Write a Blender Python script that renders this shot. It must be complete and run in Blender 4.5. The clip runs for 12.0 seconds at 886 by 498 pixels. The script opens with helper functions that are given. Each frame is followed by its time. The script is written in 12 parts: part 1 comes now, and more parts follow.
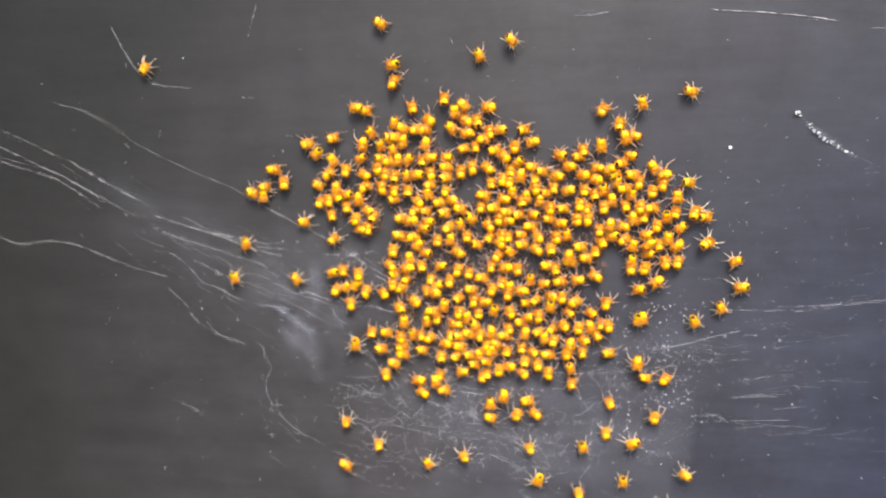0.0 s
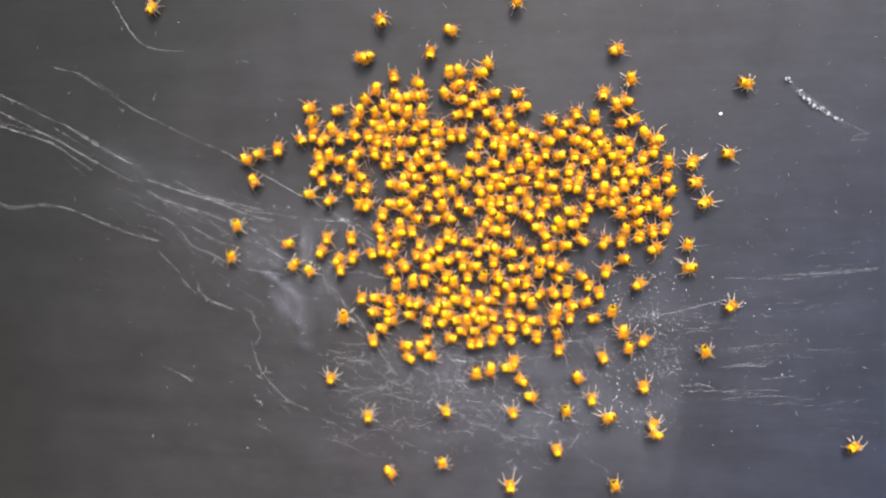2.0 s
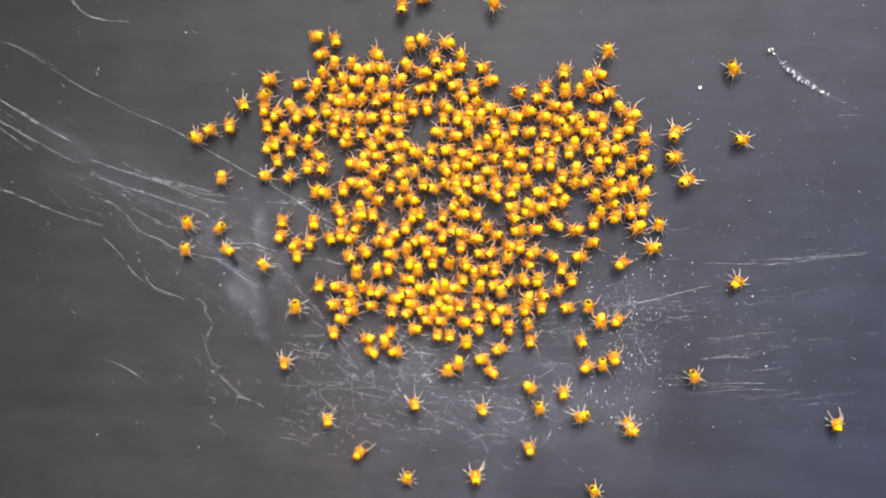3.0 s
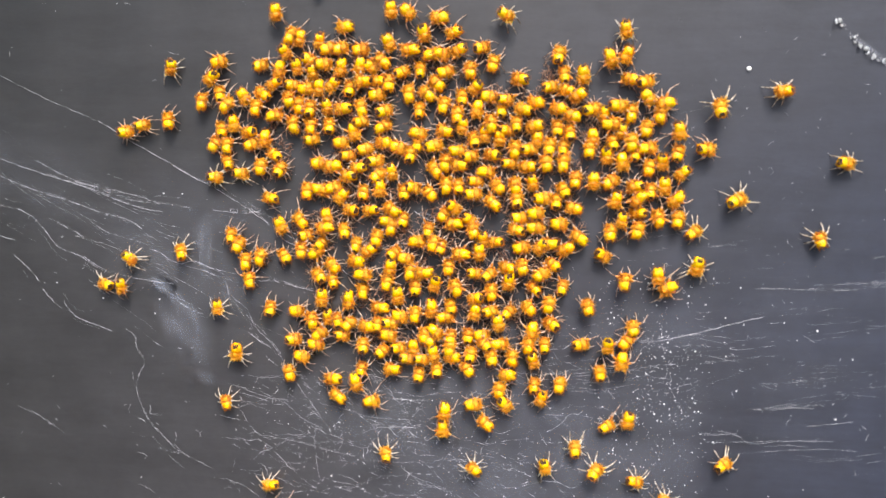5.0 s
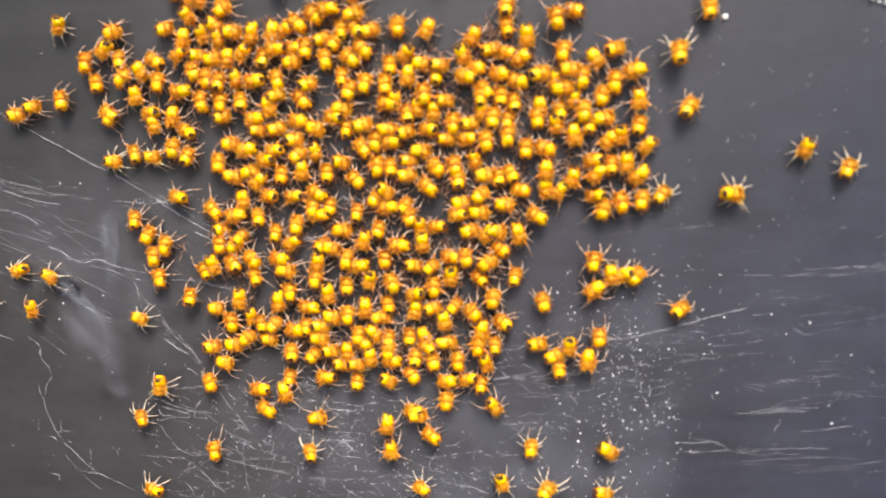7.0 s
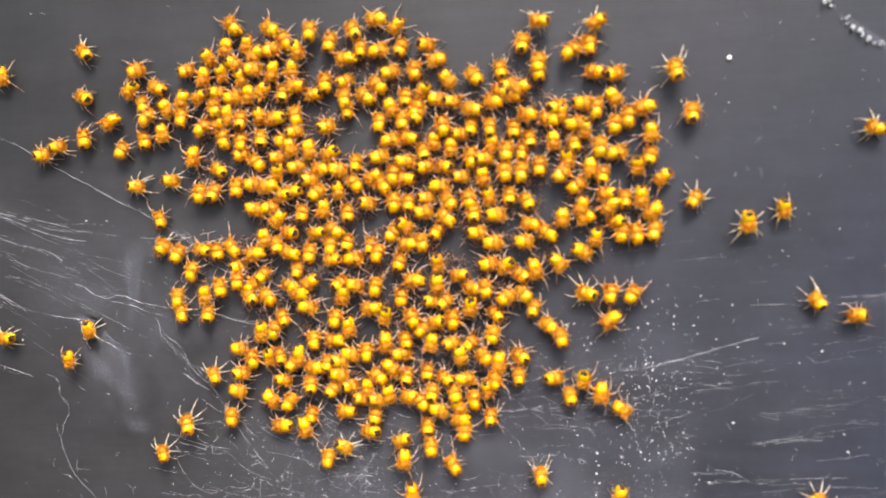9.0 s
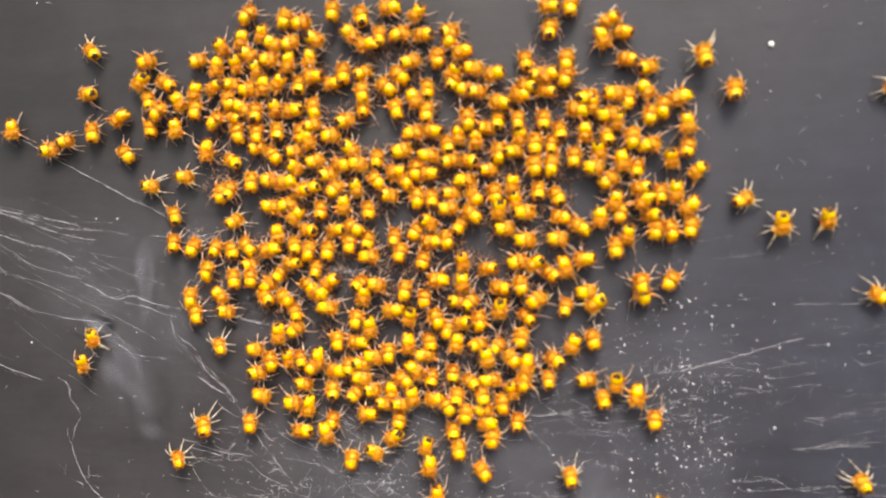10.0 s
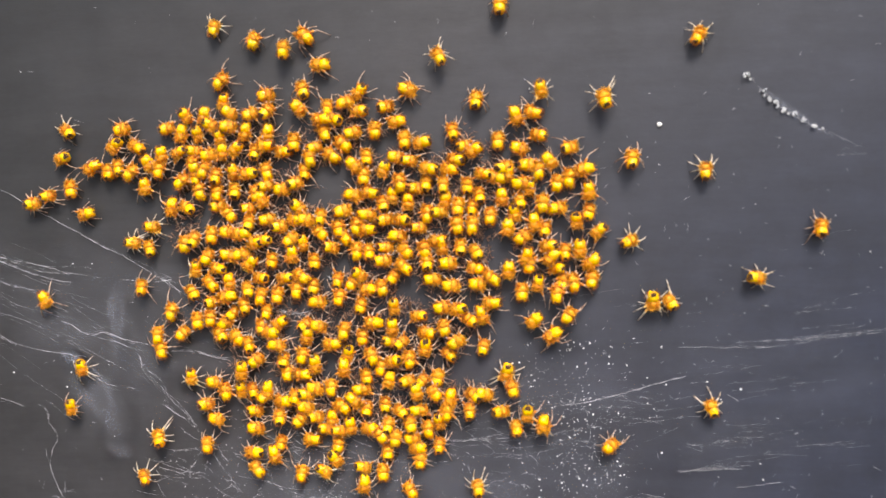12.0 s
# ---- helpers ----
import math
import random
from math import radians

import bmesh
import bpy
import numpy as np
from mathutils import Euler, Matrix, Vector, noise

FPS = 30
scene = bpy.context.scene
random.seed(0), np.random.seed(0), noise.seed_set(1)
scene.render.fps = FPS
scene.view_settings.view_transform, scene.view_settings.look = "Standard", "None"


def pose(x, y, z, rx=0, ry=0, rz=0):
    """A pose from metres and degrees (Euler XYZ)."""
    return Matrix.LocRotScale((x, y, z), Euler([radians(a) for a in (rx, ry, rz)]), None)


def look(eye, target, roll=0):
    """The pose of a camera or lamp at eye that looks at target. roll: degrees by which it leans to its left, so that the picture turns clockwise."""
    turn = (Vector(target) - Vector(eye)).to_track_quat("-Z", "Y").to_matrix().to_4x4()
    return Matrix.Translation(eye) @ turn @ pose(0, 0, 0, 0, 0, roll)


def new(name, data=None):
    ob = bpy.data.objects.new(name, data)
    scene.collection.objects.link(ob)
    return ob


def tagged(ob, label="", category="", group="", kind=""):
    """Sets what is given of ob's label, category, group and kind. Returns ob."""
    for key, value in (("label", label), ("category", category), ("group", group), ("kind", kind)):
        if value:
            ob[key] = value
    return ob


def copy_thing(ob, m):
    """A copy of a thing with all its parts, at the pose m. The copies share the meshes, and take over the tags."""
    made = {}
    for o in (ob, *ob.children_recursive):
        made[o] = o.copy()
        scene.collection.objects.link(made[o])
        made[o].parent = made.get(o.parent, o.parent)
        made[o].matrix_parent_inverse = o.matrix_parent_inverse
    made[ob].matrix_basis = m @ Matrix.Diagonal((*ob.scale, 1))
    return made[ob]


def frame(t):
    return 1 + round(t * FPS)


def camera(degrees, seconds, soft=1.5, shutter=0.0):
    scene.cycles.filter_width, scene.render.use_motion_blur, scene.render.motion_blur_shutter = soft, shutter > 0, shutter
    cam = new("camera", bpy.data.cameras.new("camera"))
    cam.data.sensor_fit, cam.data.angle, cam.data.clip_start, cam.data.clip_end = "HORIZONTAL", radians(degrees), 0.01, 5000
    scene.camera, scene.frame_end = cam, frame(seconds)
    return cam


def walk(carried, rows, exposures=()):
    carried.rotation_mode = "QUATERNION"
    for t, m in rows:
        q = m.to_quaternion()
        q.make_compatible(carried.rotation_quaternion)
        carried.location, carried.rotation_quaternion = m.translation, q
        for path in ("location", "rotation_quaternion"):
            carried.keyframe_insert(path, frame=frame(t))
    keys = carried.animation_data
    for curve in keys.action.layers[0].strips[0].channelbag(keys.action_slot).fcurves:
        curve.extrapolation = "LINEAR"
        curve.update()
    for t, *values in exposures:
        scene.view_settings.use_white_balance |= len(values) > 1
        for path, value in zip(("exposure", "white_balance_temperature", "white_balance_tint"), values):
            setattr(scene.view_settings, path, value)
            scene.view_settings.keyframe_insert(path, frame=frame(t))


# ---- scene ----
MM = 0.001
EYE_LEVEL = 1.35                      # height of the panel's middle above the ground
cam = camera(60.0, 12.0, soft=1.5)
# close focus on one distance: sharp near six centimetres, softer nearer and farther
cam.data.dof.use_dof = True
cam.data.dof.focus_distance = 0.0580
cam.data.dof.aperture_fstop = 40.0
PATH = [
    (0, pose(-0.00291, -0.07196, EYE_LEVEL + 0.01392, 79.47, 0.97, 7.41)),
    (0.5, pose(-0.00739, -0.07290, EYE_LEVEL + 0.01372, 79.24, 0.07, 6.75)),
    (1, pose(-0.00477, -0.07272, EYE_LEVEL + 0.00805, 82.15, -0.69, 8.31)),
    (1.5, pose(-0.00175, -0.07080, EYE_LEVEL + 0.00829, 81.08, 0.05, 7.42)),
    (2, pose(-0.00177, -0.07272, EYE_LEVEL + 0.00911, 80.70, 0.23, 7.67)),
    (2.5, pose(-0.00092, -0.07086, EYE_LEVEL + 0.00758, 81.48, -0.18, 6.70)),
    (3, pose(-0.00013, -0.06819, EYE_LEVEL + 0.00624, 81.28, 0.05, 6.78)),
    (3.2, pose(0.00158, -0.06722, EYE_LEVEL + 0.00588, 81.57, 0.10, 6.91)),
    (4.8, pose(-0.00094, -0.05603, EYE_LEVEL + 0.00136, 85.41, -0.25, 7.49)),
    (5, pose(-0.00036, -0.05498, EYE_LEVEL + 0.00281, 84.26, -0.28, 7.09)),
    (5.5, pose(-0.00010, -0.05069, EYE_LEVEL + -0.00027, 85.83, -0.12, 7.49)),
    (6, pose(0.00092, -0.04754, EYE_LEVEL + -0.00007, 84.48, 0.44, 7.92)),
    (6.5, pose(0.00124, -0.04787, EYE_LEVEL + 0.00165, 83.72, 0.88, 7.53)),
    (7, pose(0.00349, -0.04701, EYE_LEVEL + 0.00339, 81.80, 1.45, 7.63)),
    (7.2, pose(0.00184, -0.04740, EYE_LEVEL + 0.00262, 82.02, 2.05, 8.14)),
    (8.8, pose(0.00221, -0.04869, EYE_LEVEL + 0.00263, 86.36, 1.83, 7.44)),
    (9, pose(0.00215, -0.04863, EYE_LEVEL + 0.00151, 86.70, 1.59, 7.22)),
    (9.5, pose(0.00171, -0.04677, EYE_LEVEL + 0.00040, 86.01, 1.47, 6.80)),
    (10, pose(0.00070, -0.04662, EYE_LEVEL + 0.00164, 86.27, 1.86, 7.66)),
    (10.5, pose(0.00133, -0.04801, EYE_LEVEL + 0.00181, 86.82, 1.72, 7.00)),
    (11, pose(0.00062, -0.04756, EYE_LEVEL + 0.00156, 86.52, 1.69, 7.15)),
    (11.5, pose(0.00389, -0.04904, EYE_LEVEL + 0.00283, 85.54, 1.84, 6.84)),
    (12, pose(0.00493, -0.05276, EYE_LEVEL + 0.00557, 85.90, 1.30, 6.38)),
]
walk(cam, PATH, exposures=((0, 1.295, 6700, 11), (3, 1.255, 6600, 11), (5, 1.225, 6500, 10), (5.5, 1.215, 6550, 10), (6, 1.185, 6800, 11), (7, 1.175, 6850, 11), (9, 1.115, 6700, 11), (9.5, 1.095, 6750, 11), (9.6, 1.095, 7700, 12), (9.9, 1.085, 7700, 12), (10, 1.085, 7250, 12), (10.2, 1.085, 6900, 11), (11, 1.085, 6850, 11), (12, 1.035, 6750, 11)))

# ---- light: bright overcast sky, soft light from high above the panel ----
world = bpy.data.worlds.new("sky")
scene.world = world
world.use_nodes = True
wn = world.node_tree.nodes
sky = wn.new("ShaderNodeTexSky")
sky.sky_type, sky.sun_disc = "NISHITA", False
sky.sun_elevation, sky.sun_rotation = radians(54), radians(164)
sky.air_density, sky.dust_density = 1.0, 3.0
world.node_tree.links.new(sky.outputs[0], wn["Background"].inputs[0])
wn["Background"].inputs[1].default_value = 0.112
sun = new("sun", bpy.data.lights.new("sun", "SUN"))
sun.data.energy, sun.data.angle, sun.data.color = 2.55, radians(24), (1.0, 0.97, 0.89)
sun.matrix_world = look((0.16, -0.55, EYE_LEVEL + 0.8), (0, 0, EYE_LEVEL))


# ---- materials ----
def material(name, colour, rough=0.5, metal=0.0, spec=0.5):
    m = bpy.data.materials.new(name)
    m.use_nodes = True
    b = m.node_tree.nodes["Principled BSDF"]
    b.inputs["Base Color"].default_value = (*colour, 1)
    b.inputs["Roughness"].default_value = rough
    b.inputs["Metallic"].default_value = metal
    b.inputs["Specular IOR Level"].default_value = spec
    return m, m.node_tree.nodes, m.node_tree.links, b


def noise_node(nodes, links, scale, detail=4.0, rough=0.55, coords="Object", stretch=None):
    tc = nodes.new("ShaderNodeTexCoord")
    n = nodes.new("ShaderNodeTexNoise")
    n.inputs["Scale"].default_value, n.inputs["Detail"].default_value = scale, detail
    n.inputs["Roughness"].default_value = rough
    if stretch:
        mp = nodes.new("ShaderNodeMapping")
        mp.inputs["Scale"].default_value = stretch
        links.new(tc.outputs[coords], mp.inputs[0])
        links.new(mp.outputs[0], n.inputs["Vector"])
    else:
        links.new(tc.outputs[coords], n.inputs["Vector"])
    return n


def ramp(nodes, links, source, stops):
    r = nodes.new("ShaderNodeValToRGB")
    while len(r.color_ramp.elements) < len(stops):
        r.color_ramp.elements.new(0.5)
    for e, (p, c) in zip(r.color_ramp.elements, stops):
        e.position, e.color = p, (*c, 1)
    links.new(source, r.inputs[0])
    return r


def panel_material():
    m, n, l, b = material("dark_panel", (0.05, 0.05, 0.052), 0.55)
    big = noise_node(n, l, 60, 6, 0.6)
    streak = noise_node(n, l, 420, 5, 0.65, stretch=(0.12, 1, 1))
    mottle = noise_node(n, l, 260, 6, 0.7)
    both = n.new("ShaderNodeMath")
    both.operation = "ADD"
    l.new(streak.outputs[0], both.inputs[0])
    l.new(mottle.outputs[0], both.inputs[1])
    three = n.new("ShaderNodeMath")
    three.operation = "ADD"
    l.new(both.outputs[0], three.inputs[0])
    l.new(big.outputs[0], three.inputs[1])
    third = n.new("ShaderNodeMath")
    third.operation, third.inputs[1].default_value = "MULTIPLY", 1 / 3
    l.new(three.outputs[0], third.inputs[0])
    r = ramp(n, l, third.outputs[0], [(0.36, (0.62,) * 3), (0.64, (1.44,) * 3)])
    # uneven light painted into the tone: one end dark, the other bluish sheen
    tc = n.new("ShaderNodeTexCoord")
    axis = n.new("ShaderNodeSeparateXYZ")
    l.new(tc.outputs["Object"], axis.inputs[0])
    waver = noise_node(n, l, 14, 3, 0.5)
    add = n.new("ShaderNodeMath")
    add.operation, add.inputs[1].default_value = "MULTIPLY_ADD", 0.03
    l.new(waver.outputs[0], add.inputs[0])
    # the painted fall-off slants, so the upper corner goes darker
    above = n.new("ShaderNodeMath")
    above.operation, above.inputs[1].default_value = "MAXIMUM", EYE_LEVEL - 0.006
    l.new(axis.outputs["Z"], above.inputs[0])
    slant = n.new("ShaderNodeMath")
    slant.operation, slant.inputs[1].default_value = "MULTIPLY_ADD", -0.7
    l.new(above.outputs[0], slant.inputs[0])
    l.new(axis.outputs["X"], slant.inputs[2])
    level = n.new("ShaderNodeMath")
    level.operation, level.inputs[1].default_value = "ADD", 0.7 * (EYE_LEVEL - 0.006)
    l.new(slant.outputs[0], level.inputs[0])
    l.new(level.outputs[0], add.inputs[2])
    light_fall = n.new("ShaderNodeMapRange")
    light_fall.inputs["From Min"].default_value, light_fall.inputs["From Max"].default_value = -0.075, 0.05
    l.new(add.outputs[0], light_fall.inputs["Value"])
    tone = ramp(n, l, light_fall.outputs[0], [(0.0, (0.010, 0.010, 0.0098)), (0.24, (0.0145, 0.0147, 0.0150)), (0.58, (0.037, 0.036, 0.0415)), (1.0, (0.0172, 0.0225, 0.043))])
    # gloss drops with it, deepening the painted dark end
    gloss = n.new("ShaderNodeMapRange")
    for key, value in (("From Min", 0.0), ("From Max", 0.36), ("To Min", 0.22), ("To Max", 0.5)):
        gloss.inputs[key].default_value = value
    l.new(light_fall.outputs[0], gloss.inputs["Value"])
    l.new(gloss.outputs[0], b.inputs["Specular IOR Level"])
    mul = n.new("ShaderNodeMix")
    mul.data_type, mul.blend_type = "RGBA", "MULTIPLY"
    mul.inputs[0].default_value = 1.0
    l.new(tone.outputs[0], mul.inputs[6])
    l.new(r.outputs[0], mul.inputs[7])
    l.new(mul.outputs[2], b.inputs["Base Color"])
    fine = noise_node(n, l, 900, 6, 0.7, stretch=(0.35, 1, 1))
    rr = ramp(n, l, fine.outputs[0], [(0.3, (0.48,) * 3), (0.7, (0.66,) * 3)])
    l.new(rr.outputs[0], b.inputs["Roughness"])
    bump = n.new("ShaderNodeBump")
    bump.inputs["Strength"].default_value, bump.inputs["Distance"].default_value = 0.25, 0.0001
    l.new(fine.outputs[0], bump.inputs["Height"])
    l.new(bump.outputs[0], b.inputs["Normal"])
    return m


def skin_material(name, low, high, rough, scale, vary=0.9, spec=0.3):
    m, n, l, b = material(name, high, rough, 0, spec)
    t = noise_node(n, l, scale, 3, 0.6)
    fine = noise_node(n, l, scale * 4.2, 2, 0.5)
    info = n.new("ShaderNodeObjectInfo")
    mix = n.new("ShaderNodeMath")
    mix.operation, mix.inputs[1].default_value = "MULTIPLY_ADD", 0.45
    l.new(fine.outputs[0], mix.inputs[0])
    l.new(t.outputs[0], mix.inputs[2])
    # some have more ochre than others
    shift = n.new("ShaderNodeMath")
    shift.operation, shift.inputs[1].default_value = "MULTIPLY_ADD", -0.14
    l.new(info.outputs["Random"], shift.inputs[0])
    l.new(mix.outputs[0], shift.inputs[2])
    r = ramp(n, l, shift.outputs[0], [(0.48, low), (0.72, high)])
    hue = n.new("ShaderNodeHueSaturation")
    v = n.new("ShaderNodeMapRange")
    v.inputs["To Min"].default_value, v.inputs["To Max"].default_value = vary, 1.0
    l.new(info.outputs["Random"], v.inputs["Value"])
    l.new(v.outputs[0], hue.inputs["Value"])
    l.new(r.outputs[0], hue.inputs["Color"])
    l.new(hue.outputs[0], b.inputs["Base Color"])
    b.inputs["Subsurface Weight"].default_value = 0.35
    bump = n.new("ShaderNodeBump")
    bump.inputs["Strength"].default_value, bump.inputs["Distance"].default_value = 0.8, 0.00010
    l.new(mix.outputs[0], bump.inputs["Height"])
    l.new(bump.outputs[0], b.inputs["Normal"])
    b.inputs["Subsurface Radius"].default_value = (1.0, 0.6, 0.1)
    b.inputs["Subsurface Scale"].default_value = 0.00025
    return m


def silk_material(name, colour, alpha):
    m, n, l, b = material(name, colour, 0.35, 0, 0.6)
    t = noise_node(n, l, 1100, 3, 0.6)
    r = ramp(n, l, t.outputs[0], [(0.40, (alpha * 0.30,) * 3), (0.56, (alpha,) * 3)])
    l.new(r.outputs[0], b.inputs["Alpha"])
    return m


def shank_material(name, dark, pale, alpha):
    """Pale, half translucent lower legs."""
    m, n, l, b = material(name, pale, 0.35)
    t = noise_node(n, l, 5000, 2, 0.5)
    r = ramp(n, l, t.outputs[0], [(0.40, dark), (0.54, pale)])
    l.new(r.outputs[0], b.inputs["Base Color"])
    b.inputs["Alpha"].default_value = alpha
    return m


def grain_material():
    m, n, l, b = material("white_grain", (0.75, 0.75, 0.74), 0.35)
    t = noise_node(n, l, 6000, 2, 0.5)
    r = ramp(n, l, t.outputs[0], [(0.35, (0.72, 0.71, 0.70)), (0.65, (0.92, 0.92, 0.92))])
    l.new(r.outputs[0], b.inputs["Base Color"])
    return m


def drop_material():
    m, n, l, b = material("clear_resin", (0.9, 0.92, 0.95), 0.08)
    b.inputs["Transmission Weight"].default_value, b.inputs["IOR"].default_value = 0.45, 1.5
    t = noise_node(n, l, 4000, 2, 0.5)
    r = ramp(n, l, t.outputs[0], [(0.4, (0.03,) * 3), (0.7, (0.3,) * 3)])
    l.new(r.outputs[0], b.inputs["Roughness"])
    return m


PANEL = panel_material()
ABDOMEN = skin_material("yellow_abdomen", (0.96, 0.28, 0.0004), (1.0, 0.65, 0.0008), 0.25, 2300, spec=0.45)
HEAD = skin_material("amber_head", (0.44, 0.100, 0.006), (1.0, 0.40, 0.015), 0.45, 3000)
LEG = skin_material("amber_thigh", (0.36, 0.16, 0.03), (0.90, 0.50, 0.13), 0.5, 5000)
SHANK = shank_material("pale_shank", (0.20, 0.14, 0.09), (0.66, 0.58, 0.48), 0.74)
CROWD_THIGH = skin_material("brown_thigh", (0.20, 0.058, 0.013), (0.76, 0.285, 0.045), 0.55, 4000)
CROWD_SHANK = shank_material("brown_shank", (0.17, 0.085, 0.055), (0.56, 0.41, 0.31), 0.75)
HAIR = shank_material("brown_hair", (0.22, 0.055, 0.006), (0.56, 0.18, 0.02), 0.75)
PATCH = skin_material("dark_brown_patch", (0.028, 0.010, 0.003), (0.08, 0.03, 0.007), 0.45, 9000)
SILK = silk_material("pale_silk", (0.66, 0.66, 0.71), 0.7)
FIBRE = silk_material("fine_silk", (0.80, 0.81, 0.85), 0.64)
# brown of the shaded gaps, carried by the added strands
GAP_FUZZ = shank_material("brown_gap_fuzz", (0.18, 0.076, 0.045), (0.52, 0.29, 0.18), 0.8)
SPECK = grain_material()
DROP = drop_material()
SOIL = skin_material("garden_soil", (0.05, 0.038, 0.026), (0.10, 0.08, 0.055), 0.9, 12)


# ---- tools ----
def on_panel(u, v, w=0.0, turn=0.0):
    """A pose on the panel: millimetres to the right and up of its middle, off its face, and a turn in its plane."""
    return pose(u * MM, -w * MM, EYE_LEVEL + v * MM, 90) @ pose(0, 0, 0, 0, 0, turn)


def mesh_object(name, bm, mat, smooth=True):
    me = bpy.data.meshes.new(name)
    if smooth:
        for f in bm.faces:
            f.smooth = True
    bm.to_mesh(me)
    bm.free()
    me.materials.append(mat)
    return new(name, me)


def part(name, bm, mat, parent, label=""):
    ob = mesh_object(name, bm, mat)
    ob.parent = parent
    if label:
        ob["label"] = label
    return ob


def blob(bm, centre, radii, segs=12, rings=8, shape=None):
    made = bmesh.ops.create_uvsphere(bm, u_segments=segs, v_segments=rings, radius=1.0)["verts"]
    for vert in made:
        p = vert.co.copy()
        if shape:
            p = shape(p)
        vert.co = Vector(centre) + Vector((p.x * radii[0], p.y * radii[1], p.z * radii[2]))
    return made


def tube(bm, points, radii, sides=5):
    """A tapered tube along points."""
    loops = []
    for k, p in enumerate(points):
        a, c = points[max(k - 1, 0)], points[min(k + 1, len(points) - 1)]
        q = (Vector(c) - Vector(a)).to_track_quat("Z", "Y")
        loops.append([bm.verts.new(Vector(p) + q @ Vector((math.cos(s * math.tau / sides), math.sin(s * math.tau / sides), 0)) * radii[k])
                      for s in range(sides)])
    for a, c in zip(loops, loops[1:]):
        for s in range(sides):
            bm.faces.new((a[s], a[(s + 1) % sides], c[(s + 1) % sides], c[s]))
    bm.faces.new(loops[0][::-1])
    bm.faces.new(loops[-1])


# ---- setting ----
def box(bm, lo, hi):
    vs = bmesh.ops.create_cube(bm, size=1.0)["verts"]
    for vert in vs:
        vert.co = Vector([lo[k] + (vert.co[k] + 0.5) * (hi[k] - lo[k]) for k in range(3)])


def build_setting():
    bm = bmesh.new()
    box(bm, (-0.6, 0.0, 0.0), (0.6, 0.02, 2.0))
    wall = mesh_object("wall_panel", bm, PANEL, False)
    tagged(wall, "dark grey mottled plastic panel with silk on it", "wall", kind="structure")
    bm = bmesh.new()
    bmesh.ops.create_grid(bm, x_segments=4, y_segments=4, size=400)
    ground = mesh_object("ground", bm, SOIL, False)
    tagged(ground, "bare brown garden soil below the panel", "ground", kind="structure")


# ---- spiderlings ----
def two_tone(mesh, other, first_face):
    """Gives the faces from first_face on a second material."""
    mesh.materials.append(other)
    for p in mesh.polygons:
        if p.index >= first_face:
            p.material_index = 1


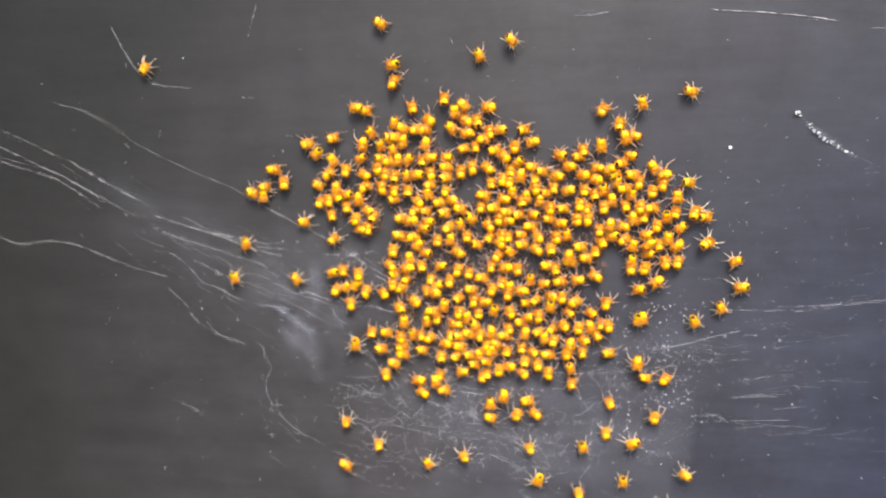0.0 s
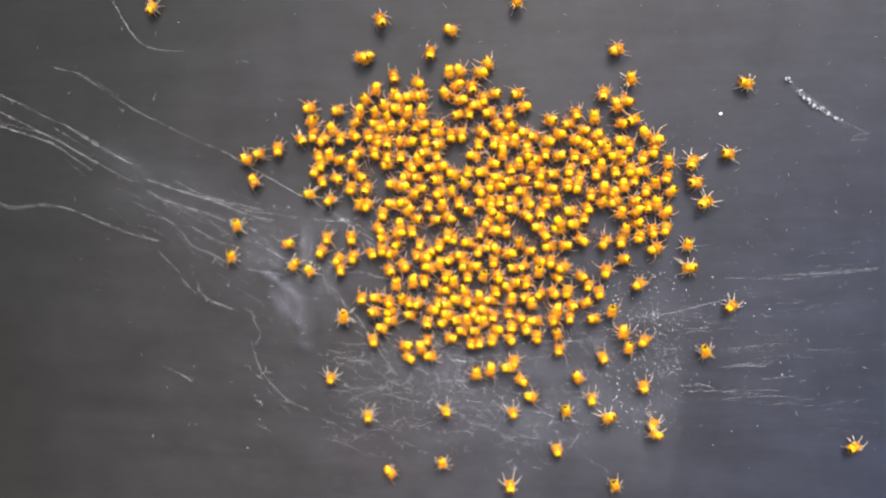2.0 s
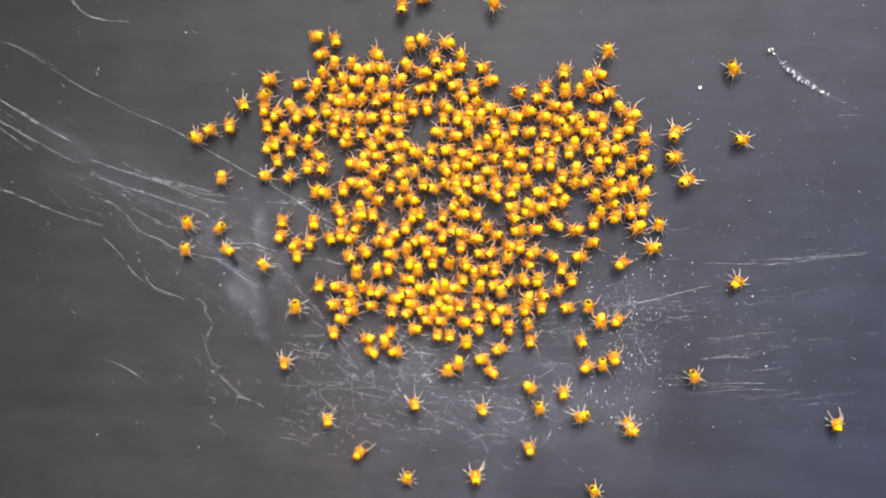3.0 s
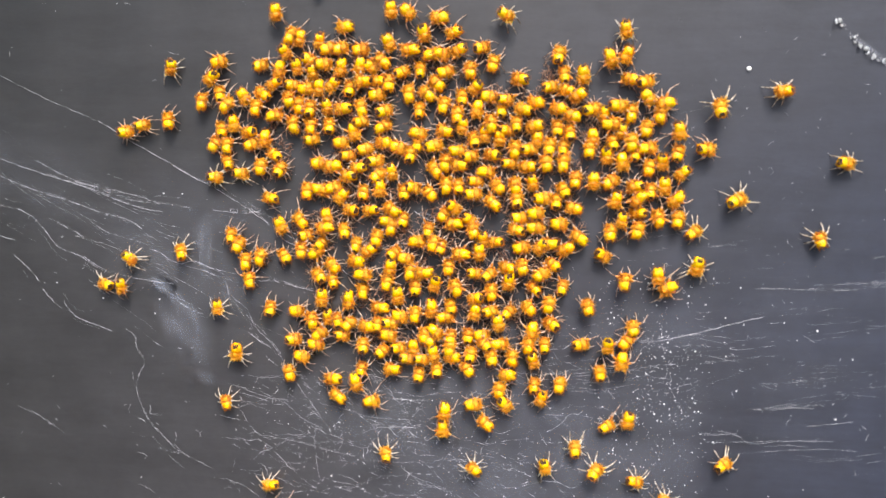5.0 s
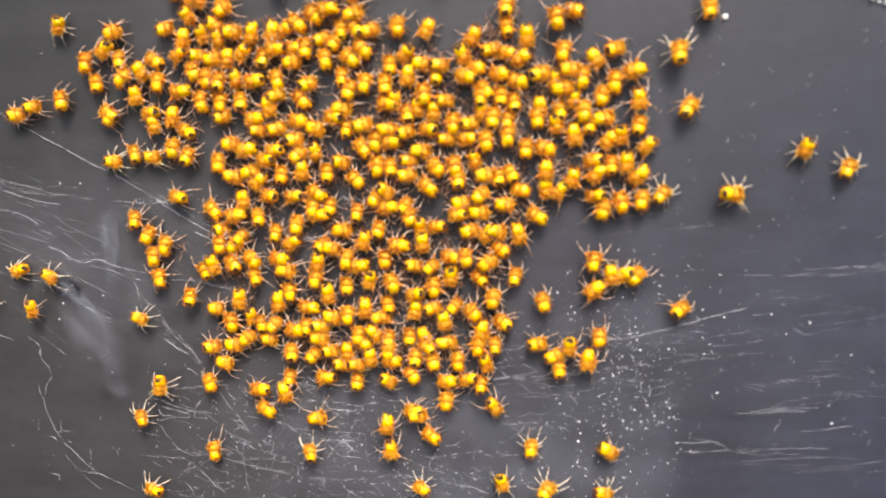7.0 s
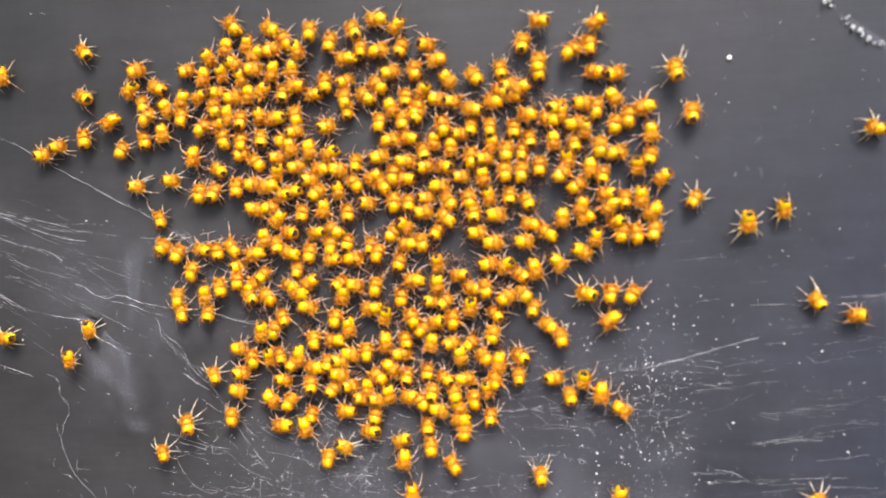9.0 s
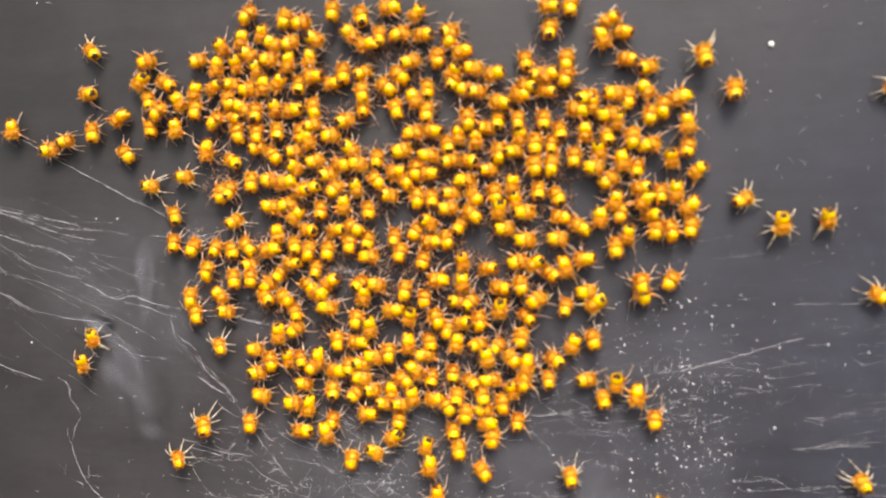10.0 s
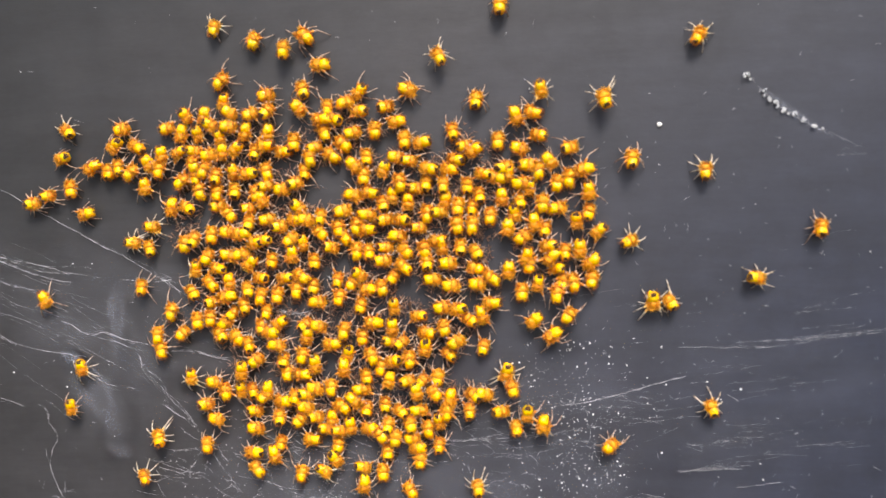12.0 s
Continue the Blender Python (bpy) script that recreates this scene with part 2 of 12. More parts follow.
def build_spiderling(name, seed, reach_scale, patch, tilt, size, lone):
    """A spiderling that looks along +x and stands on z = 0, in metres: how far its legs reach, the size of its
    rear patch, how steeply its abdomen is held, its size, and whether its legs are spread out."""
    rng = random.Random(seed)
    top = new(name)
    top.empty_display_size = 0.0005
    s = MM * size
    plump = rng.uniform(0.92, 1.10)
    tip = Matrix.Rotation(radians(tilt), 4, "Y")
    skew, taper = rng.uniform(-0.9, 0.9), rng.uniform(-0.04, 0.16)
    radii = (0.385 * plump * s, 0.34 / plump * s, 0.33 * s)

    def egg(p, k=None):
        k = k or rng.uniform(0.93, 1.05)
        round_off = 1.0 + 0.07 * (1 - math.cos(4 * math.atan2(p.y, p.x))) * 0.5 * (1 - p.z * p.z)
        dent = 1.0 - 0.09 * math.cos(3 * math.atan2(p.y, p.x) + skew) * (1 - p.z * p.z)
        cleft = 1.0 - 0.2 * max(0.0, -p.x) * math.exp(-(p.y / 0.22) ** 2)
        k *= round_off * dent * cleft
        return Vector((p.x * k, p.y * k * (1.0 - taper * p.x), p.z * k * (1.0 - 0.10 * p.x)))
    bm = bmesh.new()
    blob(bm, (0, 0, 0), radii, 20, 13, egg)
    hub = Matrix.Translation((-0.19 * s, 0, (0.44 + 0.003 * tilt) * s)) @ tip
    bmesh.ops.transform(bm, matrix=hub, verts=bm.verts)
    abdomen = part("abdomen", bm, ABDOMEN, top)

    # a dark cap on the rear slope of the abdomen, between its two humps
    bm = bmesh.new()
    rise, spread = radians(rng.uniform(20, 46) if patch > 0.15 else rng.uniform(2, 18)), patch * 2.5
    mid = Vector((-math.cos(rise), 0.12 * rng.uniform(-1, 1), math.sin(rise))).normalized()
    down, across = Vector((-math.sin(rise), 0, -math.cos(rise))), Vector((0, 1, 0))

    def on_egg(d, lift):
        q = egg(d.normalized(), lift)
        return Vector((q.x * radii[0], q.y * radii[1], q.z * radii[2]))
    uneven = [rng.uniform(0.55, 1.3) for k in range(12)]
    rims = []
    for share, lift in ((0.35, 1.045), (0.75, 1.04), (1.0, 1.02), (1.0, 0.93)):
        ring = []
        for k in range(12):
            a = math.tau * k / 12
            wide = spread * share * uneven[k] * (1.25 if math.cos(a) > 0.3 else 0.85)
            d = mid * math.cos(wide) + (down * math.cos(a) + across * math.sin(a)) * math.sin(wide)
            ring.append(bm.verts.new(on_egg(d, lift)))
        rims.append(ring)
    for p, q in zip(rims, rims[1:]):
        for k in range(12):
            bm.faces.new((p[k], q[k], q[(k + 1) % 12], p[(k + 1) % 12]))
    bm.faces.new(rims[0])
    bm.faces.new(rims[-1][::-1])
    bmesh.ops.recalc_face_normals(bm, faces=bm.faces)
    bmesh.ops.transform(bm, matrix=hub, verts=bm.verts)
    part("rear_patch", bm, PATCH, abdomen, "dark brown patch at the rear")

    # brown hairs round the abdomen
    bm = bmesh.new()
    for k in range(100):
        a, z = rng.uniform(0, math.tau), rng.uniform(-0.25, 0.8)
        d = Vector((math.cos(a) * math.sqrt(1 - z * z), math.sin(a) * math.sqrt(1 - z * z), z))
        base, way = on_egg(d, 0.97), Vector((d.x - 0.5, d.y, d.z)).normalized()
        tube(bm, [base, base + way * rng.uniform(0.06, 0.20) * s], [0.016 * s, 0.004 * s], 3)
    bmesh.ops.transform(bm, matrix=hub, verts=bm.verts)
    part("hairs", bm, HAIR, abdomen, "fine brown hairs")

    # the bristly fore body
    bm = bmesh.new()

    def knobbly(p):
        return p * rng.uniform(0.82, 1.16)
    blob(bm, (0.15 * s, 0, 0.44 * s), (0.31 * s, 0.36 * s, 0.28 * s), 16, 10, knobbly)
    blob(bm, (0.36 * s, 0, 0.41 * s), (0.17 * s, 0.24 * s, 0.18 * s), 10, 6, knobbly)
    for k in range(130):
        d = Vector((rng.uniform(-0.5, 1), rng.uniform(-1, 1), rng.uniform(0.0, 1))).normalized()
        base = Vector((0.19, 0, 0.43)) + Vector((d.x * 0.31, d.y * 0.35, d.z * 0.25))
        end = base + d * rng.uniform(0.05, 0.21) + Vector((0.03, 0, 0))
        tube(bm, [base * s, end * s], [0.020 * s, 0.004 * s], 3)
    part("head", bm, HEAD, top)

    spread_out = ((22, 1.25), (55, 1.08), (97, 0.85), (146, 1.10)) if lone else ((22, 1.10), (56, 0.98), (102, 0.84), (140, 1.05))
    for side in (-1, 1):
        for k, (a, reach) in enumerate(spread_out):
            a = radians((a + rng.uniform(-13, 13)) * side)
            reach = reach * reach_scale * (rng.uniform(0.74, 1.12) if lone else rng.choice((0.55, 0.62, 0.68, 0.76, 0.9, 1.2)) * rng.uniform(0.9, 1.1))
            bend = radians(rng.uniform(-10, 20) if lone else rng.uniform(5, 42)) * side * (1 if k > 1 else -1)
            d, e = Vector((math.cos(a), math.sin(a), 0)), Vector((math.cos(a + bend), math.sin(a + bend), 0))
            root = Vector((0.16 + 0.11 * (1.5 - k), 0.20 * side, 0.34))
            high = rng.uniform(0.12, 0.26)
            pts = [root, root + d * reach * 0.16 + Vector((0, 0, high * 0.9)), root + d * reach * 0.34 + Vector((0, 0, high)),
                   root + d * reach * 0.52 + Vector((0, 0, high * 0.6)),
                   root + d * reach * 0.55 + e * reach * 0.26 + Vector((0, 0, -0.08)), root + d * reach * 0.55 + e * reach * 0.5]
            pts[-1].z = 0.02
            bm = bmesh.new()
            tube(bm, [p * s for p in pts], [r * s for r in ((0.08, 0.085, 0.062, 0.042, 0.036, 0.024) if lone else (0.085, 0.092, 0.066, 0.036, 0.030, 0.020))])
            # fine bristles along the leg
            for j in range(6):
                f = rng.uniform(0.4, 4.6)
                q = pts[int(f)].lerp(pts[int(f) + 1], f % 1)
                out = Vector((rng.uniform(-1, 1), rng.uniform(-1, 1), rng.uniform(-0.2, 1))).normalized()
                tube(bm, [q * s, (q + out * rng.uniform(0.07, 0.13)) * s], [0.012 * s, 0.003 * s], 3)
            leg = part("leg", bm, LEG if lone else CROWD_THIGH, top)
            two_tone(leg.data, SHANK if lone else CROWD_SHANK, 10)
    return top


LABEL_CLUSTER = "tiny yellow spiderling with amber head crowded among its brood"
LABEL_LONE = "tiny yellow spiderling with outstretched legs apart from the brood"
KINDS, FIRST, SEATS = [], set(), []


def crawl(kind, lift, *rows):
    """Keys one spiderling: its kind, its height off the panel, and rows of seconds, millimetres to the right and up, and its turn."""
    model = KINDS[kind]
    first = rows[0]
    if kind not in FIRST:
        FIRST.add(kind)
        ob = model
    else:
        ob = copy_thing(model, on_panel(first[1], first[2], lift, first[3]))
        for piece in (ob, *ob.children_recursive):
            piece.animation_data_clear()
        for piece in ob.children_recursive:
            piece.matrix_basis = Matrix()
    walk(ob, [(t, on_panel(u, v, lift, a)) for t, u, v, a in rows])
    length = sum(math.dist(p[1:3], q[1:3]) for p, q in zip(rows, rows[1:]))
    if length > 6.0:
        step_legs(ob, rows)
    middle = (sum(r[1] for r in rows) / len(rows), sum(r[2] for r in rows) / len(rows))
    if kind < 15 and max(math.dist(middle, r[1:3]) for r in rows) < 1.1:
        SEATS.append(middle)


def step_legs(ob, rows):
    """Swings the legs of a walking spiderling about their roots, faster steps where it walks faster."""
    legs = [c for c in ob.children if c.name.startswith("leg")]
    times = [0.4 * k for k in range(31)]
    ts, us, vs = [r[0] for r in rows], [r[1] for r in rows], [r[2] for r in rows]
    way = 0.0
    swing = []
    for k, t in enumerate(times):
        if k:
            way += math.dist((np.interp(t, ts, us), np.interp(t, ts, vs)), (np.interp(times[k - 1], ts, us), np.interp(times[k - 1], ts, vs)))
        swing.append(way)
    for n, leg in enumerate(legs):
        verts = leg.data.vertices
        root = sum((verts[k].co for k in range(5)), Vector()) / 5
        phase = math.pi * (n % 2) + 0.4 * n
        walk(leg, [(t, Matrix.Translation(root) @ Matrix.Rotation(radians(11) * math.sin(2.6 * w + phase), 4, "Z") @ Matrix.Translation(-root))
                   for t, w in zip(times, swing)])


def build_spiderlings():
    rng = random.Random(8)
    for k in range(20):
        lone = k >= 15
        reach = rng.uniform(0.70, 0.86) if lone else rng.uniform(0.72, 0.98)
        marked = k % 5 in (0, 1, 3) or lone
        patch, tilt = (rng.uniform(0.16, 0.27), rng.uniform(4, 26)) if marked else (rng.uniform(0.07, 0.12), rng.uniform(-10, 10))
        size = rng.uniform(1.05, 1.2)
        ob = build_spiderling("spiderling", 11 + k, reach, patch, tilt, size, lone)
        tagged(ob, LABEL_LONE if lone else LABEL_CLUSTER, "spider", "brood of spiderlings")
        KINDS.append(ob)


# ---- silk, grains and drops ----
def smooth_path(points, steps, rng, wobble):
    """Points along a Catmull-Rom curve through plan points, in metres on the panel, with a slight wobble."""
    p = [Vector((u, v)) for u, v in points]
    p = [p[0] * 2 - p[1]] + p + [p[-1] * 2 - p[-2]]
    out = []
    for k in range(1, len(p) - 2):
        a, b, c, d = p[k - 1:k + 3]
        for i in range(steps):
            f = i / steps
            out.append(0.5 * ((2 * b) + (c - a) * f + (2 * a - 5 * b + 4 * c - d) * f * f + (3 * b - a - 3 * c + d) * f ** 3))
    out.append(p[-2])
    return [Vector(((q.x + rng.uniform(-wobble, wobble)) * MM, -rng.uniform(0.05, 0.14) * MM, (q.y + rng.uniform(-wobble, wobble)) * MM + EYE_LEVEL))
            for q in out]


SILK_RNG = random.Random(31)


def thread(thick, *points):
    """One silk thread on the panel through plan points in millimetres."""
    rng = SILK_RNG
    path = smooth_path(points, 9, rng, 0.028)
    bm = bmesh.new()
    n = len(path)
    radii = [thick * 0.0135 * MM * rng.uniform(0.5, 1.35) * (0.4 if k in (0, n - 1) else 1) for k in range(n)]
    tube(bm, path, radii, 4)
    # faint strands that run along with it
    for k in range(2 if thick > 0.7 else 1 if thick > 0.4 else 0):
        lo, hi = sorted((rng.randrange(n), rng.randrange(n)))
        if hi - lo < 5:
            continue
        gap, drift = rng.gauss(0, 0.3) * MM, rng.gauss(0, 0.015) * MM
        tube(bm, [q + Vector((0, 0.02 * MM, gap + drift * i)) for i, q in enumerate(path[lo:hi])],
             [0.005 * MM * rng.uniform(0.5, 1.2) for q in path[lo:hi]], 3)
    side = [q + Vector((rng.uniform(-0.06, 0.06) * MM, 0, rng.uniform(0.03, 0.13) * MM)) for q in path[n // 5:n - n // 6]]
    if len(side) > 3 and rng.random() < 0.4:
        tube(bm, side, [thick * 0.009 * MM * rng.uniform(0.5, 1.2) for q in side], 3)
    ob = mesh_object("silk_thread", bm, SILK if thick > 0.6 else FIBRE)
    tagged(ob, "pale fraying silk thread stuck to the dark panel", "thread", "silk threads")


def build_threads():
    thread(1.1, (-41.8, 2.4), (-39.0, 1.3), (-36.2, 0.5), (-33.5, -0.4), (-31.4, -0.9), (-30.2, -1.6))
    thread(1, (-30.1, -2.0), (-29.5, -2.2), (-29.0, -2.5))
    thread(1, (-41.7, 3.7), (-38.4, 2.6), (-35.2, 1.7), (-32.5, 0.7), (-30.3, 0.0), (-28.5, -0.3))
    thread(0.9, (-38.6, 3.5), (-36.6, 2.5), (-34.8, 1.8), (-32.5, 1.3), (-30.2, 0.8), (-28.7, 0.3))
    thread(0.58, (-35.7, 2.0), (-32.9, 1.2), (-30.7, 0.5), (-28.0, 0.3), (-26.2, 0.0))
    thread(0.6, (-51.2, 14.9), (-47.6, 13.8), (-42.3, 10.5), (-37.1, 8.0), (-33.5, 6.5))
    thread(1.1, (-33.5, 6.6), (-31.0, 5.1), (-28.3, 3.6), (-26.1, 2.4), (-24.1, 1.4), (-21.8, -0.0), (-20.5, -0.9), (-18.3, -2.2), (-16.0, -3.7))
    thread(1, (-24.8, -0.1), (-22.7, -0.3), (-21.8, -0.3), (-19.2, 0.2))
    thread(0.8, (-22.4, 0.3), (-21.1, -0.3), (-20.1, -1.3))
    thread(1.1, (-29.8, -3.1), (-28.8, -3.4), (-28.1, -3.9), (-27.2, -4.2), (-26.1, -4.0), (-24.8, -4.5), (-22.8, -4.9))
    thread(0.9, (-26.8, -4.4), (-25.4, -4.7), (-24.1, -5.2), (-23.2, -5.4))
    thread(0.9, (-21.2, -5.4), (-19.7, -5.4), (-18.4, -5.7), (-16.7, -6.1))
    thread(1.1, (-40.9, -3.7), (-39.8, -4.7), (-38.8, -5.8))
    thread(1.1, (-38.6, -6.4), (-37.9, -7.2), (-37.1, -7.9))
    thread(1.1, (-36.9, -7.3), (-35.9, -8.5), (-34.3, -9.1), (-32.9, -9.6))
    thread(1, (-41.9, 0.1), (-39.8, -0.4), (-38.4, -1.5), (-37.1, -3.1), (-35.5, -3.7), (-34.1, -4.6))
    thread(0.8, (-37.8, -0.9), (-36.5, -1.5), (-34.9, -2.3))
    thread(0.58, (-31.8, -9.4), (-31.1, -9.9), (-31.0, -10.8), (-30.4, -11.9), (-30.9, -13.1), (-31.1, -14.2), (-30.7, -15.5), (-30.0, -16.8), (-29.0, -17.8), (-27.8, -18.9), (-26.3, -19.6), (-25.0, -20.2))
    thread(0.58, (-29.5, -18.7), (-28.4, -19.0), (-27.5, -19.1))
    thread(1.2, (-23.6, -5.7), (-23.3, -6.9), (-22.5, -7.8), (-22.1, -8.4))
    thread(1.3, (-22.0, -9.3), (-21.2, -9.9), (-20.2, -10.5))
    thread(0.9, (-18.0, -12.3), (-17.4, -13.3), (-16.4, -13.9))
    thread(0.9, (-22.8, -14.0), (-21.6, -14.3), (-20.2, -14.7))
    thread(0.8, (-20.7, -11.1), (-19.4, -12.0), (-17.6, -12.6))
    thread(0.9, (-35.1, -3.8), (-33.1, -4.9), (-30.2, -5.5), (-27.7, -5.8))
    thread(0.9, (-27.4, -7.2), (-26.0, -7.9), (-24.1, -8.2))
    thread(0.9, (-44.4, 22.0), (-43.7, 20.5), (-42.6, 18.5), (-41.2, 16.9), (-39.5, 16.3), (-36.9, 16.1))
    thread(0.8, (-29.7, 23.6), (-30.2, 22.1), (-30.7, 20.6))
    thread(2.0, (11.4, 21.8), (15.3, 21.5), (19.5, 21.0), (22.2, 20.5))
    thread(1, (24.6, 19.9), (26.4, 19.8))
    thread(0.7, (-0.4, 21.7), (1.3, 21.7), (3.0, 22.0))
    thread(0.8, (-61.4, 12.4), (-56.5, 10.1), (-52.2, 8.1), (-48.0, 5.9), (-43.2, 3.4))
    thread(1.1, (-50.3, 9.3), (-46.1, 6.7), (-43.1, 5.2))
    thread(0.9, (-60.3, 10.0), (-55.3, 8.4), (-51.6, 7.2), (-47.4, 4.5))
    thread(0.9, (-61.3, 13.5), (-57.0, 12.2), (-50.9, 9.4))
    thread(0.85, (-62.2, 1.2), (-59.0, 1.4), (-56.8, 0.7), (-53.2, 1.0), (-50.1, 0.5), (-47.1, -0.7), (-44.0, -1.8), (-40.7, -2.6))
    thread(0.5, (-23.4, -6.7), (-22.5, -7.6), (-21.6, -8.5), (-20.5, -9.5), (-19.3, -11.2))
    thread(0.56, (-23.3, -0.0), (-20.5, -0.4), (-19.1, -1.3), (-17.2, -2.4))
    thread(1.9, (-13.6, -2.0), (-12.6, -2.5), (-11.5, -2.6))
    thread(1.6, (-13.9, -2.2), (-12.7, -2.6), (-11.5, -2.8), (-10.1, -2.6))
    thread(1.1, (6.5, -9.2), (8.4, -9.0), (9.6, -8.7), (11.5, -8.2), (13.4, -7.6), (15.3, -7.1))
    thread(0.5, (9.6, -8.6), (11.5, -8.5), (13.1, -8.7))
    thread(0.62, (0.8, -11.6), (2.2, -11.8), (4.2, -11.6), (6.2, -11.2), (7.7, -10.9), (9.7, -10.6))
    thread(0.5, (15.3, -11.8), (16.4, -11.9), (17.7, -11.6), (18.9, -11.6))
    thread(0.56, (14.6, -13.7), (16.3, -13.6), (17.8, -13.5), (19.0, -13.5))
    thread(0.5, (18.5, -14.8), (20.5, -14.5), (21.6, -14.3))
    thread(0.43, (12.2, -15.3), (13.7, -15.6), (14.9, -16.2), (16.8, -15.9))
    thread(0.43, (15.3, -16.8), (19.1, -16.4), (22.1, -16.4))
    thread(0.5, (12.1, -16.3), (14.4, -16.1), (17.1, -15.9), (20.4, -15.8))
    thread(0.43, (11.2, -15.6), (12.4, -15.7), (13.8, -15.5))
    thread(0.5, (14.7, -5.1), (20.7, -5.1), (24.6, -4.5), (27.9, -4.1))
    thread(0.43, (14.8, -13.8), (17.0, -13.4), (19.6, -13.2))
    thread(0.56, (18.5, -4.8), (22.1, -4.6), (25.0, -4.3), (28.1, -3.9))
    thread(0.43, (24.8, 7.5), (26.6, 7.6))
    thread(0.62, (-2.9, -11.4), (-0.7, -11.8), (2.5, -11.6), (5.6, -11.2))
    thread(0.8, (-13.1, -2.3), (-14.8, -1.7), (-16.5, -2.3))
    thread(0.5, (-10.7, -14.0), (-9.4, -14.1), (-8.1, -14.0))
    thread(0.5, (-12.9, -15.6), (-11.1, -16.1), (-9.0, -16.2))
    thread(0.5, (-19.9, -19.3), (-18.6, -19.4), (-17.5, -19.2))
    thread(0.5, (-15.1, -20.1), (-14.0, -20.4), (-13.3, -20.9))
    thread(0.43, (-31.4, -21.7), (-30.5, -22.0), (-29.4, -22.8))
    thread(2.4, (-13.9, -2.1), (-13.2, -2.4), (-12.5, -2.6), (-11.8, -2.7), (-11.0, -2.6), (-10.3, -2.4), (-9.7, -2.4))
    thread(1.4, (-19.2, -2.2), (-17.9, -2.9), (-16.5, -3.7), (-15.0, -4.2), (-14.1, -4.8), (-13.3, -5.3), (-12.7, -5.9))
    thread(1.2, (-19.3, -5.3), (-18.1, -5.8), (-16.8, -5.9))
    thread(2, (-9.3, -0.0), (-8.7, -0.4), (-8.1, -0.7), (-7.6, -0.6))
    thread(1.2, (-9.2, -0.3), (-8.6, -0.1), (-8.0, -0.4))
    thread(1.2, (-3.2, -2.0), (-2.8, -2.6), (-2.3, -2.9))
    thread(0.58, (-41.3, -15.8), (-39.4, -16.6), (-37.3, -17.9))
    thread(0.75, (-23.8, -5.4), (-23.1, -6.7), (-22.0, -7.6), (-21.4, -8.9), (-20.1, -10.2), (-19.0, -11.8))
    thread(0.55, (-19.0, -11.8), (-17.8, -13.8), (-16.5, -15.5), (-15.4, -17.2))
    thread(0.62, (-23.3, -13.4), (-21.0, -14.2), (-19.2, -14.7), (-17.9, -15.8), (-16.1, -16.6))
    thread(0.55, (-16.5, -14.6), (-14.4, -15.0), (-12.5, -15.5), (-9.0, -15.6), (-6.8, -16.0))
    thread(0.62, (-34.4, -1.0), (-33.0, -1.9), (-29.7, -2.8))
    thread(0.5, (-35.7, -2.2), (-33.0, -2.9), (-30.8, -3.8), (-27.8, -5.2), (-24.6, -6.9))
    thread(0.5, (-20.9, -17.3), (-18.2, -17.7), (-15.6, -18.3), (-11.6, -18.9), (-8.0, -18.8))
    thread(0.5, (-14.2, -11.6), (-12.6, -12.4), (-10.8, -13.9), (-9.6, -15.2))
    thread(0.45, (-16.8, -16.2), (-16.9, -18.0), (-16.6, -20.4))
    thread(0.45, (-5.2, -13.2), (-3.4, -13.5), (-1.0, -13.3))


def strand(bm, rng, u, v, a, length, wiggle, thick, gaps=0.25):
    """A wandering silk strand with breaks in it."""
    run, lean, left = [], a, length
    while left > 0:
        run.append(Vector((u * MM, -rng.uniform(0.03, 0.09) * MM, v * MM + EYE_LEVEL)))
        lean += rng.gauss(0, wiggle) + 0.15 * (a - lean)
        step = rng.uniform(0.12, 0.3)
        u, v, left = u + math.cos(lean) * step, v + math.sin(lean) * step, left - step
        if rng.random() < gaps * 0.35 or left <= 0:
            if len(run) > 2:
                n = len(run)
                tube(bm, run, [thick * MM * rng.choice((0.25, 0.4, 0.6, 0.9, 1.2, 2.1)) * (0.4 if k in (0, n - 1) else 1) for k in range(n)], 3)
            run = []


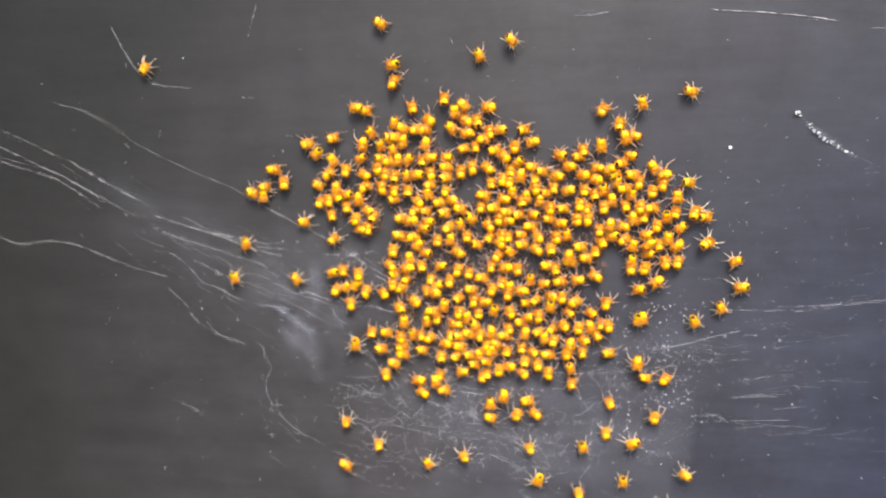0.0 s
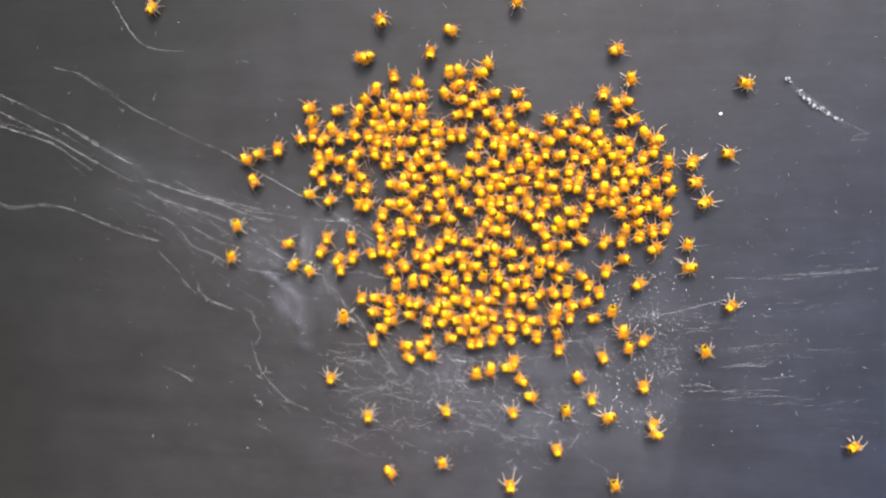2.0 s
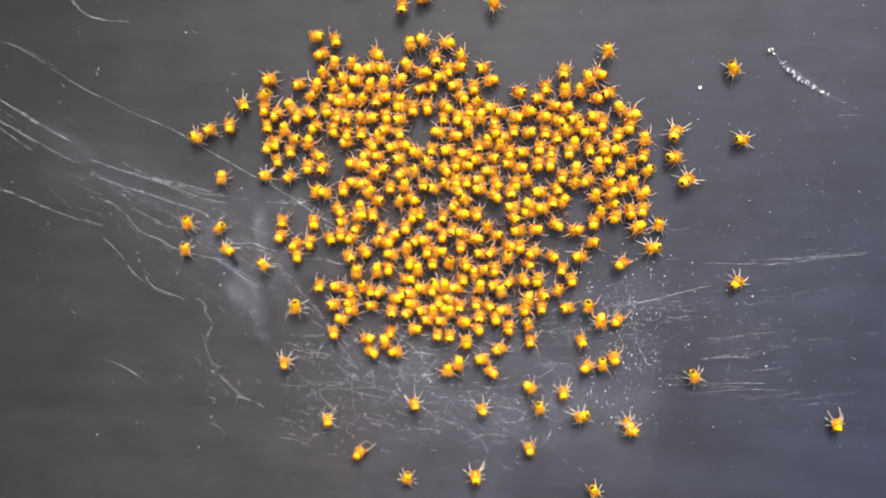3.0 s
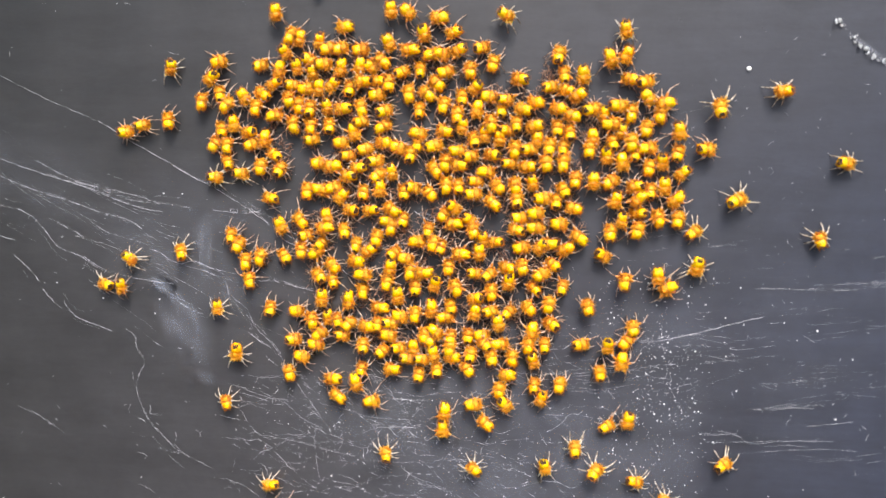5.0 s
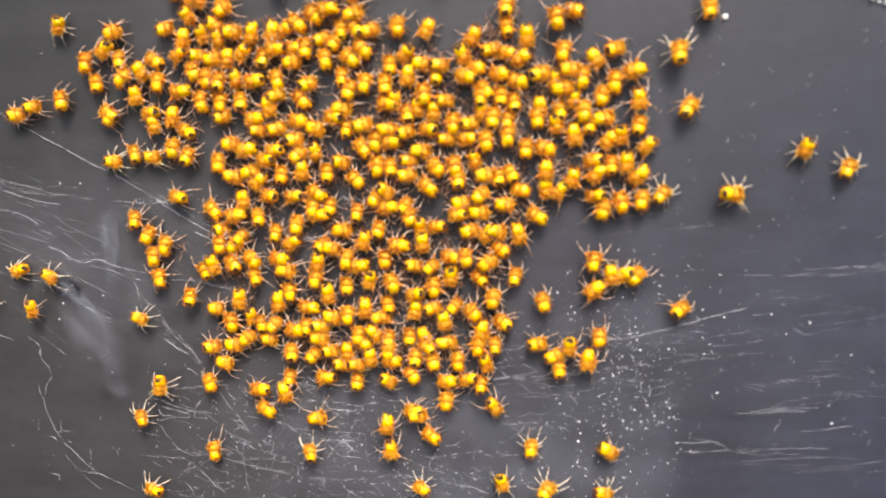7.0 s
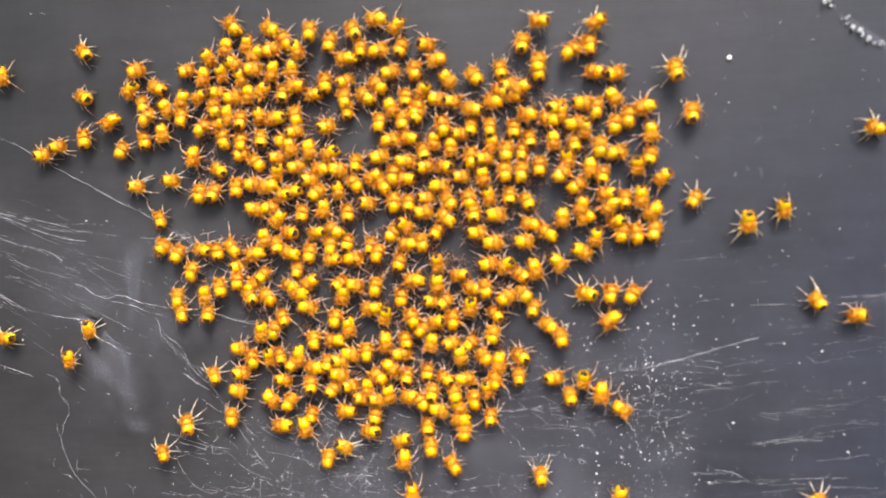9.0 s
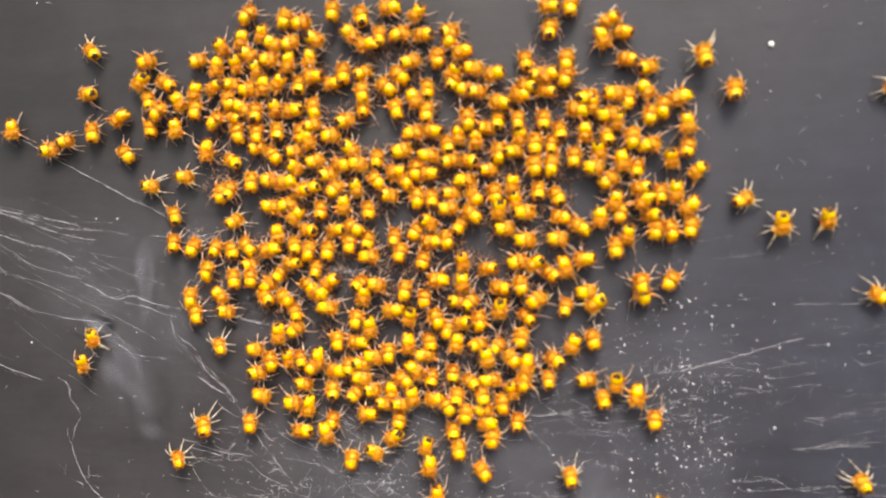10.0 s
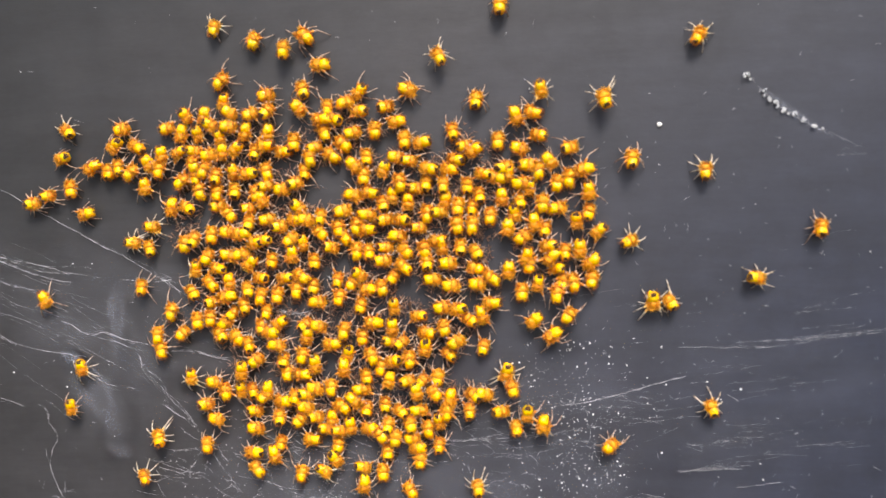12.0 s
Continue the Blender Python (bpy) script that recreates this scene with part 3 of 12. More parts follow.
def build_hairs():
    """Fine silk fibres over the lower part of the panel."""
    rng = random.Random(77)
    bm = bmesh.new()
    # a wide net under the brood: long strands that sag to one side, with cross strands
    for k in range(130):
        u, v = rng.uniform(-25, 2), rng.uniform(-23, -10)
        if v > -10.5 - 0.28 * (u + 24) * (u < -10) - 1.5 * rng.random() and u < -18:
            continue
        strand(bm, rng, u, v, radians(rng.gauss(-14, 16)), rng.uniform(1.5, 6.5), 0.20, rng.uniform(0.004, 0.011))
    for k in range(22):
        strand(bm, rng, rng.uniform(-24, 2), rng.uniform(-20, -11), radians(rng.gauss(-88, 22)), rng.uniform(0.8, 3.8), 0.3, rng.uniform(0.004, 0.010), 0.4)
    # crumpled bits of it, in clumps
    for k in range(64):
        cu, cv = rng.gauss(-10, 8), rng.gauss(-16.5, 3.6)
        for j in range(rng.randrange(2, 9)):
            strand(bm, rng, cu + rng.gauss(0, 0.55), cv + rng.gauss(0, 0.3), radians(rng.gauss(-12, 40)), rng.uniform(0.3, 1.0), 0.25, rng.uniform(0.004, 0.013), 0.0)
    # faint long strands beside the brood
    for k in range(110):
        u, v = rng.uniform(-52, -18), rng.uniform(-18, 9)
        if v > 6 - 0.45 * (u + 40) or rng.random() < abs(v - 1 + 0.3 * (u + 40)) / 9:
            continue
        strand(bm, rng, u, v, radians(rng.gauss(-27, 7)), rng.uniform(2.5, 8), 0.05, rng.uniform(0.002, 0.005), 0.08)
    # a kinked strand that hangs down at one side
    for k in range(7):
        strand(bm, rng, -31.4 + rng.gauss(0, 0.3), -9.6 - 1.6 * k, radians(rng.gauss(-78 + 4 * k, 14)), rng.uniform(0.8, 2.2), 0.5, rng.uniform(0.008, 0.014), 0.2)
    # brushed streaks, a few fine strands side by side
    for k in range(62):
        u, v, a = rng.uniform(5, 30), rng.uniform(-20, 9), radians(rng.gauss(5, 5))
        if v > -1 and rng.random() < 0.8:
            continue
        for j in range(rng.randrange(1, 4)):
            strand(bm, rng, u + rng.gauss(0, 0.9), v + rng.gauss(0, 0.3), a, rng.uniform(1.2, 5.0), 0.03, rng.uniform(0.0018, 0.0036), 0.2)
    # from the brood's lower edge outwards
    for k in range(40):
        strand(bm, rng, rng.uniform(-4, 12), rng.uniform(-13, -7.5), radians(rng.gauss(9, 8)), rng.uniform(2, 6), 0.05, rng.uniform(0.003, 0.006), 0.2)
    # short flecks all over the panel
    for k in range(420):
        u, v, a = rng.uniform(-50, 30), rng.uniform(-24, 20), rng.uniform(0, math.pi)
        if k % 3 == 0:
            u, v = rng.uniform(8, 28), rng.uniform(-16, 10)
        length, r = 0.08 + rng.expovariate(1 / 0.16), rng.uniform(0.006, 0.019) * MM
        pts = []
        for i in range(3):
            pts.append(Vector((u * MM, -rng.uniform(0.02, 0.05) * MM, v * MM + EYE_LEVEL)))
            u, v, a = u + math.cos(a) * length / 2, v + math.sin(a) * length / 2, a + rng.gauss(0, 0.5)
        tube(bm, pts, [r * 0.4, r, r * 0.3], 3)
    ob = mesh_object("silk_fibres", bm, FIBRE)
    tagged(ob, "scattered fine pale silk fibres on the panel", "silk", kind="stuff")


def build_gap_fuzz():
    """Brownish leg-like strands added round resting spiderlings, tinting the shaded gaps between them."""
    rng = random.Random(19)
    bm = bmesh.new()
    seats = [(u, v) for u, v in SEATS for k in range(38)] + [(rng.gauss(-8.5, 6), rng.gauss(1.0, 5)) for k in range(150)]
    for u, v in seats:
        a, far = rng.uniform(0, math.tau), rng.uniform(0.2, 0.72)
        u, v = u + far * math.cos(a), v + far * math.sin(a)
        if ((u + 7.8) / 13.5) ** 2 + ((v - 1.0) / 12) ** 2 > 1:
            continue
        a, length = a + rng.gauss(0, 0.9), rng.uniform(0.2, 0.62)
        pts = []
        for i in range(4):
            pts.append(Vector((u * MM, -rng.uniform(0.06, 0.52) * MM, v * MM + EYE_LEVEL)))
            u, v, a = u + math.cos(a) * length / 3, v + math.sin(a) * length / 3, a + rng.gauss(0, 0.45)
        r = rng.uniform(0.010, 0.038) * MM
        tube(bm, pts, [r * 0.6, r, r * 0.8, r * 0.3], 3)
    ob = mesh_object("silk_tangle", bm, GAP_FUZZ)
    tagged(ob, "brownish strands added among the brood to fill its shaded gaps", "silk", kind="stuff")


def film(name, centre, size, density, scale, label, seed, fibre=None, edge=False):
    """A thin wrinkled film: a sheet that thins out towards its edge."""
    rng = random.Random(seed)
    bm = bmesh.new()
    bmesh.ops.create_grid(bm, x_segments=24, y_segments=24, size=1.0)
    for vert in bm.verts:
        vert.co.z = rng.uniform(0.03, 0.045)
        vert.co.x += rng.uniform(-0.02, 0.02)
        vert.co.y += rng.uniform(-0.02, 0.02)
    m, n, l, b = material(name, (0.62, 0.66, 0.80), 0.5)
    tc = n.new("ShaderNodeTexCoord")
    # a ragged outline
    ragged = noise_node(n, l, 1.4, 4, 0.6)
    warp = n.new("ShaderNodeVectorMath")
    warp.operation, warp.inputs[1].default_value, warp.inputs[2].default_value = "MULTIPLY_ADD", (1.1, 1.1, 0), (-0.55, -0.55, 0)
    l.new(ragged.outputs["Color"], warp.inputs[0])
    moved = n.new("ShaderNodeVectorMath")
    l.new(tc.outputs["Object"], moved.inputs[0])
    l.new(warp.outputs[0], moved.inputs[1])
    flat = n.new("ShaderNodeVectorMath")
    flat.operation, flat.inputs[1].default_value = "MULTIPLY", (1, 1, 0)
    l.new(moved.outputs[0], flat.inputs[0])
    if edge:
        # thickest along one straight side, where it ends
        flat.operation, flat.inputs[1].default_value, flat.inputs[2].default_value = "MULTIPLY_ADD", (0.5, 1, 0), (-0.5, 0, 0)
    dist = n.new("ShaderNodeVectorMath")
    dist.operation = "LENGTH"
    l.new(flat.outputs[0], dist.inputs[0])
    fall = n.new("ShaderNodeMapRange")
    fall.interpolation_type = "SMOOTHERSTEP"
    for key, value in (("From Min", 1.0), ("From Max", 0.15), ("To Min", 0.0), ("To Max", 1.0)):
        fall.inputs[key].default_value = value
    l.new(dist.outputs["Value"], fall.inputs["Value"])
    t = noise_node(n, l, scale, 5, 0.6, stretch=fibre)
    t.inputs["Distortion"].default_value = 0.6
    r = ramp(n, l, t.outputs[0], [(0.34, (0.0,) * 3), (0.72, (density,) * 3)])
    mul = n.new("ShaderNodeMath")
    mul.operation = "MULTIPLY"
    l.new(fall.outputs[0], mul.inputs[0])
    l.new(r.outputs[0], mul.inputs[1])
    out = mul
    if edge:
        sides, rim, out = n.new("ShaderNodeSeparateXYZ"), n.new("ShaderNodeMapRange"), n.new("ShaderNodeMath")
        l.new(tc.outputs["Object"], sides.inputs[0])
        rim.interpolation_type = "SMOOTHSTEP"
        for key, value in (("From Min", 1.0), ("From Max", 0.88), ("To Min", 0.0), ("To Max", 1.0)):
            rim.inputs[key].default_value = value
        l.new(sides.outputs["X"], rim.inputs["Value"])
        out.operation = "MULTIPLY"
        l.new(mul.outputs[0], out.inputs[0])
        l.new(rim.outputs[0], out.inputs[1])
    l.new(out.outputs[0], b.inputs["Alpha"])
    ob = mesh_object(name, bm, m)
    ob.matrix_world = on_panel(centre[0], centre[1], 0.02, centre[2]) @ Matrix.Diagonal((size[0] * MM, size[1] * MM, MM, 1))
    tagged(ob, label, "silk", kind="stuff")


def grain_mesh(bm, centre, radius, rng):
    made = bmesh.ops.create_icosphere(bm, subdivisions=1, radius=radius)["verts"]
    for vert in made:
        vert.co = vert.co * rng.uniform(0.75, 1.2) + Vector(centre)


def build_grains():
    rng = random.Random(5)
    bm = bmesh.new()
    for k in range(1180):
        if k < 500:
            u, v = rng.gauss(7.6, 2.3), rng.uniform(-21, -4.5)
        elif k < 650:
            u, v = rng.gauss(9.0, 1.6), rng.gauss(-12.5, 2.6)
        elif k < 1070:
            u, v = rng.gauss(-11, 7), rng.gauss(-16.5, 3.4)
        else:
            u, v = rng.uniform(-42, 27), rng.uniform(-24, 2) if k % 3 else rng.uniform(-24, 20)
        r = min(0.012 + rng.expovariate(1 / 0.013), 0.065 if k < 650 or k > 1069 else 0.036) * MM
        grain_mesh(bm, (u * MM, -r * 0.9, v * MM + EYE_LEVEL), r, rng)
    ob = mesh_object("fine_grains", bm, SPECK)
    tagged(ob, "dust of tiny white grains on the panel", "grains", kind="stuff")

    def grain(u, v, r):
        bm = bmesh.new()
        grain_mesh(bm, (0, 0, 0), r * MM, rng)
        ob = mesh_object("white_grain", bm, SPECK)
        ob.matrix_world = on_panel(u, v, r * 0.9, rng.uniform(0, 360))
        tagged(ob, "single white grain stuck to the panel", "grain", "white grains")
    for u, v in ((6.9, -14.1), (6.9, -14.7), (7.1, -15.2), (10.7, -13.1), (10.0, -14.0), (9.2, -14.4), (10.5, -14.4), (10.8, -9.7),
                 (12.9, -10.0), (13.2, -9.4), (14.0, -7.7), (18.9, -8.0), (20.2, -13.1), (20.4, -14.2), (17.6, -8.7), (16.7, -7.5), (9.1, -9.8)):
        grain(u, v, rng.uniform(0.04, 0.075))
    # the last three are added as bright dots inside clear drops
    for u, v in ((-29.0, -7.0), (-29.4, -8.1), (-37.4, -5.9), (-28.4, 1.1), (-31.0, -21.2), (-25.9, -11.8), (-52.3, 16.7), (-31.6, 15.1),
                 (-40.2, 12.0), (-42.9, -23.6), (-37.3, 18.9), (-32.4, -24.4), (27.1, -21.3), (19.9, -0.6), (27.0, 1.2), (13.57, 7.2), (13.7, -5.1), (19.1, 12.8), (22.7, 9.9), (23.4, 9.4)):
        grain(u, v, rng.uniform(0.035, 0.065))
    bm = bmesh.new()
    blob(bm, (0, 0, 0), (0.165 * MM, 0.155 * MM, 0.07 * MM), 16, 10)
    dot = mesh_object("white_bead", bm, SPECK)
    dot.matrix_world = on_panel(13.6, 9.85, 0.06)
    tagged(dot, "small round white bead on the dark panel", "bead")


def build_drops():
    """A string of clear drops on a thread."""
    rng = random.Random(12)
    for u, v, r in ((19.2, 12.9, 0.30), (20.2, 11.8, 0.17), (20.6, 11.2, 0.24), (21.0, 11.0, 0.22), (21.5, 10.5, 0.2), (20.3, 11.5, 0.12),
                    (22.1, 10.2, 0.17), (22.7, 9.9, 0.15), (23.4, 9.4, 0.2), (23.9, 9.3, 0.1), (21.8, 10.3, 0.11), (19.4, 12.6, 0.15)):
        bm = bmesh.new()

        # a collapsed drop: a low wrinkled bead with raised curled rims
        def lump(p):
            return p * rng.uniform(0.6, 1.1)
        blob(bm, (0, 0, 0), (r * 0.62 * MM, r * rng.uniform(0.4, 0.6) * MM, r * 0.4 * MM), 10, 6, lump)
        for k in range(3):
            start, wide = rng.uniform(0, math.tau), rng.uniform(1.4, 3.4)
            ring = r * rng.uniform(0.55, 1.05)
            at = Vector((rng.gauss(0, 0.3) * r, rng.gauss(0, 0.3) * r, 0.15 * r))
            arc = [(at + Vector((ring * math.cos(start + wide * i / 8), ring * 0.8 * math.sin(start + wide * i / 8), rng.uniform(0, 0.2) * r))) * MM for i in range(9)]
            tube(bm, arc, [r * MM * (0.05 + 0.20 * math.sin(math.pi * i / 8) * rng.uniform(0.6, 1.2)) for i in range(9)], 6)
        ob = mesh_object("clear_drop", bm, DROP)
        ob.matrix_world = on_panel(u, v, r * 0.6, rng.uniform(0, 360))
        tagged(ob, "clear glistening drop strung on a silk thread", "drop", "string of clear drops")
    thread(0.3, (18.9, 13.2), (20.2, 11.8), (21.5, 10.5), (23.4, 9.4), (25.1, 8.6), (26.0, 8.2))


build_setting()
build_spiderlings()
build_threads()
build_drops()
build_hairs()
VEIL = "hazy whitish fibrous silk veil on the panel"
film("silk_patch", (-26.9, -9.3, 30), (2.1, 4.6), 0.15, 2.2, VEIL, 3, (1.5, 0.9, 1))
film("silk_patch", (-27.4, -7.0, 49), (0.7, 2.6), 0.22, 2.2, VEIL, 4, (2.0, 0.6, 1))
film("silk_patch", (-25.3, -3.2, -6), (1.0, 3.2), 0.18, 1.4, VEIL, 5, (2.4, 0.6, 1))
film("silk_patch", (-25.4, -13.0, -8), (1.3, 0.8), 0.12, 1.5, VEIL, 10, (0.8, 2.0, 1))
film("silk_patch", (22.2, 10.3, -36), (4.0, 0.34), 0.2, 2.2, "thin clear smear along the string of drops", 14, (1.6, 0.8, 1))
film("silk_patch", (-28.9, -5.9, -20), (1.3, 0.7), 0.45, 1.5, VEIL, 11, (0.8, 2.0, 1))
# pale haze that stops at one straight edge
film("silk_film", (-5.4, -17.0, 0), (17.6, 13.0), 0.065, 3.5, "thin greyish film over the lower panel", 6, edge=True)
film("silk_film", (-5.0, -18.0, 0), (20.0, 12.0), 0.06, 3.0, "thin greyish film over the lower panel", 12)
film("silk_film", (16.0, -9.0, 8), (20.0, 10.0), 0.03, 3.0, "thin greyish film over the lower panel", 7)
film("silk_film", (-38.0, 2.0, -22), (16.0, 5.0), 0.05, 3.0, "thin greyish silk film among the threads", 8)
film("silk_film", (-25.0, -4.0, 20), (10.0, 9.0), 0.08, 2.5, "thin greyish silk film beside the brood", 9)
build_grains()


def motions():
    crawl(0, 0.25, (0, -20.35, 13.93, 180), (0.5, -20.14, 14.72, 180), (1, -19.37, 15.86, 180), (1.5, -18.55, 15.83, 180), (2, -19.11, 15.23, 180), (3.2, -19.25, 14.45, 180), (4, -19.29, 14.52, 228), (4.8, -19.33, 14.59, 277), (5, -19.16, 14.05, 277), (5.5, -19.05, 14.27, 277), (6.5, -18.99, 14.25, 277), (7, -18.94, 13.97, 277), (7.2, -18.98, 14.16, 251), (8.8, -20.8, 8.77, 251), (12, -20.8, 8.77, 277))
    crawl(7, 0, (0, -13.53, 12.69, 147), (1, -13.28, 12.69, 147), (1.5, -13.62, 12.78, 147), (2.5, -13.89, 12.88, 147), (3, -13.98, 12.91, 147), (3.2, -13.97, 13.12, 147), (4.8, -14.07, 13.28, 147), (5, -14.2, 12.99, 183), (6, -19.02, 12.7, 183), (6.4, -19.02, 12.7, 124), (6.8, -19.02, 12.7, 65), (7.2, -19.02, 12.7, 6), (8.8, -14.64, 13.16, 6), (8.9, -14.71, 13.11, 77), (9, -14.78, 13.05, 147), (10, -14.91, 12.92, 73), (12, -13.86, 16.41, 73))
    crawl(14, 0, (0, -25.28, 10.62, 12), (1.5, -24.68, 10.42, 12), (2.5, -24.04, 10.81, 12), (3.2, -23.71, 10.82, 12), (5, -23.59, 10.69, 12), (5.5, -23.51, 10.88, 12), (6.5, -23.53, 10.8, 12), (7, -23.48, 10.51, 12), (8.8, -23.96, 10.9, 12), (9.5, -24.02, 10.6, 12), (10, -24.02, 10.85, 12), (10.5, -23.94, 10.68, 12), (11, -23.89, 10.76, 12), (11.5, -23.96, 10.68, 12), (12, -23.79, 10.66, 12))
    crawl(6, 0.08, (0, -24.37, 9.75, 224), (0.5, -24.23, 9.54, 224), (1.5, -24.12, 9.55, 224), (2, -24.08, 9.4, 224), (3, -24.22, 9.48, 224), (3.2, -24.15, 9.6, 224), (4.8, -24.06, 9.71, 224), (5, -24.15, 9.52, 224), (5.5, -24.03, 9.68, 224), (6, -24.08, 9.71, 224), (6.5, -24.07, 9.69, 224), (7, -24.1, 9.47, 224), (7.2, -24.05, 9.61, 224), (8.8, -24.39, 9.66, 224), (9.5, -24.44, 9.38, 224), (10, -24.44, 9.63, 224), (10.5, -24.43, 9.42, 224), (11.5, -24.42, 9.39, 224), (12, -24.33, 9.52, 224))
    crawl(13, 0, (0, -21.7, 4.53, 94), (0.17, -21.7, 4.53, 151), (0.33, -21.7, 4.53, 207), (0.5, -21.7, 4.53, 263), (1, -21.85, 3.25, 263), (1.5, -21.86, 3.56, 206), (2, -21.87, 3.87, 149), (2.5, -21.88, 4.18, 91), (3, -22.06, 4.47, 94), (3.2, -22.1, 4.65, 108), (4.8, -23.41, 8.56, 108), (5, -23.58, 8.39, 94), (6, -23.29, 8.97, 94), (7, -23.23, 8.8, 94), (7.2, -23.25, 8.98, 94), (9, -23.68, 8.6, 94), (9.5, -23.92, 8.34, 94), (10, -24.05, 8.42, 94), (10.5, -24.26, 8.18, 94), (11.5, -24.41, 7.85, 94), (12, -24.22, 7.97, 94))
    crawl(5, 0, (0, -22.88, 9.08, 304), (3.2, -21.89, 8.53, 304), (4.8, -21.66, 8.41, 304), (5, -21.74, 8.19, 304), (5.5, -21.6, 8.3, 304), (6.5, -21.8, 8.26, 304), (7, -21.83, 8.05, 304), (7.2, -21.83, 8.26, 304), (8.8, -21.98, 8.36, 304), (9.5, -22.08, 8.15, 304), (10, -22.02, 8.27, 304), (11.5, -22.07, 8.1, 304), (12, -21.93, 8.22, 304))
    crawl(12, 0.08, (0, -28.72, 8.22, 0), (1, -23.9, 8.18, 0), (1.5, -23.97, 8.13, 41), (2, -24.04, 8.08, 83), (2.5, -24.28, 8.19, 83), (3.2, -24.29, 8.25, 83), (5, -24.93, 7.83, 83), (5.5, -25.31, 8.31, 83), (6, -25.62, 8.34, 83), (6.5, -25.32, 8.64, 83), (7, -25.46, 8.71, 83), (7.2, -25.5, 8.6, 83), (8, -25.68, 8.17, 149), (8.8, -25.86, 7.73, 215), (9, -25.93, 7.56, 215), (10.5, -26.01, 7.39, 215), (12, -26.13, 7.99, 215))
    crawl(4, 0.25, (0, -23.27, 7.76, 47), (1, -23.21, 7.54, 47), (2, -23.02, 7.59, 47), (3.2, -23.11, 7.78, 47), (4.8, -22.82, 7.66, 47), (5, -22.94, 7.57, 47), (6, -22.93, 7.83, 47), (7, -22.92, 7.66, 47), (7.2, -22.92, 7.84, 47), (8.8, -23.22, 7.79, 47), (9.5, -23.33, 7.56, 47), (10, -23.28, 7.68, 47), (10.5, -23.16, 7.46, 47), (11.5, -23.27, 7.46, 47), (12, -23.13, 7.58, 47))
    crawl(11, 0.25, (0, -21.56, 8.08, 82), (0.5, -21.56, 7.99, 82), (1, -21.35, 7.89, 82), (3, -21.23, 7.63, 82), (4.8, -20.74, 7.51, 82), (5, -20.77, 7.37, 82), (5.5, -20.76, 7.3, 82), (6.5, -20.79, 7.46, 82), (7, -20.61, 7.31, 82), (7.2, -20.67, 7.51, 82), (8.8, -20.87, 7.68, 82), (9.5, -20.92, 7.46, 82), (10, -20.85, 7.67, 82), (10.5, -20.85, 7.53, 82), (11.5, -21.06, 7.71, 82), (12, -21.05, 7.71, 82))
    crawl(3, 0, (0, -22.79, 11.12, 12), (0.5, -22.69, 10.85, 12), (1, -22.2, 10.73, 12), (2, -21.66, 10.36, 12), (3, -21.07, 10.37, 12), (4.8, -20.36, 10.67, 12), (5, -20.45, 10.4, 12), (5.5, -20.27, 10.62, 12), (6.5, -20.1, 10.78, 12), (7, -20, 10.57, 12), (7.2, -20.04, 10.76, 12), (8.8, -20.51, 10.73, 12), (9.5, -20.59, 10.48, 12), (10, -20.62, 10.72, 12), (10.5, -20.53, 10.51, 12), (11.5, -20.58, 10.51, 12), (12, -20.44, 10.62, 12))
    crawl(10, 0.15, (0, -19.08, 11.64, 305), (1.5, -18.71, 11.5, 305), (2, -18.86, 11.4, 305), (2.5, -18.84, 11.51, 305), (3, -18.83, 11.4, 305), (4.8, -18.46, 11.55, 305), (5, -18.56, 11.3, 305), (5.5, -18.51, 11.54, 305), (6.5, -18.48, 11.55, 305), (7, -18.41, 11.26, 305), (7.2, -18.45, 11.45, 305), (8.8, -18.93, 11.46, 305), (9.5, -18.97, 11.15, 305), (10, -18.99, 11.42, 305), (10.5, -18.97, 11.25, 305), (11.5, -19.04, 11.28, 305), (12, -18.93, 11.42, 305))
    crawl(2, 0, (0, -19.51, 13.66, -5), (1, -18.45, 13.56, -5), (1.5, -17.96, 12.9, -54), (2, -17.84, 12.35, -100), (3, -17.79, 12.21, -100), (5, -17.52, 12.26, -100), (8.8, -17.78, 12.12, -100), (9.5, -17.82, 11.77, -100), (10, -17.73, 11.83, -100), (10.5, -17.58, 11.45, -100), (11.5, -17.67, 11.32, -100), (12, -17.65, 11.44, -100))
    crawl(9, 0, (0, -19.87, 10.52, 260), (1, -19.51, 10.34, 260), (3, -19.41, 10.28, 260), (4.8, -18.93, 10.32, 260), (5, -19.03, 10.08, 260), (5.5, -19.01, 10.3, 260), (6, -18.95, 10.27, 260), (6.5, -18.92, 10.2, 260), (7, -18.85, 9.89, 260), (7.2, -18.9, 10.07, 260), (8.8, -19.35, 10.28, 260), (9.5, -19.42, 10.06, 260), (10, -19.39, 10.28, 260), (11.5, -19.47, 10.07, 260), (12, -19.37, 10.23, 260))
    crawl(1, 0.08, (0, -18.2, 10.43, 280), (1, -17.93, 10.27, 280), (1.5, -18, 10.32, 280), (2, -17.96, 10.18, 280), (3.2, -17.98, 10.36, 280), (4.8, -17.64, 10.49, 280), (5, -17.73, 10.25, 280), (5.5, -17.62, 10.5, 280), (6.5, -17.71, 10.47, 280), (7, -17.59, 10.1, 280), (7.2, -17.63, 10.32, 280), (8.8, -18.1, 10.41, 280), (9.5, -18.17, 10.15, 280), (10, -18.15, 10.32, 280), (10.5, -18.16, 10.06, 280), (11, -18.13, 10.09, 280), (11.5, -18.34, 9.96, 280), (12, -18.16, 10.13, 280))
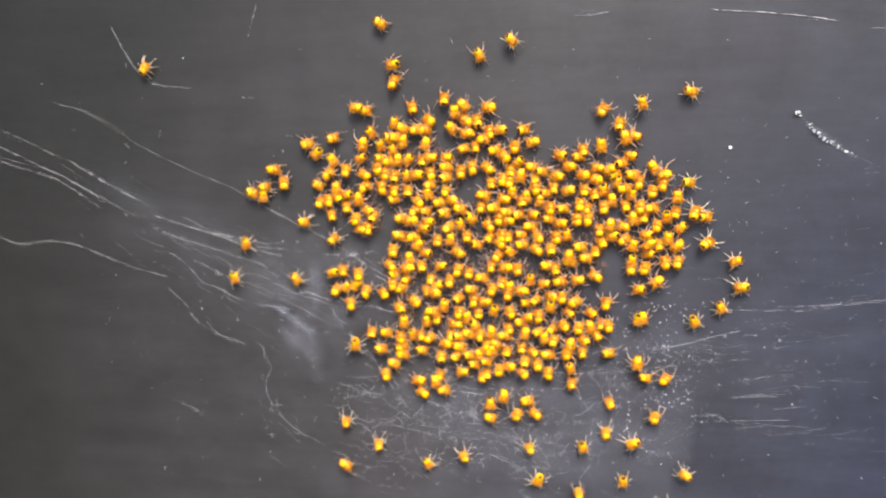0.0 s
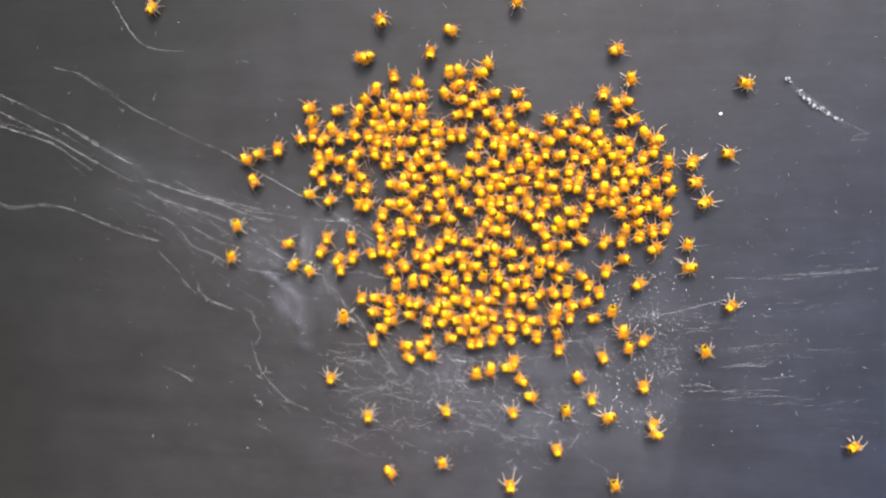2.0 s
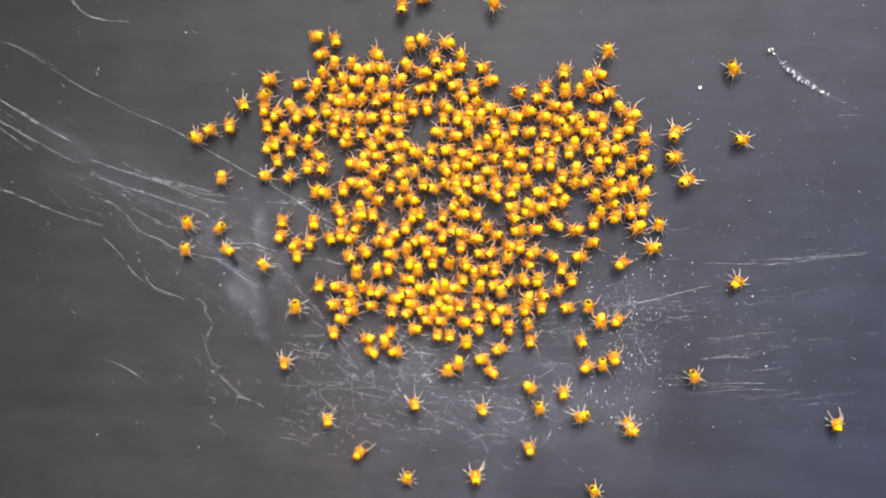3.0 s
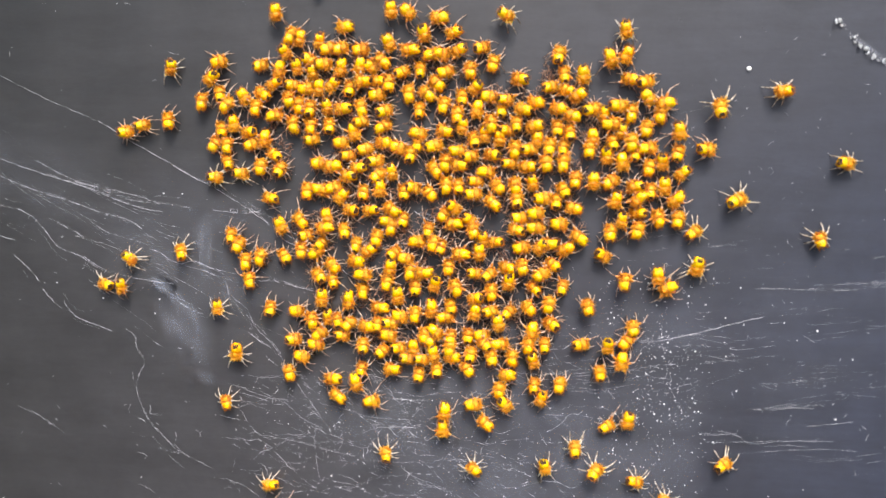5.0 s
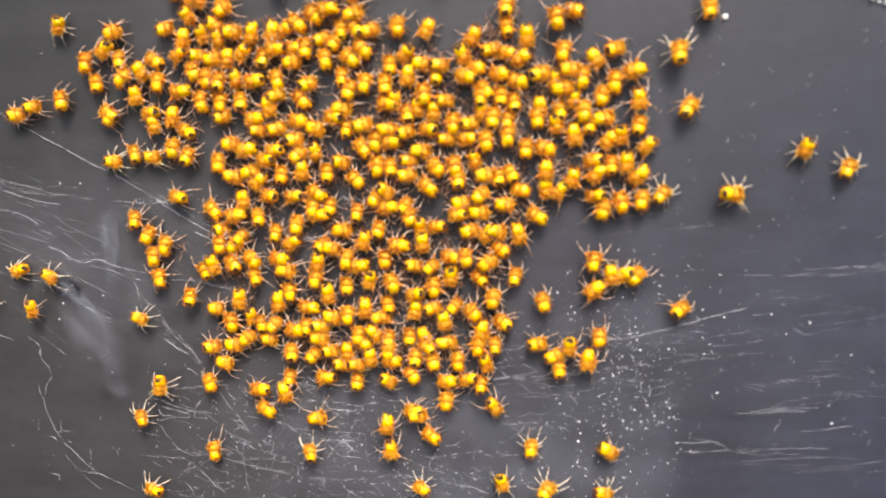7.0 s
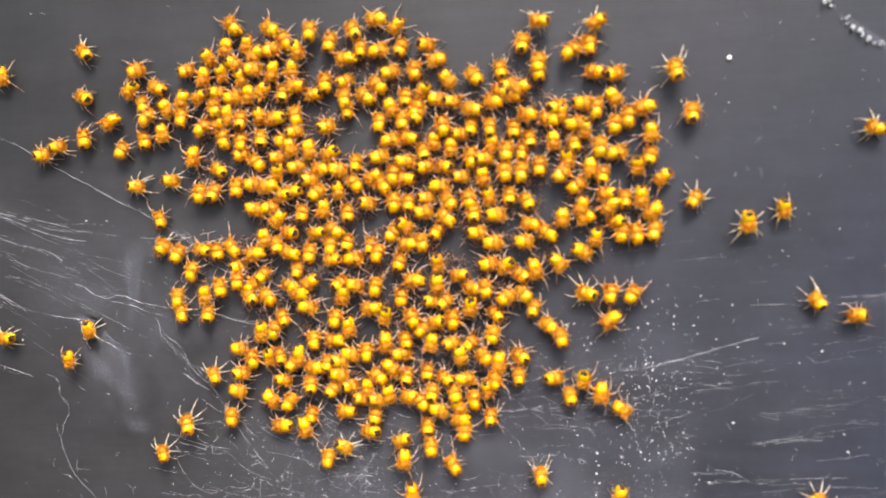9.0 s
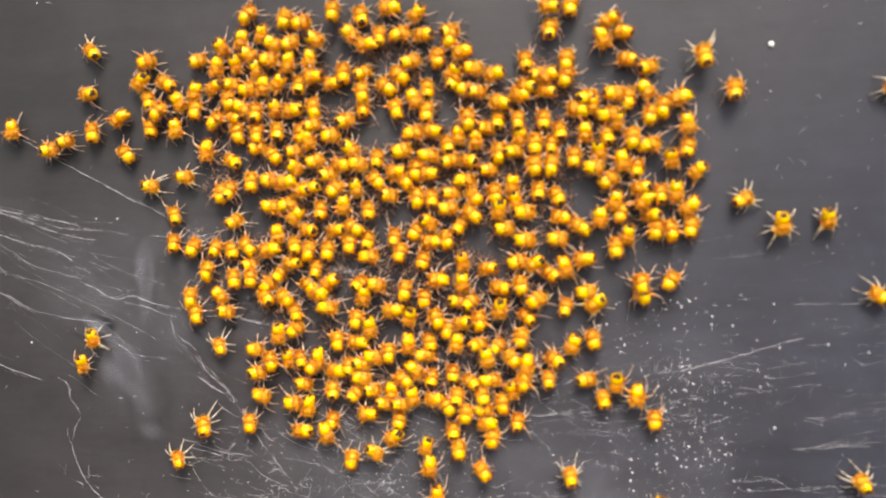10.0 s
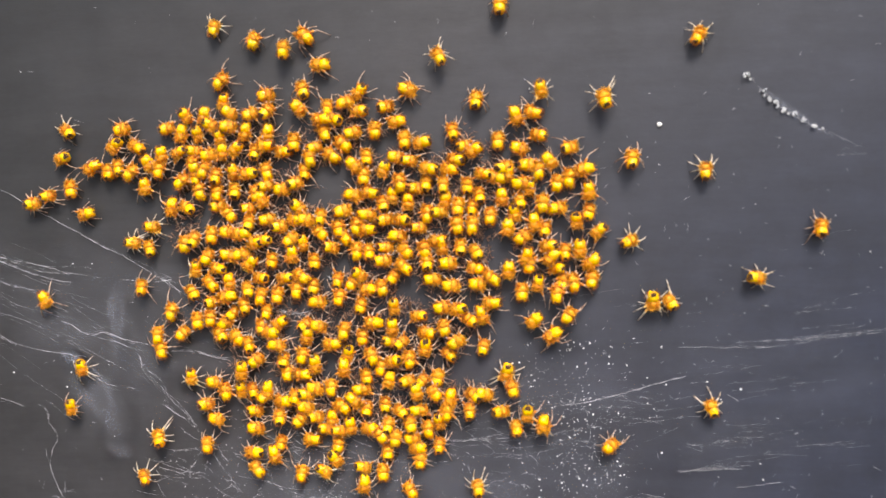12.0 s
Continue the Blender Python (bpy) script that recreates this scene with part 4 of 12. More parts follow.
    crawl(8, 0, (0, -16.82, 12.5, 262), (0.5, -16.46, 12, 262), (1, -16.13, 11.97, 262), (2, -16.11, 11.85, 262), (2.5, -16.24, 12.12, 262), (3.2, -16.23, 12.22, 262), (5, -16.05, 12.05, 262), (8.8, -16.37, 12.21, 262), (9.5, -16.41, 11.91, 262), (10, -16.43, 12.12, 262), (10.5, -16.29, 11.98, 262), (11.5, -16.38, 12.09, 262), (12, -16.22, 12.35, 262))
    crawl(0, 0, (0, -16.06, 11.95, 325), (0.5, -15.97, 11.76, 325), (1, -15.63, 11.73, 325), (2, -15.61, 11.45, 325), (3.2, -15.54, 11.6, 325), (5, -15.42, 11.5, 374), (6, -10.08, 12.85, 374), (6.4, -10.08, 12.85, 434), (6.8, -10.08, 12.85, 493), (7.2, -10.08, 12.85, 553), (8.8, -15.76, 11.57, 553), (9.15, -15.79, 11.44, 619), (9.5, -15.83, 11.3, 685), (10, -15.74, 11.45, 685), (11, -15.69, 11.36, 685), (11.5, -15.84, 11.34, 685), (12, -15.81, 11.56, 685))
    crawl(7, 0.15, (0, -14.78, 11.83, 13), (0.5, -15.24, 11.92, 13), (2, -14.62, 11.6, 13), (3.2, -14.53, 11.75, 13), (4.8, -14.37, 11.71, 13), (5, -14.47, 11.48, 13), (5.17, -14.44, 11.55, 70), (5.33, -14.4, 11.62, 127), (5.5, -14.37, 11.69, 184), (6, -16.09, 11.56, 184), (6.4, -16.09, 11.56, 127), (6.8, -16.09, 11.56, 70), (7.2, -16.09, 11.56, 13), (8.8, -14.71, 11.74, 13), (9.5, -14.78, 11.46, 13), (10, -14.58, 11.43, 13), (10.5, -14.28, 11.17, 13), (11.5, -14.32, 11.26, 13), (12, -14.22, 11.4, 13))
    crawl(14, 0.08, (0, -13.96, 11.82, 5), (1, -13.59, 11.74, 5), (1.5, -13.7, 11.86, 5), (2, -13.55, 11.67, 5), (3.2, -13.34, 11.73, 5), (5, -13.02, 11.4, 5), (5.5, -12.88, 11.55, -14), (6, -10.4, 10.95, -14), (6.4, -10.4, 10.95, 44), (6.8, -10.4, 10.95, 102), (7.2, -10.4, 10.95, 159), (8.8, -13.83, 12.24, 159), (9.15, -13.82, 12.16, 82), (9.5, -13.81, 12.08, 5), (10, -13.85, 12.62, 5), (10.5, -13.49, 12.67, 5), (12, -13.08, 12.66, 5))
    crawl(6, 0, (0, -17.37, 11.04, 327), (0.5, -17.29, 10.87, 327), (1, -17.02, 10.84, 327), (3, -17.04, 10.86, 327), (4.8, -16.74, 10.96, 327), (5, -16.83, 10.73, 327), (5.5, -16.72, 10.93, 327), (6, -16.75, 10.96, 327), (6.5, -16.76, 10.93, 327), (7, -16.75, 10.64, 327), (7.2, -16.79, 10.84, 327), (8.8, -17.3, 11.04, 327), (9.5, -17.36, 10.75, 327), (10, -17.33, 10.91, 327), (10.5, -17.32, 10.73, 327), (11, -17.24, 10.74, 327), (11.5, -17.35, 10.69, 327), (12, -17.24, 10.76, 327))
    crawl(13, 0, (0, -17.05, 10.01, 283), (0.5, -16.97, 9.74, 283), (1, -16.76, 9.8, 283), (3, -16.83, 9.81, 283), (4.8, -16.49, 10.1, 283), (5, -16.59, 9.87, 283), (5.5, -16.49, 10.02, 283), (6.5, -16.59, 10.11, 283), (7, -16.59, 9.85, 283), (7.2, -16.63, 10.05, 283), (8.8, -16.83, 10.08, 283), (9.5, -16.9, 9.83, 283), (10, -16.87, 9.98, 283), (10.5, -16.79, 9.83, 283), (11.5, -16.81, 9.83, 283), (12, -16.58, 9.89, 283))
    crawl(5, 0.08, (0, -16.71, 11.13, -6), (0.5, -16.63, 10.87, -6), (1.5, -15.88, 10.63, -6), (2, -15.88, 10.49, -6), (2.5, -15.93, 10.64, -6), (4.8, -15.64, 10.65, -6), (5, -15.75, 10.41, -6), (5.5, -15.65, 10.62, -6), (6.5, -15.61, 10.45, -6), (7, -15.62, 10.17, -6), (7.2, -15.65, 10.36, -6), (8.8, -15.99, 10.59, -6), (9.5, -16.04, 10.32, -6), (10, -16.01, 10.52, -6), (10.5, -15.96, 10.39, -6), (12, -15.92, 10.6, -6))
    crawl(12, 0, (0, -16.08, 10.74, 261), (0.5, -16, 10.48, 261), (1, -15.69, 10.45, 261), (1.5, -15.08, 10.31, 261), (2, -14.8, 10.16, 261), (2.5, -14.64, 10.32, 261), (3, -14.64, 10.24, 261), (4.8, -14.41, 10.38, 261), (5, -14.48, 10.15, 261), (6, -14.44, 10.42, 261), (6.5, -14.44, 10.35, 261), (7, -14.4, 10.02, 261), (7.2, -14.48, 10.25, 261), (8.8, -14.71, 10.36, 261), (9.5, -14.78, 10.15, 261), (10, -14.8, 10.29, 261), (10.5, -14.72, 10.16, 261), (11, -14.72, 10.24, 261), (11.5, -14.79, 10.07, 261), (12, -14.68, 10.2, 261))
    crawl(4, 0, (0, -13.92, 10.51, 258), (1.5, -13.67, 10.47, 258), (2, -13.57, 10.31, 258), (3.2, -13.4, 10.48, 258), (4.8, -13.05, 10.48, 258), (5, -13.15, 10.26, 258), (5.5, -13.06, 10.5, 258), (6, -13, 10.37, 258), (6.5, -13.1, 10.4, 258), (7, -13.12, 10.07, 258), (7.2, -13.09, 10.27, 258), (8.8, -13.43, 10.48, 258), (9.5, -13.5, 10.29, 258), (10, -13.47, 10.43, 258), (10.5, -13.35, 10.25, 258), (11, -13.38, 10.28, 258), (11.5, -13.23, 9.94, 258), (12, -13.13, 10.05, 258))
    crawl(11, 0.25, (0, -13.36, 9.25, 183), (1.5, -13.16, 9.21, 183), (2, -13.33, 9.03, 183), (3.2, -13.21, 9.26, 183), (4.8, -12.77, 9.35, 183), (5, -12.84, 9.16, 183), (5.5, -12.72, 9.31, 183), (6.5, -12.75, 9.29, 183), (7, -12.85, 9.02, 183), (7.2, -12.78, 9.17, 183), (9, -13.15, 9.3, 183), (9.5, -13.22, 9.13, 183), (10, -13.19, 9.31, 183), (10.5, -13.12, 9.16, 183), (12, -13.21, 9.16, 183))
    crawl(3, 0.25, (0, -15.5, 9.1, 230), (0.5, -15.65, 8.85, 230), (1.5, -15.25, 9.06, 230), (2, -15.31, 8.96, 230), (3.2, -15.28, 9.08, 230), (4.8, -15, 9.14, 230), (5, -15.06, 8.94, 230), (5.5, -14.96, 9.13, 230), (6.5, -14.99, 9.1, 230), (7, -14.97, 8.9, 230), (7.2, -15.01, 9.06, 230), (8.8, -15.35, 9.17, 230), (9.5, -15.44, 8.92, 230), (10, -15.41, 9.06, 230), (11, -15.34, 8.98, 230), (11.5, -15.45, 8.87, 230), (12, -15.36, 9.01, 230))
    crawl(10, 0, (0, -14.19, 8.93, 85), (2, -13.99, 8.79, 85), (2.5, -14.08, 8.92, 85), (4.8, -13.77, 8.87, 85), (5, -13.86, 8.68, 85), (6, -13.76, 8.83, 85), (6.5, -13.77, 8.8, 85), (7, -13.77, 8.54, 85), (7.2, -13.81, 8.7, 85), (8.8, -14.08, 8.97, 85), (9.5, -14.12, 8.7, 85), (10, -14.15, 8.89, 85), (11, -14.05, 8.81, 85), (11.5, -14.16, 8.76, 85), (12, -14.04, 8.79, 85))
    crawl(2, 0, (0, -16.58, 9.03, 269), (0.5, -16.47, 8.76, 269), (1, -16.34, 8.83, 269), (2, -16.4, 8.8, 269), (3.2, -16.36, 8.99, 269), (4.8, -16.07, 8.99, 269), (5, -16.15, 8.76, 269), (5.5, -16.03, 8.93, 269), (6.5, -16.07, 8.93, 269), (7, -16.05, 8.63, 269), (8.8, -16.41, 9, 269), (9.5, -16.45, 8.81, 269), (10, -16.48, 8.96, 269), (11, -16.36, 8.87, 269), (11.5, -16.51, 8.75, 269), (12, -16.44, 8.86, 269))
    crawl(9, 0, (0, -17.42, 8.87, -1), (0.5, -17.38, 8.67, -1), (1, -17.17, 8.67, -1), (2, -17.24, 8.64, -1), (3.2, -17.23, 8.84, -1), (4.8, -16.97, 8.94, -1), (5, -17.05, 8.71, -1), (5.5, -16.92, 8.89, -1), (6.5, -16.92, 8.9, -1), (7, -16.96, 8.61, -1), (7.2, -17, 8.81, -1), (8.8, -17.41, 8.87, -1), (9.5, -17.46, 8.59, -1), (10, -17.44, 8.79, -1), (10.5, -17.42, 8.6, -1), (11.5, -17.53, 8.58, -1), (12, -17.4, 8.65, -1))
    crawl(1, 0, (0, -18.24, 9.21, -12), (1, -18.08, 9.06, -12), (4.8, -17.98, 9.2, -12), (5, -18.08, 8.96, -12), (5.5, -18, 9.14, -12), (6.5, -18.05, 9.15, -12), (7, -17.96, 8.86, -12), (7.2, -18.01, 9.02, -12), (8.8, -18.46, 9.21, -12), (9.5, -18.51, 9, -12), (10, -18.49, 9.16, -12), (10.5, -18.45, 8.97, -12), (11.5, -18.58, 8.9, -12), (12, -18.47, 8.98, -12))
    crawl(8, 0.15, (0, -20.08, 9.22, 212), (0.5, -20.12, 9.23, 212), (2, -19.83, 9.22, 212), (2.5, -19.95, 9.31, 212), (3.2, -19.88, 9.34, 212), (4.8, -19.39, 9.33, 212), (5, -19.44, 9.04, 212), (6, -19.22, 9.27, 212), (6.5, -19.2, 9.25, 212), (7, -19.16, 8.96, 212), (7.2, -19.2, 9.13, 212), (8.8, -19.64, 9.01, 212), (9.5, -19.71, 8.79, 212), (10, -19.63, 9.01, 212), (10.5, -19.62, 8.81, 212), (11.5, -19.67, 8.78, 212), (12, -19.57, 8.89, 212))
    crawl(0, 0.08, (0, -19.8, 7.66, 145), (0.5, -19.89, 7.76, 145), (1, -19.83, 7.66, 145), (2, -20.03, 8, 145), (2.5, -19.97, 8.04, 145), (3, -20.11, 7.93, 145), (4.8, -20.19, 8.58, 145), (5, -20.3, 8.36, 145), (5.5, -20.12, 8.73, 145), (6, -20.27, 8.77, 145), (6.5, -20.66, 8.92, 145), (7, -20.79, 8.65, 145), (7.2, -20.85, 8.86, 152), (8.8, -22.51, 9.74, 152), (9.5, -22.59, 9.35, 145), (10, -22.76, 9.44, 145), (10.5, -22.72, 9.12, 145), (11.5, -22.9, 9.21, 145), (12, -22.71, 9.41, 145))
    crawl(7, 0.08, (0, -18.52, 8.23, 98), (1.5, -18.61, 7.96, 98), (3.2, -18.58, 8.13, 98), (4.8, -18.26, 8.21, 98), (5, -18.35, 7.98, 98), (5.5, -18.26, 8.18, 98), (6, -18.28, 8.18, 98), (6.5, -18.33, 8.15, 98), (7, -18.32, 7.92, 98), (7.2, -18.31, 8.09, 98), (8.8, -18.68, 8.24, 98), (9.5, -18.73, 8, 98), (10, -18.71, 8.16, 98), (10.5, -18.61, 7.99, 98), (11.5, -18.7, 8.01, 98), (12, -18.58, 8.07, 98))
    crawl(14, 0, (0, -17.87, 7.73, 92), (2, -17.76, 7.58, 92), (4.8, -17.57, 7.75, 92), (5, -17.65, 7.54, 92), (6.5, -17.55, 7.69, 92), (7, -17.55, 7.47, 92), (7.1, -17.55, 7.55, 33), (7.2, -17.55, 7.62, -26), (8.8, -14.11, 5.95, -26), (9.15, -14.15, 5.87, 33), (9.5, -14.19, 5.8, 92), (10, -14.17, 5.93, 92), (11.5, -14.2, 5.8, 92), (12, -14.1, 5.89, 92))
    crawl(6, 0.15, (0, -16.88, 7.48, 77), (1, -16.66, 7.37, 77), (2, -16.76, 7.33, 77), (4.8, -16.65, 7.51, 77), (5, -16.75, 7.29, 77), (6, -16.66, 7.49, 77), (6.5, -16.7, 7.45, 77), (7, -16.66, 7.23, 77), (7.2, -16.66, 7.37, 77), (8.8, -16.9, 7.35, 77), (9.5, -16.97, 7.18, 77), (10, -16.95, 7.33, 77), (11, -16.89, 7.21, 77), (11.5, -17.02, 7.15, 77), (12, -16.9, 7.17, 77))
    crawl(13, 0.08, (0, -15.79, 7.56, 283), (1, -15.58, 7.47, 283), (2, -15.67, 7.42, 283), (4.8, -15.43, 7.59, 283), (5, -15.53, 7.41, 283), (5.5, -15.45, 7.61, 283), (6.5, -15.5, 7.58, 283), (7, -15.58, 7.35, 283), (7.2, -15.57, 7.48, 283), (8.8, -15.69, 7.57, 283), (9.5, -15.78, 7.4, 283), (10, -15.76, 7.54, 283), (11, -15.69, 7.48, 283), (11.5, -15.83, 7.38, 283), (12, -15.68, 7.45, 283))
    crawl(5, 0, (0, -14.79, 7.63, 187), (1, -14.51, 7.4, 187), (2.5, -14.58, 7.42, 187), (4.8, -14.29, 7.44, 187), (5, -14.38, 7.28, 187), (5.5, -14.26, 7.42, 187), (6.5, -14.32, 7.43, 187), (7, -14.41, 7.21, 187), (7.2, -14.4, 7.37, 187), (8.8, -14.62, 7.41, 187), (9.5, -14.68, 7.25, 187), (10, -14.66, 7.38, 187), (12, -14.61, 7.3, 187))
    crawl(12, 0, (0, -13.47, 7.71, 102), (1, -13.19, 7.5, 102), (3.2, -13.23, 7.58, 102), (4.8, -12.93, 7.5, 102), (5, -13.04, 7.33, 102), (5.5, -12.85, 7.45, 102), (6.5, -12.93, 7.39, 102), (7, -12.96, 7.21, 102), (7.2, -12.95, 7.35, 102), (8.8, -13.28, 7.47, 102), (9.5, -13.36, 7.3, 102), (10, -13.34, 7.43, 102), (11, -13.28, 7.38, 102), (11.5, -13.42, 7.28, 102), (12, -13.28, 7.39, 102))
    crawl(4, 0.08, (0, -19.76, 6.5, 41), (1, -19.57, 6.27, 41), (2, -19.64, 6.35, 41), (2.5, -19.75, 6.53, 41), (3.2, -19.65, 6.63, 41), (4.8, -20.6, 6.55, 12), (5, -19.41, 6.81, 12), (6, -19.24, 7.08, 41), (6.5, -19.26, 6.91, 114), (7, -19.27, 6.73, 188), (7.2, -20.6, 6.55, 188), (8, -20.07, 6.76, 114), (8.8, -19.54, 6.96, 41), (9.5, -19.64, 6.81, 41), (10, -19.63, 6.97, 41), (10.5, -19.54, 6.81, 41), (11.5, -19.55, 6.74, 41), (12, -19.47, 6.87, 41))
    crawl(11, 0, (0, -22.63, 6.42, 278), (2, -22.53, 6.19, 278), (3.2, -22.52, 6.49, 278), (4.8, -22.36, 6.31, 278), (5, -22.57, 6.25, 278), (5.5, -22.62, 6.46, 278), (6.5, -22.42, 6.64, 278), (7, -22.31, 6.56, 278), (7.2, -22.32, 6.72, 278), (8.8, -22.37, 6.76, 278), (9.5, -22.46, 6.5, 278), (10, -22.35, 6.61, 278), (11.5, -22.36, 6.45, 278), (12, -22.27, 6.57, 278))
    crawl(3, 0, (0, -24.44, 6.69, -27), (0.5, -23.38, 6.14, -27), (1, -23.38, 6.17, 35), (1.5, -23.38, 6.19, 97), (2, -23.59, 6.1, 97), (2.5, -23.91, 6.35, 97), (3.2, -24.12, 6.72, 97), (4.8, -23.25, 5.8, 97), (5, -23.51, 5.82, 97), (5.5, -23.73, 6.36, 97), (6, -24.21, 6.89, 97), (6.5, -24.29, 7.02, 97), (7, -24.9, 7.4, 97), (9, -23.68, 6.27, 97), (10, -24.03, 6.68, 97), (11, -24.63, 6.99, 97), (12, -25.02, 7.68, 97))
    crawl(10, 0, (0, -21.57, 5.76, 190), (2.5, -21.43, 5.63, 190), (3, -21.54, 5.56, 190), (4.8, -21.3, 5.72, 190), (5, -21.4, 5.63, 190), (5.5, -21.22, 5.81, 190), (6.5, -21.29, 5.73, 190), (7, -21.35, 5.45, 190), (7.2, -21.38, 5.63, 150), (8.8, -27.58, 9.28, 150), (11, -28.29, 8.87, 200), (11.5, -28.47, 9, 200), (12, -28.42, 8.74, 200))
    crawl(2, 0, (0, -24.26, 5.01, 57), (2, -23.98, 4.6, 57), (2.5, -24.13, 4.81, 57), (4.8, -24.02, 4.84, 57), (5, -24.07, 4.75, 57), (5.5, -23.89, 4.79, 57), (6, -23.94, 4.91, 57), (6.5, -23.98, 5.3, 57), (7, -24.14, 5.26, 57), (7.2, -24.17, 5.44, 57), (8.8, -25.12, 5.75, 57), (9.5, -25.61, 5.31, 57), (10, -25.76, 5.13, 126), (10.5, -25.91, 4.95, 195), (12, -26.84, 4.71, 195))
    crawl(9, 0, (0, -20.48, 5.34, 266), (0.5, -20.59, 5.25, 266), (1.5, -20.31, 5.24, 266), (2, -20.35, 5.11, 266), (3.2, -20.32, 5.3, 266), (5, -20.22, 5.12, 266), (5.5, -20, 5.21, 266), (6.5, -19.97, 5.32, 266), (7, -19.92, 5.14, 266), (8.8, -20.29, 5.11, 266), (9.5, -20.42, 4.96, 266), (10, -20.36, 5.11, 266), (12, -20.34, 5.05, 266))
    crawl(1, 0, (0, -19.59, 4.25, 147), (0.5, -19.68, 4.1, 147), (1, -19.56, 4.04, 147), (4.8, -19.45, 4.09, 147), (5, -19.53, 3.99, 147), (5.5, -19.17, 3.93, 147), (6, -19.07, 3.94, 147), (7.2, -19.02, 4.25, 147), (8.8, -18.6, 4.26, 147), (9, -18.62, 4.17, 147), (10, -18.69, 4.4, 147), (11, -18.9, 4.72, 147), (11.5, -19.19, 4.91, 147), (12, -19.21, 5, 147))
    crawl(8, 0, (0, -23.2, 3.75, 102), (1, -23.31, 3.55, 102), (1.5, -23.36, 3.76, 102), (2, -23.31, 3.6, 102), (3, -23.3, 3.62, 102), (4.8, -23.02, 3.61, 102), (5, -23.1, 3.48, 102), (6, -22.88, 3.57, 102), (7, -22.69, 2.91, 102), (7.07, -22.75, 2.84, 159), (7.13, -22.81, 2.76, 216), (7.2, -22.86, 2.69, 274), (8.8, -22.76, 1.07, 274), (8.87, -22.8, 1.06, 216), (8.93, -22.83, 1.05, 159), (9, -22.86, 1.05, 102), (10, -22.73, 1.15, 102), (10.5, -22.54, 1.32, 102), (11, -22.38, 1.62, 102), (11.5, -22.22, 2.13, 102), (12, -22.17, 2.18, 102))
    crawl(15, 0, (0, -26.05, 3.09, 0), (0.5, -25.59, 2.91, 0), (1, -25.47, 2.75, 0), (1.5, -25, 2.52, 0), (3, -24.49, 2.28, 0), (3.2, -24.46, 2.36, 0), (4.8, -24.17, 2.33, -5), (5.5, -24.01, 2.38, -5), (6, -24.17, 2.48, -5), (7, -24.22, 2.45, -5), (8.8, -24.41, 3.31, -5), (9.5, -24.39, 3.13, -5), (10.5, -24.06, 3, -5), (12, -23.42, 2.57, -5))
    crawl(16, 0, (0, -23.12, 1.45, 40), (1, -23.06, 1.46, 40), (3, -22.21, 2.21, 40), (3.2, -22.18, 2.24, 40), (4.8, -22.07, 2.56, -9), (6, -21.91, 2.78, -9), (6.5, -21.58, 2.76, -9), (7, -21.47, 2.67, -9), (8.8, -21.86, 3.61, -9), (9.5, -21.99, 3.44, -9), (10, -21.89, 3.54, -9), (11, -21.87, 3.44, -9), (12, -21.86, 3.68, -9))
    crawl(14, 0.15, (0, -20.81, 3.41, 80), (1, -20.58, 2.94, 80), (3.2, -20.38, 3.11, 80), (4.8, -20.46, 3.22, 80), (5, -20.53, 3.11, 80), (5.5, -20.22, 3, 80), (6, -20.14, 3.19, 80), (7.2, -19.97, 3.2, 80), (9, -19.94, 2.68, 80), (9.5, -19.8, 2.45, 80), (10, -19.47, 2.42, 80), (10.5, -19.35, 2.35, 80), (12, -19.43, 2.43, 80))
    crawl(6, 0.08, (0, -19.1, 3.67, 59), (0.5, -19.18, 3.35, 59), (2, -18.95, 2.96, 59), (2.5, -19.07, 2.99, 59), (5, -19.08, 2.93, 59), (5.5, -19, 2.76, 59), (6, -18.93, 2.85, 59), (7, -19.07, 2.67, 59), (8.8, -18.97, 2.74, 59), (9.5, -19.06, 2.59, 59), (10.5, -18.81, 2.61, 59), (12, -18.77, 2.73, 59))
    crawl(13, 0.08, (0, -20.33, 2.4, 167), (0.5, -20.21, 2.15, 167), (1, -19.81, 1.79, 167), (1.25, -19.72, 1.77, 215), (1.5, -19.64, 1.75, 263), (3, -19.74, 0.9, 263), (3.9, -19.82, 0.9, 215), (4.8, -19.89, 0.9, 167), (5.5, -19.71, 0.43, 167), (7, -19.91, 0.09, 167), (7.2, -19.97, 0.16, 167), (8.8, -19.96, -1.02, 167), (9.65, -20.03, -1.01, 98), (10.5, -20.1, -1.01, 29), (11.5, -17.1, 0.64, 29), (11.75, -17.1, 0.64, 98), (12, -17.1, 0.64, 167))
    crawl(5, 0.15, (0, -20.76, -2.05, 91), (0.5, -20.86, -1.98, 91), (1, -20.83, -2.11, 91), (1.5, -20.55, -1.88, 91), (2, -20.52, -1.88, 91), (2.5, -20.33, -2.03, 91), (3.2, -19.84, -1.86, 91), (4.8, -19.17, -1.1, 91), (4.9, -19.13, -1.12, 12), (5, -19.08, -1.13, -66), (6, -18.53, -2.4, -66), (6.5, -18.34, -3.27, -78), (7.2, -17.75, -4.41, -63), (8, -18.26, -3.95, 14), (8.8, -18.76, -3.49, 91), (9, -18.8, -3.52, 91), (10, -18.9, -2.96, 91), (10.5, -18.85, -3.12, 91), (11.5, -18.82, -3, 91), (12, -18.72, -3.07, 91))
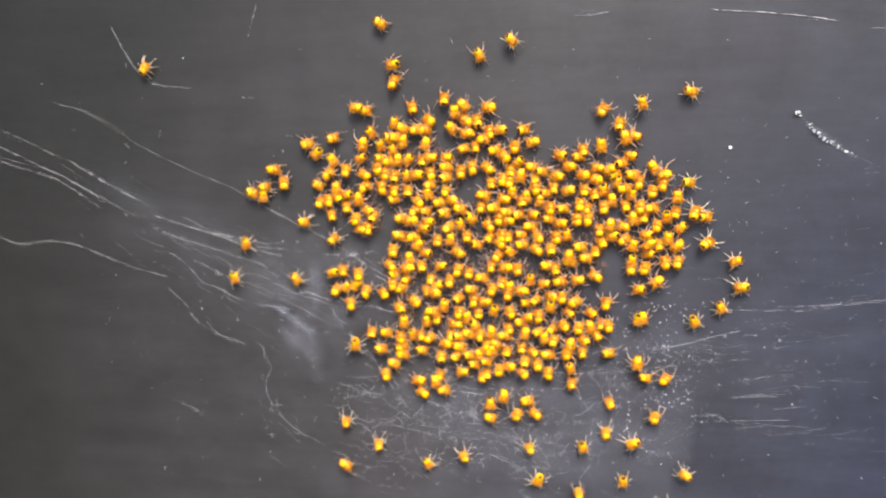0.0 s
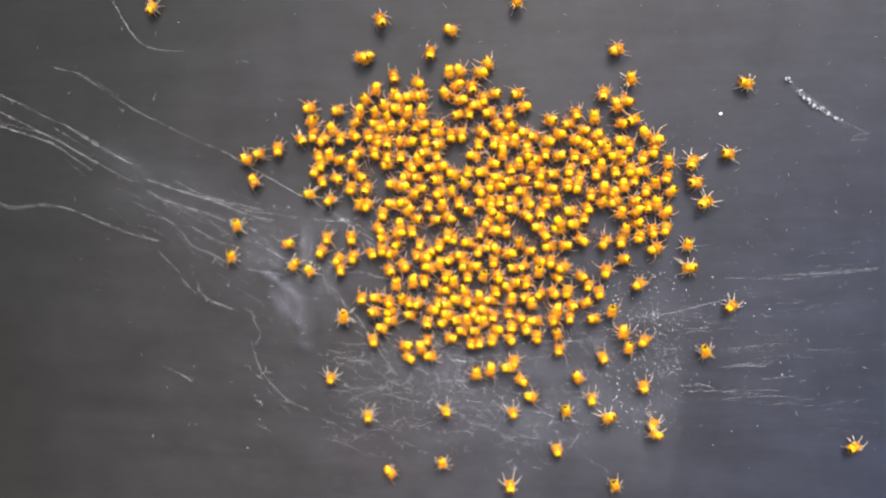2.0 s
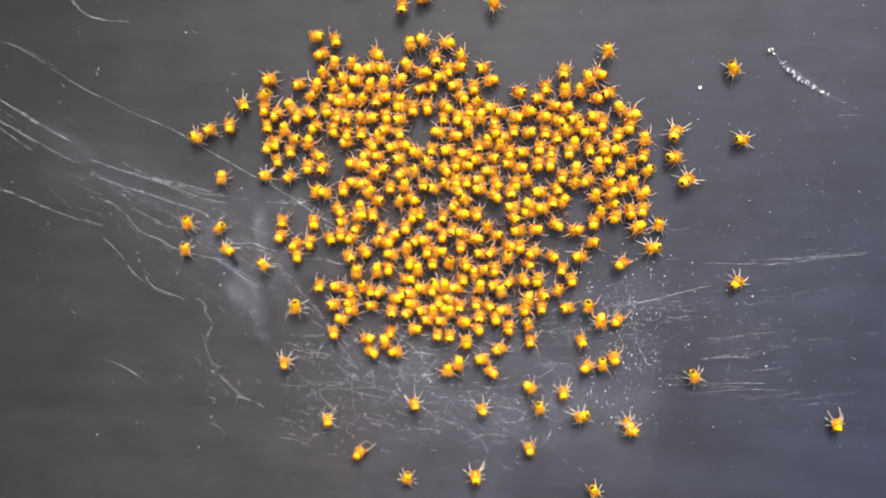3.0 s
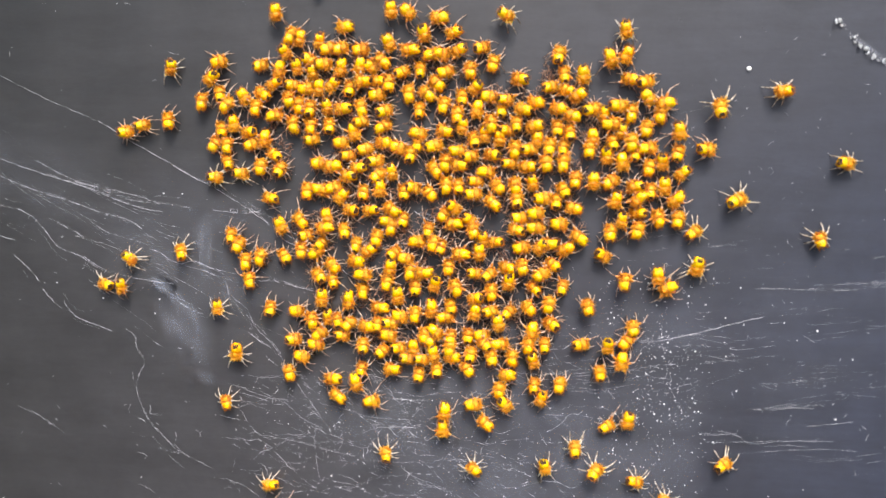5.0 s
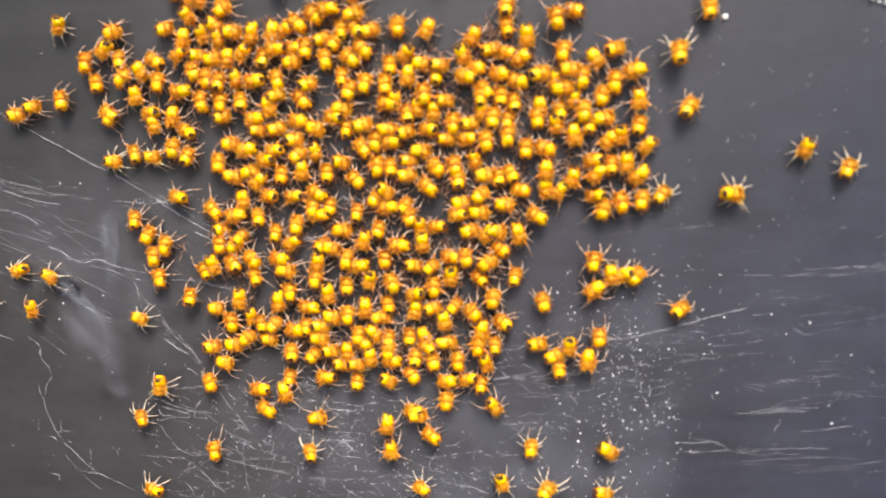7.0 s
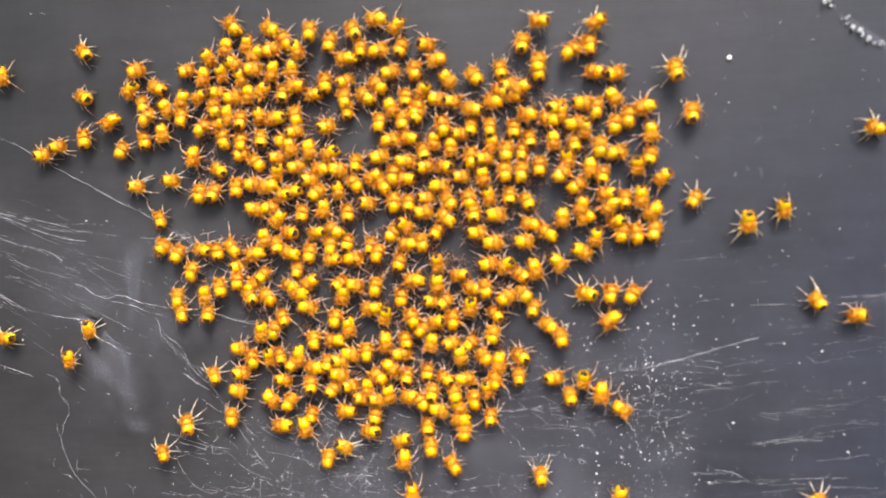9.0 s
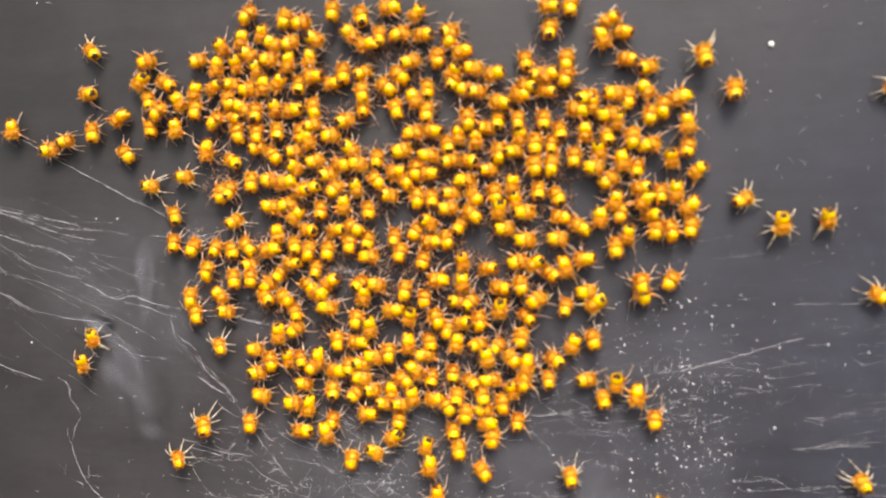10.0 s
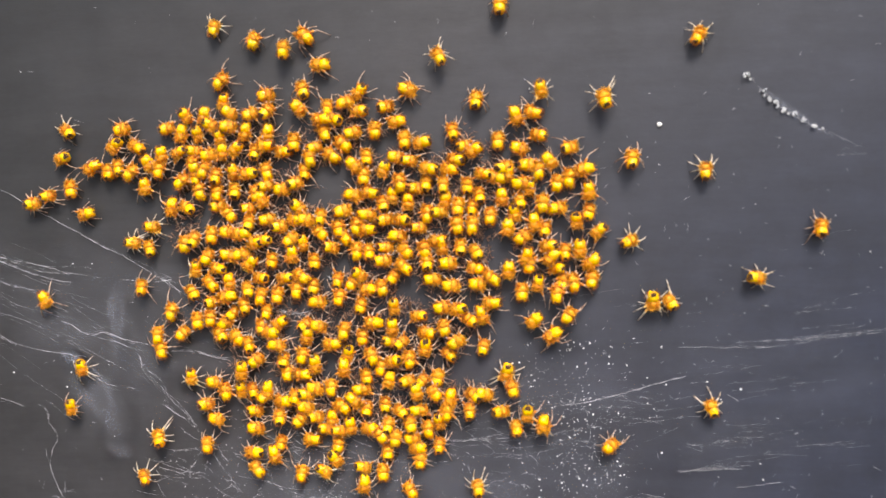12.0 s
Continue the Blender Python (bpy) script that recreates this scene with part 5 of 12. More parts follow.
    crawl(12, 0, (0, -17.55, -1.16, 128), (0.5, -17.77, -1.22, 128), (1.5, -17.85, -1.09, 128), (2.5, -17.71, -0.83, 128), (7, -17.63, -0.78, 128), (9.5, -17.98, -0.97, 128), (11, -17.89, -0.72, 128), (11.5, -17.7, -0.41, 128), (12, -17.72, -0.41, 128))
    crawl(4, 0, (0, -18.16, 6.41, 99), (4.8, -17.98, 6.37, 99), (5, -18.05, 6.18, 99), (6, -17.95, 6.24, 99), (7, -17.95, 6.05, 99), (7.2, -17.94, 6.19, 99), (8.8, -18.14, 6.22, 99), (9.5, -18.32, 6.01, 99), (10, -18.25, 6.16, 99), (10.5, -18.24, 6.04, 99), (12, -18.22, 6.17, 99))
    crawl(11, 0, (0, -17, 6.16, 88), (0.5, -16.89, 5.97, 88), (2, -16.86, 5.95, 88), (4.8, -16.67, 6.22, 88), (5, -16.76, 6.05, 88), (6, -16.7, 6.15, 88), (7, -16.69, 5.96, 88), (7.2, -16.69, 6.1, 88), (9.5, -17.08, 5.91, 88), (10, -17.02, 6.05, 88), (11.5, -17.03, 5.91, 88), (12, -16.95, 6.01, 88))
    crawl(3, 0, (0, -17.11, 5.34, 12), (1, -16.88, 5.16, 12), (2.5, -16.97, 5.26, 12), (4.8, -16.63, 5.27, 12), (5, -16.71, 5.12, 12), (5.5, -16.61, 5.17, 12), (6, -16.67, 5.29, 12), (7, -16.64, 5.1, 12), (7.2, -16.63, 5.22, 12), (9.5, -17.12, 5.11, 12), (10, -17.06, 5.2, 12), (11.5, -17.08, 5.06, 12), (12, -16.93, 5.1, 12))
    crawl(10, 0.08, (0, -15.66, 6.08, 90), (1, -15.48, 6, 90), (2, -15.52, 5.95, 90), (4.8, -15.27, 6.2, 90), (5, -15.35, 6.05, 90), (5.5, -15.23, 6.13, 90), (6.5, -15.28, 6.12, 90), (7, -15.33, 5.97, 90), (7.2, -15.32, 6.11, 90), (8.8, -15.61, 6.12, 90), (9.5, -15.68, 5.96, 90), (10, -15.67, 6.1, 90), (11.5, -15.67, 5.97, 90), (12, -15.61, 6.11, 90))
    crawl(2, 0, (0, -14.69, 5.08, 125), (1, -14.55, 4.96, 125), (3.2, -14.6, 5.06, 125), (4, -15.1, 4.97, 62), (4.8, -15.61, 4.88, 0), (5, -14.53, 4.87, 0), (5.25, -14.46, 4.92, 62), (5.5, -14.4, 4.97, 125), (6.5, -14.47, 5.02, 125), (7, -14.55, 4.93, 183), (7.2, -15.61, 4.88, 183), (9.5, -16.03, 4.54, 125), (10, -16.02, 4.67, 125), (12, -16.13, 4.47, 125))
    crawl(9, 0.08, (0, -13.76, 5.91, 283), (1, -13.66, 5.71, 283), (1.5, -13.82, 5.74, 283), (3, -13.85, 5.79, 283), (4.8, -13.45, 5.74, 283), (5, -13.56, 5.61, 283), (5.5, -13.45, 5.7, 283), (6, -13.5, 5.81, 283), (7, -13.55, 5.59, 283), (7.2, -13.55, 5.69, 283), (9.5, -13.76, 5.46, 283), (10, -13.75, 5.59, 283), (11.5, -13.75, 5.45, 283), (12, -13.68, 5.52, 283))
    crawl(1, 0.15, (0, -13.58, 6.65, 8), (1, -13.26, 6.45, 8), (3, -13.29, 6.4, 8), (4.8, -12.97, 6.52, 8), (5, -13.05, 6.35, 8), (5.5, -12.97, 6.49, 8), (6.5, -13.01, 6.49, 8), (7, -13.01, 6.26, 8), (7.2, -13.03, 6.4, 8), (9, -13.38, 6.44, 8), (11.5, -13.42, 6.33, 8), (12, -13.32, 6.42, 8))
    crawl(8, 0, (0, -14.04, 4.18, -2), (1, -13.96, 3.99, -2), (2.5, -14.04, 4.09, -2), (5, -14.02, 3.95, -2), (7, -14.37, 4.18, -2), (8.8, -14.62, 4.9, -2), (9.5, -14.68, 4.76, -2), (10, -14.67, 4.88, -2), (11, -14.62, 4.78, -2), (12, -14.71, 4.87, -2))
    crawl(0, 0, (0, -12.7, 5, 10), (1, -12.58, 4.91, 10), (1.5, -12.7, 4.95, 10), (3.2, -12.65, 4.81, 10), (5.5, -12.81, 4.33, 10), (9, -13.41, 4.22, 10), (11, -13.35, 4.2, 10), (11.5, -13.47, 4.09, 10), (12, -13.36, 4.05, 10))
    crawl(7, 0.15, (0, -16.4, 3.5, -1), (2, -16.39, 3.39, -1), (4.8, -16.08, 3.49, -1), (5, -16.15, 3.38, -1), (7.2, -16.14, 3.38, -1), (9.5, -16.31, 3.15, -1), (11, -16.22, 3.15, -1), (11.5, -16.36, 3.16, -1), (12, -16.24, 3.24, -1))
    crawl(14, 0.25, (0, -15.4, 3.34, 190), (1, -15.28, 3.22, 190), (3, -15.38, 3.26, 190), (4.8, -15.04, 3.31, 190), (5, -15.12, 3.19, 190), (7, -15.13, 3.02, 190), (7.2, -15.13, 3.13, 190), (9.5, -15.25, 3.01, 190), (11, -15.15, 3, 190), (12, -15.23, 3.11, 190))
    crawl(6, 0.08, (0, -14.16, 2.59, 179), (3, -14.21, 2.49, 179), (6, -13.92, 2.5, 179), (7, -13.92, 2.34, 179), (8.8, -14.27, 2.48, 179), (9.5, -14.34, 2.34, 179), (10, -14.28, 2.46, 179), (12, -14.3, 2.47, 179))
    crawl(13, 0.15, (0, -13.73, 3.18, 186), (1, -13.53, 3.02, 186), (3, -13.57, 2.96, 186), (4.8, -13.28, 3.08, 186), (5.5, -13.23, 2.96, 186), (7.2, -13.33, 2.9, 186), (9.5, -13.66, 2.59, 186), (12, -13.67, 2.59, 186))
    crawl(5, 0, (0, -17.25, 0.3, 84), (1.5, -17.41, 0.39, 84), (2.5, -17.28, 0.74, 84), (3, -17.17, 1.08, 84), (4.8, -17.03, 1.42, 84), (5, -17.08, 1.36, 84), (5.5, -17.07, 1.71, 84), (7.2, -17.08, 2.27, 84), (8.8, -17.41, 3, 84), (9.5, -17.51, 2.92, 84), (10, -17.51, 3.06, 84), (11.5, -17.56, 2.98, 84), (12, -17.47, 3.02, 84))
    crawl(12, 0, (0, -16.62, 1.83, -10), (1, -16.52, 1.46, -10), (1.5, -16.57, 1.46, -10), (3.2, -16.16, 1.71, -10), (5, -16.1, 1.5, -10), (5.5, -15.93, 1.53, -10), (7, -16.15, 1.35, -10), (8.8, -16.25, 1.58, -10), (10.5, -16.3, 1.48, -10), (12, -16.25, 1.58, -10))
    crawl(4, 0, (0, -15.27, 1.66, 14), (2, -15.32, 1.65, 14), (7, -15.04, 1.61, 14), (7.2, -15.06, 1.71, 14), (9.5, -15.32, 1.62, 14), (11, -15.21, 1.58, 14), (12, -15.36, 1.63, 14))
    crawl(11, 0.08, (0, -14.78, 0.99, 229), (3, -14.78, 0.94, 229), (6, -14.41, 1.05, 229), (9.5, -14.73, 0.9, 229), (11, -14.61, 0.91, 229), (11.5, -14.76, 0.95, 229), (12, -14.68, 1.01, 229))
    crawl(3, 0.15, (0, -12.93, 1.34, 85), (5.5, -12.89, 1.29, 85), (7.2, -12.97, 1.39, 85), (9.5, -13.11, 1.18, 85), (12, -13.09, 1.17, 85))
    crawl(10, 0.08, (0, -14.04, 0.16, 174), (1, -13.99, 0.03, 174), (3.2, -14, 0.11, 174), (5.5, -13.79, 0.02, 174), (7.2, -13.84, 0.1, 174), (9.5, -13.99, -0.03, 174), (11, -13.91, 0.01, 174), (11.5, -14.1, 0.02, 174), (12, -13.96, -0.05, 174))
    crawl(2, 0.15, (0, -15.66, -0.37, 280), (3, -15.68, -0.48, 280), (6, -15.47, -0.42, 280), (6.5, -15.36, -0.26, 280), (7, -15.56, -0.14, 280), (9, -15.69, -0.32, 280), (9.5, -16.02, -0.2, 280), (10.5, -15.86, -0.21, 280), (11, -16.19, -0.04, 280), (12, -16.27, -0.28, 280))
    crawl(9, 0.25, (0, -15.85, -1.31, 188), (4.8, -15.75, -1.27, 188), (6, -15.96, -1.4, 188), (7.2, -16.11, -1.08, 188), (9, -16.33, -1.33, 188), (10, -16.47, -1.15, 188), (10.5, -16.36, -1.14, 188), (12, -16.45, -1.33, 188))
    crawl(1, 0.25, (0, -14.49, -1.12, 95), (3, -14.5, -1.17, 95), (4.8, -14.26, -1.44, 95), (5.5, -14.4, -1.49, 95), (6, -14.3, -1.47, 95), (7.2, -14.62, -1.16, 95), (8.8, -14.71, -0.79, 95), (9.5, -15.08, -0.82, 95), (10, -14.83, -0.92, 95), (11, -14.64, -0.96, 95), (12, -14.89, -0.84, 95))
    crawl(8, 0.15, (0, -12.64, -1.1, 187), (0.5, -12.46, -0.67, 187), (1.5, -12.4, -0.11, 187), (2.5, -12.02, 0.08, 187), (3, -12.03, 0.11, 243), (3.2, -12.64, -1.1, 243), (4.8, -11.88, 0.25, 187), (5, -12.38, 0.02, 187), (7, -12.24, 0.03, 187), (7.2, -11.88, 0.25, 187), (8.8, -12.17, -0.06, 187), (12, -12.2, -0.07, 187))
    crawl(0, 0.25, (0, -11.1, 13.44, 276), (1, -10.71, 13.57, 276), (2.5, -10.95, 13.86, 276), (3, -10.99, 13.75, 276), (3.2, -11, 13.95, 276), (4.8, -10.73, 14.33, 276), (5, -10.82, 14.06, 276), (5.5, -10.71, 14.29, 276), (6.5, -10.79, 14.2, 276), (7, -10.79, 13.91, 276), (7.2, -10.78, 14.05, 223), (8.8, -12.25, 12.69, 223), (8.9, -12.17, 12.69, 152), (9, -12.1, 12.69, 82), (12, -11.67, 15.69, 82))
    crawl(7, 0.15, (0, -10.28, 13.98, 315), (0.5, -10.24, 13.83, 315), (1, -9.92, 13.96, 315), (1.5, -9.89, 14.04, 315), (2, -9.88, 13.92, 315), (2.5, -9.84, 14.08, 315), (3, -9.92, 14.02, 315), (4.8, -9.56, 14.27, 315), (5, -9.65, 13.92, 315), (5.5, -9.54, 14.16, 315), (6.5, -9.64, 14.06, 315), (7, -9.64, 13.79, 315), (7.2, -9.63, 13.92, 293), (8.8, -7.05, 7.7, 293), (12, -7.05, 7.7, 315))
    crawl(14, 0, (0, -7.97, 13.78, 185), (0.5, -7.93, 13.66, 185), (1, -7.69, 13.72, 185), (1.5, -7.7, 13.79, 185), (2, -7.95, 13.74, 185), (4.8, -7.36, 13.81, 185), (5, -7.44, 13.52, 185), (5.5, -7.31, 13.74, 185), (6.5, -7.41, 13.61, 185), (7, -7.42, 13.38, 185), (7.2, -7.41, 13.5, 185), (8.8, -7.93, 13.36, 185), (9, -7.86, 13.26, 185), (10, -8.36, 13.18, 185), (12, -9.2, 14.6, 185))
    crawl(6, 0, (0, -9.02, 12.54, 102), (1, -8.69, 12.47, 102), (1.5, -8.71, 12.58, 102), (2, -8.75, 12.41, 102), (2.5, -8.74, 12.55, 102), (3, -8.79, 12.48, 102), (3.67, -8.71, 12.48, 43), (4.33, -8.62, 12.47, -16), (5, -8.54, 12.47, -75), (5.5, -7.89, 10.07, -75), (6.07, -7.89, 10.07, -131), (6.63, -7.89, 10.07, -187), (7.2, -7.89, 10.07, -243), (8.8, -9.26, 12.71, -243), (9.5, -9.58, 12.37, -258), (10, -10.12, 12.79, -258), (12, -10.48, 12.95, -258))
    crawl(13, 0, (0, -8.83, 18.44, -67), (1.5, -7.76, 15.95, -67), (3, -6.6, 12.74, -70), (4.8, -6.31, 12.8, -133), (5, -6.4, 12.49, -161), (5.5, -7.84, 12.01, -161), (7.2, -7.84, 12.01, -133), (8.8, -6.58, 12.77, -133), (10, -6.72, 12.74, -133), (10.5, -6.58, 12.66, -133), (12, -6.51, 12.69, -133))
    crawl(5, 0.08, (0, -11.44, 11.95, 316), (0.5, -11.34, 11.85, 316), (1, -11.24, 11.99, 316), (2, -11.26, 11.89, 316), (3, -11.31, 11.99, 316), (4.8, -10.93, 12.08, 316), (5, -11.01, 11.85, 296), (6.5, -8.4, 6.41, 296), (6.73, -8.4, 6.41, 355), (6.97, -8.4, 6.41, 414), (7.2, -8.4, 6.41, 474), (8.8, -10.87, 11.99, 474), (9.15, -10.85, 11.9, 395), (9.5, -10.83, 11.82, 316), (12, -10.81, 11.72, 316))
    crawl(12, 0.25, (0, -9.99, 11.45, 185), (0.5, -9.97, 11.29, 185), (1, -9.78, 11.29, 185), (3, -9.86, 11.31, 185), (4.8, -9.41, 11.57, 185), (5, -9.47, 11.29, 185), (5.5, -9.35, 11.53, 185), (6.5, -9.5, 11.44, 185), (7, -9.5, 11.21, 185), (7.2, -9.48, 11.34, 185), (9.5, -9.9, 10.79, 185), (10, -9.81, 11.05, 185), (10.5, -9.64, 10.93, 185), (11, -9.44, 11.03, 185), (11.5, -9.29, 10.62, 185), (12, -9.18, 10.86, 185))
    crawl(4, 0.08, (0, -8.47, 10.88, 9), (1, -8.25, 10.82, 9), (1.5, -8.32, 10.89, 9), (2, -8.34, 10.76, 9), (4.8, -8.17, 11.26, 9), (5, -7.92, 10.97, 9), (5.5, -7.8, 11.18, 9), (6.5, -7.97, 11.12, 9), (7, -7.97, 10.89, 9), (8.8, -7.74, 11.33, 9), (9.5, -7.8, 11.09, 9), (10, -7.77, 11.55, 9), (12, -7.48, 11.95, 9))
    crawl(11, 0.08, (0, -7.91, 11.5, 98), (0.5, -7.89, 11.38, 98), (1, -7.63, 11.38, 98), (1.5, -7.69, 11.51, 98), (2, -7.7, 11.3, 98), (3.2, -7.7, 11.51, 98), (4.8, -7.23, 11.42, 98), (4.9, -7.24, 11.22, 42), (5, -7.25, 11.02, -15), (6.5, -0.77, 9.29, -15), (6.85, -0.77, 9.29, -78), (7.2, -0.77, 9.29, -142), (9, -8.31, 3.39, -142), (10.5, -8.29, 3.37, -202), (12, -8.27, 3.35, -262))
    crawl(3, 0.08, (0, -6.87, 11.73, 184), (1, -6.68, 11.62, 184), (2.5, -6.62, 11.85, 184), (3, -6.68, 11.72, 184), (4.8, -5.93, 11.52, 184), (5, -6.03, 11.25, 211), (6, -9.19, 9.31, 211), (6.4, -9.19, 9.31, 153), (6.8, -9.19, 9.31, 95), (7.2, -9.19, 9.31, 36), (8.8, -6.31, 11.43, 36), (9.15, -6.34, 11.35, 110), (9.5, -6.37, 11.27, 184), (10, -6.35, 11.46, 184), (10.5, -6.22, 11.33, 184), (11, -6.23, 11.43, 184), (11.5, -6.49, 11.3, 184), (12, -6.55, 11.36, 184))
    crawl(10, 0, (0, -4.81, 11.7, 9), (1, -4.56, 11.7, 9), (1.5, -4.58, 11.79, 9), (3, -4.73, 11.63, 9), (4.8, -4.38, 11.67, 9), (5, -4.45, 11.4, 9), (5.25, -4.38, 11.49, 87), (5.5, -4.31, 11.59, 165), (6.5, -8.82, 12.84, 165), (6.73, -8.82, 12.84, 224), (6.97, -8.82, 12.84, 284), (7.2, -8.82, 12.84, 343), (8.8, -4.74, 11.62, 343), (9.5, -4.73, 11.39, 369), (10, -4.77, 11.57, 369), (11, -4.63, 11.55, 369), (11.5, -4.76, 11.42, 369), (12, -4.73, 11.59, 369))
    crawl(2, 0, (0, -3.94, 10.59, 190), (0.5, -4.05, 10.52, 190), (1, -3.81, 10.62, 190), (3, -3.97, 10.6, 190), (3.2, -3.9, 10.67, 190), (4, -3.92, 9.9, 133), (4.8, -3.94, 9.12, 77), (5, -3.65, 10.32, 77), (5.25, -3.59, 10.45, 133), (5.5, -3.53, 10.58, 190), (6, -3.57, 10.17, 190), (7, -3.53, 9.86, 241), (7.2, -3.94, 9.12, 241), (8.8, -4.11, 10.62, 190), (9.5, -4.08, 10.29, 190), (10, -4.08, 10.36, 190), (10.25, -4.01, 10.31, 124), (10.5, -3.93, 10.26, 58), (11, -3.48, 10.97, 58), (11.17, -3.64, 10.75, 116), (11.33, -3.81, 10.53, 175), (11.5, -3.97, 10.3, 234), (12, -3.98, 10.57, 190))
    crawl(9, 0, (0, -10.1, 12.62, 140), (1.25, -10.1, 12.62, 184), (2.5, -10.1, 12.62, 227), (3, -11.93, 10.67, 227), (3.1, -11.75, 10.71, 184), (3.2, -11.57, 10.75, 140), (4.8, -11.46, 10.83, 140), (5, -11.52, 10.6, 140), (5.5, -11.43, 10.85, 140), (6.5, -11.53, 10.75, 140), (7, -11.54, 10.51, 140), (7.2, -11.52, 10.64, 78), (8.8, -10.23, 16.59, 78), (12, -10.23, 16.59, 140))
    crawl(1, 0, (0, -10.33, 10.02, 13), (1, -10.07, 9.93, 13), (3, -10.1, 9.91, 13), (4.8, -9.99, 10.06, 13), (5, -10.09, 9.8, 13), (5.5, -9.93, 10.03, 13), (6, -10.06, 9.9, 13), (6.5, -9.97, 9.87, 13), (7, -9.98, 9.53, 13), (7.2, -10.02, 9.63, 13), (8.8, -9.99, 9.57, 13), (9.5, -10.12, 9.25, 13), (10, -10.15, 9.41, 13), (10.5, -9.98, 9.17, 13), (12, -9.8, 8.97, 13))
    crawl(8, 0, (0, -9.2, 10.17, 91), (1, -8.95, 10.1, 91), (1.5, -9.02, 10.2, 91), (2, -8.99, 10.05, 91), (3, -9.02, 10.13, 91), (4.8, -8.73, 10.23, 91), (5, -8.78, 9.97, 91), (5.5, -8.66, 10.22, 91), (6, -8.71, 10.16, 91), (6.5, -8.76, 10.34, 91), (7, -8.77, 10.03, 91), (9, -8.93, 11.49, 91), (9.5, -9.02, 11.31, 91), (10, -9.04, 11.57, 91), (10.5, -8.9, 11.42, 91), (11, -8.81, 11.68, 91), (11.5, -9.02, 11.54, 91), (12, -8.79, 11.67, 91))
    crawl(0, 0, (0, -7.44, 9.84, 9), (1, -7.26, 9.56, 9), (1.5, -7.21, 9.89, 9), (3.2, -7.11, 10.19, 9), (4.8, -6.91, 10.01, 9), (5, -7, 9.77, 9), (5.5, -6.88, 9.94, 9), (6, -6.98, 9.88, 9), (8.8, -7.06, 9.97, 9), (9.5, -7.15, 9.78, 9), (10, -7.19, 9.92, 9), (10.5, -7.09, 9.84, 9), (11.5, -7.17, 9.81, 9), (12, -7.08, 9.9, 9))
    crawl(7, 0.08, (0, -5.6, 10.14, 89), (1, -5.29, 10.06, 89), (3, -5.47, 10.02, 89), (4.8, -5.17, 10.11, 89), (5, -5.22, 9.87, 89), (5.5, -5.15, 10.08, 89), (8.8, -5.5, 9.99, 89), (9.5, -5.51, 9.85, 89), (10, -5.55, 10.04, 89), (11, -5.42, 9.98, 89), (11.5, -5.54, 9.89, 89), (12, -5.5, 10.03, 89))
    crawl(14, 0, (0, -6.56, 9.27, 141), (1.5, -6.27, 9.12, 141), (2, -6.32, 9, 141), (3.2, -6.58, 9.24, 141), (4.8, -7.53, 9.29, 141), (5, -7.61, 8.99, 141), (5.5, -7.29, 9.02, 141), (6, -7.48, 9.19, 141), (7, -7.53, 8.81, 141), (8.8, -7.86, 9.19, 141), (9.5, -7.93, 8.99, 141), (10, -7.91, 9.13, 141), (11.5, -7.88, 9.03, 141), (12, -7.77, 9.15, 141))
    crawl(6, 0, (0, -1.41, 9.38, 171), (1, -1.27, 9.38, 171), (2, -1.47, 9.38, 171), (3.2, -1.53, 9.56, 171), (4.8, -1.76, 9.4, 171), (5, -1.77, 9.24, 171), (5.5, -1.85, 9.5, 171), (6, -1.86, 9.38, 232), (6.5, -1.86, 9.26, 293), (7, -1.44, 8.27, 293), (7.1, -1.21, 8.25, 232), (7.2, -0.98, 8.23, 171), (8.8, -0.26, 8.61, 171), (9, -0.13, 8.43, 171), (9.5, -0.35, 8.23, 171), (10.5, -0.16, 7.97, 171), (12, 0.02, 7.87, 171))
    crawl(13, 0, (0, -11.89, 9.23, 182), (1, -11.67, 9.04, 182), (1.5, -11.79, 9.13, 182), (2, -11.93, 8.95, 182), (2.5, -11.99, 9, 182), (4.8, -11.71, 9.41, 182), (5, -11.77, 9.21, 182), (5.5, -11.67, 9.4, 182), (6.5, -11.75, 9.31, 182), (7, -11.75, 9.08, 182), (7.2, -11.73, 9.21, 182), (9.5, -12.15, 8.71, 182), (10, -12.12, 8.89, 182), (10.5, -12.06, 8.73, 182), (12, -12.04, 8.74, 182))
    crawl(5, 0.08, (0, -10.6, 7.85, 88), (1, -10.43, 7.86, 88), (1.5, -10.6, 8.11, 88), (2, -10.7, 7.98, 88), (3, -10.8, 8.2, 88), (4.8, -10.94, 9.21, 88), (5, -11.02, 9.02, 88), (5.5, -10.91, 9.33, 88), (6.5, -11.03, 9.23, 88), (7, -11.04, 9, 88), (8.8, -11.24, 9.47, 88), (9.5, -11.31, 9.25, 88), (10, -11.34, 9.42, 88), (11.5, -11.3, 9.24, 88), (12, -11.21, 9.37, 88))
    crawl(12, 0.08, (0, -9.54, 8.25, 98), (0.5, -9.6, 8.08, 98), (1, -9.46, 8.11, 98), (1.5, -9.65, 8.19, 98), (2, -9.72, 8.05, 98), (3.2, -9.53, 8.38, 98), (4.8, -9.55, 8.45, 98), (5, -9.59, 8.29, 98), (5.5, -9.47, 8.45, 98), (6.5, -9.79, 8.5, 98), (7, -9.82, 8.34, 98), (7.2, -9.8, 8.46, 98), (8.8, -10.03, 8.48, 98), (9.5, -10.16, 8.15, 98), (10, -10.25, 8.22, 98), (10.5, -10.13, 8.05, 98), (12, -10.14, 8.27, 98))
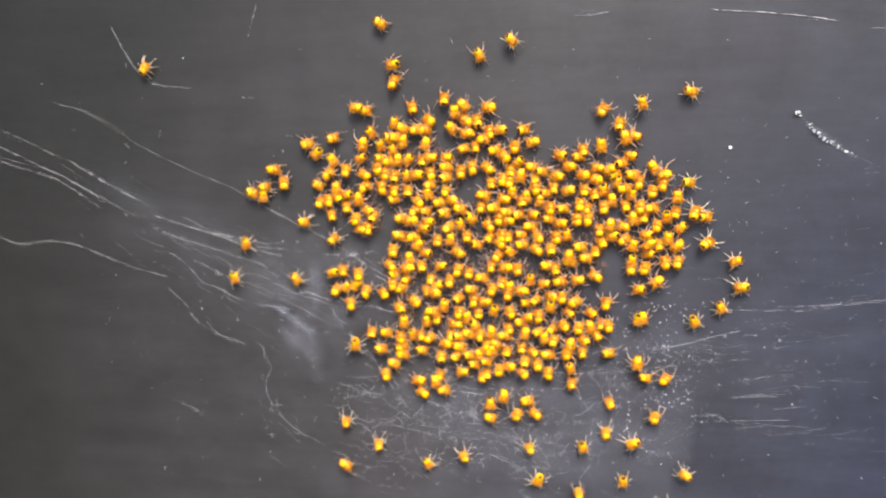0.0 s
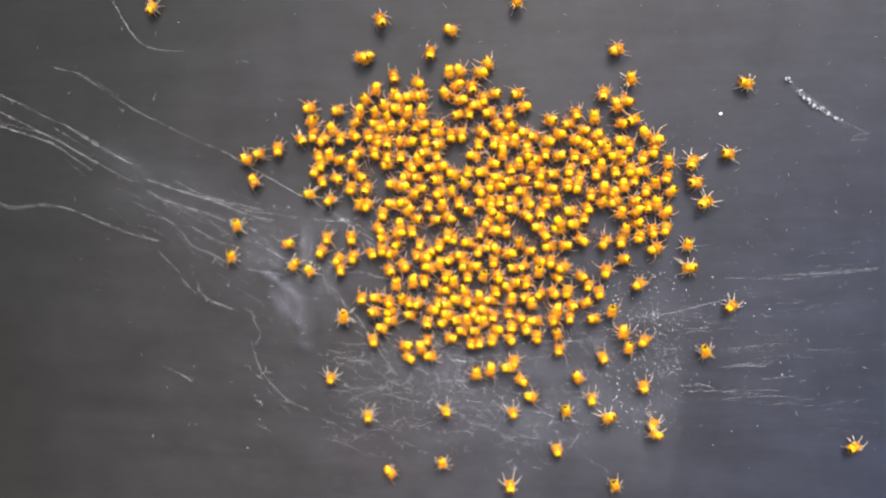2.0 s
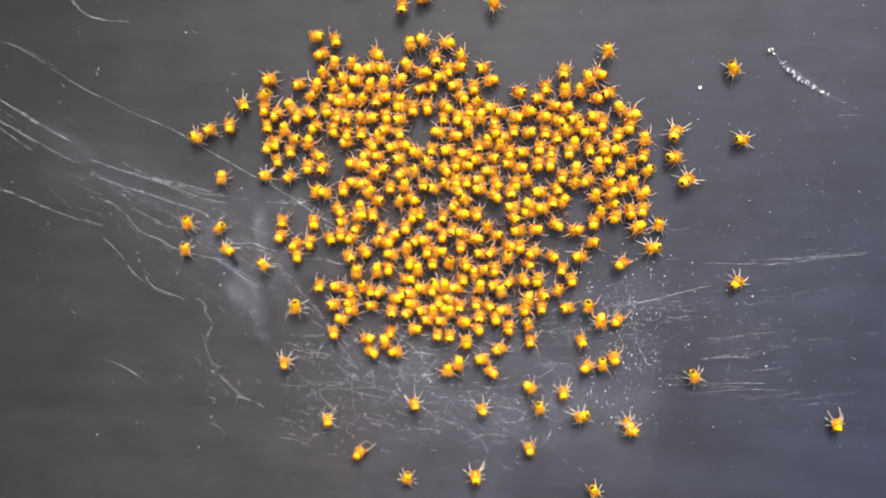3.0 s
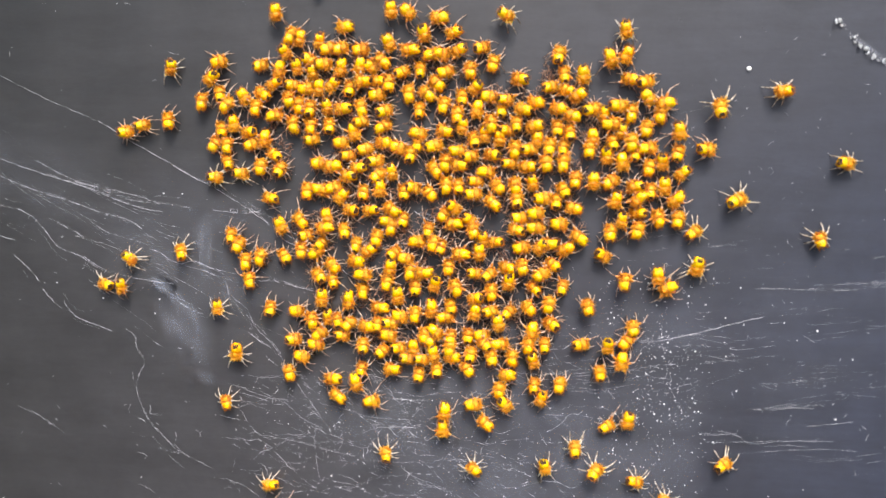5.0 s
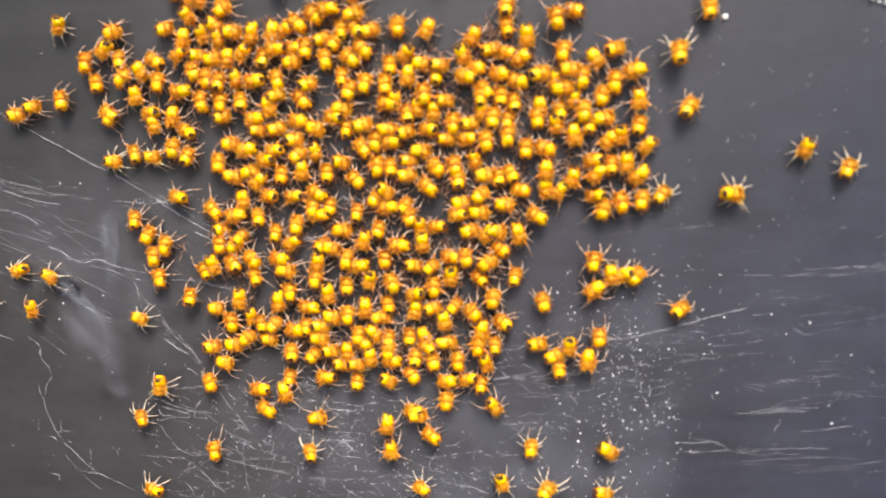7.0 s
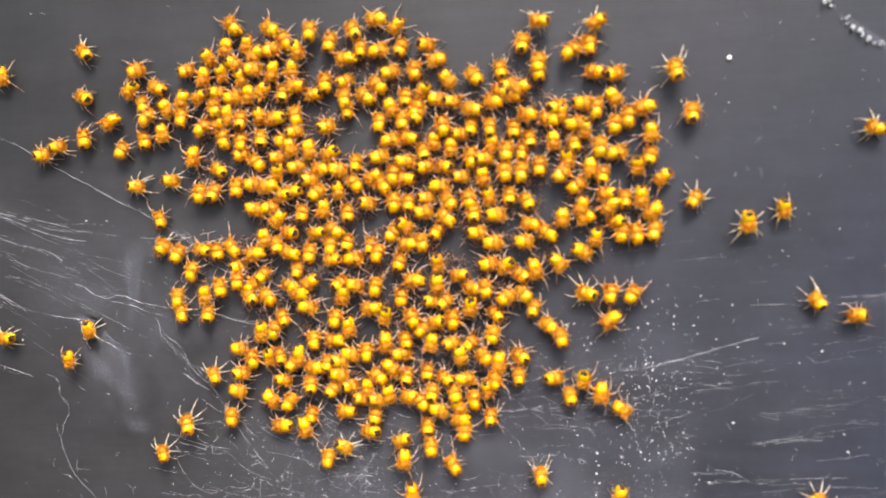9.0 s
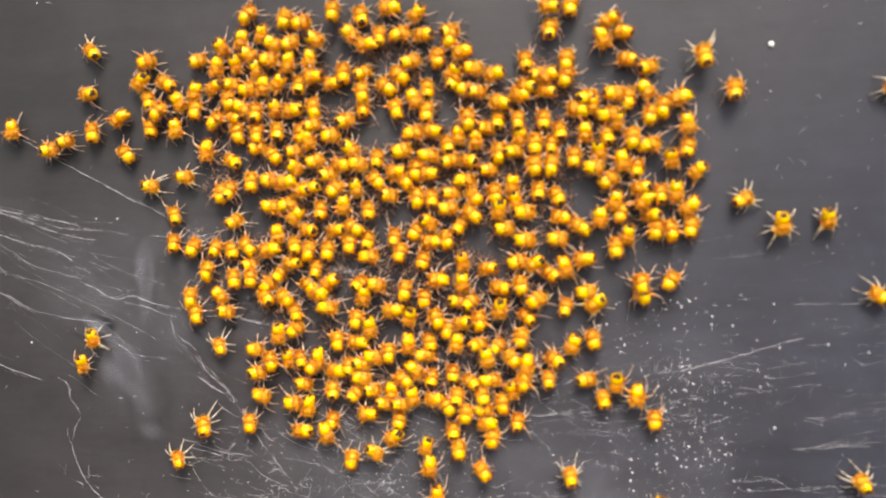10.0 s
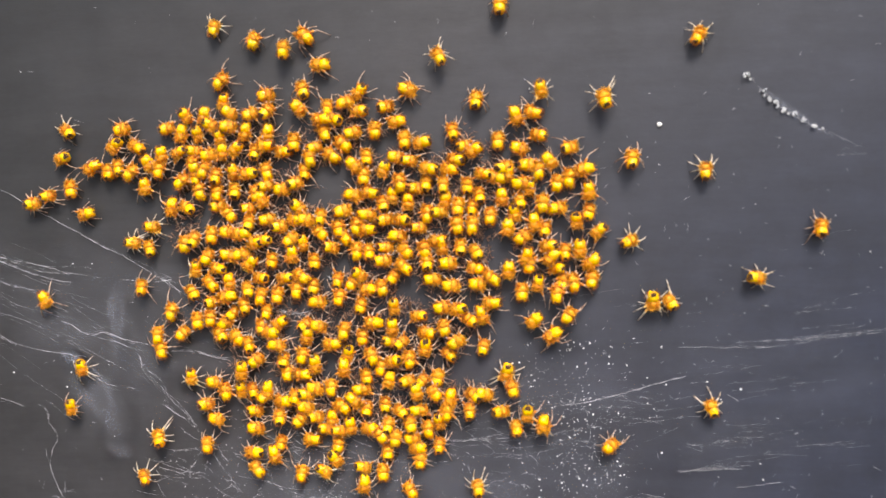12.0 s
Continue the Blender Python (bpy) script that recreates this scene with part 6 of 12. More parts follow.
    crawl(4, 0, (0, -8.09, 8.24, 141), (2, -7.77, 8.29, 141), (3, -7.89, 8.41, 141), (3.2, -7.79, 8.37, 141), (4.8, -8.16, 8.44, 141), (5, -8.29, 8.28, 141), (5.5, -8.15, 8.49, 141), (6, -8.3, 8.49, 141), (7, -8.3, 8.33, 141), (7.2, -8.29, 8.46, 141), (8.8, -8.67, 8.53, 141), (9.5, -8.7, 8.35, 141), (10, -8.73, 8.5, 141), (12, -8.59, 8.4, 141))
    crawl(11, 0, (0, -6.72, 7.11, 80), (2, -6.63, 7.33, 80), (3.2, -6.89, 7.48, 80), (4.8, -6.9, 7.81, 80), (5, -7.11, 7.48, 80), (5.5, -7.12, 7.19, 80), (7, -7.45, 6.81, 80), (7.2, -7.44, 6.92, 80), (9, -7.85, 6.82, 80), (9.5, -8.11, 6.71, 80), (10, -8.2, 7.13, 107), (12, -9.06, 9.99, 107))
    crawl(3, 0, (0, -6, 7.9, 94), (2, -5.66, 7.89, 94), (3.2, -5.84, 8.06, 94), (4.8, -5.78, 8.22, 94), (5, -5.82, 8.02, 94), (5.5, -5.7, 8.16, 94), (6.5, -5.85, 8.06, 94), (7, -5.86, 7.83, 94), (8.8, -6.11, 8.3, 94), (9.5, -6.25, 8.24, 94), (12, -6.16, 8.21, 94))
    crawl(10, 0.08, (0, -5.2, 8.78, 230), (1.5, -5.01, 8.81, 230), (3.2, -5.15, 8.81, 230), (4.8, -4.79, 8.82, 230), (5, -4.85, 8.67, 230), (5.5, -4.75, 8.86, 230), (7, -4.85, 8.47, 230), (9, -5.02, 8.7, 230), (9.5, -4.96, 8.8, 230), (10, -4.64, 9.17, 230), (10.5, -4.49, 9.71, 163), (12, -8.31, 10.86, 163))
    crawl(2, 0, (0, -4.01, 8.29, -13), (0.5, -3.99, 8.21, -13), (1, -3.81, 8.25, -13), (3, -3.95, 8.24, -13), (4.8, -3.86, 8.2, -13), (5, -3.93, 8.06, -13), (5.5, -3.85, 8.23, -13), (6, -3.89, 8.2, -13), (6.5, -3.93, 8.15, -13), (7, -3.95, 7.86, -13), (7.2, -3.8, 7.87, -13), (8.8, -4.18, 8.15, -13), (9.5, -4.04, 7.99, -13), (10, -3.95, 8.11, -13), (10.5, -4.16, 8.1, -13), (11.5, -4.21, 8.1, -13), (12, -4.1, 8.16, -13))
    crawl(9, 0, (0, -5.04, 7.5, 262), (1, -4.73, 7.45, 262), (3.2, -4.86, 7.54, 262), (4.8, -4.65, 7.35, 262), (5, -4.71, 7.17, 262), (5.5, -4.63, 7.42, 262), (6, -4.68, 7.46, 262), (7, -4.76, 7.17, 262), (7.9, -5.15, 7.37, 340), (8.8, -5.53, 7.57, 418), (9.5, -5.02, 8.39, 418), (10.5, -4.55, 13.27, 444), (11.25, -3.86, 12.97, 391), (12, -3.17, 12.68, 337))
    crawl(1, 0, (0, -3.69, 7.17, 80), (0.5, -3.71, 7.09, 80), (1, -3.54, 7.15, 80), (3, -3.64, 7.13, 80), (4.8, -3.29, 7.46, 80), (5, -3.01, 7.16, 80), (5.5, -2.92, 7.32, 80), (7.2, -3.02, 7.1, 80), (8.8, -2.05, 6.39, 80), (9.5, -2.05, 6.21, 80), (12, -2.05, 6.33, 80))
    crawl(8, 0.25, (0, -3.13, 7.89, -9), (0.5, -3.18, 7.89, -9), (1, -3.01, 7.87, -9), (3, -3.12, 7.87, -9), (4.8, -2.75, 8, -9), (5, -2.72, 7.82, -9), (5.5, -2.62, 8.04, -9), (7, -2.8, 7.71, -9), (8.8, -3.15, 7.94, -9), (9.5, -3.15, 7.79, -9), (10, -3.22, 7.92, -9), (12, -3.15, 7.89, -9))
    crawl(0, 0.25, (0, -1.71, 7.48, 167), (0.5, -1.74, 7.42, 167), (1, -1.59, 7.49, 167), (3.2, -1.8, 7.46, 167), (4.8, -1.45, 7.38, 167), (5, -1.5, 7.15, 167), (5.5, -1.33, 7.2, 167), (6.5, -1.3, 7.3, 167), (7, -1.26, 7, 167), (8.8, -1.92, 7.43, 167), (9.5, -1.92, 7.23, 167), (12, -1.84, 7.33, 167))
    crawl(7, 0, (0, -0.61, 8.35, 177), (1, -0.52, 8.21, 177), (2.5, -0.72, 8.08, 177), (5, -0.67, 7.63, 177), (5.5, -0.57, 7.79, 177), (6.5, -0.67, 7.79, 177), (7, -0.68, 7.48, 177), (8.8, -0.71, 7.94, 177), (9, -0.63, 7.81, 177), (10, -0.71, 7.64, 177), (10.5, -0.59, 7.36, 177), (12, -0.47, 7.23, 177))
    crawl(14, 0, (0, -11.99, 8.35, 3), (1, -11.74, 8.24, 3), (2, -12.01, 8.3, 3), (4.8, -11.84, 8.42, 3), (5, -11.9, 8.24, 3), (5.5, -11.79, 8.39, 3), (6.5, -11.94, 8.47, 3), (7, -11.96, 8.26, 3), (7.1, -11.95, 8.33, -49), (7.2, -11.94, 8.4, -101), (8.8, -12.51, 5.36, -101), (9.15, -12.51, 5.26, -49), (9.5, -12.5, 5.15, 3), (10, -12.31, 5.74, 3), (10.5, -12.24, 5.8, 3), (11, -12.21, 6.1, 3), (11.5, -12.32, 6.07, 3), (12, -12.24, 6.15, 3))
    crawl(6, 0.08, (0, -12.08, 7.37, 11), (1, -11.88, 7.27, 11), (2, -11.94, 7.17, 11), (3, -12.04, 7.3, 11), (4.8, -11.46, 7.36, 11), (5, -11.34, 7.08, 11), (5.5, -11.15, 7.14, 11), (6, -11.42, 7.23, 11), (6.5, -11.15, 7.18, 11), (7, -10.99, 6.88, 11), (7.2, -10.97, 7, 11), (8.8, -11.24, 6.88, 11), (9, -11.3, 6.69, 11), (9.5, -11.41, 6.59, 11), (10, -11.35, 6.59, 11), (10.5, -11.32, 6.31, 11), (12, -11.2, 6.55, 11))
    crawl(13, 0, (0, -7.77, 6.79, 87), (2.5, -8.16, 7.28, 87), (3.2, -8.1, 7.41, 87), (4.8, -8.78, 7.27, 87), (5, -8.84, 7.13, 87), (6.5, -8.62, 7.37, 87), (7, -8.84, 7.22, 87), (7.2, -8.83, 7.33, 87), (8.8, -9.84, 7.76, 87), (9.5, -10.08, 7.32, 87), (10, -10.23, 7.33, 87), (10.5, -9.95, 6.91, 87), (12, -10.57, 7.31, 87))
    crawl(5, 0, (0, -6.08, 6.94, 87), (1, -5.83, 7.04, 87), (3.2, -6.06, 7.11, 87), (5, -6.12, 6.81, 87), (6.5, -6.09, 6.92, 87), (7, -6.17, 6.71, 87), (8.8, -6.39, 6.9, 87), (10.5, -6.31, 6.86, 87), (11.5, -6.45, 6.83, 87), (12, -6.38, 6.91, 87))
    crawl(16, 0.25, (0, -5.91, 19.65, 310), (0.5, -5.19, 20.34, 310), (1, -4.76, 20.53, 274), (2.5, -4.64, 18.86, 274), (3, -3.81, 17.02, 294), (3.2, -4, 16.67, 295), (4.8, -2.82, 14.16, 295), (5, -2.79, 13.55, 324), (5.5, -2.7, 13.75, 324), (6.5, -2.78, 13.63, 324), (7, -2.81, 13.38, 324), (7.2, -2.77, 13.43, 350), (8.8, 2.28, 12.56, 350), (8.87, 2.29, 12.55, 292), (8.93, 2.29, 12.54, 234), (9, 2.3, 12.52, 175), (10.5, 0.46, 12.67, 175), (11, 0.13, 13.33, 141), (11.5, -0.51, 13.85, 141), (12, -0.99, 14.79, 117))
    crawl(4, 0.08, (0, -8.51, 5.65, -13), (1, -8.6, 5.71, -13), (1.5, -8.61, 5.92, -13), (3.2, -8.56, 6.15, -13), (4.8, -8.78, 5.72, -13), (5, -8.9, 5.49, -13), (5.5, -8.74, 5.59, -13), (7, -8.92, 5.32, -13), (7.2, -8.91, 5.41, 8), (8.8, -7.16, 5.67, 8), (12, -7.15, 5.61, -13))
    crawl(11, 0, (0, -6.57, 5.32, 169), (1.5, -6.7, 5.38, 169), (3, -7.04, 5.86, 169), (3.2, -7.2, 6, 169), (5, -7.03, 5.66, 169), (5.5, -6.83, 5.79, 169), (6, -6.99, 5.71, 169), (6.5, -6.81, 5.74, 169), (7, -6.1, 5.57, 169), (7.2, -5.83, 5.92, 169), (9.5, -6.05, 5.75, 169), (11, -5.98, 5.79, 169), (11.5, -6.1, 5.71, 169), (12, -5.99, 5.77, 169))
    crawl(3, 0.08, (0, -5.84, 6.05, 266), (3.2, -5.91, 6.37, 266), (5, -5.75, 6.03, 266), (5.5, -5.64, 6.16, 266), (6, -5.59, 6.09, 266), (7, -5.61, 5.77, 266), (8.8, -5.66, 7.03, 266), (8.9, -5.53, 7.12, 343), (9, -5.39, 7.21, 421), (9.5, -4.93, 8.03, 421), (10.5, -4.51, 8.86, 423), (11, -4.66, 8.36, 367), (11.5, -4.81, 7.86, 310), (12, -4.96, 7.36, 253))
    crawl(10, 0, (0, -4.96, 5.08, 103), (1.5, -5.12, 4.84, 103), (4.8, -4.94, 5.08, 103), (7, -4.89, 4.92, 103), (9.5, -5.12, 4.88, 103), (12, -5.1, 4.97, 103))
    crawl(2, 0, (0, -4.48, 5.56, 268), (1.5, -4.42, 5.54, 268), (2, -4.35, 5.41, 268), (5.5, -4.17, 5.47, 268), (7, -4.24, 5.31, 268), (8.8, -4.38, 5.56, 268), (9.5, -4.42, 5.43, 268), (12, -4.41, 5.55, 268))
    crawl(9, 0.25, (0, -3.68, 6.37, 94), (2, -3.56, 6.37, 94), (4.8, -3.65, 6.36, 94), (5, -3.73, 6.2, 94), (6, -3.69, 6.4, 94), (7, -3.8, 6.07, 94), (8.8, -3.8, 6.46, 94), (9.5, -3.82, 6.33, 94), (12, -3.84, 6.43, 94))
    crawl(1, 0, (0, -2.72, 5.88, -10), (1, -2.62, 5.81, -10), (3, -2.72, 5.79, -10), (4.8, -2.57, 5.87, -10), (5, -2.63, 5.72, -10), (6, -2.56, 5.78, -10), (7, -2.59, 5.63, -10), (8.8, -2.78, 5.93, -10), (9.5, -2.79, 5.78, -10), (12, -2.78, 5.99, -10))
    crawl(8, 0.25, (0, -2.01, 6.36, 92), (1, -1.86, 6.3, 92), (3, -1.97, 6.31, 92), (4.8, -1.87, 6.29, 92), (5, -1.97, 6.14, 92), (5.25, -1.73, 6.15, 32), (5.5, -1.49, 6.15, -28), (6, -0.76, 5.76, -28), (6.25, -0.64, 5.95, 32), (6.5, -0.53, 6.14, 92), (7, -0.4, 5.81, 92), (8.8, -0.87, 6.23, 92), (9.5, -0.86, 6.11, 92), (12, -0.86, 6.18, 92))
    crawl(0, 0.08, (0, -0.66, 6.12, 193), (4.8, -0.64, 6.16, 193), (5, -0.7, 6.01, 193), (5.5, -0.55, 6.14, 193), (6, -0.4, 6.01, 193), (6.5, -0.26, 6.39, 193), (7.2, -0.15, 6.12, 115), (8.8, -1.73, 9.45, 115), (9.5, -1.82, 9.11, 193), (10, -2.21, 8.93, 193), (10.5, -2.31, 8.86, 193), (11, -2.43, 8.94, 193), (12, -2.27, 9.1, 193))
    crawl(7, 0, (0, -11.54, 5.25, 176), (1, -11.35, 5.18, 176), (1.5, -11.56, 5.2, 176), (3, -11.67, 5.03, 176), (4.8, -11.32, 4.99, 176), (5, -11.41, 4.87, 176), (5.5, -11.22, 4.99, 176), (6, -11.24, 4.96, 176), (7, -11.77, 4.69, 176), (7.2, -11.82, 4.77, 176), (9.5, -11.79, 3.91, 176), (12, -11.35, 4.01, 176))
    crawl(14, 0.15, (0, -10.73, 4.43, -14), (1, -10.52, 4.39, -14), (3.2, -10.58, 4.44, -14), (4.8, -10.28, 4.63, -14), (5, -10.34, 4.51, -14), (5.5, -10.17, 4.53, -14), (6, -10.32, 4.52, -14), (7, -10.63, 4.19, -14), (9.5, -10.64, 3.93, -14), (12, -10.54, 4, -14))
    crawl(6, 0.08, (0, -9.75, 3.52, 317), (1, -9.52, 3.43, 317), (1.5, -9.56, 3.62, 317), (2.5, -9.5, 3.49, 317), (3.2, -9.58, 3.53, 317), (4.8, -9.47, 3.91, 317), (4.9, -9.47, 3.96, 378), (5, -9.46, 4.02, 439), (5.5, -9.3, 4.86, 439), (5.75, -9.34, 4.97, 378), (6, -9.38, 5.08, 317), (6.5, -9.41, 4.96, 245), (7, -9.44, 4.84, 173), (8.8, -11.05, 5.05, 173), (9.15, -11.13, 4.94, 245), (9.5, -11.2, 4.84, 317), (10, -11.09, 4.85, 317), (11, -11.1, 4.66, 317), (12, -11.07, 4.85, 317))
    crawl(13, 0, (0, -8.76, 4.51, 80), (3, -9.19, 4.65, 80), (4.8, -8.84, 4.85, 80), (5, -8.96, 4.75, 80), (5.5, -8.81, 4.79, 80), (6, -8.88, 4.79, 80), (6.5, -8.89, 4.74, 80), (7, -8.68, 4.14, 80), (7.2, -8.68, 4.14, 80), (8.8, -9.46, 4.35, 80), (9.5, -9.49, 4.1, 80), (10.5, -9.49, 4.29, 80), (11.5, -9.64, 4.18, 80), (12, -9.54, 4.16, 80))
    crawl(5, 0.08, (0, -7.62, 4.51, 11), (1.5, -7.72, 4.66, 11), (2, -7.83, 4.59, 11), (4.8, -7.71, 4.71, 11), (5, -7.78, 4.63, 11), (5.5, -7.63, 4.67, 11), (6, -7.7, 4.68, 11), (7, -7.66, 4.32, 11), (8.8, -7.93, 4.66, 11), (12, -7.92, 4.55, 11))
    crawl(12, 0, (0, -6.33, 4.1, -2), (2, -6.36, 4.11, -2), (3, -6.2, 4.28, -2), (4.8, -6.06, 4.28, -2), (6.5, -6.03, 4.19, -2), (7, -6.11, 4.01, -2), (8.8, -6.25, 4.33, -2), (11.5, -6.33, 4.23, -2), (12, -6.21, 4.27, -2))
    crawl(4, 0, (0, -7.06, 3.44, 84), (1.5, -6.92, 3.48, 84), (2, -7.01, 3.37, 84), (4.8, -6.87, 3.53, 84), (5, -6.96, 3.47, 84), (7, -6.89, 3.35, 84), (8.8, -7.01, 3.53, 84), (9.5, -7.09, 3.44, 84), (12, -6.97, 3.51, 84))
    crawl(11, 0, (0, -6.16, 3.28, 177), (7.2, -5.96, 3.26, 177), (9.5, -6.34, 3.21, 177), (12, -6.25, 3.25, 177))
    crawl(3, 0.15, (0, -5.28, 3.85, 12), (1, -5.26, 3.76, 12), (6, -5.08, 3.94, 12), (7, -4.98, 3.83, 12), (8.8, -4.99, 3.95, 12), (12, -4.95, 3.89, 12))
    crawl(10, 0, (0, -3.83, 3.85, 173), (0.5, -3.78, 3.99, 173), (2, -3.77, 3.88, 173), (4.8, -3.63, 4.03, 173), (7.2, -3.61, 3.96, 173), (10, -3.87, 3.88, 173), (12, -3.8, 3.87, 173))
    crawl(2, 0, (0, -3.27, 5.24, 270), (4.8, -3.14, 5.2, 270), (6.5, -3.17, 5.12, 270), (7, -3.29, 5.03, 270), (8.8, -3.35, 5.14, 270), (9.5, -3.38, 5.03, 270), (10, -3.41, 5.15, 270), (12, -3.34, 5.11, 270))
    crawl(9, 0, (0, -2.31, 4.43, 85), (3, -2.33, 4.44, 85), (5.5, -2.03, 4.39, 85), (7, -2.1, 4.27, 85), (8.8, -2.11, 4.45, 85), (9.5, -2.04, 4.31, 85), (12, -2.04, 4.25, 85))
    crawl(1, 0.08, (0, -1.2, 4.43, 0), (3, -1.2, 4.44, 0), (5.5, -1.03, 4.38, 0), (7, -1.1, 4.24, 0), (8.8, -1.29, 4.31, 0), (11, -1.07, 4.34, 0), (12, -1.19, 4.35, 0))
    crawl(8, 0, (0, -2.46, 3.45, -1), (5, -2.42, 3.43, -1), (6, -2.49, 3.53, -1), (7, -2.55, 3.35, -1), (9.5, -2.8, 3.25, -1), (10.5, -2.62, 3.35, -1), (12, -2.66, 3.31, -1))
    crawl(0, 0, (0, -1.34, 3.04, 183), (3, -1.33, 3.09, 183), (5.5, -1.13, 3.22, 183), (6, -1.28, 3.25, 183), (7.2, -1.26, 3.36, 183), (8.8, -1.43, 3.34, 183), (8.9, -1.41, 3.28, 230), (9, -1.4, 3.22, 276), (9.5, -1.3, 2.37, 276), (10.75, -1.31, 2.37, 230), (12, -1.33, 2.37, 183))
    crawl(7, 0, (0, 2.31, 13.36, 63), (1.5, 4.4, 17.49, 63), (2.25, 4.03, 13.6, -16), (3, 3.65, 9.71, -96), (3.2, 3.65, 9.71, -133), (4.8, -0.5, 5.18, -133), (5, -0.51, 5.06, -96), (6.5, -0.32, 5.07, -96), (7, -0.37, 4.93, -96), (8.8, -0.79, 5.2, -96), (12, -0.76, 5.12, -96))
    crawl(14, 0.25, (0, 0.16, 3.46, 99), (3.2, 0.17, 3.48, 99), (6.5, -0.02, 3.33, 99), (7, -0.13, 3.18, 99), (8.8, -0.01, 3.45, 99), (12, 0.04, 3.44, 99))
    crawl(6, 0, (0, -12.3, 4.01, 1), (1.5, -12.05, 4, 1), (2, -12.12, 3.83, 1), (3.2, -12.13, 3.82, 1), (5.5, -11.99, 3.52, 1), (7.2, -12.06, 3.55, 1), (9.5, -12.58, 3.35, 1), (12, -12.5, 3.55, 1))
    crawl(13, 0, (0, -10.75, 2.94, 282), (1.5, -10.68, 2.81, 282), (5, -10.84, 2.78, 282), (8.8, -10.68, 2.65, 282), (10.5, -10.9, 2.42, 282), (12, -10.85, 2.36, 282))
    crawl(5, 0, (0, -11.91, 2.6, 38), (5, -11.86, 2.53, 38), (6, -11.79, 2.63, 38), (10.5, -12.2, 2.46, 38), (11, -12.01, 2.63, 38), (11.5, -11.97, 2.63, 38), (12, -11.72, 2.62, 38))
    crawl(12, 0, (0, -8.04, 2.78, 125), (1, -7.89, 2.9, 125), (1.5, -8.04, 2.84, 125), (3.2, -7.96, 2.92, 125), (4.8, -7.74, 2.96, 125), (12, -7.92, 2.8, 125))
    crawl(4, 0, (0, -4.14, 2.71, -6), (4.8, -4.05, 2.79, -6), (7, -4.11, 2.65, -6), (12, -4.13, 2.74, -6))
    crawl(11, 0.15, (0, -11.68, 1.52, 269), (1, -11.53, 1.5, 269), (5, -11.67, 1.59, 269), (6, -11.59, 1.66, 269), (9.5, -11.66, 1.46, 269), (12, -11.63, 1.58, 269))
    crawl(3, 0.25, (0, -10.1, 1.78, 93), (3.2, -9.91, 1.56, 93), (5.5, -9.95, 1.29, 93), (6.5, -9.99, 1.26, 93), (7.2, -10, 1.5, 93), (9.5, -10.08, 1.1, 93), (12, -10.02, 1.07, 93))
    crawl(10, 0.15, (0, -9.2, 1.03, -11), (0.5, -9.33, 1.08, -11), (1.5, -9.07, 0.9, -11), (2, -9.14, 0.89, -11), (3.2, -8.98, 1.33, -11), (4.8, -9.14, 1.78, -11), (5, -9.27, 1.67, -11), (5.5, -9.13, 1.4, -11), (6, -9.32, 1.53, -11), (6.5, -9.26, 1.63, -11), (7.2, -9.03, 2.16, -11), (9, -8.76, 1.74, -11), (10.5, -8.79, 2.03, -11), (12, -8.81, 2.03, -11))
    crawl(2, 0, (0, -6.98, 1.13, 129), (1, -6.7, 1.05, 129), (2, -6.91, 0.99, 129), (3.2, -6.83, 1.04, 129), (5, -8.08, 1.25, 129), (5.5, -7.98, 0.94, 129), (6, -8.07, 1.24, 129), (7, -8.24, 0.99, 129), (7.2, -8.31, 1.12, 123), (8.8, -9.57, 3.05, 123), (9.5, -9.58, 2.89, 129), (12, -9.58, 3.07, 129))
    crawl(9, 0, (0, -6.82, 1.79, 85), (1, -6.56, 1.7, 85), (1.5, -6.75, 1.65, 85), (2.5, -7.01, 1.92, 85), (6.5, -6.83, 1.81, 85), (8.8, -7.08, 1.76, 85), (12, -7.03, 1.76, 85))
    crawl(1, 0, (0, -6.25, 1.71, 91), (1, -5.91, 1.72, 91), (2, -6.1, 1.82, 91), (6, -6, 1.75, 91), (9.5, -6.17, 1.68, 91), (11.5, -6.19, 1.79, 91), (12, -6.17, 1.68, 91))
    crawl(8, 0, (0, -5.03, 1.96, -4), (3.2, -5, 2.04, -4), (5.5, -4.77, 2.18, -4), (8.8, -5, 1.98, -4), (12, -5, 1.97, -4))
    crawl(0, 0.25, (0, -4.95, 1.06, 3), (6, -4.93, 1.26, 3), (9.5, -5.18, 1.07, 3), (12, -5.15, 1.07, 3))
    crawl(7, 0.08, (0, -3.42, 1.72, 128), (0.5, -3.31, 1.77, 128), (3, -3.44, 1.72, 128), (4.8, -3.23, 1.8, 128), (6, -3.28, 1.82, 128), (7.2, -3.2, 1.65, 128), (8.8, -3.57, 1.72, 128), (12, -3.61, 1.71, 128))
    crawl(14, 0, (0, -1.73, 1.73, 102), (1.5, -1.85, 1.71, 102), (3.2, -1.76, 1.76, 102), (4.8, -1.99, 1.86, 102), (7.2, -2.09, 1.72, 102), (10, -2.36, 1.86, 102), (12, -2.28, 1.81, 102))
    crawl(6, 0, (0, -2.2, 0.58, 91), (1.5, -2.3, 0.67, 91), (3, -2.13, 0.97, 91), (5.5, -1.83, 0.88, 91), (9.5, -2.07, 0.94, 91), (9.67, -2.09, 0.93, 146), (9.83, -2.11, 0.92, 200), (10, -2.13, 0.91, 255), (10.5, -2.4, -0.1, 255), (10.67, -2.28, 0.23, 314), (10.83, -2.17, 0.56, 372), (11, -2.06, 0.89, 431), (12, -2.12, 0.91, 451))
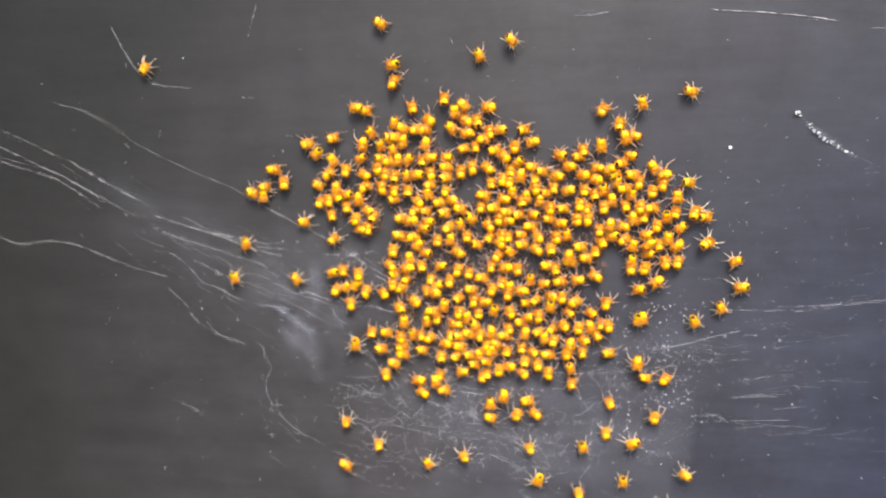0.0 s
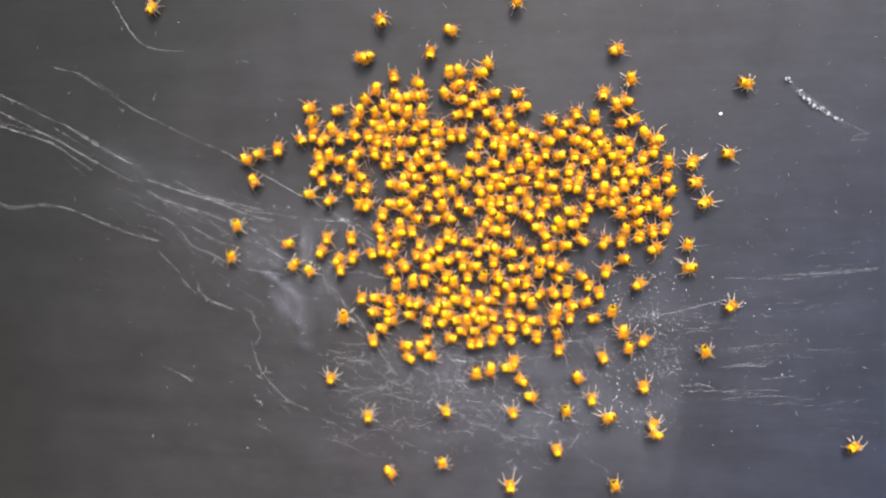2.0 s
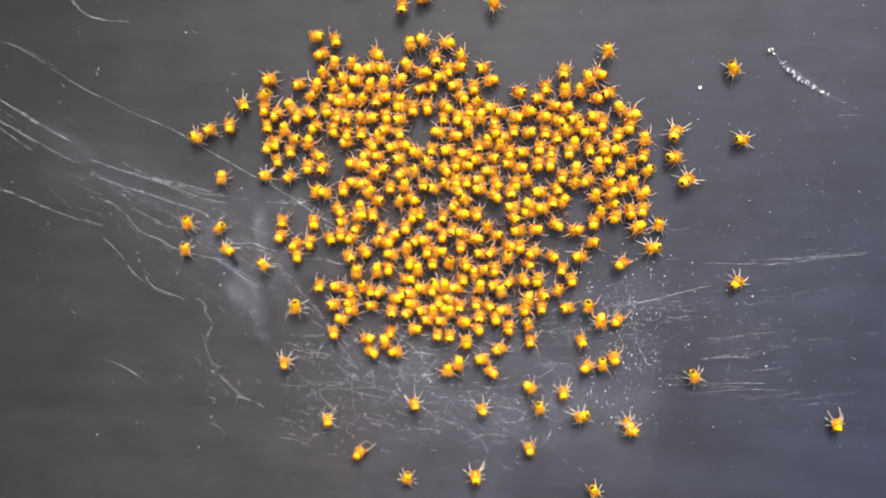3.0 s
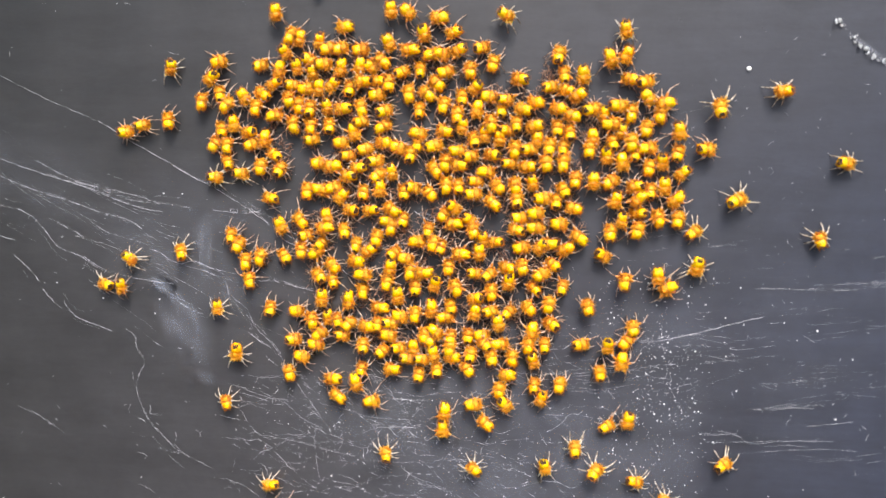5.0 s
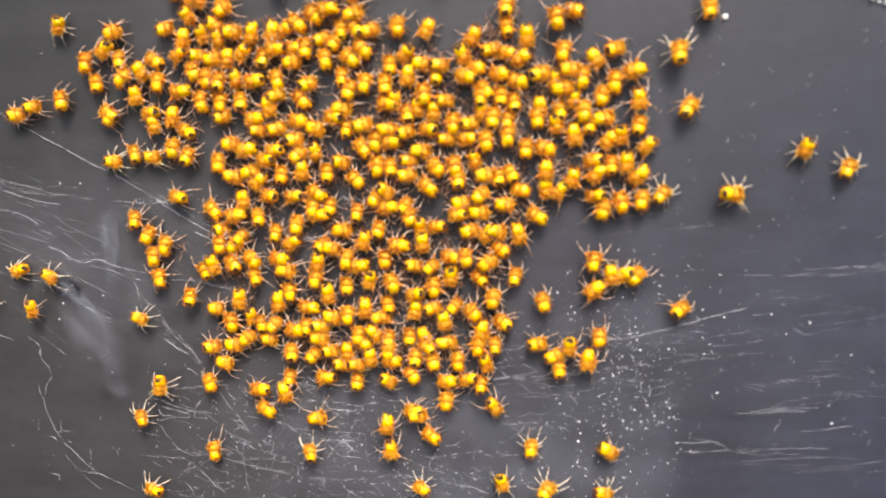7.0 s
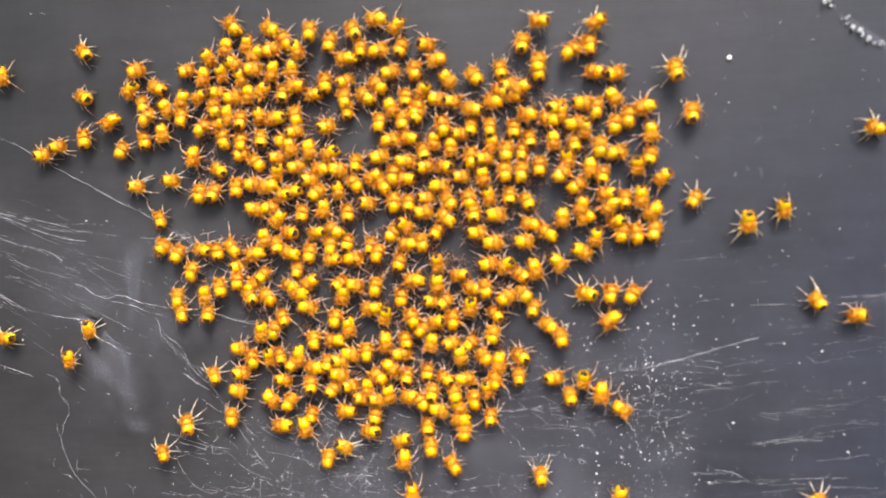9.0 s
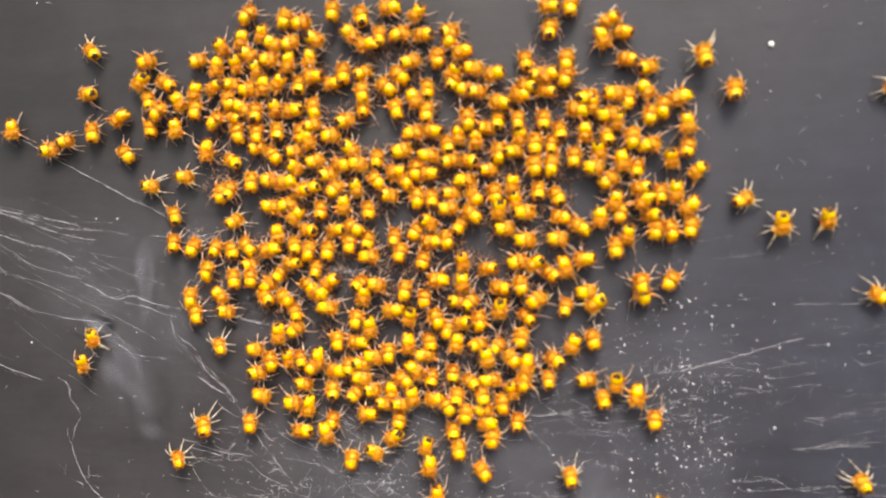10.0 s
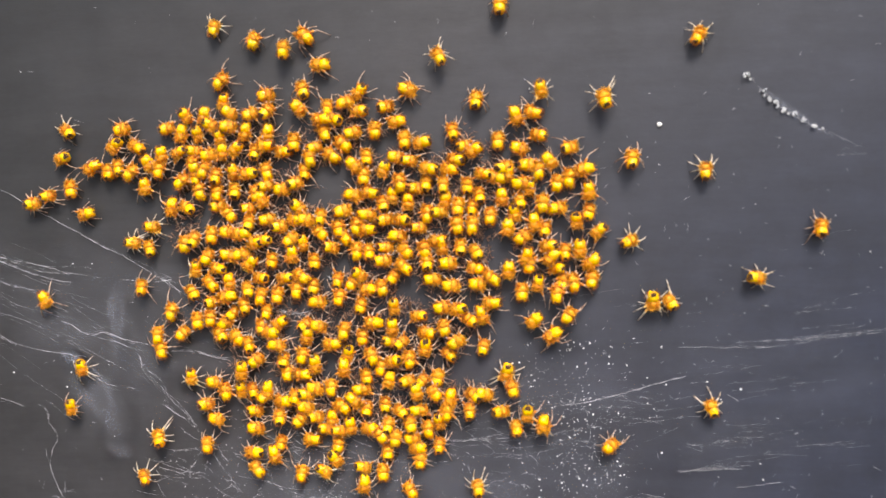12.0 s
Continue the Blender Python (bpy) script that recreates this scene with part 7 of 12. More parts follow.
    crawl(13, 0, (0, -0.77, 1.98, 278), (7.2, -0.82, 2.1, 278), (8.8, -1.04, 1.97, 278), (9.5, -1, 1.84, 278), (10, -1.13, 1.4, 278), (10.5, -1.05, 1.96, 278), (12, -1.07, 1.97, 278))
    crawl(5, 0.08, (0, 0.44, 0.84, 2), (1.5, 0.35, 0.87, 2), (2, 0.45, 0.99, 2), (4.8, -0.07, 1, 2), (5.5, -0.05, 0.99, 2), (6.5, -0.29, 1.07, 2), (7.2, -0.21, 1.14, 2), (9, -0.64, 0.81, 2), (11, -0.63, 0.69, 2), (12, -0.68, 0.83, 2))
    crawl(12, 0.15, (0, -3.57, 0.57, 139), (0.5, -3.44, 0.69, 139), (1.5, -3.56, 0.5, 139), (3, -3.58, 0.64, 139), (6, -3.6, 0.62, 139), (7, -3.74, 0.48, 139), (7.2, -3.72, 0.61, 139), (8.8, -3.77, 0.68, 139), (12, -3.76, 0.63, 139))
    crawl(4, 0.15, (0, -10.95, 0.26, 147), (3.2, -10.93, 0.3, 147), (5.5, -10.77, 0.08, 147), (7.2, -10.74, 0.22, 147), (9.5, -11.05, 0.06, 147), (12, -11, 0.04, 147))
    crawl(11, 0.08, (0, -19.65, 2.49, 87), (0.5, -19.44, 2.24, 87), (1, -19.13, 1.72, 87), (1.5, -18.89, 1.6, 87), (2.35, -18.92, 1.13, 38), (3.2, -18.96, 0.65, -10), (4.8, -11.13, -0.77, -10), (6, -11.09, -0.73, 38), (7.2, -11.05, -0.7, 87), (8.8, -11.28, -0.92, 87), (12, -11.41, -0.94, 87))
    crawl(3, 0, (0, -9.98, -1.84, 82), (1, -10.31, -1.94, 82), (1.5, -10.52, -1.79, 82), (2, -10.55, -1.8, 82), (2.5, -10.39, -1.6, 82), (3, -10.31, -1.04, 82), (5, -10.02, -0.64, 82), (7.2, -9.98, -0.64, 82), (9.5, -10.26, -0.76, 82), (12, -10.21, -0.7, 82))
    crawl(10, 0.15, (0, -6.09, 0.38, 324), (0.5, -5.95, 0.39, 324), (3, -6.26, 0.31, 324), (10, -6.41, 0.25, 324), (11, -6.48, 0.21, 324), (12, -6.89, 0.12, 324))
    crawl(2, 0, (0, -7.23, -0.13, 54), (1, -7.32, -0.03, 54), (3.2, -7.14, -0.25, 54), (6.5, -7.03, -0.18, 54), (9.5, -7.25, -0.24, 54), (10.5, -7.21, -0.36, 54), (12, -7.4, -0.48, 54))
    crawl(9, 0, (0, -6.42, -1.21, 178), (2, -6.57, -0.91, 178), (3.2, -6.45, -1.01, 178), (7.2, -6.3, -0.7, 178), (8.8, -6.27, -0.92, 178), (12, -6.31, -0.92, 178))
    crawl(1, 0, (0, -7.96, 1.68, 53), (1.6, -7.96, 1.68, 7), (3.2, -7.96, 1.68, -39), (4.8, -5.2, -0.59, -39), (6, -5.21, -0.62, 7), (7.2, -5.21, -0.65, 53), (8.8, -4.34, -0.19, 53), (10.5, -4.56, 0.01, 53), (12, -4.51, -0.09, 53))
    crawl(8, 0.15, (0, -7.81, -1.14, 80), (1.5, -7.85, -1.18, 80), (3.2, -8.15, -1.27, 80), (5.5, -8.15, -1.34, 80), (6.5, -8.16, -1.1, 80), (9.5, -8.68, -0.9, 80), (10, -8.54, -0.59, 80), (10.5, -8.6, -0.43, 80), (11, -8.36, -0.4, 80), (12, -8.39, -0.23, 80))
    crawl(0, 0, (0, -2.58, -1, 1), (0.5, -2.58, -0.79, 1), (1.5, -2.59, -0.69, 1), (3, -2.04, -0.34, 1), (5, -1.63, -0.41, 1), (7.2, -1.73, -0.55, 1), (9.5, -1.83, -0.27, 1), (12, -1.79, -0.29, 1))
    crawl(7, 0.25, (0, -0.55, -0.05, 265), (3.6, -0.52, -0.05, 332), (7.2, -0.5, -0.06, 399), (8.8, 3.48, 3.2, 399), (10.4, 3.48, 3.2, 332), (12, 3.48, 3.2, 265))
    crawl(14, 0.08, (0, -0.49, -0.56, 2), (1, -0.57, -0.57, 2), (1.5, -0.63, -0.74, 2), (2, -0.63, -0.66, 2), (4.8, -0.53, -1.04, 2), (7.2, -0.63, -1.11, 2), (8.8, -0.85, -0.99, 2), (9.5, -0.8, -0.87, 2), (10, -0.62, -0.95, 2), (11, -0.46, -0.85, 2), (11.5, -0.5, -0.69, 2), (12, -0.47, -0.73, 2))
    crawl(6, 0, (0, 3.81, 12.05, 78), (0.5, 3.45, 11.95, 78), (1.5, 3.48, 11.88, 78), (2, 3.23, 11.68, 78), (2.5, 2.64, 11.59, 78), (3, 2.23, 11.2, 78), (3.2, 2.25, 11.26, 78), (4.8, 0.85, 11.14, 78), (5, 0.88, 10.85, 78), (8.8, 1.31, 11.23, 78), (9.5, 0.99, 11.34, 78), (10.5, 1.35, 11.36, 78), (12, 1.48, 11.82, 78))
    crawl(13, 0, (0, 0.62, 9.76, 99), (1, 0.89, 9.71, 99), (1.5, 0.97, 10.01, 99), (2, 0.8, 9.92, 99), (3.2, 0.67, 9.9, 99), (4.8, 1.24, 9.7, 99), (5, 1.26, 9.5, 99), (5.5, 1.38, 9.7, 99), (7.2, 1.09, 9.76, 99), (8.8, -0.1, 9.82, 99), (9.5, -0.22, 9.49, 99), (10, -0.35, 9.59, 99), (10.5, -0.11, 9.64, 99), (11.5, -0.31, 9.7, 99), (12, -0.18, 9.8, 99))
    crawl(5, 0.08, (0, 2.22, 10.24, 275), (0.5, 2.07, 10.15, 275), (1, 2.33, 10.27, 275), (1.5, 2.42, 9.78, 275), (2, 2.44, 9.67, 275), (3.2, 2.35, 9.75, 275), (4.8, 2.62, 9.68, 275), (5, 2.56, 9.49, 275), (5.5, 2.68, 9.62, 275), (6.5, 2.47, 9.51, 275), (7, 2.36, 9.21, 275), (8.8, 2.33, 9.54, 275), (8.87, 2.28, 9.7, 331), (8.93, 2.24, 9.85, 387), (9, 2.19, 10.01, 443), (12, 3.19, 18.03, 443))
    crawl(16, 0.25, (0, 5.73, 13.94, 276), (1, 6.09, 13.73, 276), (1.5, 5.66, 13.64, 276), (2, 5.57, 13.04, 276), (2.5, 5.6, 13.22, 276), (3, 5.8, 12.95, 276), (3.2, 5.8, 12.97, 276), (4.8, 5.21, 12.72, 276), (5, 5.33, 12.41, 276), (5.5, 5.46, 12.61, 276), (6.5, 5.26, 12.53, 276), (7, 5.16, 12.26, 276), (9, 5.74, 12.27, 209), (10, 4.54, 11.61, 209), (10.17, 4.96, 11.86, 150), (10.33, 5.37, 12.11, 90), (10.5, 5.79, 12.36, 31), (10.75, 5.8, 12.42, -26), (11, 5.81, 12.49, -84), (11.5, 5.75, 12.29, -84), (12, 5.81, 12.34, -84))
    crawl(4, 0.25, (0, 4.3, 10.89, 284), (0.5, 4.19, 10.79, 284), (1, 4.43, 10.75, 284), (3, 4.28, 10.68, 284), (3.2, 4.35, 10.8, 284), (4.8, 4.37, 10.73, 284), (5, 4.34, 10.52, 284), (5.5, 4.43, 10.75, 245), (6, 3.58, 8.9, 245), (6.4, 3.58, 8.9, 187), (6.8, 3.58, 8.9, 129), (7, 4.1, 10.1, 100), (7.2, 3.58, 8.9, 71), (8.8, 4.19, 10.66, 71), (9.15, 4.22, 10.56, -3), (9.5, 4.25, 10.47, -76), (10, 4.08, 10.59, -76), (10.5, 4.29, 10.56, -76), (11, 4.12, 10.66, -76), (11.5, 4.08, 10.54, -76), (12, 4.11, 10.65, -76))
    crawl(11, 0, (0, 5.13, 11.03, 167), (0.5, 5.1, 11.02, 167), (1, 5.33, 11.06, 167), (3, 5.21, 11.02, 167), (4.8, 5.49, 11.06, 167), (4.9, 5.46, 10.93, 208), (5, 5.43, 10.79, 249), (5.5, 4.45, 8.24, 249), (6.07, 4.45, 8.24, 190), (6.63, 4.45, 8.24, 132), (7.2, 4.45, 8.24, 74), (8.8, 5.27, 11.04, 74), (9.15, 5.28, 10.92, 121), (9.5, 5.3, 10.81, 167), (10, 5.22, 10.96, 167), (12, 5.26, 10.86, 167))
    crawl(3, 0, (0, 4.88, 9.25, 172), (3, 5.05, 9, 172), (4.8, 5.76, 9.4, 172), (5, 5.72, 9.16, 172), (5.5, 5.84, 9.38, 172), (6.5, 5.55, 9.29, 172), (7, 5.1, 10.5, 172), (8.8, 5.57, 9.43, 172), (9.5, 5.63, 9.25, 172), (10, 5.54, 9.36, 172), (10.5, 5.7, 9.4, 172), (12, 5.62, 9.35, 172))
    crawl(10, 0, (0, 4.05, 8.59, 13), (1.5, 4.05, 8.59, 22), (2, 5.9, 9.35, 22), (3.2, 5.96, 9.43, 13), (4.8, 6.82, 9.2, 13), (5, 6.76, 8.98, 13), (5.5, 6.91, 9.14, 13), (6, 7.12, 8.74, 13), (6.5, 7.26, 8.78, 13), (7.2, 7.43, 8.13, 13), (8.8, 6.76, 9.21, 13), (9.5, 6.82, 8.95, 13), (10, 6.66, 8.86, 13), (11, 7.11, 9.03, -45), (11.5, 7.68, 8.47, -45), (12, 7.66, 8.46, 13))
    crawl(2, 0, (0, 6.9, 8.22, 305), (3.2, 7, 8.23, 305), (4.8, 6.97, 8.07, 305), (5, 6.96, 7.93, 305), (5.5, 6.93, 8.12, 305), (6, 6.49, 7.92, 305), (6.5, 6.37, 8.01, 305), (7, 6.31, 7.77, 305), (8.8, 6.64, 7.81, 305), (9.5, 6.76, 7.65, 305), (10, 6.54, 7.57, 305), (11.5, 6.71, 7.4, 305), (12, 6.31, 7.63, 305))
    crawl(9, 0.08, (0, 7.84, 7.51, 192), (4.8, 8.09, 7.64, 192), (5, 8.07, 7.51, 192), (5.5, 8.15, 7.73, 192), (6, 8.02, 7.63, 192), (6.5, 8.37, 7.55, 192), (7, 8.53, 7, 192), (7.2, 8.6, 6.99, 192), (8.8, 8.48, 7.1, 192), (9.5, 8.58, 6.98, 192), (10, 8.43, 7.03, 192), (11, 8.63, 7.13, 192), (12, 8.61, 7, 192))
    crawl(1, 0, (0, 0.16, 9.21, 3), (1, 0.22, 9, 3), (2.5, 0.03, 9, 3), (3.2, 0.09, 9.05, 3), (4.8, 0.35, 8.81, 3), (5, 0.33, 8.68, 3), (6, 0.41, 8.87, 3), (6.5, 0.37, 8.77, 3), (7, 0.22, 8.5, 3), (8.8, 0.36, 8.85, 3), (9.5, 0.38, 8.65, 3), (10, 0.39, 8.79, 3), (11, 0.6, 8.74, 3), (12, 0.63, 8.78, 3))
    crawl(8, 0.15, (0, 1.97, 8.17, 171), (0.5, 1.76, 8.25, 171), (1.5, 1.7, 8.49, 171), (2.5, 1.43, 8.4, 171), (4.8, 1.5, 8.62, 171), (5, 1.46, 8.44, 171), (5.5, 1.5, 8.67, 171), (6.5, 1.35, 8.54, 171), (7, 1.18, 8.27, 171), (7.2, 1.22, 8.31, 171), (8.8, 0.64, 8.14, 171), (12, 1.85, 6.87, 171))
    crawl(0, 0.25, (0, 2.98, 8.01, 212), (1, 2.73, 8.02, 212), (1.5, 2.7, 8.18, 212), (2, 2.72, 8.03, 212), (3.2, 2.45, 8.23, 212), (4.8, 2.28, 8.25, 212), (5, 2.23, 8.08, 212), (5.5, 2.32, 8.27, 212), (6, 2.14, 8.31, 212), (7, 2, 7.94, 212), (7.2, 2.02, 7.97, 212), (8.8, 1.13, 8.54, 212), (9.5, 1.04, 8.47, 212), (10, 0.99, 8.61, 212), (10.5, 1.17, 8.48, 212), (11, 1.31, 8.55, 212), (11.5, 1.18, 8.45, 212), (12, 1.27, 8.48, 212))
    crawl(7, 0.15, (0, 0.65, 7.55, 177), (2, 0.78, 7.56, 177), (2.5, 0.6, 7.47, 177), (3, 0.62, 7.49, 177), (4.8, 0.92, 7.36, 177), (5, 0.89, 7.2, 177), (5.5, 0.92, 7.37, 177), (7, 0.71, 7.08, 177), (9, 1.44, 6.92, 177), (9.25, 1.51, 7.2, 122), (9.5, 1.58, 7.48, 68), (10, 1.99, 8.51, 68), (10.25, 2.32, 8.69, 122), (10.5, 2.65, 8.88, 177), (10.67, 2.87, 8.89, 230), (10.83, 3.1, 8.9, 284), (11, 3.32, 8.91, 337), (12, 4.31, 8.5, 337))
    crawl(14, 0, (0, 1.83, 7.14, 168), (1, 1.93, 7.15, 168), (1.5, 1.73, 7.34, 168), (2, 1.81, 7.17, 168), (3.2, 1.81, 7.15, 168), (4.8, 1.89, 6.86, 168), (5, 1.85, 6.72, 168), (5.5, 1.91, 6.92, 168), (7, 1.78, 6.64, 168), (9, 2.76, 6.6, 168), (10, 2.61, 6.61, 168), (10.5, 2.75, 6.63, 168), (12, 2.76, 6.62, 168))
    crawl(6, 0, (0, 3.38, 7.53, 7), (2.5, 3.14, 7.25, 7), (4.8, 3.23, 7.27, 7), (5, 3.2, 7.13, 7), (5.5, 3.2, 7.28, 7), (7, 3.1, 7, 7), (8.8, 3.23, 7.33, 7), (9.5, 3.3, 7.21, 7), (10, 3.17, 7.29, 7), (12, 3.3, 7.25, 7))
    crawl(13, 0, (0, 3.78, 6.9, 260), (1, 3.94, 6.78, 260), (1.5, 3.72, 6.81, 260), (3, 3.65, 6.75, 260), (4.8, 4.1, 6.97, 260), (5, 4.08, 6.83, 260), (5.5, 4.18, 6.99, 260), (6.5, 4.06, 6.88, 260), (7, 4.01, 6.66, 260), (8.8, 3.53, 6.95, 260), (9.5, 3.6, 6.84, 260), (10, 3.51, 6.87, 260), (11, 3.64, 6.95, 260), (12, 3.58, 6.84, 260))
    crawl(5, 0.15, (0, 5, 7.53, -5), (3, 4.88, 7.48, -5), (4.8, 4.98, 7.5, -5), (5, 4.95, 7.36, -5), (5.5, 5.03, 7.46, -5), (6.5, 4.92, 7.41, -5), (7, 4.82, 7.18, -5), (8.8, 4.81, 7.47, -5), (9.5, 4.86, 7.39, -5), (10, 4.72, 7.42, -5), (10.5, 4.89, 7.42, -5), (12, 4.87, 7.38, -5))
    crawl(12, 0, (0, 5.64, 6.81, 90), (0.5, 5.55, 6.94, 90), (1, 5.69, 6.89, 90), (3, 5.55, 6.89, 90), (4.8, 5.82, 7.01, 90), (5, 5.84, 6.88, 90), (5.5, 5.89, 7.02, 90), (6.5, 5.68, 6.93, 90), (7, 5.56, 6.71, 90), (8.8, 5.59, 7.17, 90), (9.5, 5.66, 7.05, 90), (10, 5.5, 7.13, 90), (12, 5.56, 7.02, 90))
    crawl(4, 0, (0, 7.79, 6.64, 86), (2, 7.87, 6.62, 86), (5.5, 7.8, 6.82, 86), (7, 7.45, 6.39, 86), (8.8, 7.55, 6.56, 86), (9.5, 7.64, 6.47, 86), (10, 7.5, 6.53, 86), (11, 7.68, 6.62, 86), (12, 7.63, 6.45, 86))
    crawl(18, 0.25, (0, 10.63, 4.03, 70), (1, 10.95, 4.57, 70), (2, 11.2, 5.53, 70), (3.2, 11.62, 6.1, 70), (4.8, 11.58, 6.96, 96), (5, 11.68, 7.15, 96), (5.5, 11.59, 7.87, 96), (6, 11.45, 7.91, 96), (6.5, 11.01, 7.91, 96), (7, 10.99, 7.88, 96), (7.2, 11, 8.03, 96), (8.8, 10.34, 9.14, 105), (9.5, 10.29, 9.17, 105), (10, 9.75, 9.27, 105), (10.5, 9.85, 9.7, 105), (11, 9.75, 10.65, 105), (11.5, 9.59, 11.29, 105), (12, 9.95, 11.59, 105))
    crawl(3, 0.08, (0, 0.75, 6.11, 94), (3.2, 0.72, 6.13, 94), (4.8, 0.88, 5.97, 94), (5, 0.86, 5.83, 94), (6.5, 0.88, 5.95, 94), (7, 0.79, 5.77, 94), (8.8, 0.59, 6.06, 94), (12, 0.75, 6.09, 94))
    crawl(10, 0, (0, 1.7, 5.71, 101), (4.8, 1.73, 5.66, 101), (5, 1.7, 5.53, 101), (6, 1.7, 5.65, 101), (7, 1.56, 5.39, 101), (12, 1.56, 5.42, 101))
    crawl(2, 0, (0, 3.28, 5.23, 273), (0.5, 3.22, 5.39, 273), (1, 3.32, 5.28, 273), (2, 3.19, 5.27, 273), (3, 3.25, 5.2, 273), (4.8, 3.3, 5.34, 273), (5, 3.3, 5.23, 273), (6.5, 3.15, 5.27, 273), (7, 3.09, 5.09, 273), (8.8, 3.02, 5.27, 273), (12, 3.09, 5.27, 273))
    crawl(9, 0.15, (0, 4.42, 6.26, 1), (1.5, 4.5, 6.12, 1), (3, 4.4, 6.16, 1), (4.8, 4.6, 6.24, 1), (5, 4.57, 6.12, 1), (5.5, 4.62, 6.28, 1), (7, 4.46, 6.1, 1), (8.8, 4.42, 6.22, 1), (12, 4.45, 6.17, 1))
    crawl(1, 0, (0, 4.53, 4.67, 97), (1, 4.57, 4.83, 97), (1.5, 4.47, 4.73, 97), (3, 4.52, 4.68, 97), (5, 4.66, 4.88, 97), (5.5, 4.64, 5.09, 97), (7, 4.25, 4.85, 97), (8.8, 4.28, 5.06, 97), (12, 4.31, 5.01, 97))
    crawl(8, 0.08, (0, 5.05, 5.78, 260), (3, 5.07, 5.79, 260), (4.8, 5.26, 5.76, 260), (5, 5.23, 5.65, 260), (6.5, 5.14, 5.68, 260), (7, 5.06, 5.48, 260), (8.8, 4.93, 5.88, 260), (9.5, 4.99, 5.78, 260), (10, 4.89, 5.85, 260), (10.5, 5.02, 5.86, 260), (12, 4.96, 5.87, 260))
    crawl(0, 0.08, (0, 2.59, 4.51, 86), (0.5, 2.71, 4.66, 86), (2.5, 2.77, 4.47, 86), (4.8, 3.08, 4.56, 86), (5, 3.09, 4.4, 86), (5.5, 3.03, 4.56, 86), (7.2, 2.88, 4.42, 97), (8.8, 2.25, 9.55, 97), (10, 2.04, 9.48, 86), (12, 2.92, 9.05, 86))
    crawl(7, 0, (0, 6.89, 5.94, 81), (3.2, 6.91, 5.97, 81), (5, 6.91, 5.82, 81), (5.5, 6.98, 5.92, 81), (7, 6.72, 5.63, 81), (8.8, 6.76, 6.12, 81), (12, 6.82, 6.12, 81))
    crawl(14, 0.25, (0, 5.78, 4.59, 94), (1, 5.88, 4.78, 94), (2, 5.77, 4.88, 94), (5, 5.9, 4.88, 94), (5.5, 5.93, 5.02, 94), (7, 5.62, 4.76, 94), (9.5, 5.83, 4.79, 94), (10, 5.71, 4.82, 94), (12, 5.82, 4.8, 94))
    crawl(6, 0, (0, 2.48, 6.19, 275), (0.5, 2.47, 6.42, 275), (3.2, 2.48, 6.42, 308), (4.8, 4.29, 4.07, 308), (5, 4.28, 3.99, 275), (5.5, 4.17, 4.28, 275), (6, 4.1, 4.27, 275), (7, 4.04, 4.09, 275), (10, 3.81, 4.19, 275), (12, 3.95, 4.19, 275))
    crawl(13, 0, (0, 1.02, 4.43, 79), (1.5, 1.2, 4.17, 79), (2.5, 1.3, 4.3, 79), (3.2, 1.26, 4.51, 79), (5.5, 1.29, 4.52, 79), (7, 1.18, 4.38, 79), (8.8, 1.08, 4.65, 79), (12, 1.07, 4.61, 79))
    crawl(5, 0.15, (0, 0.38, 4.75, 83), (3.2, 0.29, 4.81, 83), (5, 0.34, 4.58, 83), (5.5, 0.41, 4.64, 83), (7, 0.31, 4.51, 83), (8.8, 0.12, 4.69, 83), (12, 0.13, 4.68, 83))
    crawl(12, 0.15, (0, 1.11, 3.46, 89), (1, 1.16, 3.34, 89), (2, 1.03, 3.34, 89), (3, 1.21, 3.48, 89), (5.5, 1.3, 3.48, 89), (8.8, 1, 3.42, 89), (12, 1.05, 3.42, 89))
    crawl(4, 0, (0, 6.86, 4.43, 8), (1, 6.95, 4.64, 8), (1.5, 6.82, 4.67, 8), (2.5, 6.97, 4.73, 8), (5, 7.01, 4.47, 8), (5.5, 7.01, 4.57, 8), (7, 6.77, 4.32, 8), (9.5, 6.82, 4.4, 8), (10, 6.69, 4.38, 8), (12, 6.8, 4.43, 8))
    crawl(11, 0.25, (0, 9.05, 5.57, 276), (1.5, 9.1, 5.68, 276), (5.5, 9.04, 5.62, 276), (6, 8.89, 5.62, 276), (7, 8.79, 5.36, 276), (8.8, 8.82, 5.57, 276), (9.5, 8.96, 5.47, 276), (10, 8.8, 5.53, 276), (10.5, 8.94, 5.54, 276), (12, 8.88, 5.55, 276))
    crawl(3, 0.15, (0, 8.95, 4.03, 80), (0.5, 9.03, 4.18, 80), (3, 9.06, 4.17, 80), (6.5, 8.92, 4.06, 80), (7, 8.81, 3.87, 80), (8.8, 8.8, 4.15, 80), (12, 8.87, 4.15, 80))
    crawl(10, 0.15, (0, 8.2, 3.71, 275), (1.5, 8.06, 3.76, 275), (5.5, 7.98, 3.53, 275), (6, 7.81, 3.49, 275), (7, 7.77, 3.34, 275), (9.5, 8.06, 3.6, 275), (10, 7.9, 3.57, 275), (10.5, 8.05, 3.61, 275), (12, 8.06, 3.59, 275))
    crawl(2, 0.08, (0, 7.38, 2.83, 79), (1.5, 7.33, 3.06, 79), (2.5, 7.26, 2.95, 79), (4.8, 7.16, 3.16, 79), (6, 7.12, 3.1, 154), (7.2, 7.09, 3.04, 229), (8.8, 4.88, 0.5, 229), (9.15, 4.93, 0.5, 154), (9.5, 4.98, 0.49, 79), (12, 4.89, 0.64, 79))
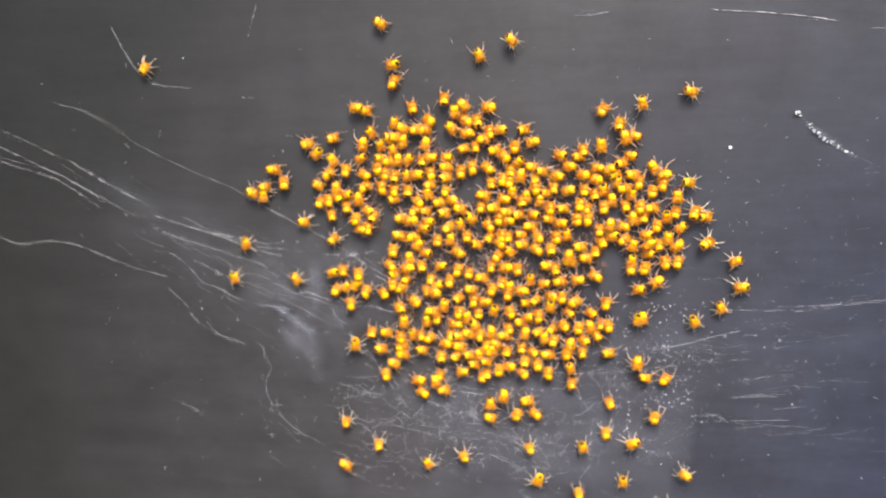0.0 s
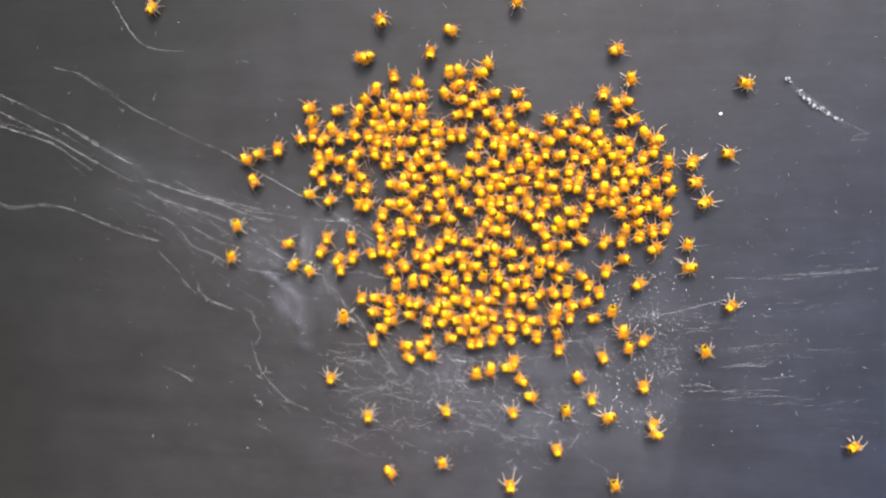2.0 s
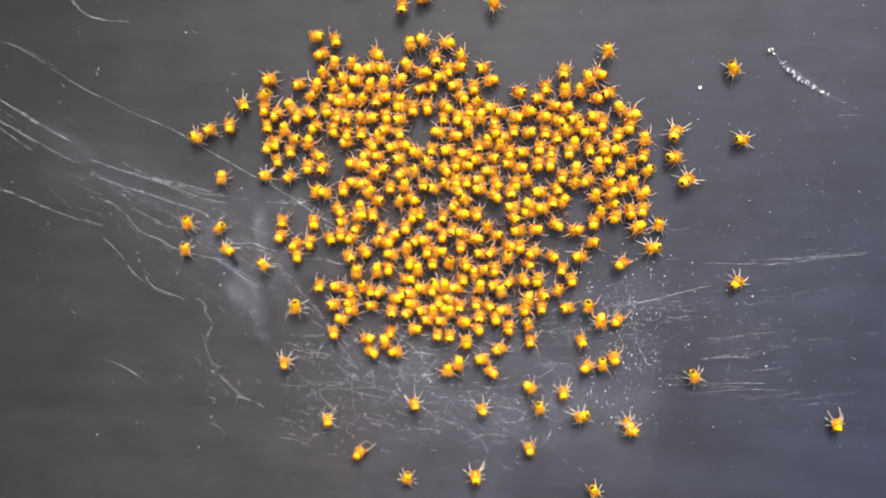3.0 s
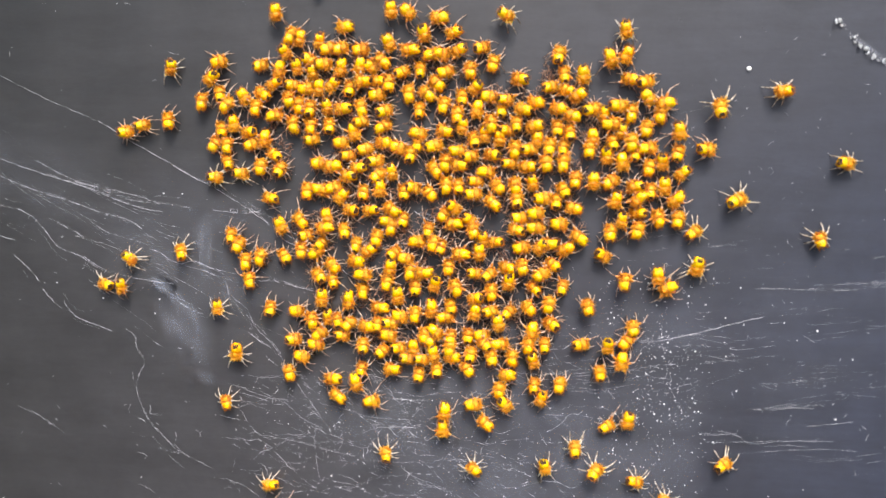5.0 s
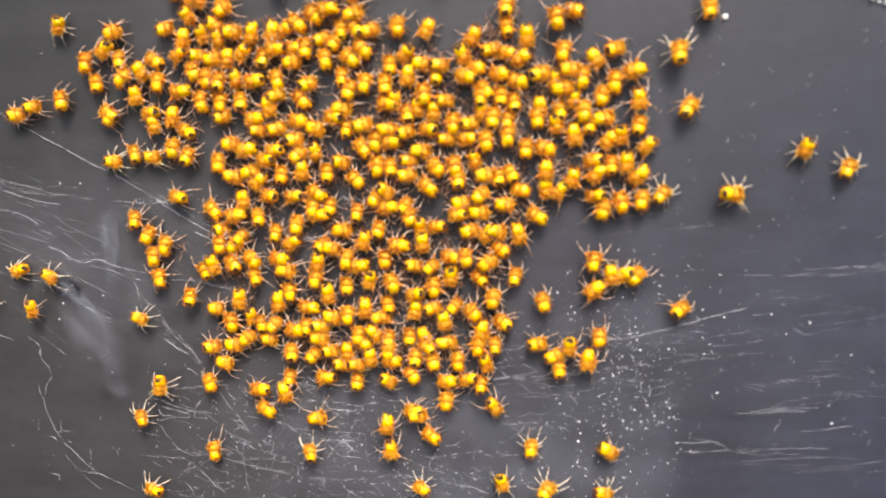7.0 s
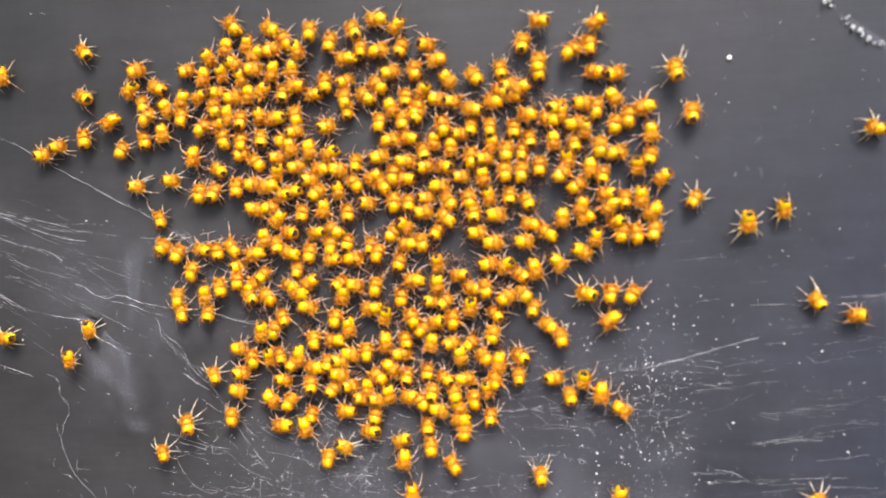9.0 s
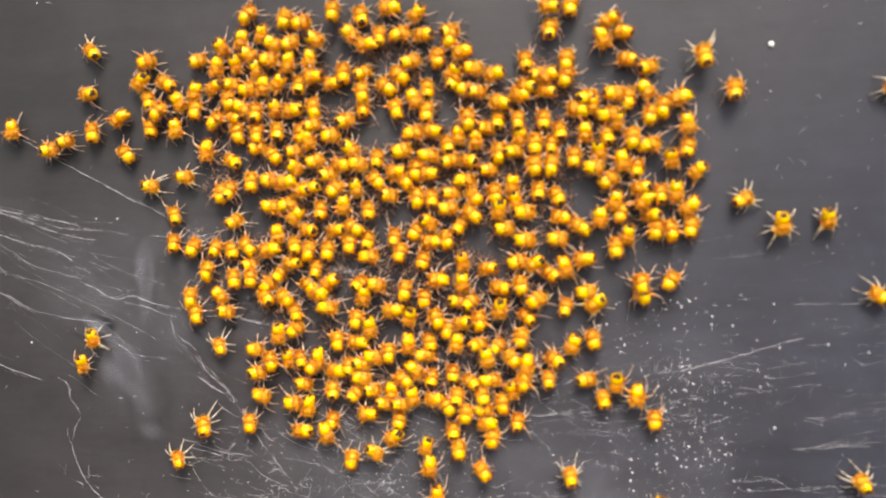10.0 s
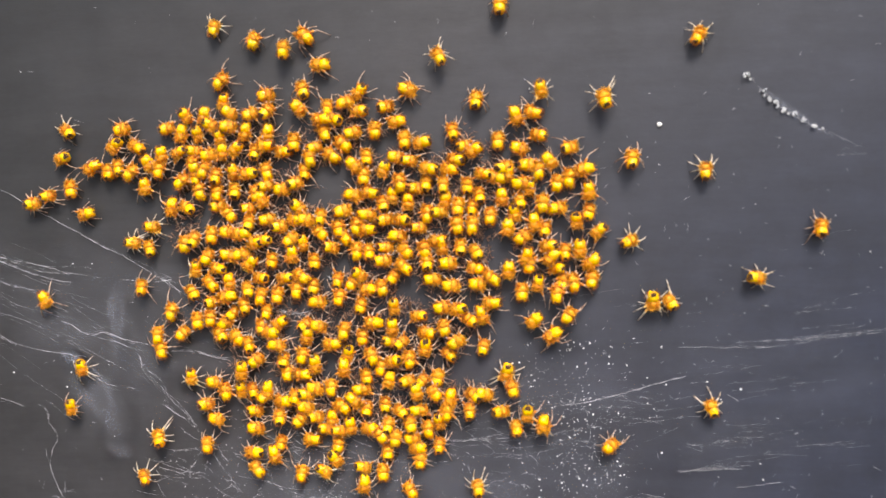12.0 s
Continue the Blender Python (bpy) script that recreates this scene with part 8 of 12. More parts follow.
    crawl(9, 0.08, (0, 5.27, 3.55, 275), (1, 5.4, 3.59, 275), (2, 5.27, 3.45, 275), (3, 5.36, 3.42, 275), (5.5, 5.32, 3.56, 275), (7, 5.1, 3.4, 275), (9.5, 5.27, 3.54, 275), (10, 5.14, 3.53, 275), (10.5, 5.29, 3.55, 275), (12, 5.28, 3.52, 275))
    crawl(1, 0, (0, 6.19, 3.63, 80), (1, 6.22, 3.92, 80), (1.5, 6.09, 3.97, 80), (2, 6.19, 3.93, 80), (3, 6.08, 3.94, 80), (5.5, 6.22, 4.15, 80), (6, 6.01, 4.08, 80), (7.2, 6, 3.94, 80), (8.8, 5.98, 3.09, 80), (12, 5.97, 3.1, 80))
    crawl(8, 0, (0, 9.54, 2.68, 221), (1, 9.55, 2.89, 221), (2.5, 9.54, 2.9, 221), (7.2, 9.31, 2.7, 221), (9.5, 9.58, 2.84, 221), (10, 9.4, 2.82, 221), (10.5, 9.57, 2.88, 221), (12, 9.54, 2.86, 221))
    crawl(0, 0.15, (0, 2.24, 2.41, 85), (2, 2.32, 2.55, 85), (3, 2.28, 2.36, 85), (5, 2.18, 2.3, 85), (6.5, 2.12, 2.5, 85), (7.2, 2.3, 2.76, 85), (8.8, 2.14, 3.64, 85), (10.5, 2.43, 3.86, 85), (12, 2.3, 3.99, 85))
    crawl(7, 0.25, (0, 3.17, 2.9, 266), (1, 3.2, 2.98, 266), (2, 3.48, 3.2, 266), (3.2, 3.42, 2.97, 266), (4.8, 3.37, 2.31, 266), (5.5, 3.51, 1.87, 266), (6, 3.42, 1.58, 266), (8.8, 3.45, 0.7, 266), (9.5, 3.61, 0.17, 266), (10.5, 3.87, 0.33, 266), (11.5, 3.79, 0.35, 266), (12, 3.48, 0.3, 266))
    crawl(14, 0, (0, 4.46, 1.52, 35), (0.5, 4.5, 1.76, 35), (1, 4.42, 1.74, 35), (1.5, 4.49, 1.94, 35), (2.5, 4.46, 1.9, 35), (3.2, 4.4, 2.08, 35), (4.8, 4.57, 2.19, 35), (5.5, 4.59, 2.08, 35), (6, 4.68, 2.28, 35), (6.25, 4.62, 2.32, 101), (6.5, 4.55, 2.36, 166), (7, 3.38, 2.64, 166), (7.1, 3.38, 2.64, 101), (7.2, 3.38, 2.64, 35), (8.8, 4.39, 2.5, 35), (10, 4.33, 2.45, 35), (12, 4.45, 2.54, 35))
    crawl(6, 0.25, (0, 6.47, 2.02, 184), (1, 6.39, 2.19, 184), (3, 6.29, 1.86, 184), (12, 6.19, 1.92, 184))
    crawl(13, 0.08, (0, 7.59, 1.06, 88), (1, 7.59, 1.26, 88), (1.5, 7.54, 1.58, 88), (3, 7.48, 1.42, 88), (6, 7.25, 1.58, 88), (12, 7.29, 1.49, 88))
    crawl(5, 0, (0, 8.42, 1.71, 270), (1, 8.32, 1.84, 270), (4.8, 8.25, 1.9, 270), (7, 8.13, 1.71, 270), (9.5, 8.29, 1.67, 270), (10, 8.17, 1.66, 270), (10.5, 8.28, 1.73, 270), (12, 8.27, 1.71, 270))
    crawl(12, 0.25, (0, 6.66, 1.13, 227), (1, 6.52, 1.24, 227), (3, 6.54, 0.96, 227), (8.8, 6.36, 1.16, 227), (9.5, 6.49, 1.17, 227), (10, 6.34, 1.16, 227), (11.5, 6.44, 1.21, 227), (12, 6.36, 1.15, 227))
    crawl(4, 0, (0, 9.22, 0.98, 222), (1.5, 9.08, 0.98, 222), (3, 9.18, 0.98, 222), (7.2, 8.83, 0.96, 222), (8.8, 8.9, 0.77, 222), (9.5, 9.03, 0.79, 222), (10, 8.89, 0.73, 222), (10.5, 8.98, 0.82, 222), (12, 9.01, 0.77, 222))
    crawl(11, 0.15, (0, 5.25, 1.04, 257), (1, 5.13, 1.2, 257), (3, 5.14, 0.8, 257), (4.8, 4.96, 0.91, 257), (7, 4.99, 0.87, 257), (8.8, 4.68, 1.21, 257), (12, 4.72, 1.23, 257))
    crawl(3, 0.15, (0, 2.42, 1.26, 122), (1, 2.26, 1.44, 122), (2, 2.04, 1.25, 122), (3.2, 1.75, 1.25, 122), (4.8, 1.38, 1.57, 122), (5.5, 1.33, 1.54, 122), (6, 1.48, 1.66, 122), (6.5, 1.24, 1.31, 122), (7, 1.3, 1.18, 122), (8.8, 1.31, 1.58, 122), (12, 1.25, 1.58, 122))
    crawl(10, 0.08, (0, 1.88, 0.36, 89), (0.5, 1.95, 0.47, 89), (1.5, 1.84, 0.25, 89), (2, 1.74, 0.35, 89), (3, 1.51, 0.16, 89), (4.8, 0.85, 0.76, 89), (5.5, 0.9, 0.82, 89), (6, 0.86, 1.04, 89), (6.5, 0.66, 1.01, 89), (7.2, 0.62, 1.01, 89), (8.8, 0.26, 1.93, 89), (12, 0.25, 1.95, 89))
    crawl(2, 0, (0, 4.38, 2.76, 166), (2.5, 4.38, 2.76, 232), (3, 2.4, 0.25, 232), (4.8, 2.08, 0.28, 166), (5.5, 2.17, 0.32, 166), (6.5, 1.87, 0.2, 166), (7.2, 1.9, 0.19, 166), (8.8, 1.52, 0.16, 166), (10, 1.51, 0.34, 166), (10.5, 1.36, 0.5, 166), (12, 1.23, 0.45, 166))
    crawl(9, 0.15, (0, 8.19, -0.57, 101), (0.5, 8.23, -0.55, 101), (1.5, 7.94, -0.76, 101), (3, 8.14, -0.6, 101), (4.8, 7.72, -0.23, 101), (5, 7.86, -0.3, 101), (7.2, 7.8, -0.6, 101), (9.5, 7.93, -0.55, 101), (10, 7.8, -0.6, 101), (11.5, 7.91, -0.51, 101), (12, 7.79, -0.57, 101))
    crawl(1, 0, (0, 6.69, 0.23, 178), (0.5, 6.69, 0.32, 178), (1.5, 6.62, 0.01, 178), (2.5, 6.68, -0.02, 178), (4.8, 6.41, 0, 178), (5, 6.5, 0.05, 178), (6, 6.23, 0.06, 178), (7, 6.33, -0.2, 178), (9.5, 6.74, 0.29, 178), (12, 6.7, 0.38, 178))
    crawl(8, 0.15, (0, 5.22, -0.43, 259), (0.5, 5.32, -0.37, 259), (1, 5.22, -0.48, 259), (1.5, 5.42, -0.64, 259), (2, 5.57, -0.57, 259), (2.5, 5.55, -0.75, 259), (3, 5.63, -0.63, 259), (4.8, 5.41, -0.49, 259), (5.5, 5.45, -0.5, 259), (5.75, 5.39, -0.45, 207), (6, 5.33, -0.4, 155), (6.5, 4.24, 0.12, 155), (6.85, 4.24, 0.12, 207), (7.2, 4.24, 0.12, 259), (8.8, 5.44, -0.75, 259), (9.5, 5.52, -0.75, 259), (10, 5.37, -0.79, 259), (12, 5.45, -0.64, 259))
    crawl(0, 0, (0, 9.36, -0.56, 80), (1, 9.13, -0.44, 80), (1.5, 9.14, -0.58, 80), (3, 9.23, -0.44, 80), (4.8, 9.08, -0.4, 80), (5, 9.21, -0.4, 80), (6, 8.98, -0.42, 80), (7.2, 9.04, -0.53, 80), (8.8, 8.99, -0.46, 80), (9.5, 9.12, -0.43, 80), (10, 8.97, -0.48, 80), (11.5, 9.18, -0.43, 80), (12, 9.06, -0.41, 80))
    crawl(7, 0.08, (0, 1.02, -0.22, -3), (1.5, 0.77, -0.32, -3), (2, 0.8, -0.23, -3), (3.2, 0.59, -0.49, -3), (5, 1.11, -0.8, -3), (6, 1.08, -0.73, -3), (6.5, 0.92, -0.63, -3), (8.8, 1.1, -0.91, -3), (9.5, 1.13, -0.86, -3), (10, 1.28, -0.94, -3), (10.5, 1.16, -0.94, -3), (12, 1.33, -0.63, -3))
    crawl(14, 0, (0, 6.42, -1.16, 80), (0.5, 6.53, -1, 80), (1, 6.48, -1.08, 80), (1.5, 6.74, -1.25, 80), (2, 6.85, -1.28, 80), (3, 6.9, -1.07, 80), (4.8, 6.5, -1.16, 80), (7, 6.79, -1.04, 80), (8.8, 7.06, -0.52, 80), (9.5, 7.18, -0.48, 80), (10, 7.01, -0.53, 80), (10.5, 7.12, -0.44, 80), (12, 7.15, -0.51, 80))
    crawl(6, 0.08, (0, 11.54, 3.71, 0), (1.5, 11.54, 3.71, 0), (3, 11.59, 4.03, 0), (3.2, 11.55, 4.16, 0), (4.8, 10.81, 4.46, -6), (5, 10.88, 4.41, -6), (5.5, 11.4, 4.8, -6), (6.5, 10.84, 4.32, -6), (6.85, 10.92, 4.54, 38), (7, 11.6, 4.8, 56), (7.2, 10.99, 4.77, 81), (8.8, 11.27, 6.61, 81), (9, 11.3, 6.61, 87), (9.5, 11.64, 6.94, 87), (10, 11.45, 7.32, 87), (10.5, 11.72, 7.47, 87), (12, 11.73, 7.6, 87))
    crawl(19, 0, (0, 14.51, -0.4, -156), (1.5, 11.75, -1.63, -156), (2, 11.23, -1.94, -100), (2.5, 10.73, -1.92, -100), (3, 10.6, -1.71, -100), (3.2, 10.48, -1.8, -100), (4, 10.26, -1.58, -30), (4.8, 10.05, -1.36, 39), (5, 10.28, -1.28, 39), (5.5, 10.1, -0.87, 39), (6, 9.98, -0.89, 39), (6.5, 10, -0.61, 39), (7.2, 10.27, -0.05, 55), (8.8, 11.31, 1.44, 55), (10, 11.88, 1.04, 25), (10.5, 12.11, 1.09, 25), (11, 11.8, 1.47, 25), (11.5, 11.82, 1.96, 25), (12, 11.54, 2.13, 25))
    crawl(5, 0, (0, 5.16, -1.17, 89), (0.5, 5.19, -1.03, 89), (1, 5.1, -1.2, 89), (1.5, 5.14, -1.59, 89), (2.5, 5.2, -1.79, 89), (3, 5.06, -1.62, 89), (3.2, 4.77, -1.42, 89), (4.8, 4.53, -1.42, 89), (5, 4.65, -1.36, 89), (5.5, 4.6, -1.61, 122), (6, 3.42, 0.3, 122), (6.4, 3.42, 0.3, 182), (6.8, 3.42, 0.3, 242), (7.2, 3.42, 0.3, 301), (8.8, 4.57, -1.59, 301), (9.15, 4.64, -1.57, 375), (9.5, 4.7, -1.55, 449), (11, 4.52, -1.59, 449), (11.5, 4.41, -1.25, 449), (12, 4.35, -1.23, 449))
    crawl(12, 0.08, (0, 1.93, -1.95, 147), (1, 1.53, -1.73, 147), (2.5, 1.61, -1.7, 147), (3.2, 1.96, -1.91, 147), (4.8, 2.51, -1.81, 147), (5.5, 2.42, -1.63, 147), (6.5, 2.71, -1.65, 147), (7.2, 2.87, -1.2, 147), (8.8, 2.52, -0.46, 147), (10, 2.62, -0.26, 147), (11, 2.38, -0.34, 147), (12, 2.29, -0.22, 147))
    crawl(4, 0, (0, 1.52, -6.9, 282), (0.5, 1.52, -6.9, 354), (1, 1.52, -6.9, 426), (2, 3.71, -1.9, 426), (2.25, 3.76, -2.02, 488), (2.5, 3.81, -2.14, 549), (4.8, 1.58, -2.51, 549), (5.15, 1.62, -2.6, 596), (5.5, 1.66, -2.69, 642), (6.5, 1.81, -2.66, 642), (7.2, 1.71, -2.44, 642), (9, 1.72, -2.66, 642), (11, 1.6, -2.64, 642), (12, 1.58, -2.79, 642))
    crawl(11, 0.15, (0, 0.33, -2.31, 185), (1, 0.13, -2.18, 185), (3.2, 0.09, -2.31, 185), (5, 0.47, -2.22, 185), (5.73, 0.45, -2.25, 244), (6.47, 0.44, -2.27, 302), (7.2, 0.42, -2.29, 361), (8.8, 3.23, -2.24, 361), (9.03, 3.14, -2.26, 302), (9.27, 3.05, -2.28, 244), (9.5, 2.95, -2.3, 185), (10.5, 2.68, -1.98, 185), (11, 2.4, -1.92, 185), (12, 2.31, -1.95, 185))
    crawl(3, 0.15, (0, 1.59, -5.48, 147), (0.5, 1.64, -5.42, 147), (1, 1.45, -5.33, 147), (2, 1.64, -5.17, 147), (2.5, 1.61, -5, 147), (3, 1.53, -4.68, 147), (3.2, 1.32, -4.43, 147), (4.8, 0.73, -3.76, 147), (5.5, 0.68, -3.49, 147), (6, 0.78, -3.47, 147), (7.2, 0.64, -3.39, 147), (8.8, 0.84, -2.99, 147), (12, 0.74, -3.09, 147))
    crawl(10, 0, (0, 5.98, -3.17, 185), (1, 5.89, -3.04, 185), (1.5, 5.75, -3.49, 185), (3, 5.11, -3.39, 185), (3.2, 5.04, -3.53, 185), (4.8, 4.14, -3.21, 185), (4.9, 4.15, -3.09, 257), (5, 4.16, -2.96, 330), (7, 11.34, -7.11, 400), (7.2, 12.14, -7.08, 400), (8.8, 20.75, -5.98, 367), (8.87, 20.74, -5.9, 426), (8.93, 20.74, -5.82, 486), (9, 20.74, -5.73, 545), (9.25, 20.93, -5.6, 498), (9.5, 21.13, -5.47, 450), (10.5, 21.1, -1.25, 450), (12, 23.75, 2.83, 450))
    crawl(2, 0.15, (0, 6.36, -5.88, 275), (1, 6.25, -5.63, 275), (1.5, 6.29, -5.81, 275), (1.75, 6.62, -5.8, 340), (2, 6.94, -5.79, 404), (3, 7.56, -5.19, 404), (3.1, 7.5, -5.17, 340), (3.2, 7.45, -5.16, 275), (4.8, 7.77, -4.39, 275), (5, 7.99, -4.35, 275), (5.5, 7.74, -4.52, 275), (6.5, 7.8, -4.63, 275), (7, 7.27, -4.98, 275), (7.2, 7.3, -4.97, 275), (8, 7.41, -4.74, 347), (8.8, 7.52, -4.5, 420), (9.5, 7.91, -3.73, 420), (10, 7.76, -3.55, 420), (10.5, 8, -3.47, 420), (11, 7.86, -3.33, 420), (11.5, 8.03, -3.01, 420), (12, 7.47, -2.82, 420))
    crawl(9, 0.08, (0, 7.51, -2.41, 216), (0.5, 7.55, -2.3, 216), (0.83, 7.65, -2.39, 273), (1.17, 7.76, -2.48, 331), (1.5, 7.86, -2.57, 388), (2.5, 8.68, -2.12, 388), (2.67, 8.74, -2.07, 331), (2.83, 8.79, -2.01, 273), (3, 8.85, -1.96, 216), (3.2, 9.03, -1.97, 261), (4.8, 8.56, -5.05, 261), (5, 8.67, -5.18, 205), (5.5, 7.72, -5.63, 205), (6, 7.28, -5.59, 216), (6.5, 6.73, -5.76, 216), (7.2, 6.23, -5.91, 216), (9, 6.29, -5.86, 216), (9.25, 6.39, -5.59, 162), (9.5, 6.48, -5.31, 108), (10, 6.16, -4.29, 108), (10.25, 6.27, -4.24, 162), (10.5, 6.37, -4.19, 216), (11.5, 6.51, -4.14, 216), (12, 6.39, -4.16, 216))
    crawl(18, 0, (0, 15.13, -2.83, 190), (0.5, 14.51, -3.69, 190), (1, 13.24, -4.46, 190), (1.5, 12.34, -4.46, 190), (2, 11.49, -4.13, 190), (2.5, 11.05, -3.82, 190), (3, 10.24, -3.76, 190), (3.2, 9.75, -3.91, 190), (4.8, 10.29, -3.61, 257), (5, 10.6, -3.62, 257), (5.5, 10.4, -3.94, 257), (6, 9.81, -4.06, 214), (6.5, 8.97, -4.63, 214), (7, 7.99, -4.98, 200), (7.2, 7.96, -5.03, 165), (9, 4.89, -4.23, 165), (9.5, 3.95, -4.34, 187), (10.5, 3.29, -5.48, 240), (11.5, 3.2, -6.48, 265), (12, 3.23, -6.76, 257))
    crawl(8, 0, (0, 2.58, -6.65, 78), (0.5, 2.58, -6.42, 78), (2.5, 2.27, -5.96, 78), (3.2, 2.47, -5.79, 78), (4.8, 1.27, -5.64, 78), (5, 1.44, -5.29, 78), (5.5, 1.64, -4.89, 78), (6, 1.73, -5, 78), (6.5, 1.55, -4.92, 78), (7.2, 1.51, -5.16, 78), (11.5, 1.75, -5.01, 78), (12, 1.66, -5.02, 78))
    crawl(0, 0.25, (0, 3.2, -6.72, 103), (2.5, 3.31, -6.67, 103), (4.8, 3.05, -6.91, 103), (5, 3.22, -6.62, 103), (5.5, 3.05, -6.67, 103), (7.2, 3.22, -6.64, 103), (9, 3.25, -6.93, 103), (9.5, 3.35, -6.85, 103), (10, 3.24, -6.96, 103), (10.5, 3.2, -6.88, 103), (11, 3.24, -6.92, 103), (11.5, 3.51, -7.32, 103), (12, 3.6, -7.83, 103))
    crawl(7, 0, (0, 7.78, -15.83, 90), (2.5, 7.78, -15.83, 105), (3, 7.24, -13.84, 105), (3.2, 7.07, -13.22, 98), (4.8, 6.38, -8.27, 98), (5.5, 6.6, -7.8, 84), (7, 8.74, -5.07, 54), (7.1, 8.74, -5.07, 113), (7.2, 8.74, -5.07, 173), (8.8, 0.99, -4.18, 173), (9.03, 0.99, -4.18, 117), (9.27, 0.99, -4.18, 60), (9.5, 0.99, -4.18, 3), (10.5, 4.95, -3.99, 3), (10.75, 4.98, -3.85, -69), (11, 5, -3.71, -140), (11.5, 5.28, -3.29, -140), (12, 5.14, -3.18, -140))
    crawl(14, 0, (0, 0.48, -7.03, 84), (1, 0.23, -6.7, 84), (2.5, 0.39, -6.74, 84), (3.2, 0.3, -6.84, 84), (5, 0.49, -6.56, 84), (5.5, 0.27, -6.66, 84), (6, 0.38, -6.56, 84), (7, 0.13, -6.49, 84), (8.8, -1.01, -6.78, 84), (9.5, -1.02, -6.71, 84), (10, -1.03, -6.87, 84), (11, -1.29, -7.15, 84), (12, -1.58, -7.16, 84))
    crawl(6, 0, (0, 0.99, -8.23, 141), (0.5, 0.94, -8.19, 141), (1, 0.69, -8.1, 141), (2, 0.82, -8.04, 141), (3.2, 0.77, -8.23, 141), (4.8, 0.55, -8.05, 141), (5, 0.7, -7.93, 141), (5.5, 0.51, -7.97, 141), (7, 0.72, -7.97, 141), (8.8, 0.71, -8.17, 141), (9.5, 0.78, -8.05, 141), (10, 0.96, -8.21, 141), (10.5, 0.99, -8.22, 141), (11.5, 0.73, -8.09, 141), (12, 0.93, -8.37, 141))
    crawl(13, 0, (0, -22.31, -1.72, 83), (0.5, -22.84, -1.86, 83), (1, -22.98, -2, 83), (3.2, -23.03, -1.93, 83), (4.8, -22.84, -2.05, 83), (5, -22.96, -1.96, 83), (5.5, -22.8, -2.12, 83), (6, -22.94, -2.05, 83), (7, -23.06, -1.33, 83), (7.2, -23.07, -1.43, 83), (8.8, -22.81, -0.84, 83), (10, -22.89, -0.61, 83), (12, -22.92, -0.65, 83))
    crawl(5, 0, (0, -23.04, -3.64, 57), (1, -23.33, -3.72, 57), (2, -23.61, -3.3, 57), (2.5, -23.24, -3.25, 57), (3.2, -23.21, -3.25, 57), (4.8, -22.31, -2.77, 57), (5, -22.37, -2.66, 57), (5.5, -22.25, -2.78, 57), (7.2, -22.16, -2.23, 57), (8.8, -21.68, -1.27, 57), (9.5, -21.78, -1.22, 57), (10, -21.57, -0.92, 57), (10.5, -21.51, -0.75, 31), (11.5, -17.86, 1.48, 31), (12, -17.86, 1.48, 57))
    crawl(12, 0, (0, -21.07, -3.11, -133), (0.5, -21.75, -3.84, -133), (0.75, -21.85, -3.93, -202), (1, -21.94, -4.02, -272), (3, -21.83, -3.98, -311), (3.2, -21.07, -3.11, -311), (4.8, -21.78, -3.94, -272), (5, -21.87, -3.88, -272), (5.5, -21.77, -4.02, -272), (7.2, -21.94, -3.72, -272), (9, -21.85, -4.17, -272), (9.5, -21.94, -4.1, -272), (12, -21.85, -4.13, -272))
    crawl(4, 0, (0, -20.05, -3.78, 76), (1, -20.39, -3.8, 76), (3.2, -20.43, -3.78, 76), (5, -20.72, -3.54, 76), (5.5, -20.65, -3.66, 76), (6, -20.74, -3.35, 76), (6.5, -20.89, -3.32, 76), (7.2, -21.08, -2.87, 76), (8.8, -20.76, -2.44, 76), (9.5, -20.86, -2.4, 76), (10, -20.72, -2.43, 76), (12, -20.71, -2.43, 76))
    crawl(11, 0, (0, -21.66, -5.03, 98), (2, -21.73, -5, 98), (5.5, -21.61, -5.28, 98), (7, -21.64, -5.16, 98), (12, -21.64, -5.21, 98))
    crawl(3, 0.08, (0, -18.32, -3.93, 122), (0.5, -18.56, -3.84, 122), (1, -18.5, -3.81, 122), (2, -18.56, -3.39, 122), (3.2, -18.54, -3.41, 122), (5, -18.86, -3.44, 122), (5.5, -18.67, -3.75, 122), (6, -18.7, -4.02, 122), (6.5, -18.56, -4.12, 122), (7, -18.44, -4.71, 122), (7.2, -18.1, -5.09, 102), (8.8, -18.95, -1.16, 102), (11.5, -19.07, -1.19, 122), (12, -19.08, -1.06, 122))
    crawl(10, 0, (0, -17.23, -1.93, 14), (1.5, -17.45, -1.83, 14), (7.2, -17.11, -1.99, 14), (8.8, -17.44, -2.16, 14), (9.5, -17.8, -2.12, 14), (10.5, -17.86, -2.01, 14), (11.5, -17.6, -1.8, 14), (12, -17.63, -1.76, 14))
    crawl(2, 0.25, (0, -17.35, -2.96, 86), (5, -17.53, -2.97, 86), (6, -17.27, -3.06, 86), (7, -17.26, -2.96, 86), (7.2, -17.41, -2.89, 86), (9, -17.59, -3.07, 86), (9.5, -17.79, -2.95, 86), (12, -17.74, -2.88, 86))
    crawl(9, 0, (0, -16.59, -3.3, 33), (3.2, -16.59, -3.29, 33), (5, -16.49, -3.08, 33), (6, -16.35, -3.17, 33), (7.2, -16.36, -3.02, 33), (9, -16.65, -3.38, 33), (12, -16.72, -3.2, 33))
    crawl(1, 0, (0, -16.05, -2.43, 45), (5, -16.08, -2.43, 45), (6, -15.93, -2.62, 45), (7.2, -15.92, -2.52, 45), (9, -15.92, -2.76, 45), (12, -16.18, -2.58, 45))
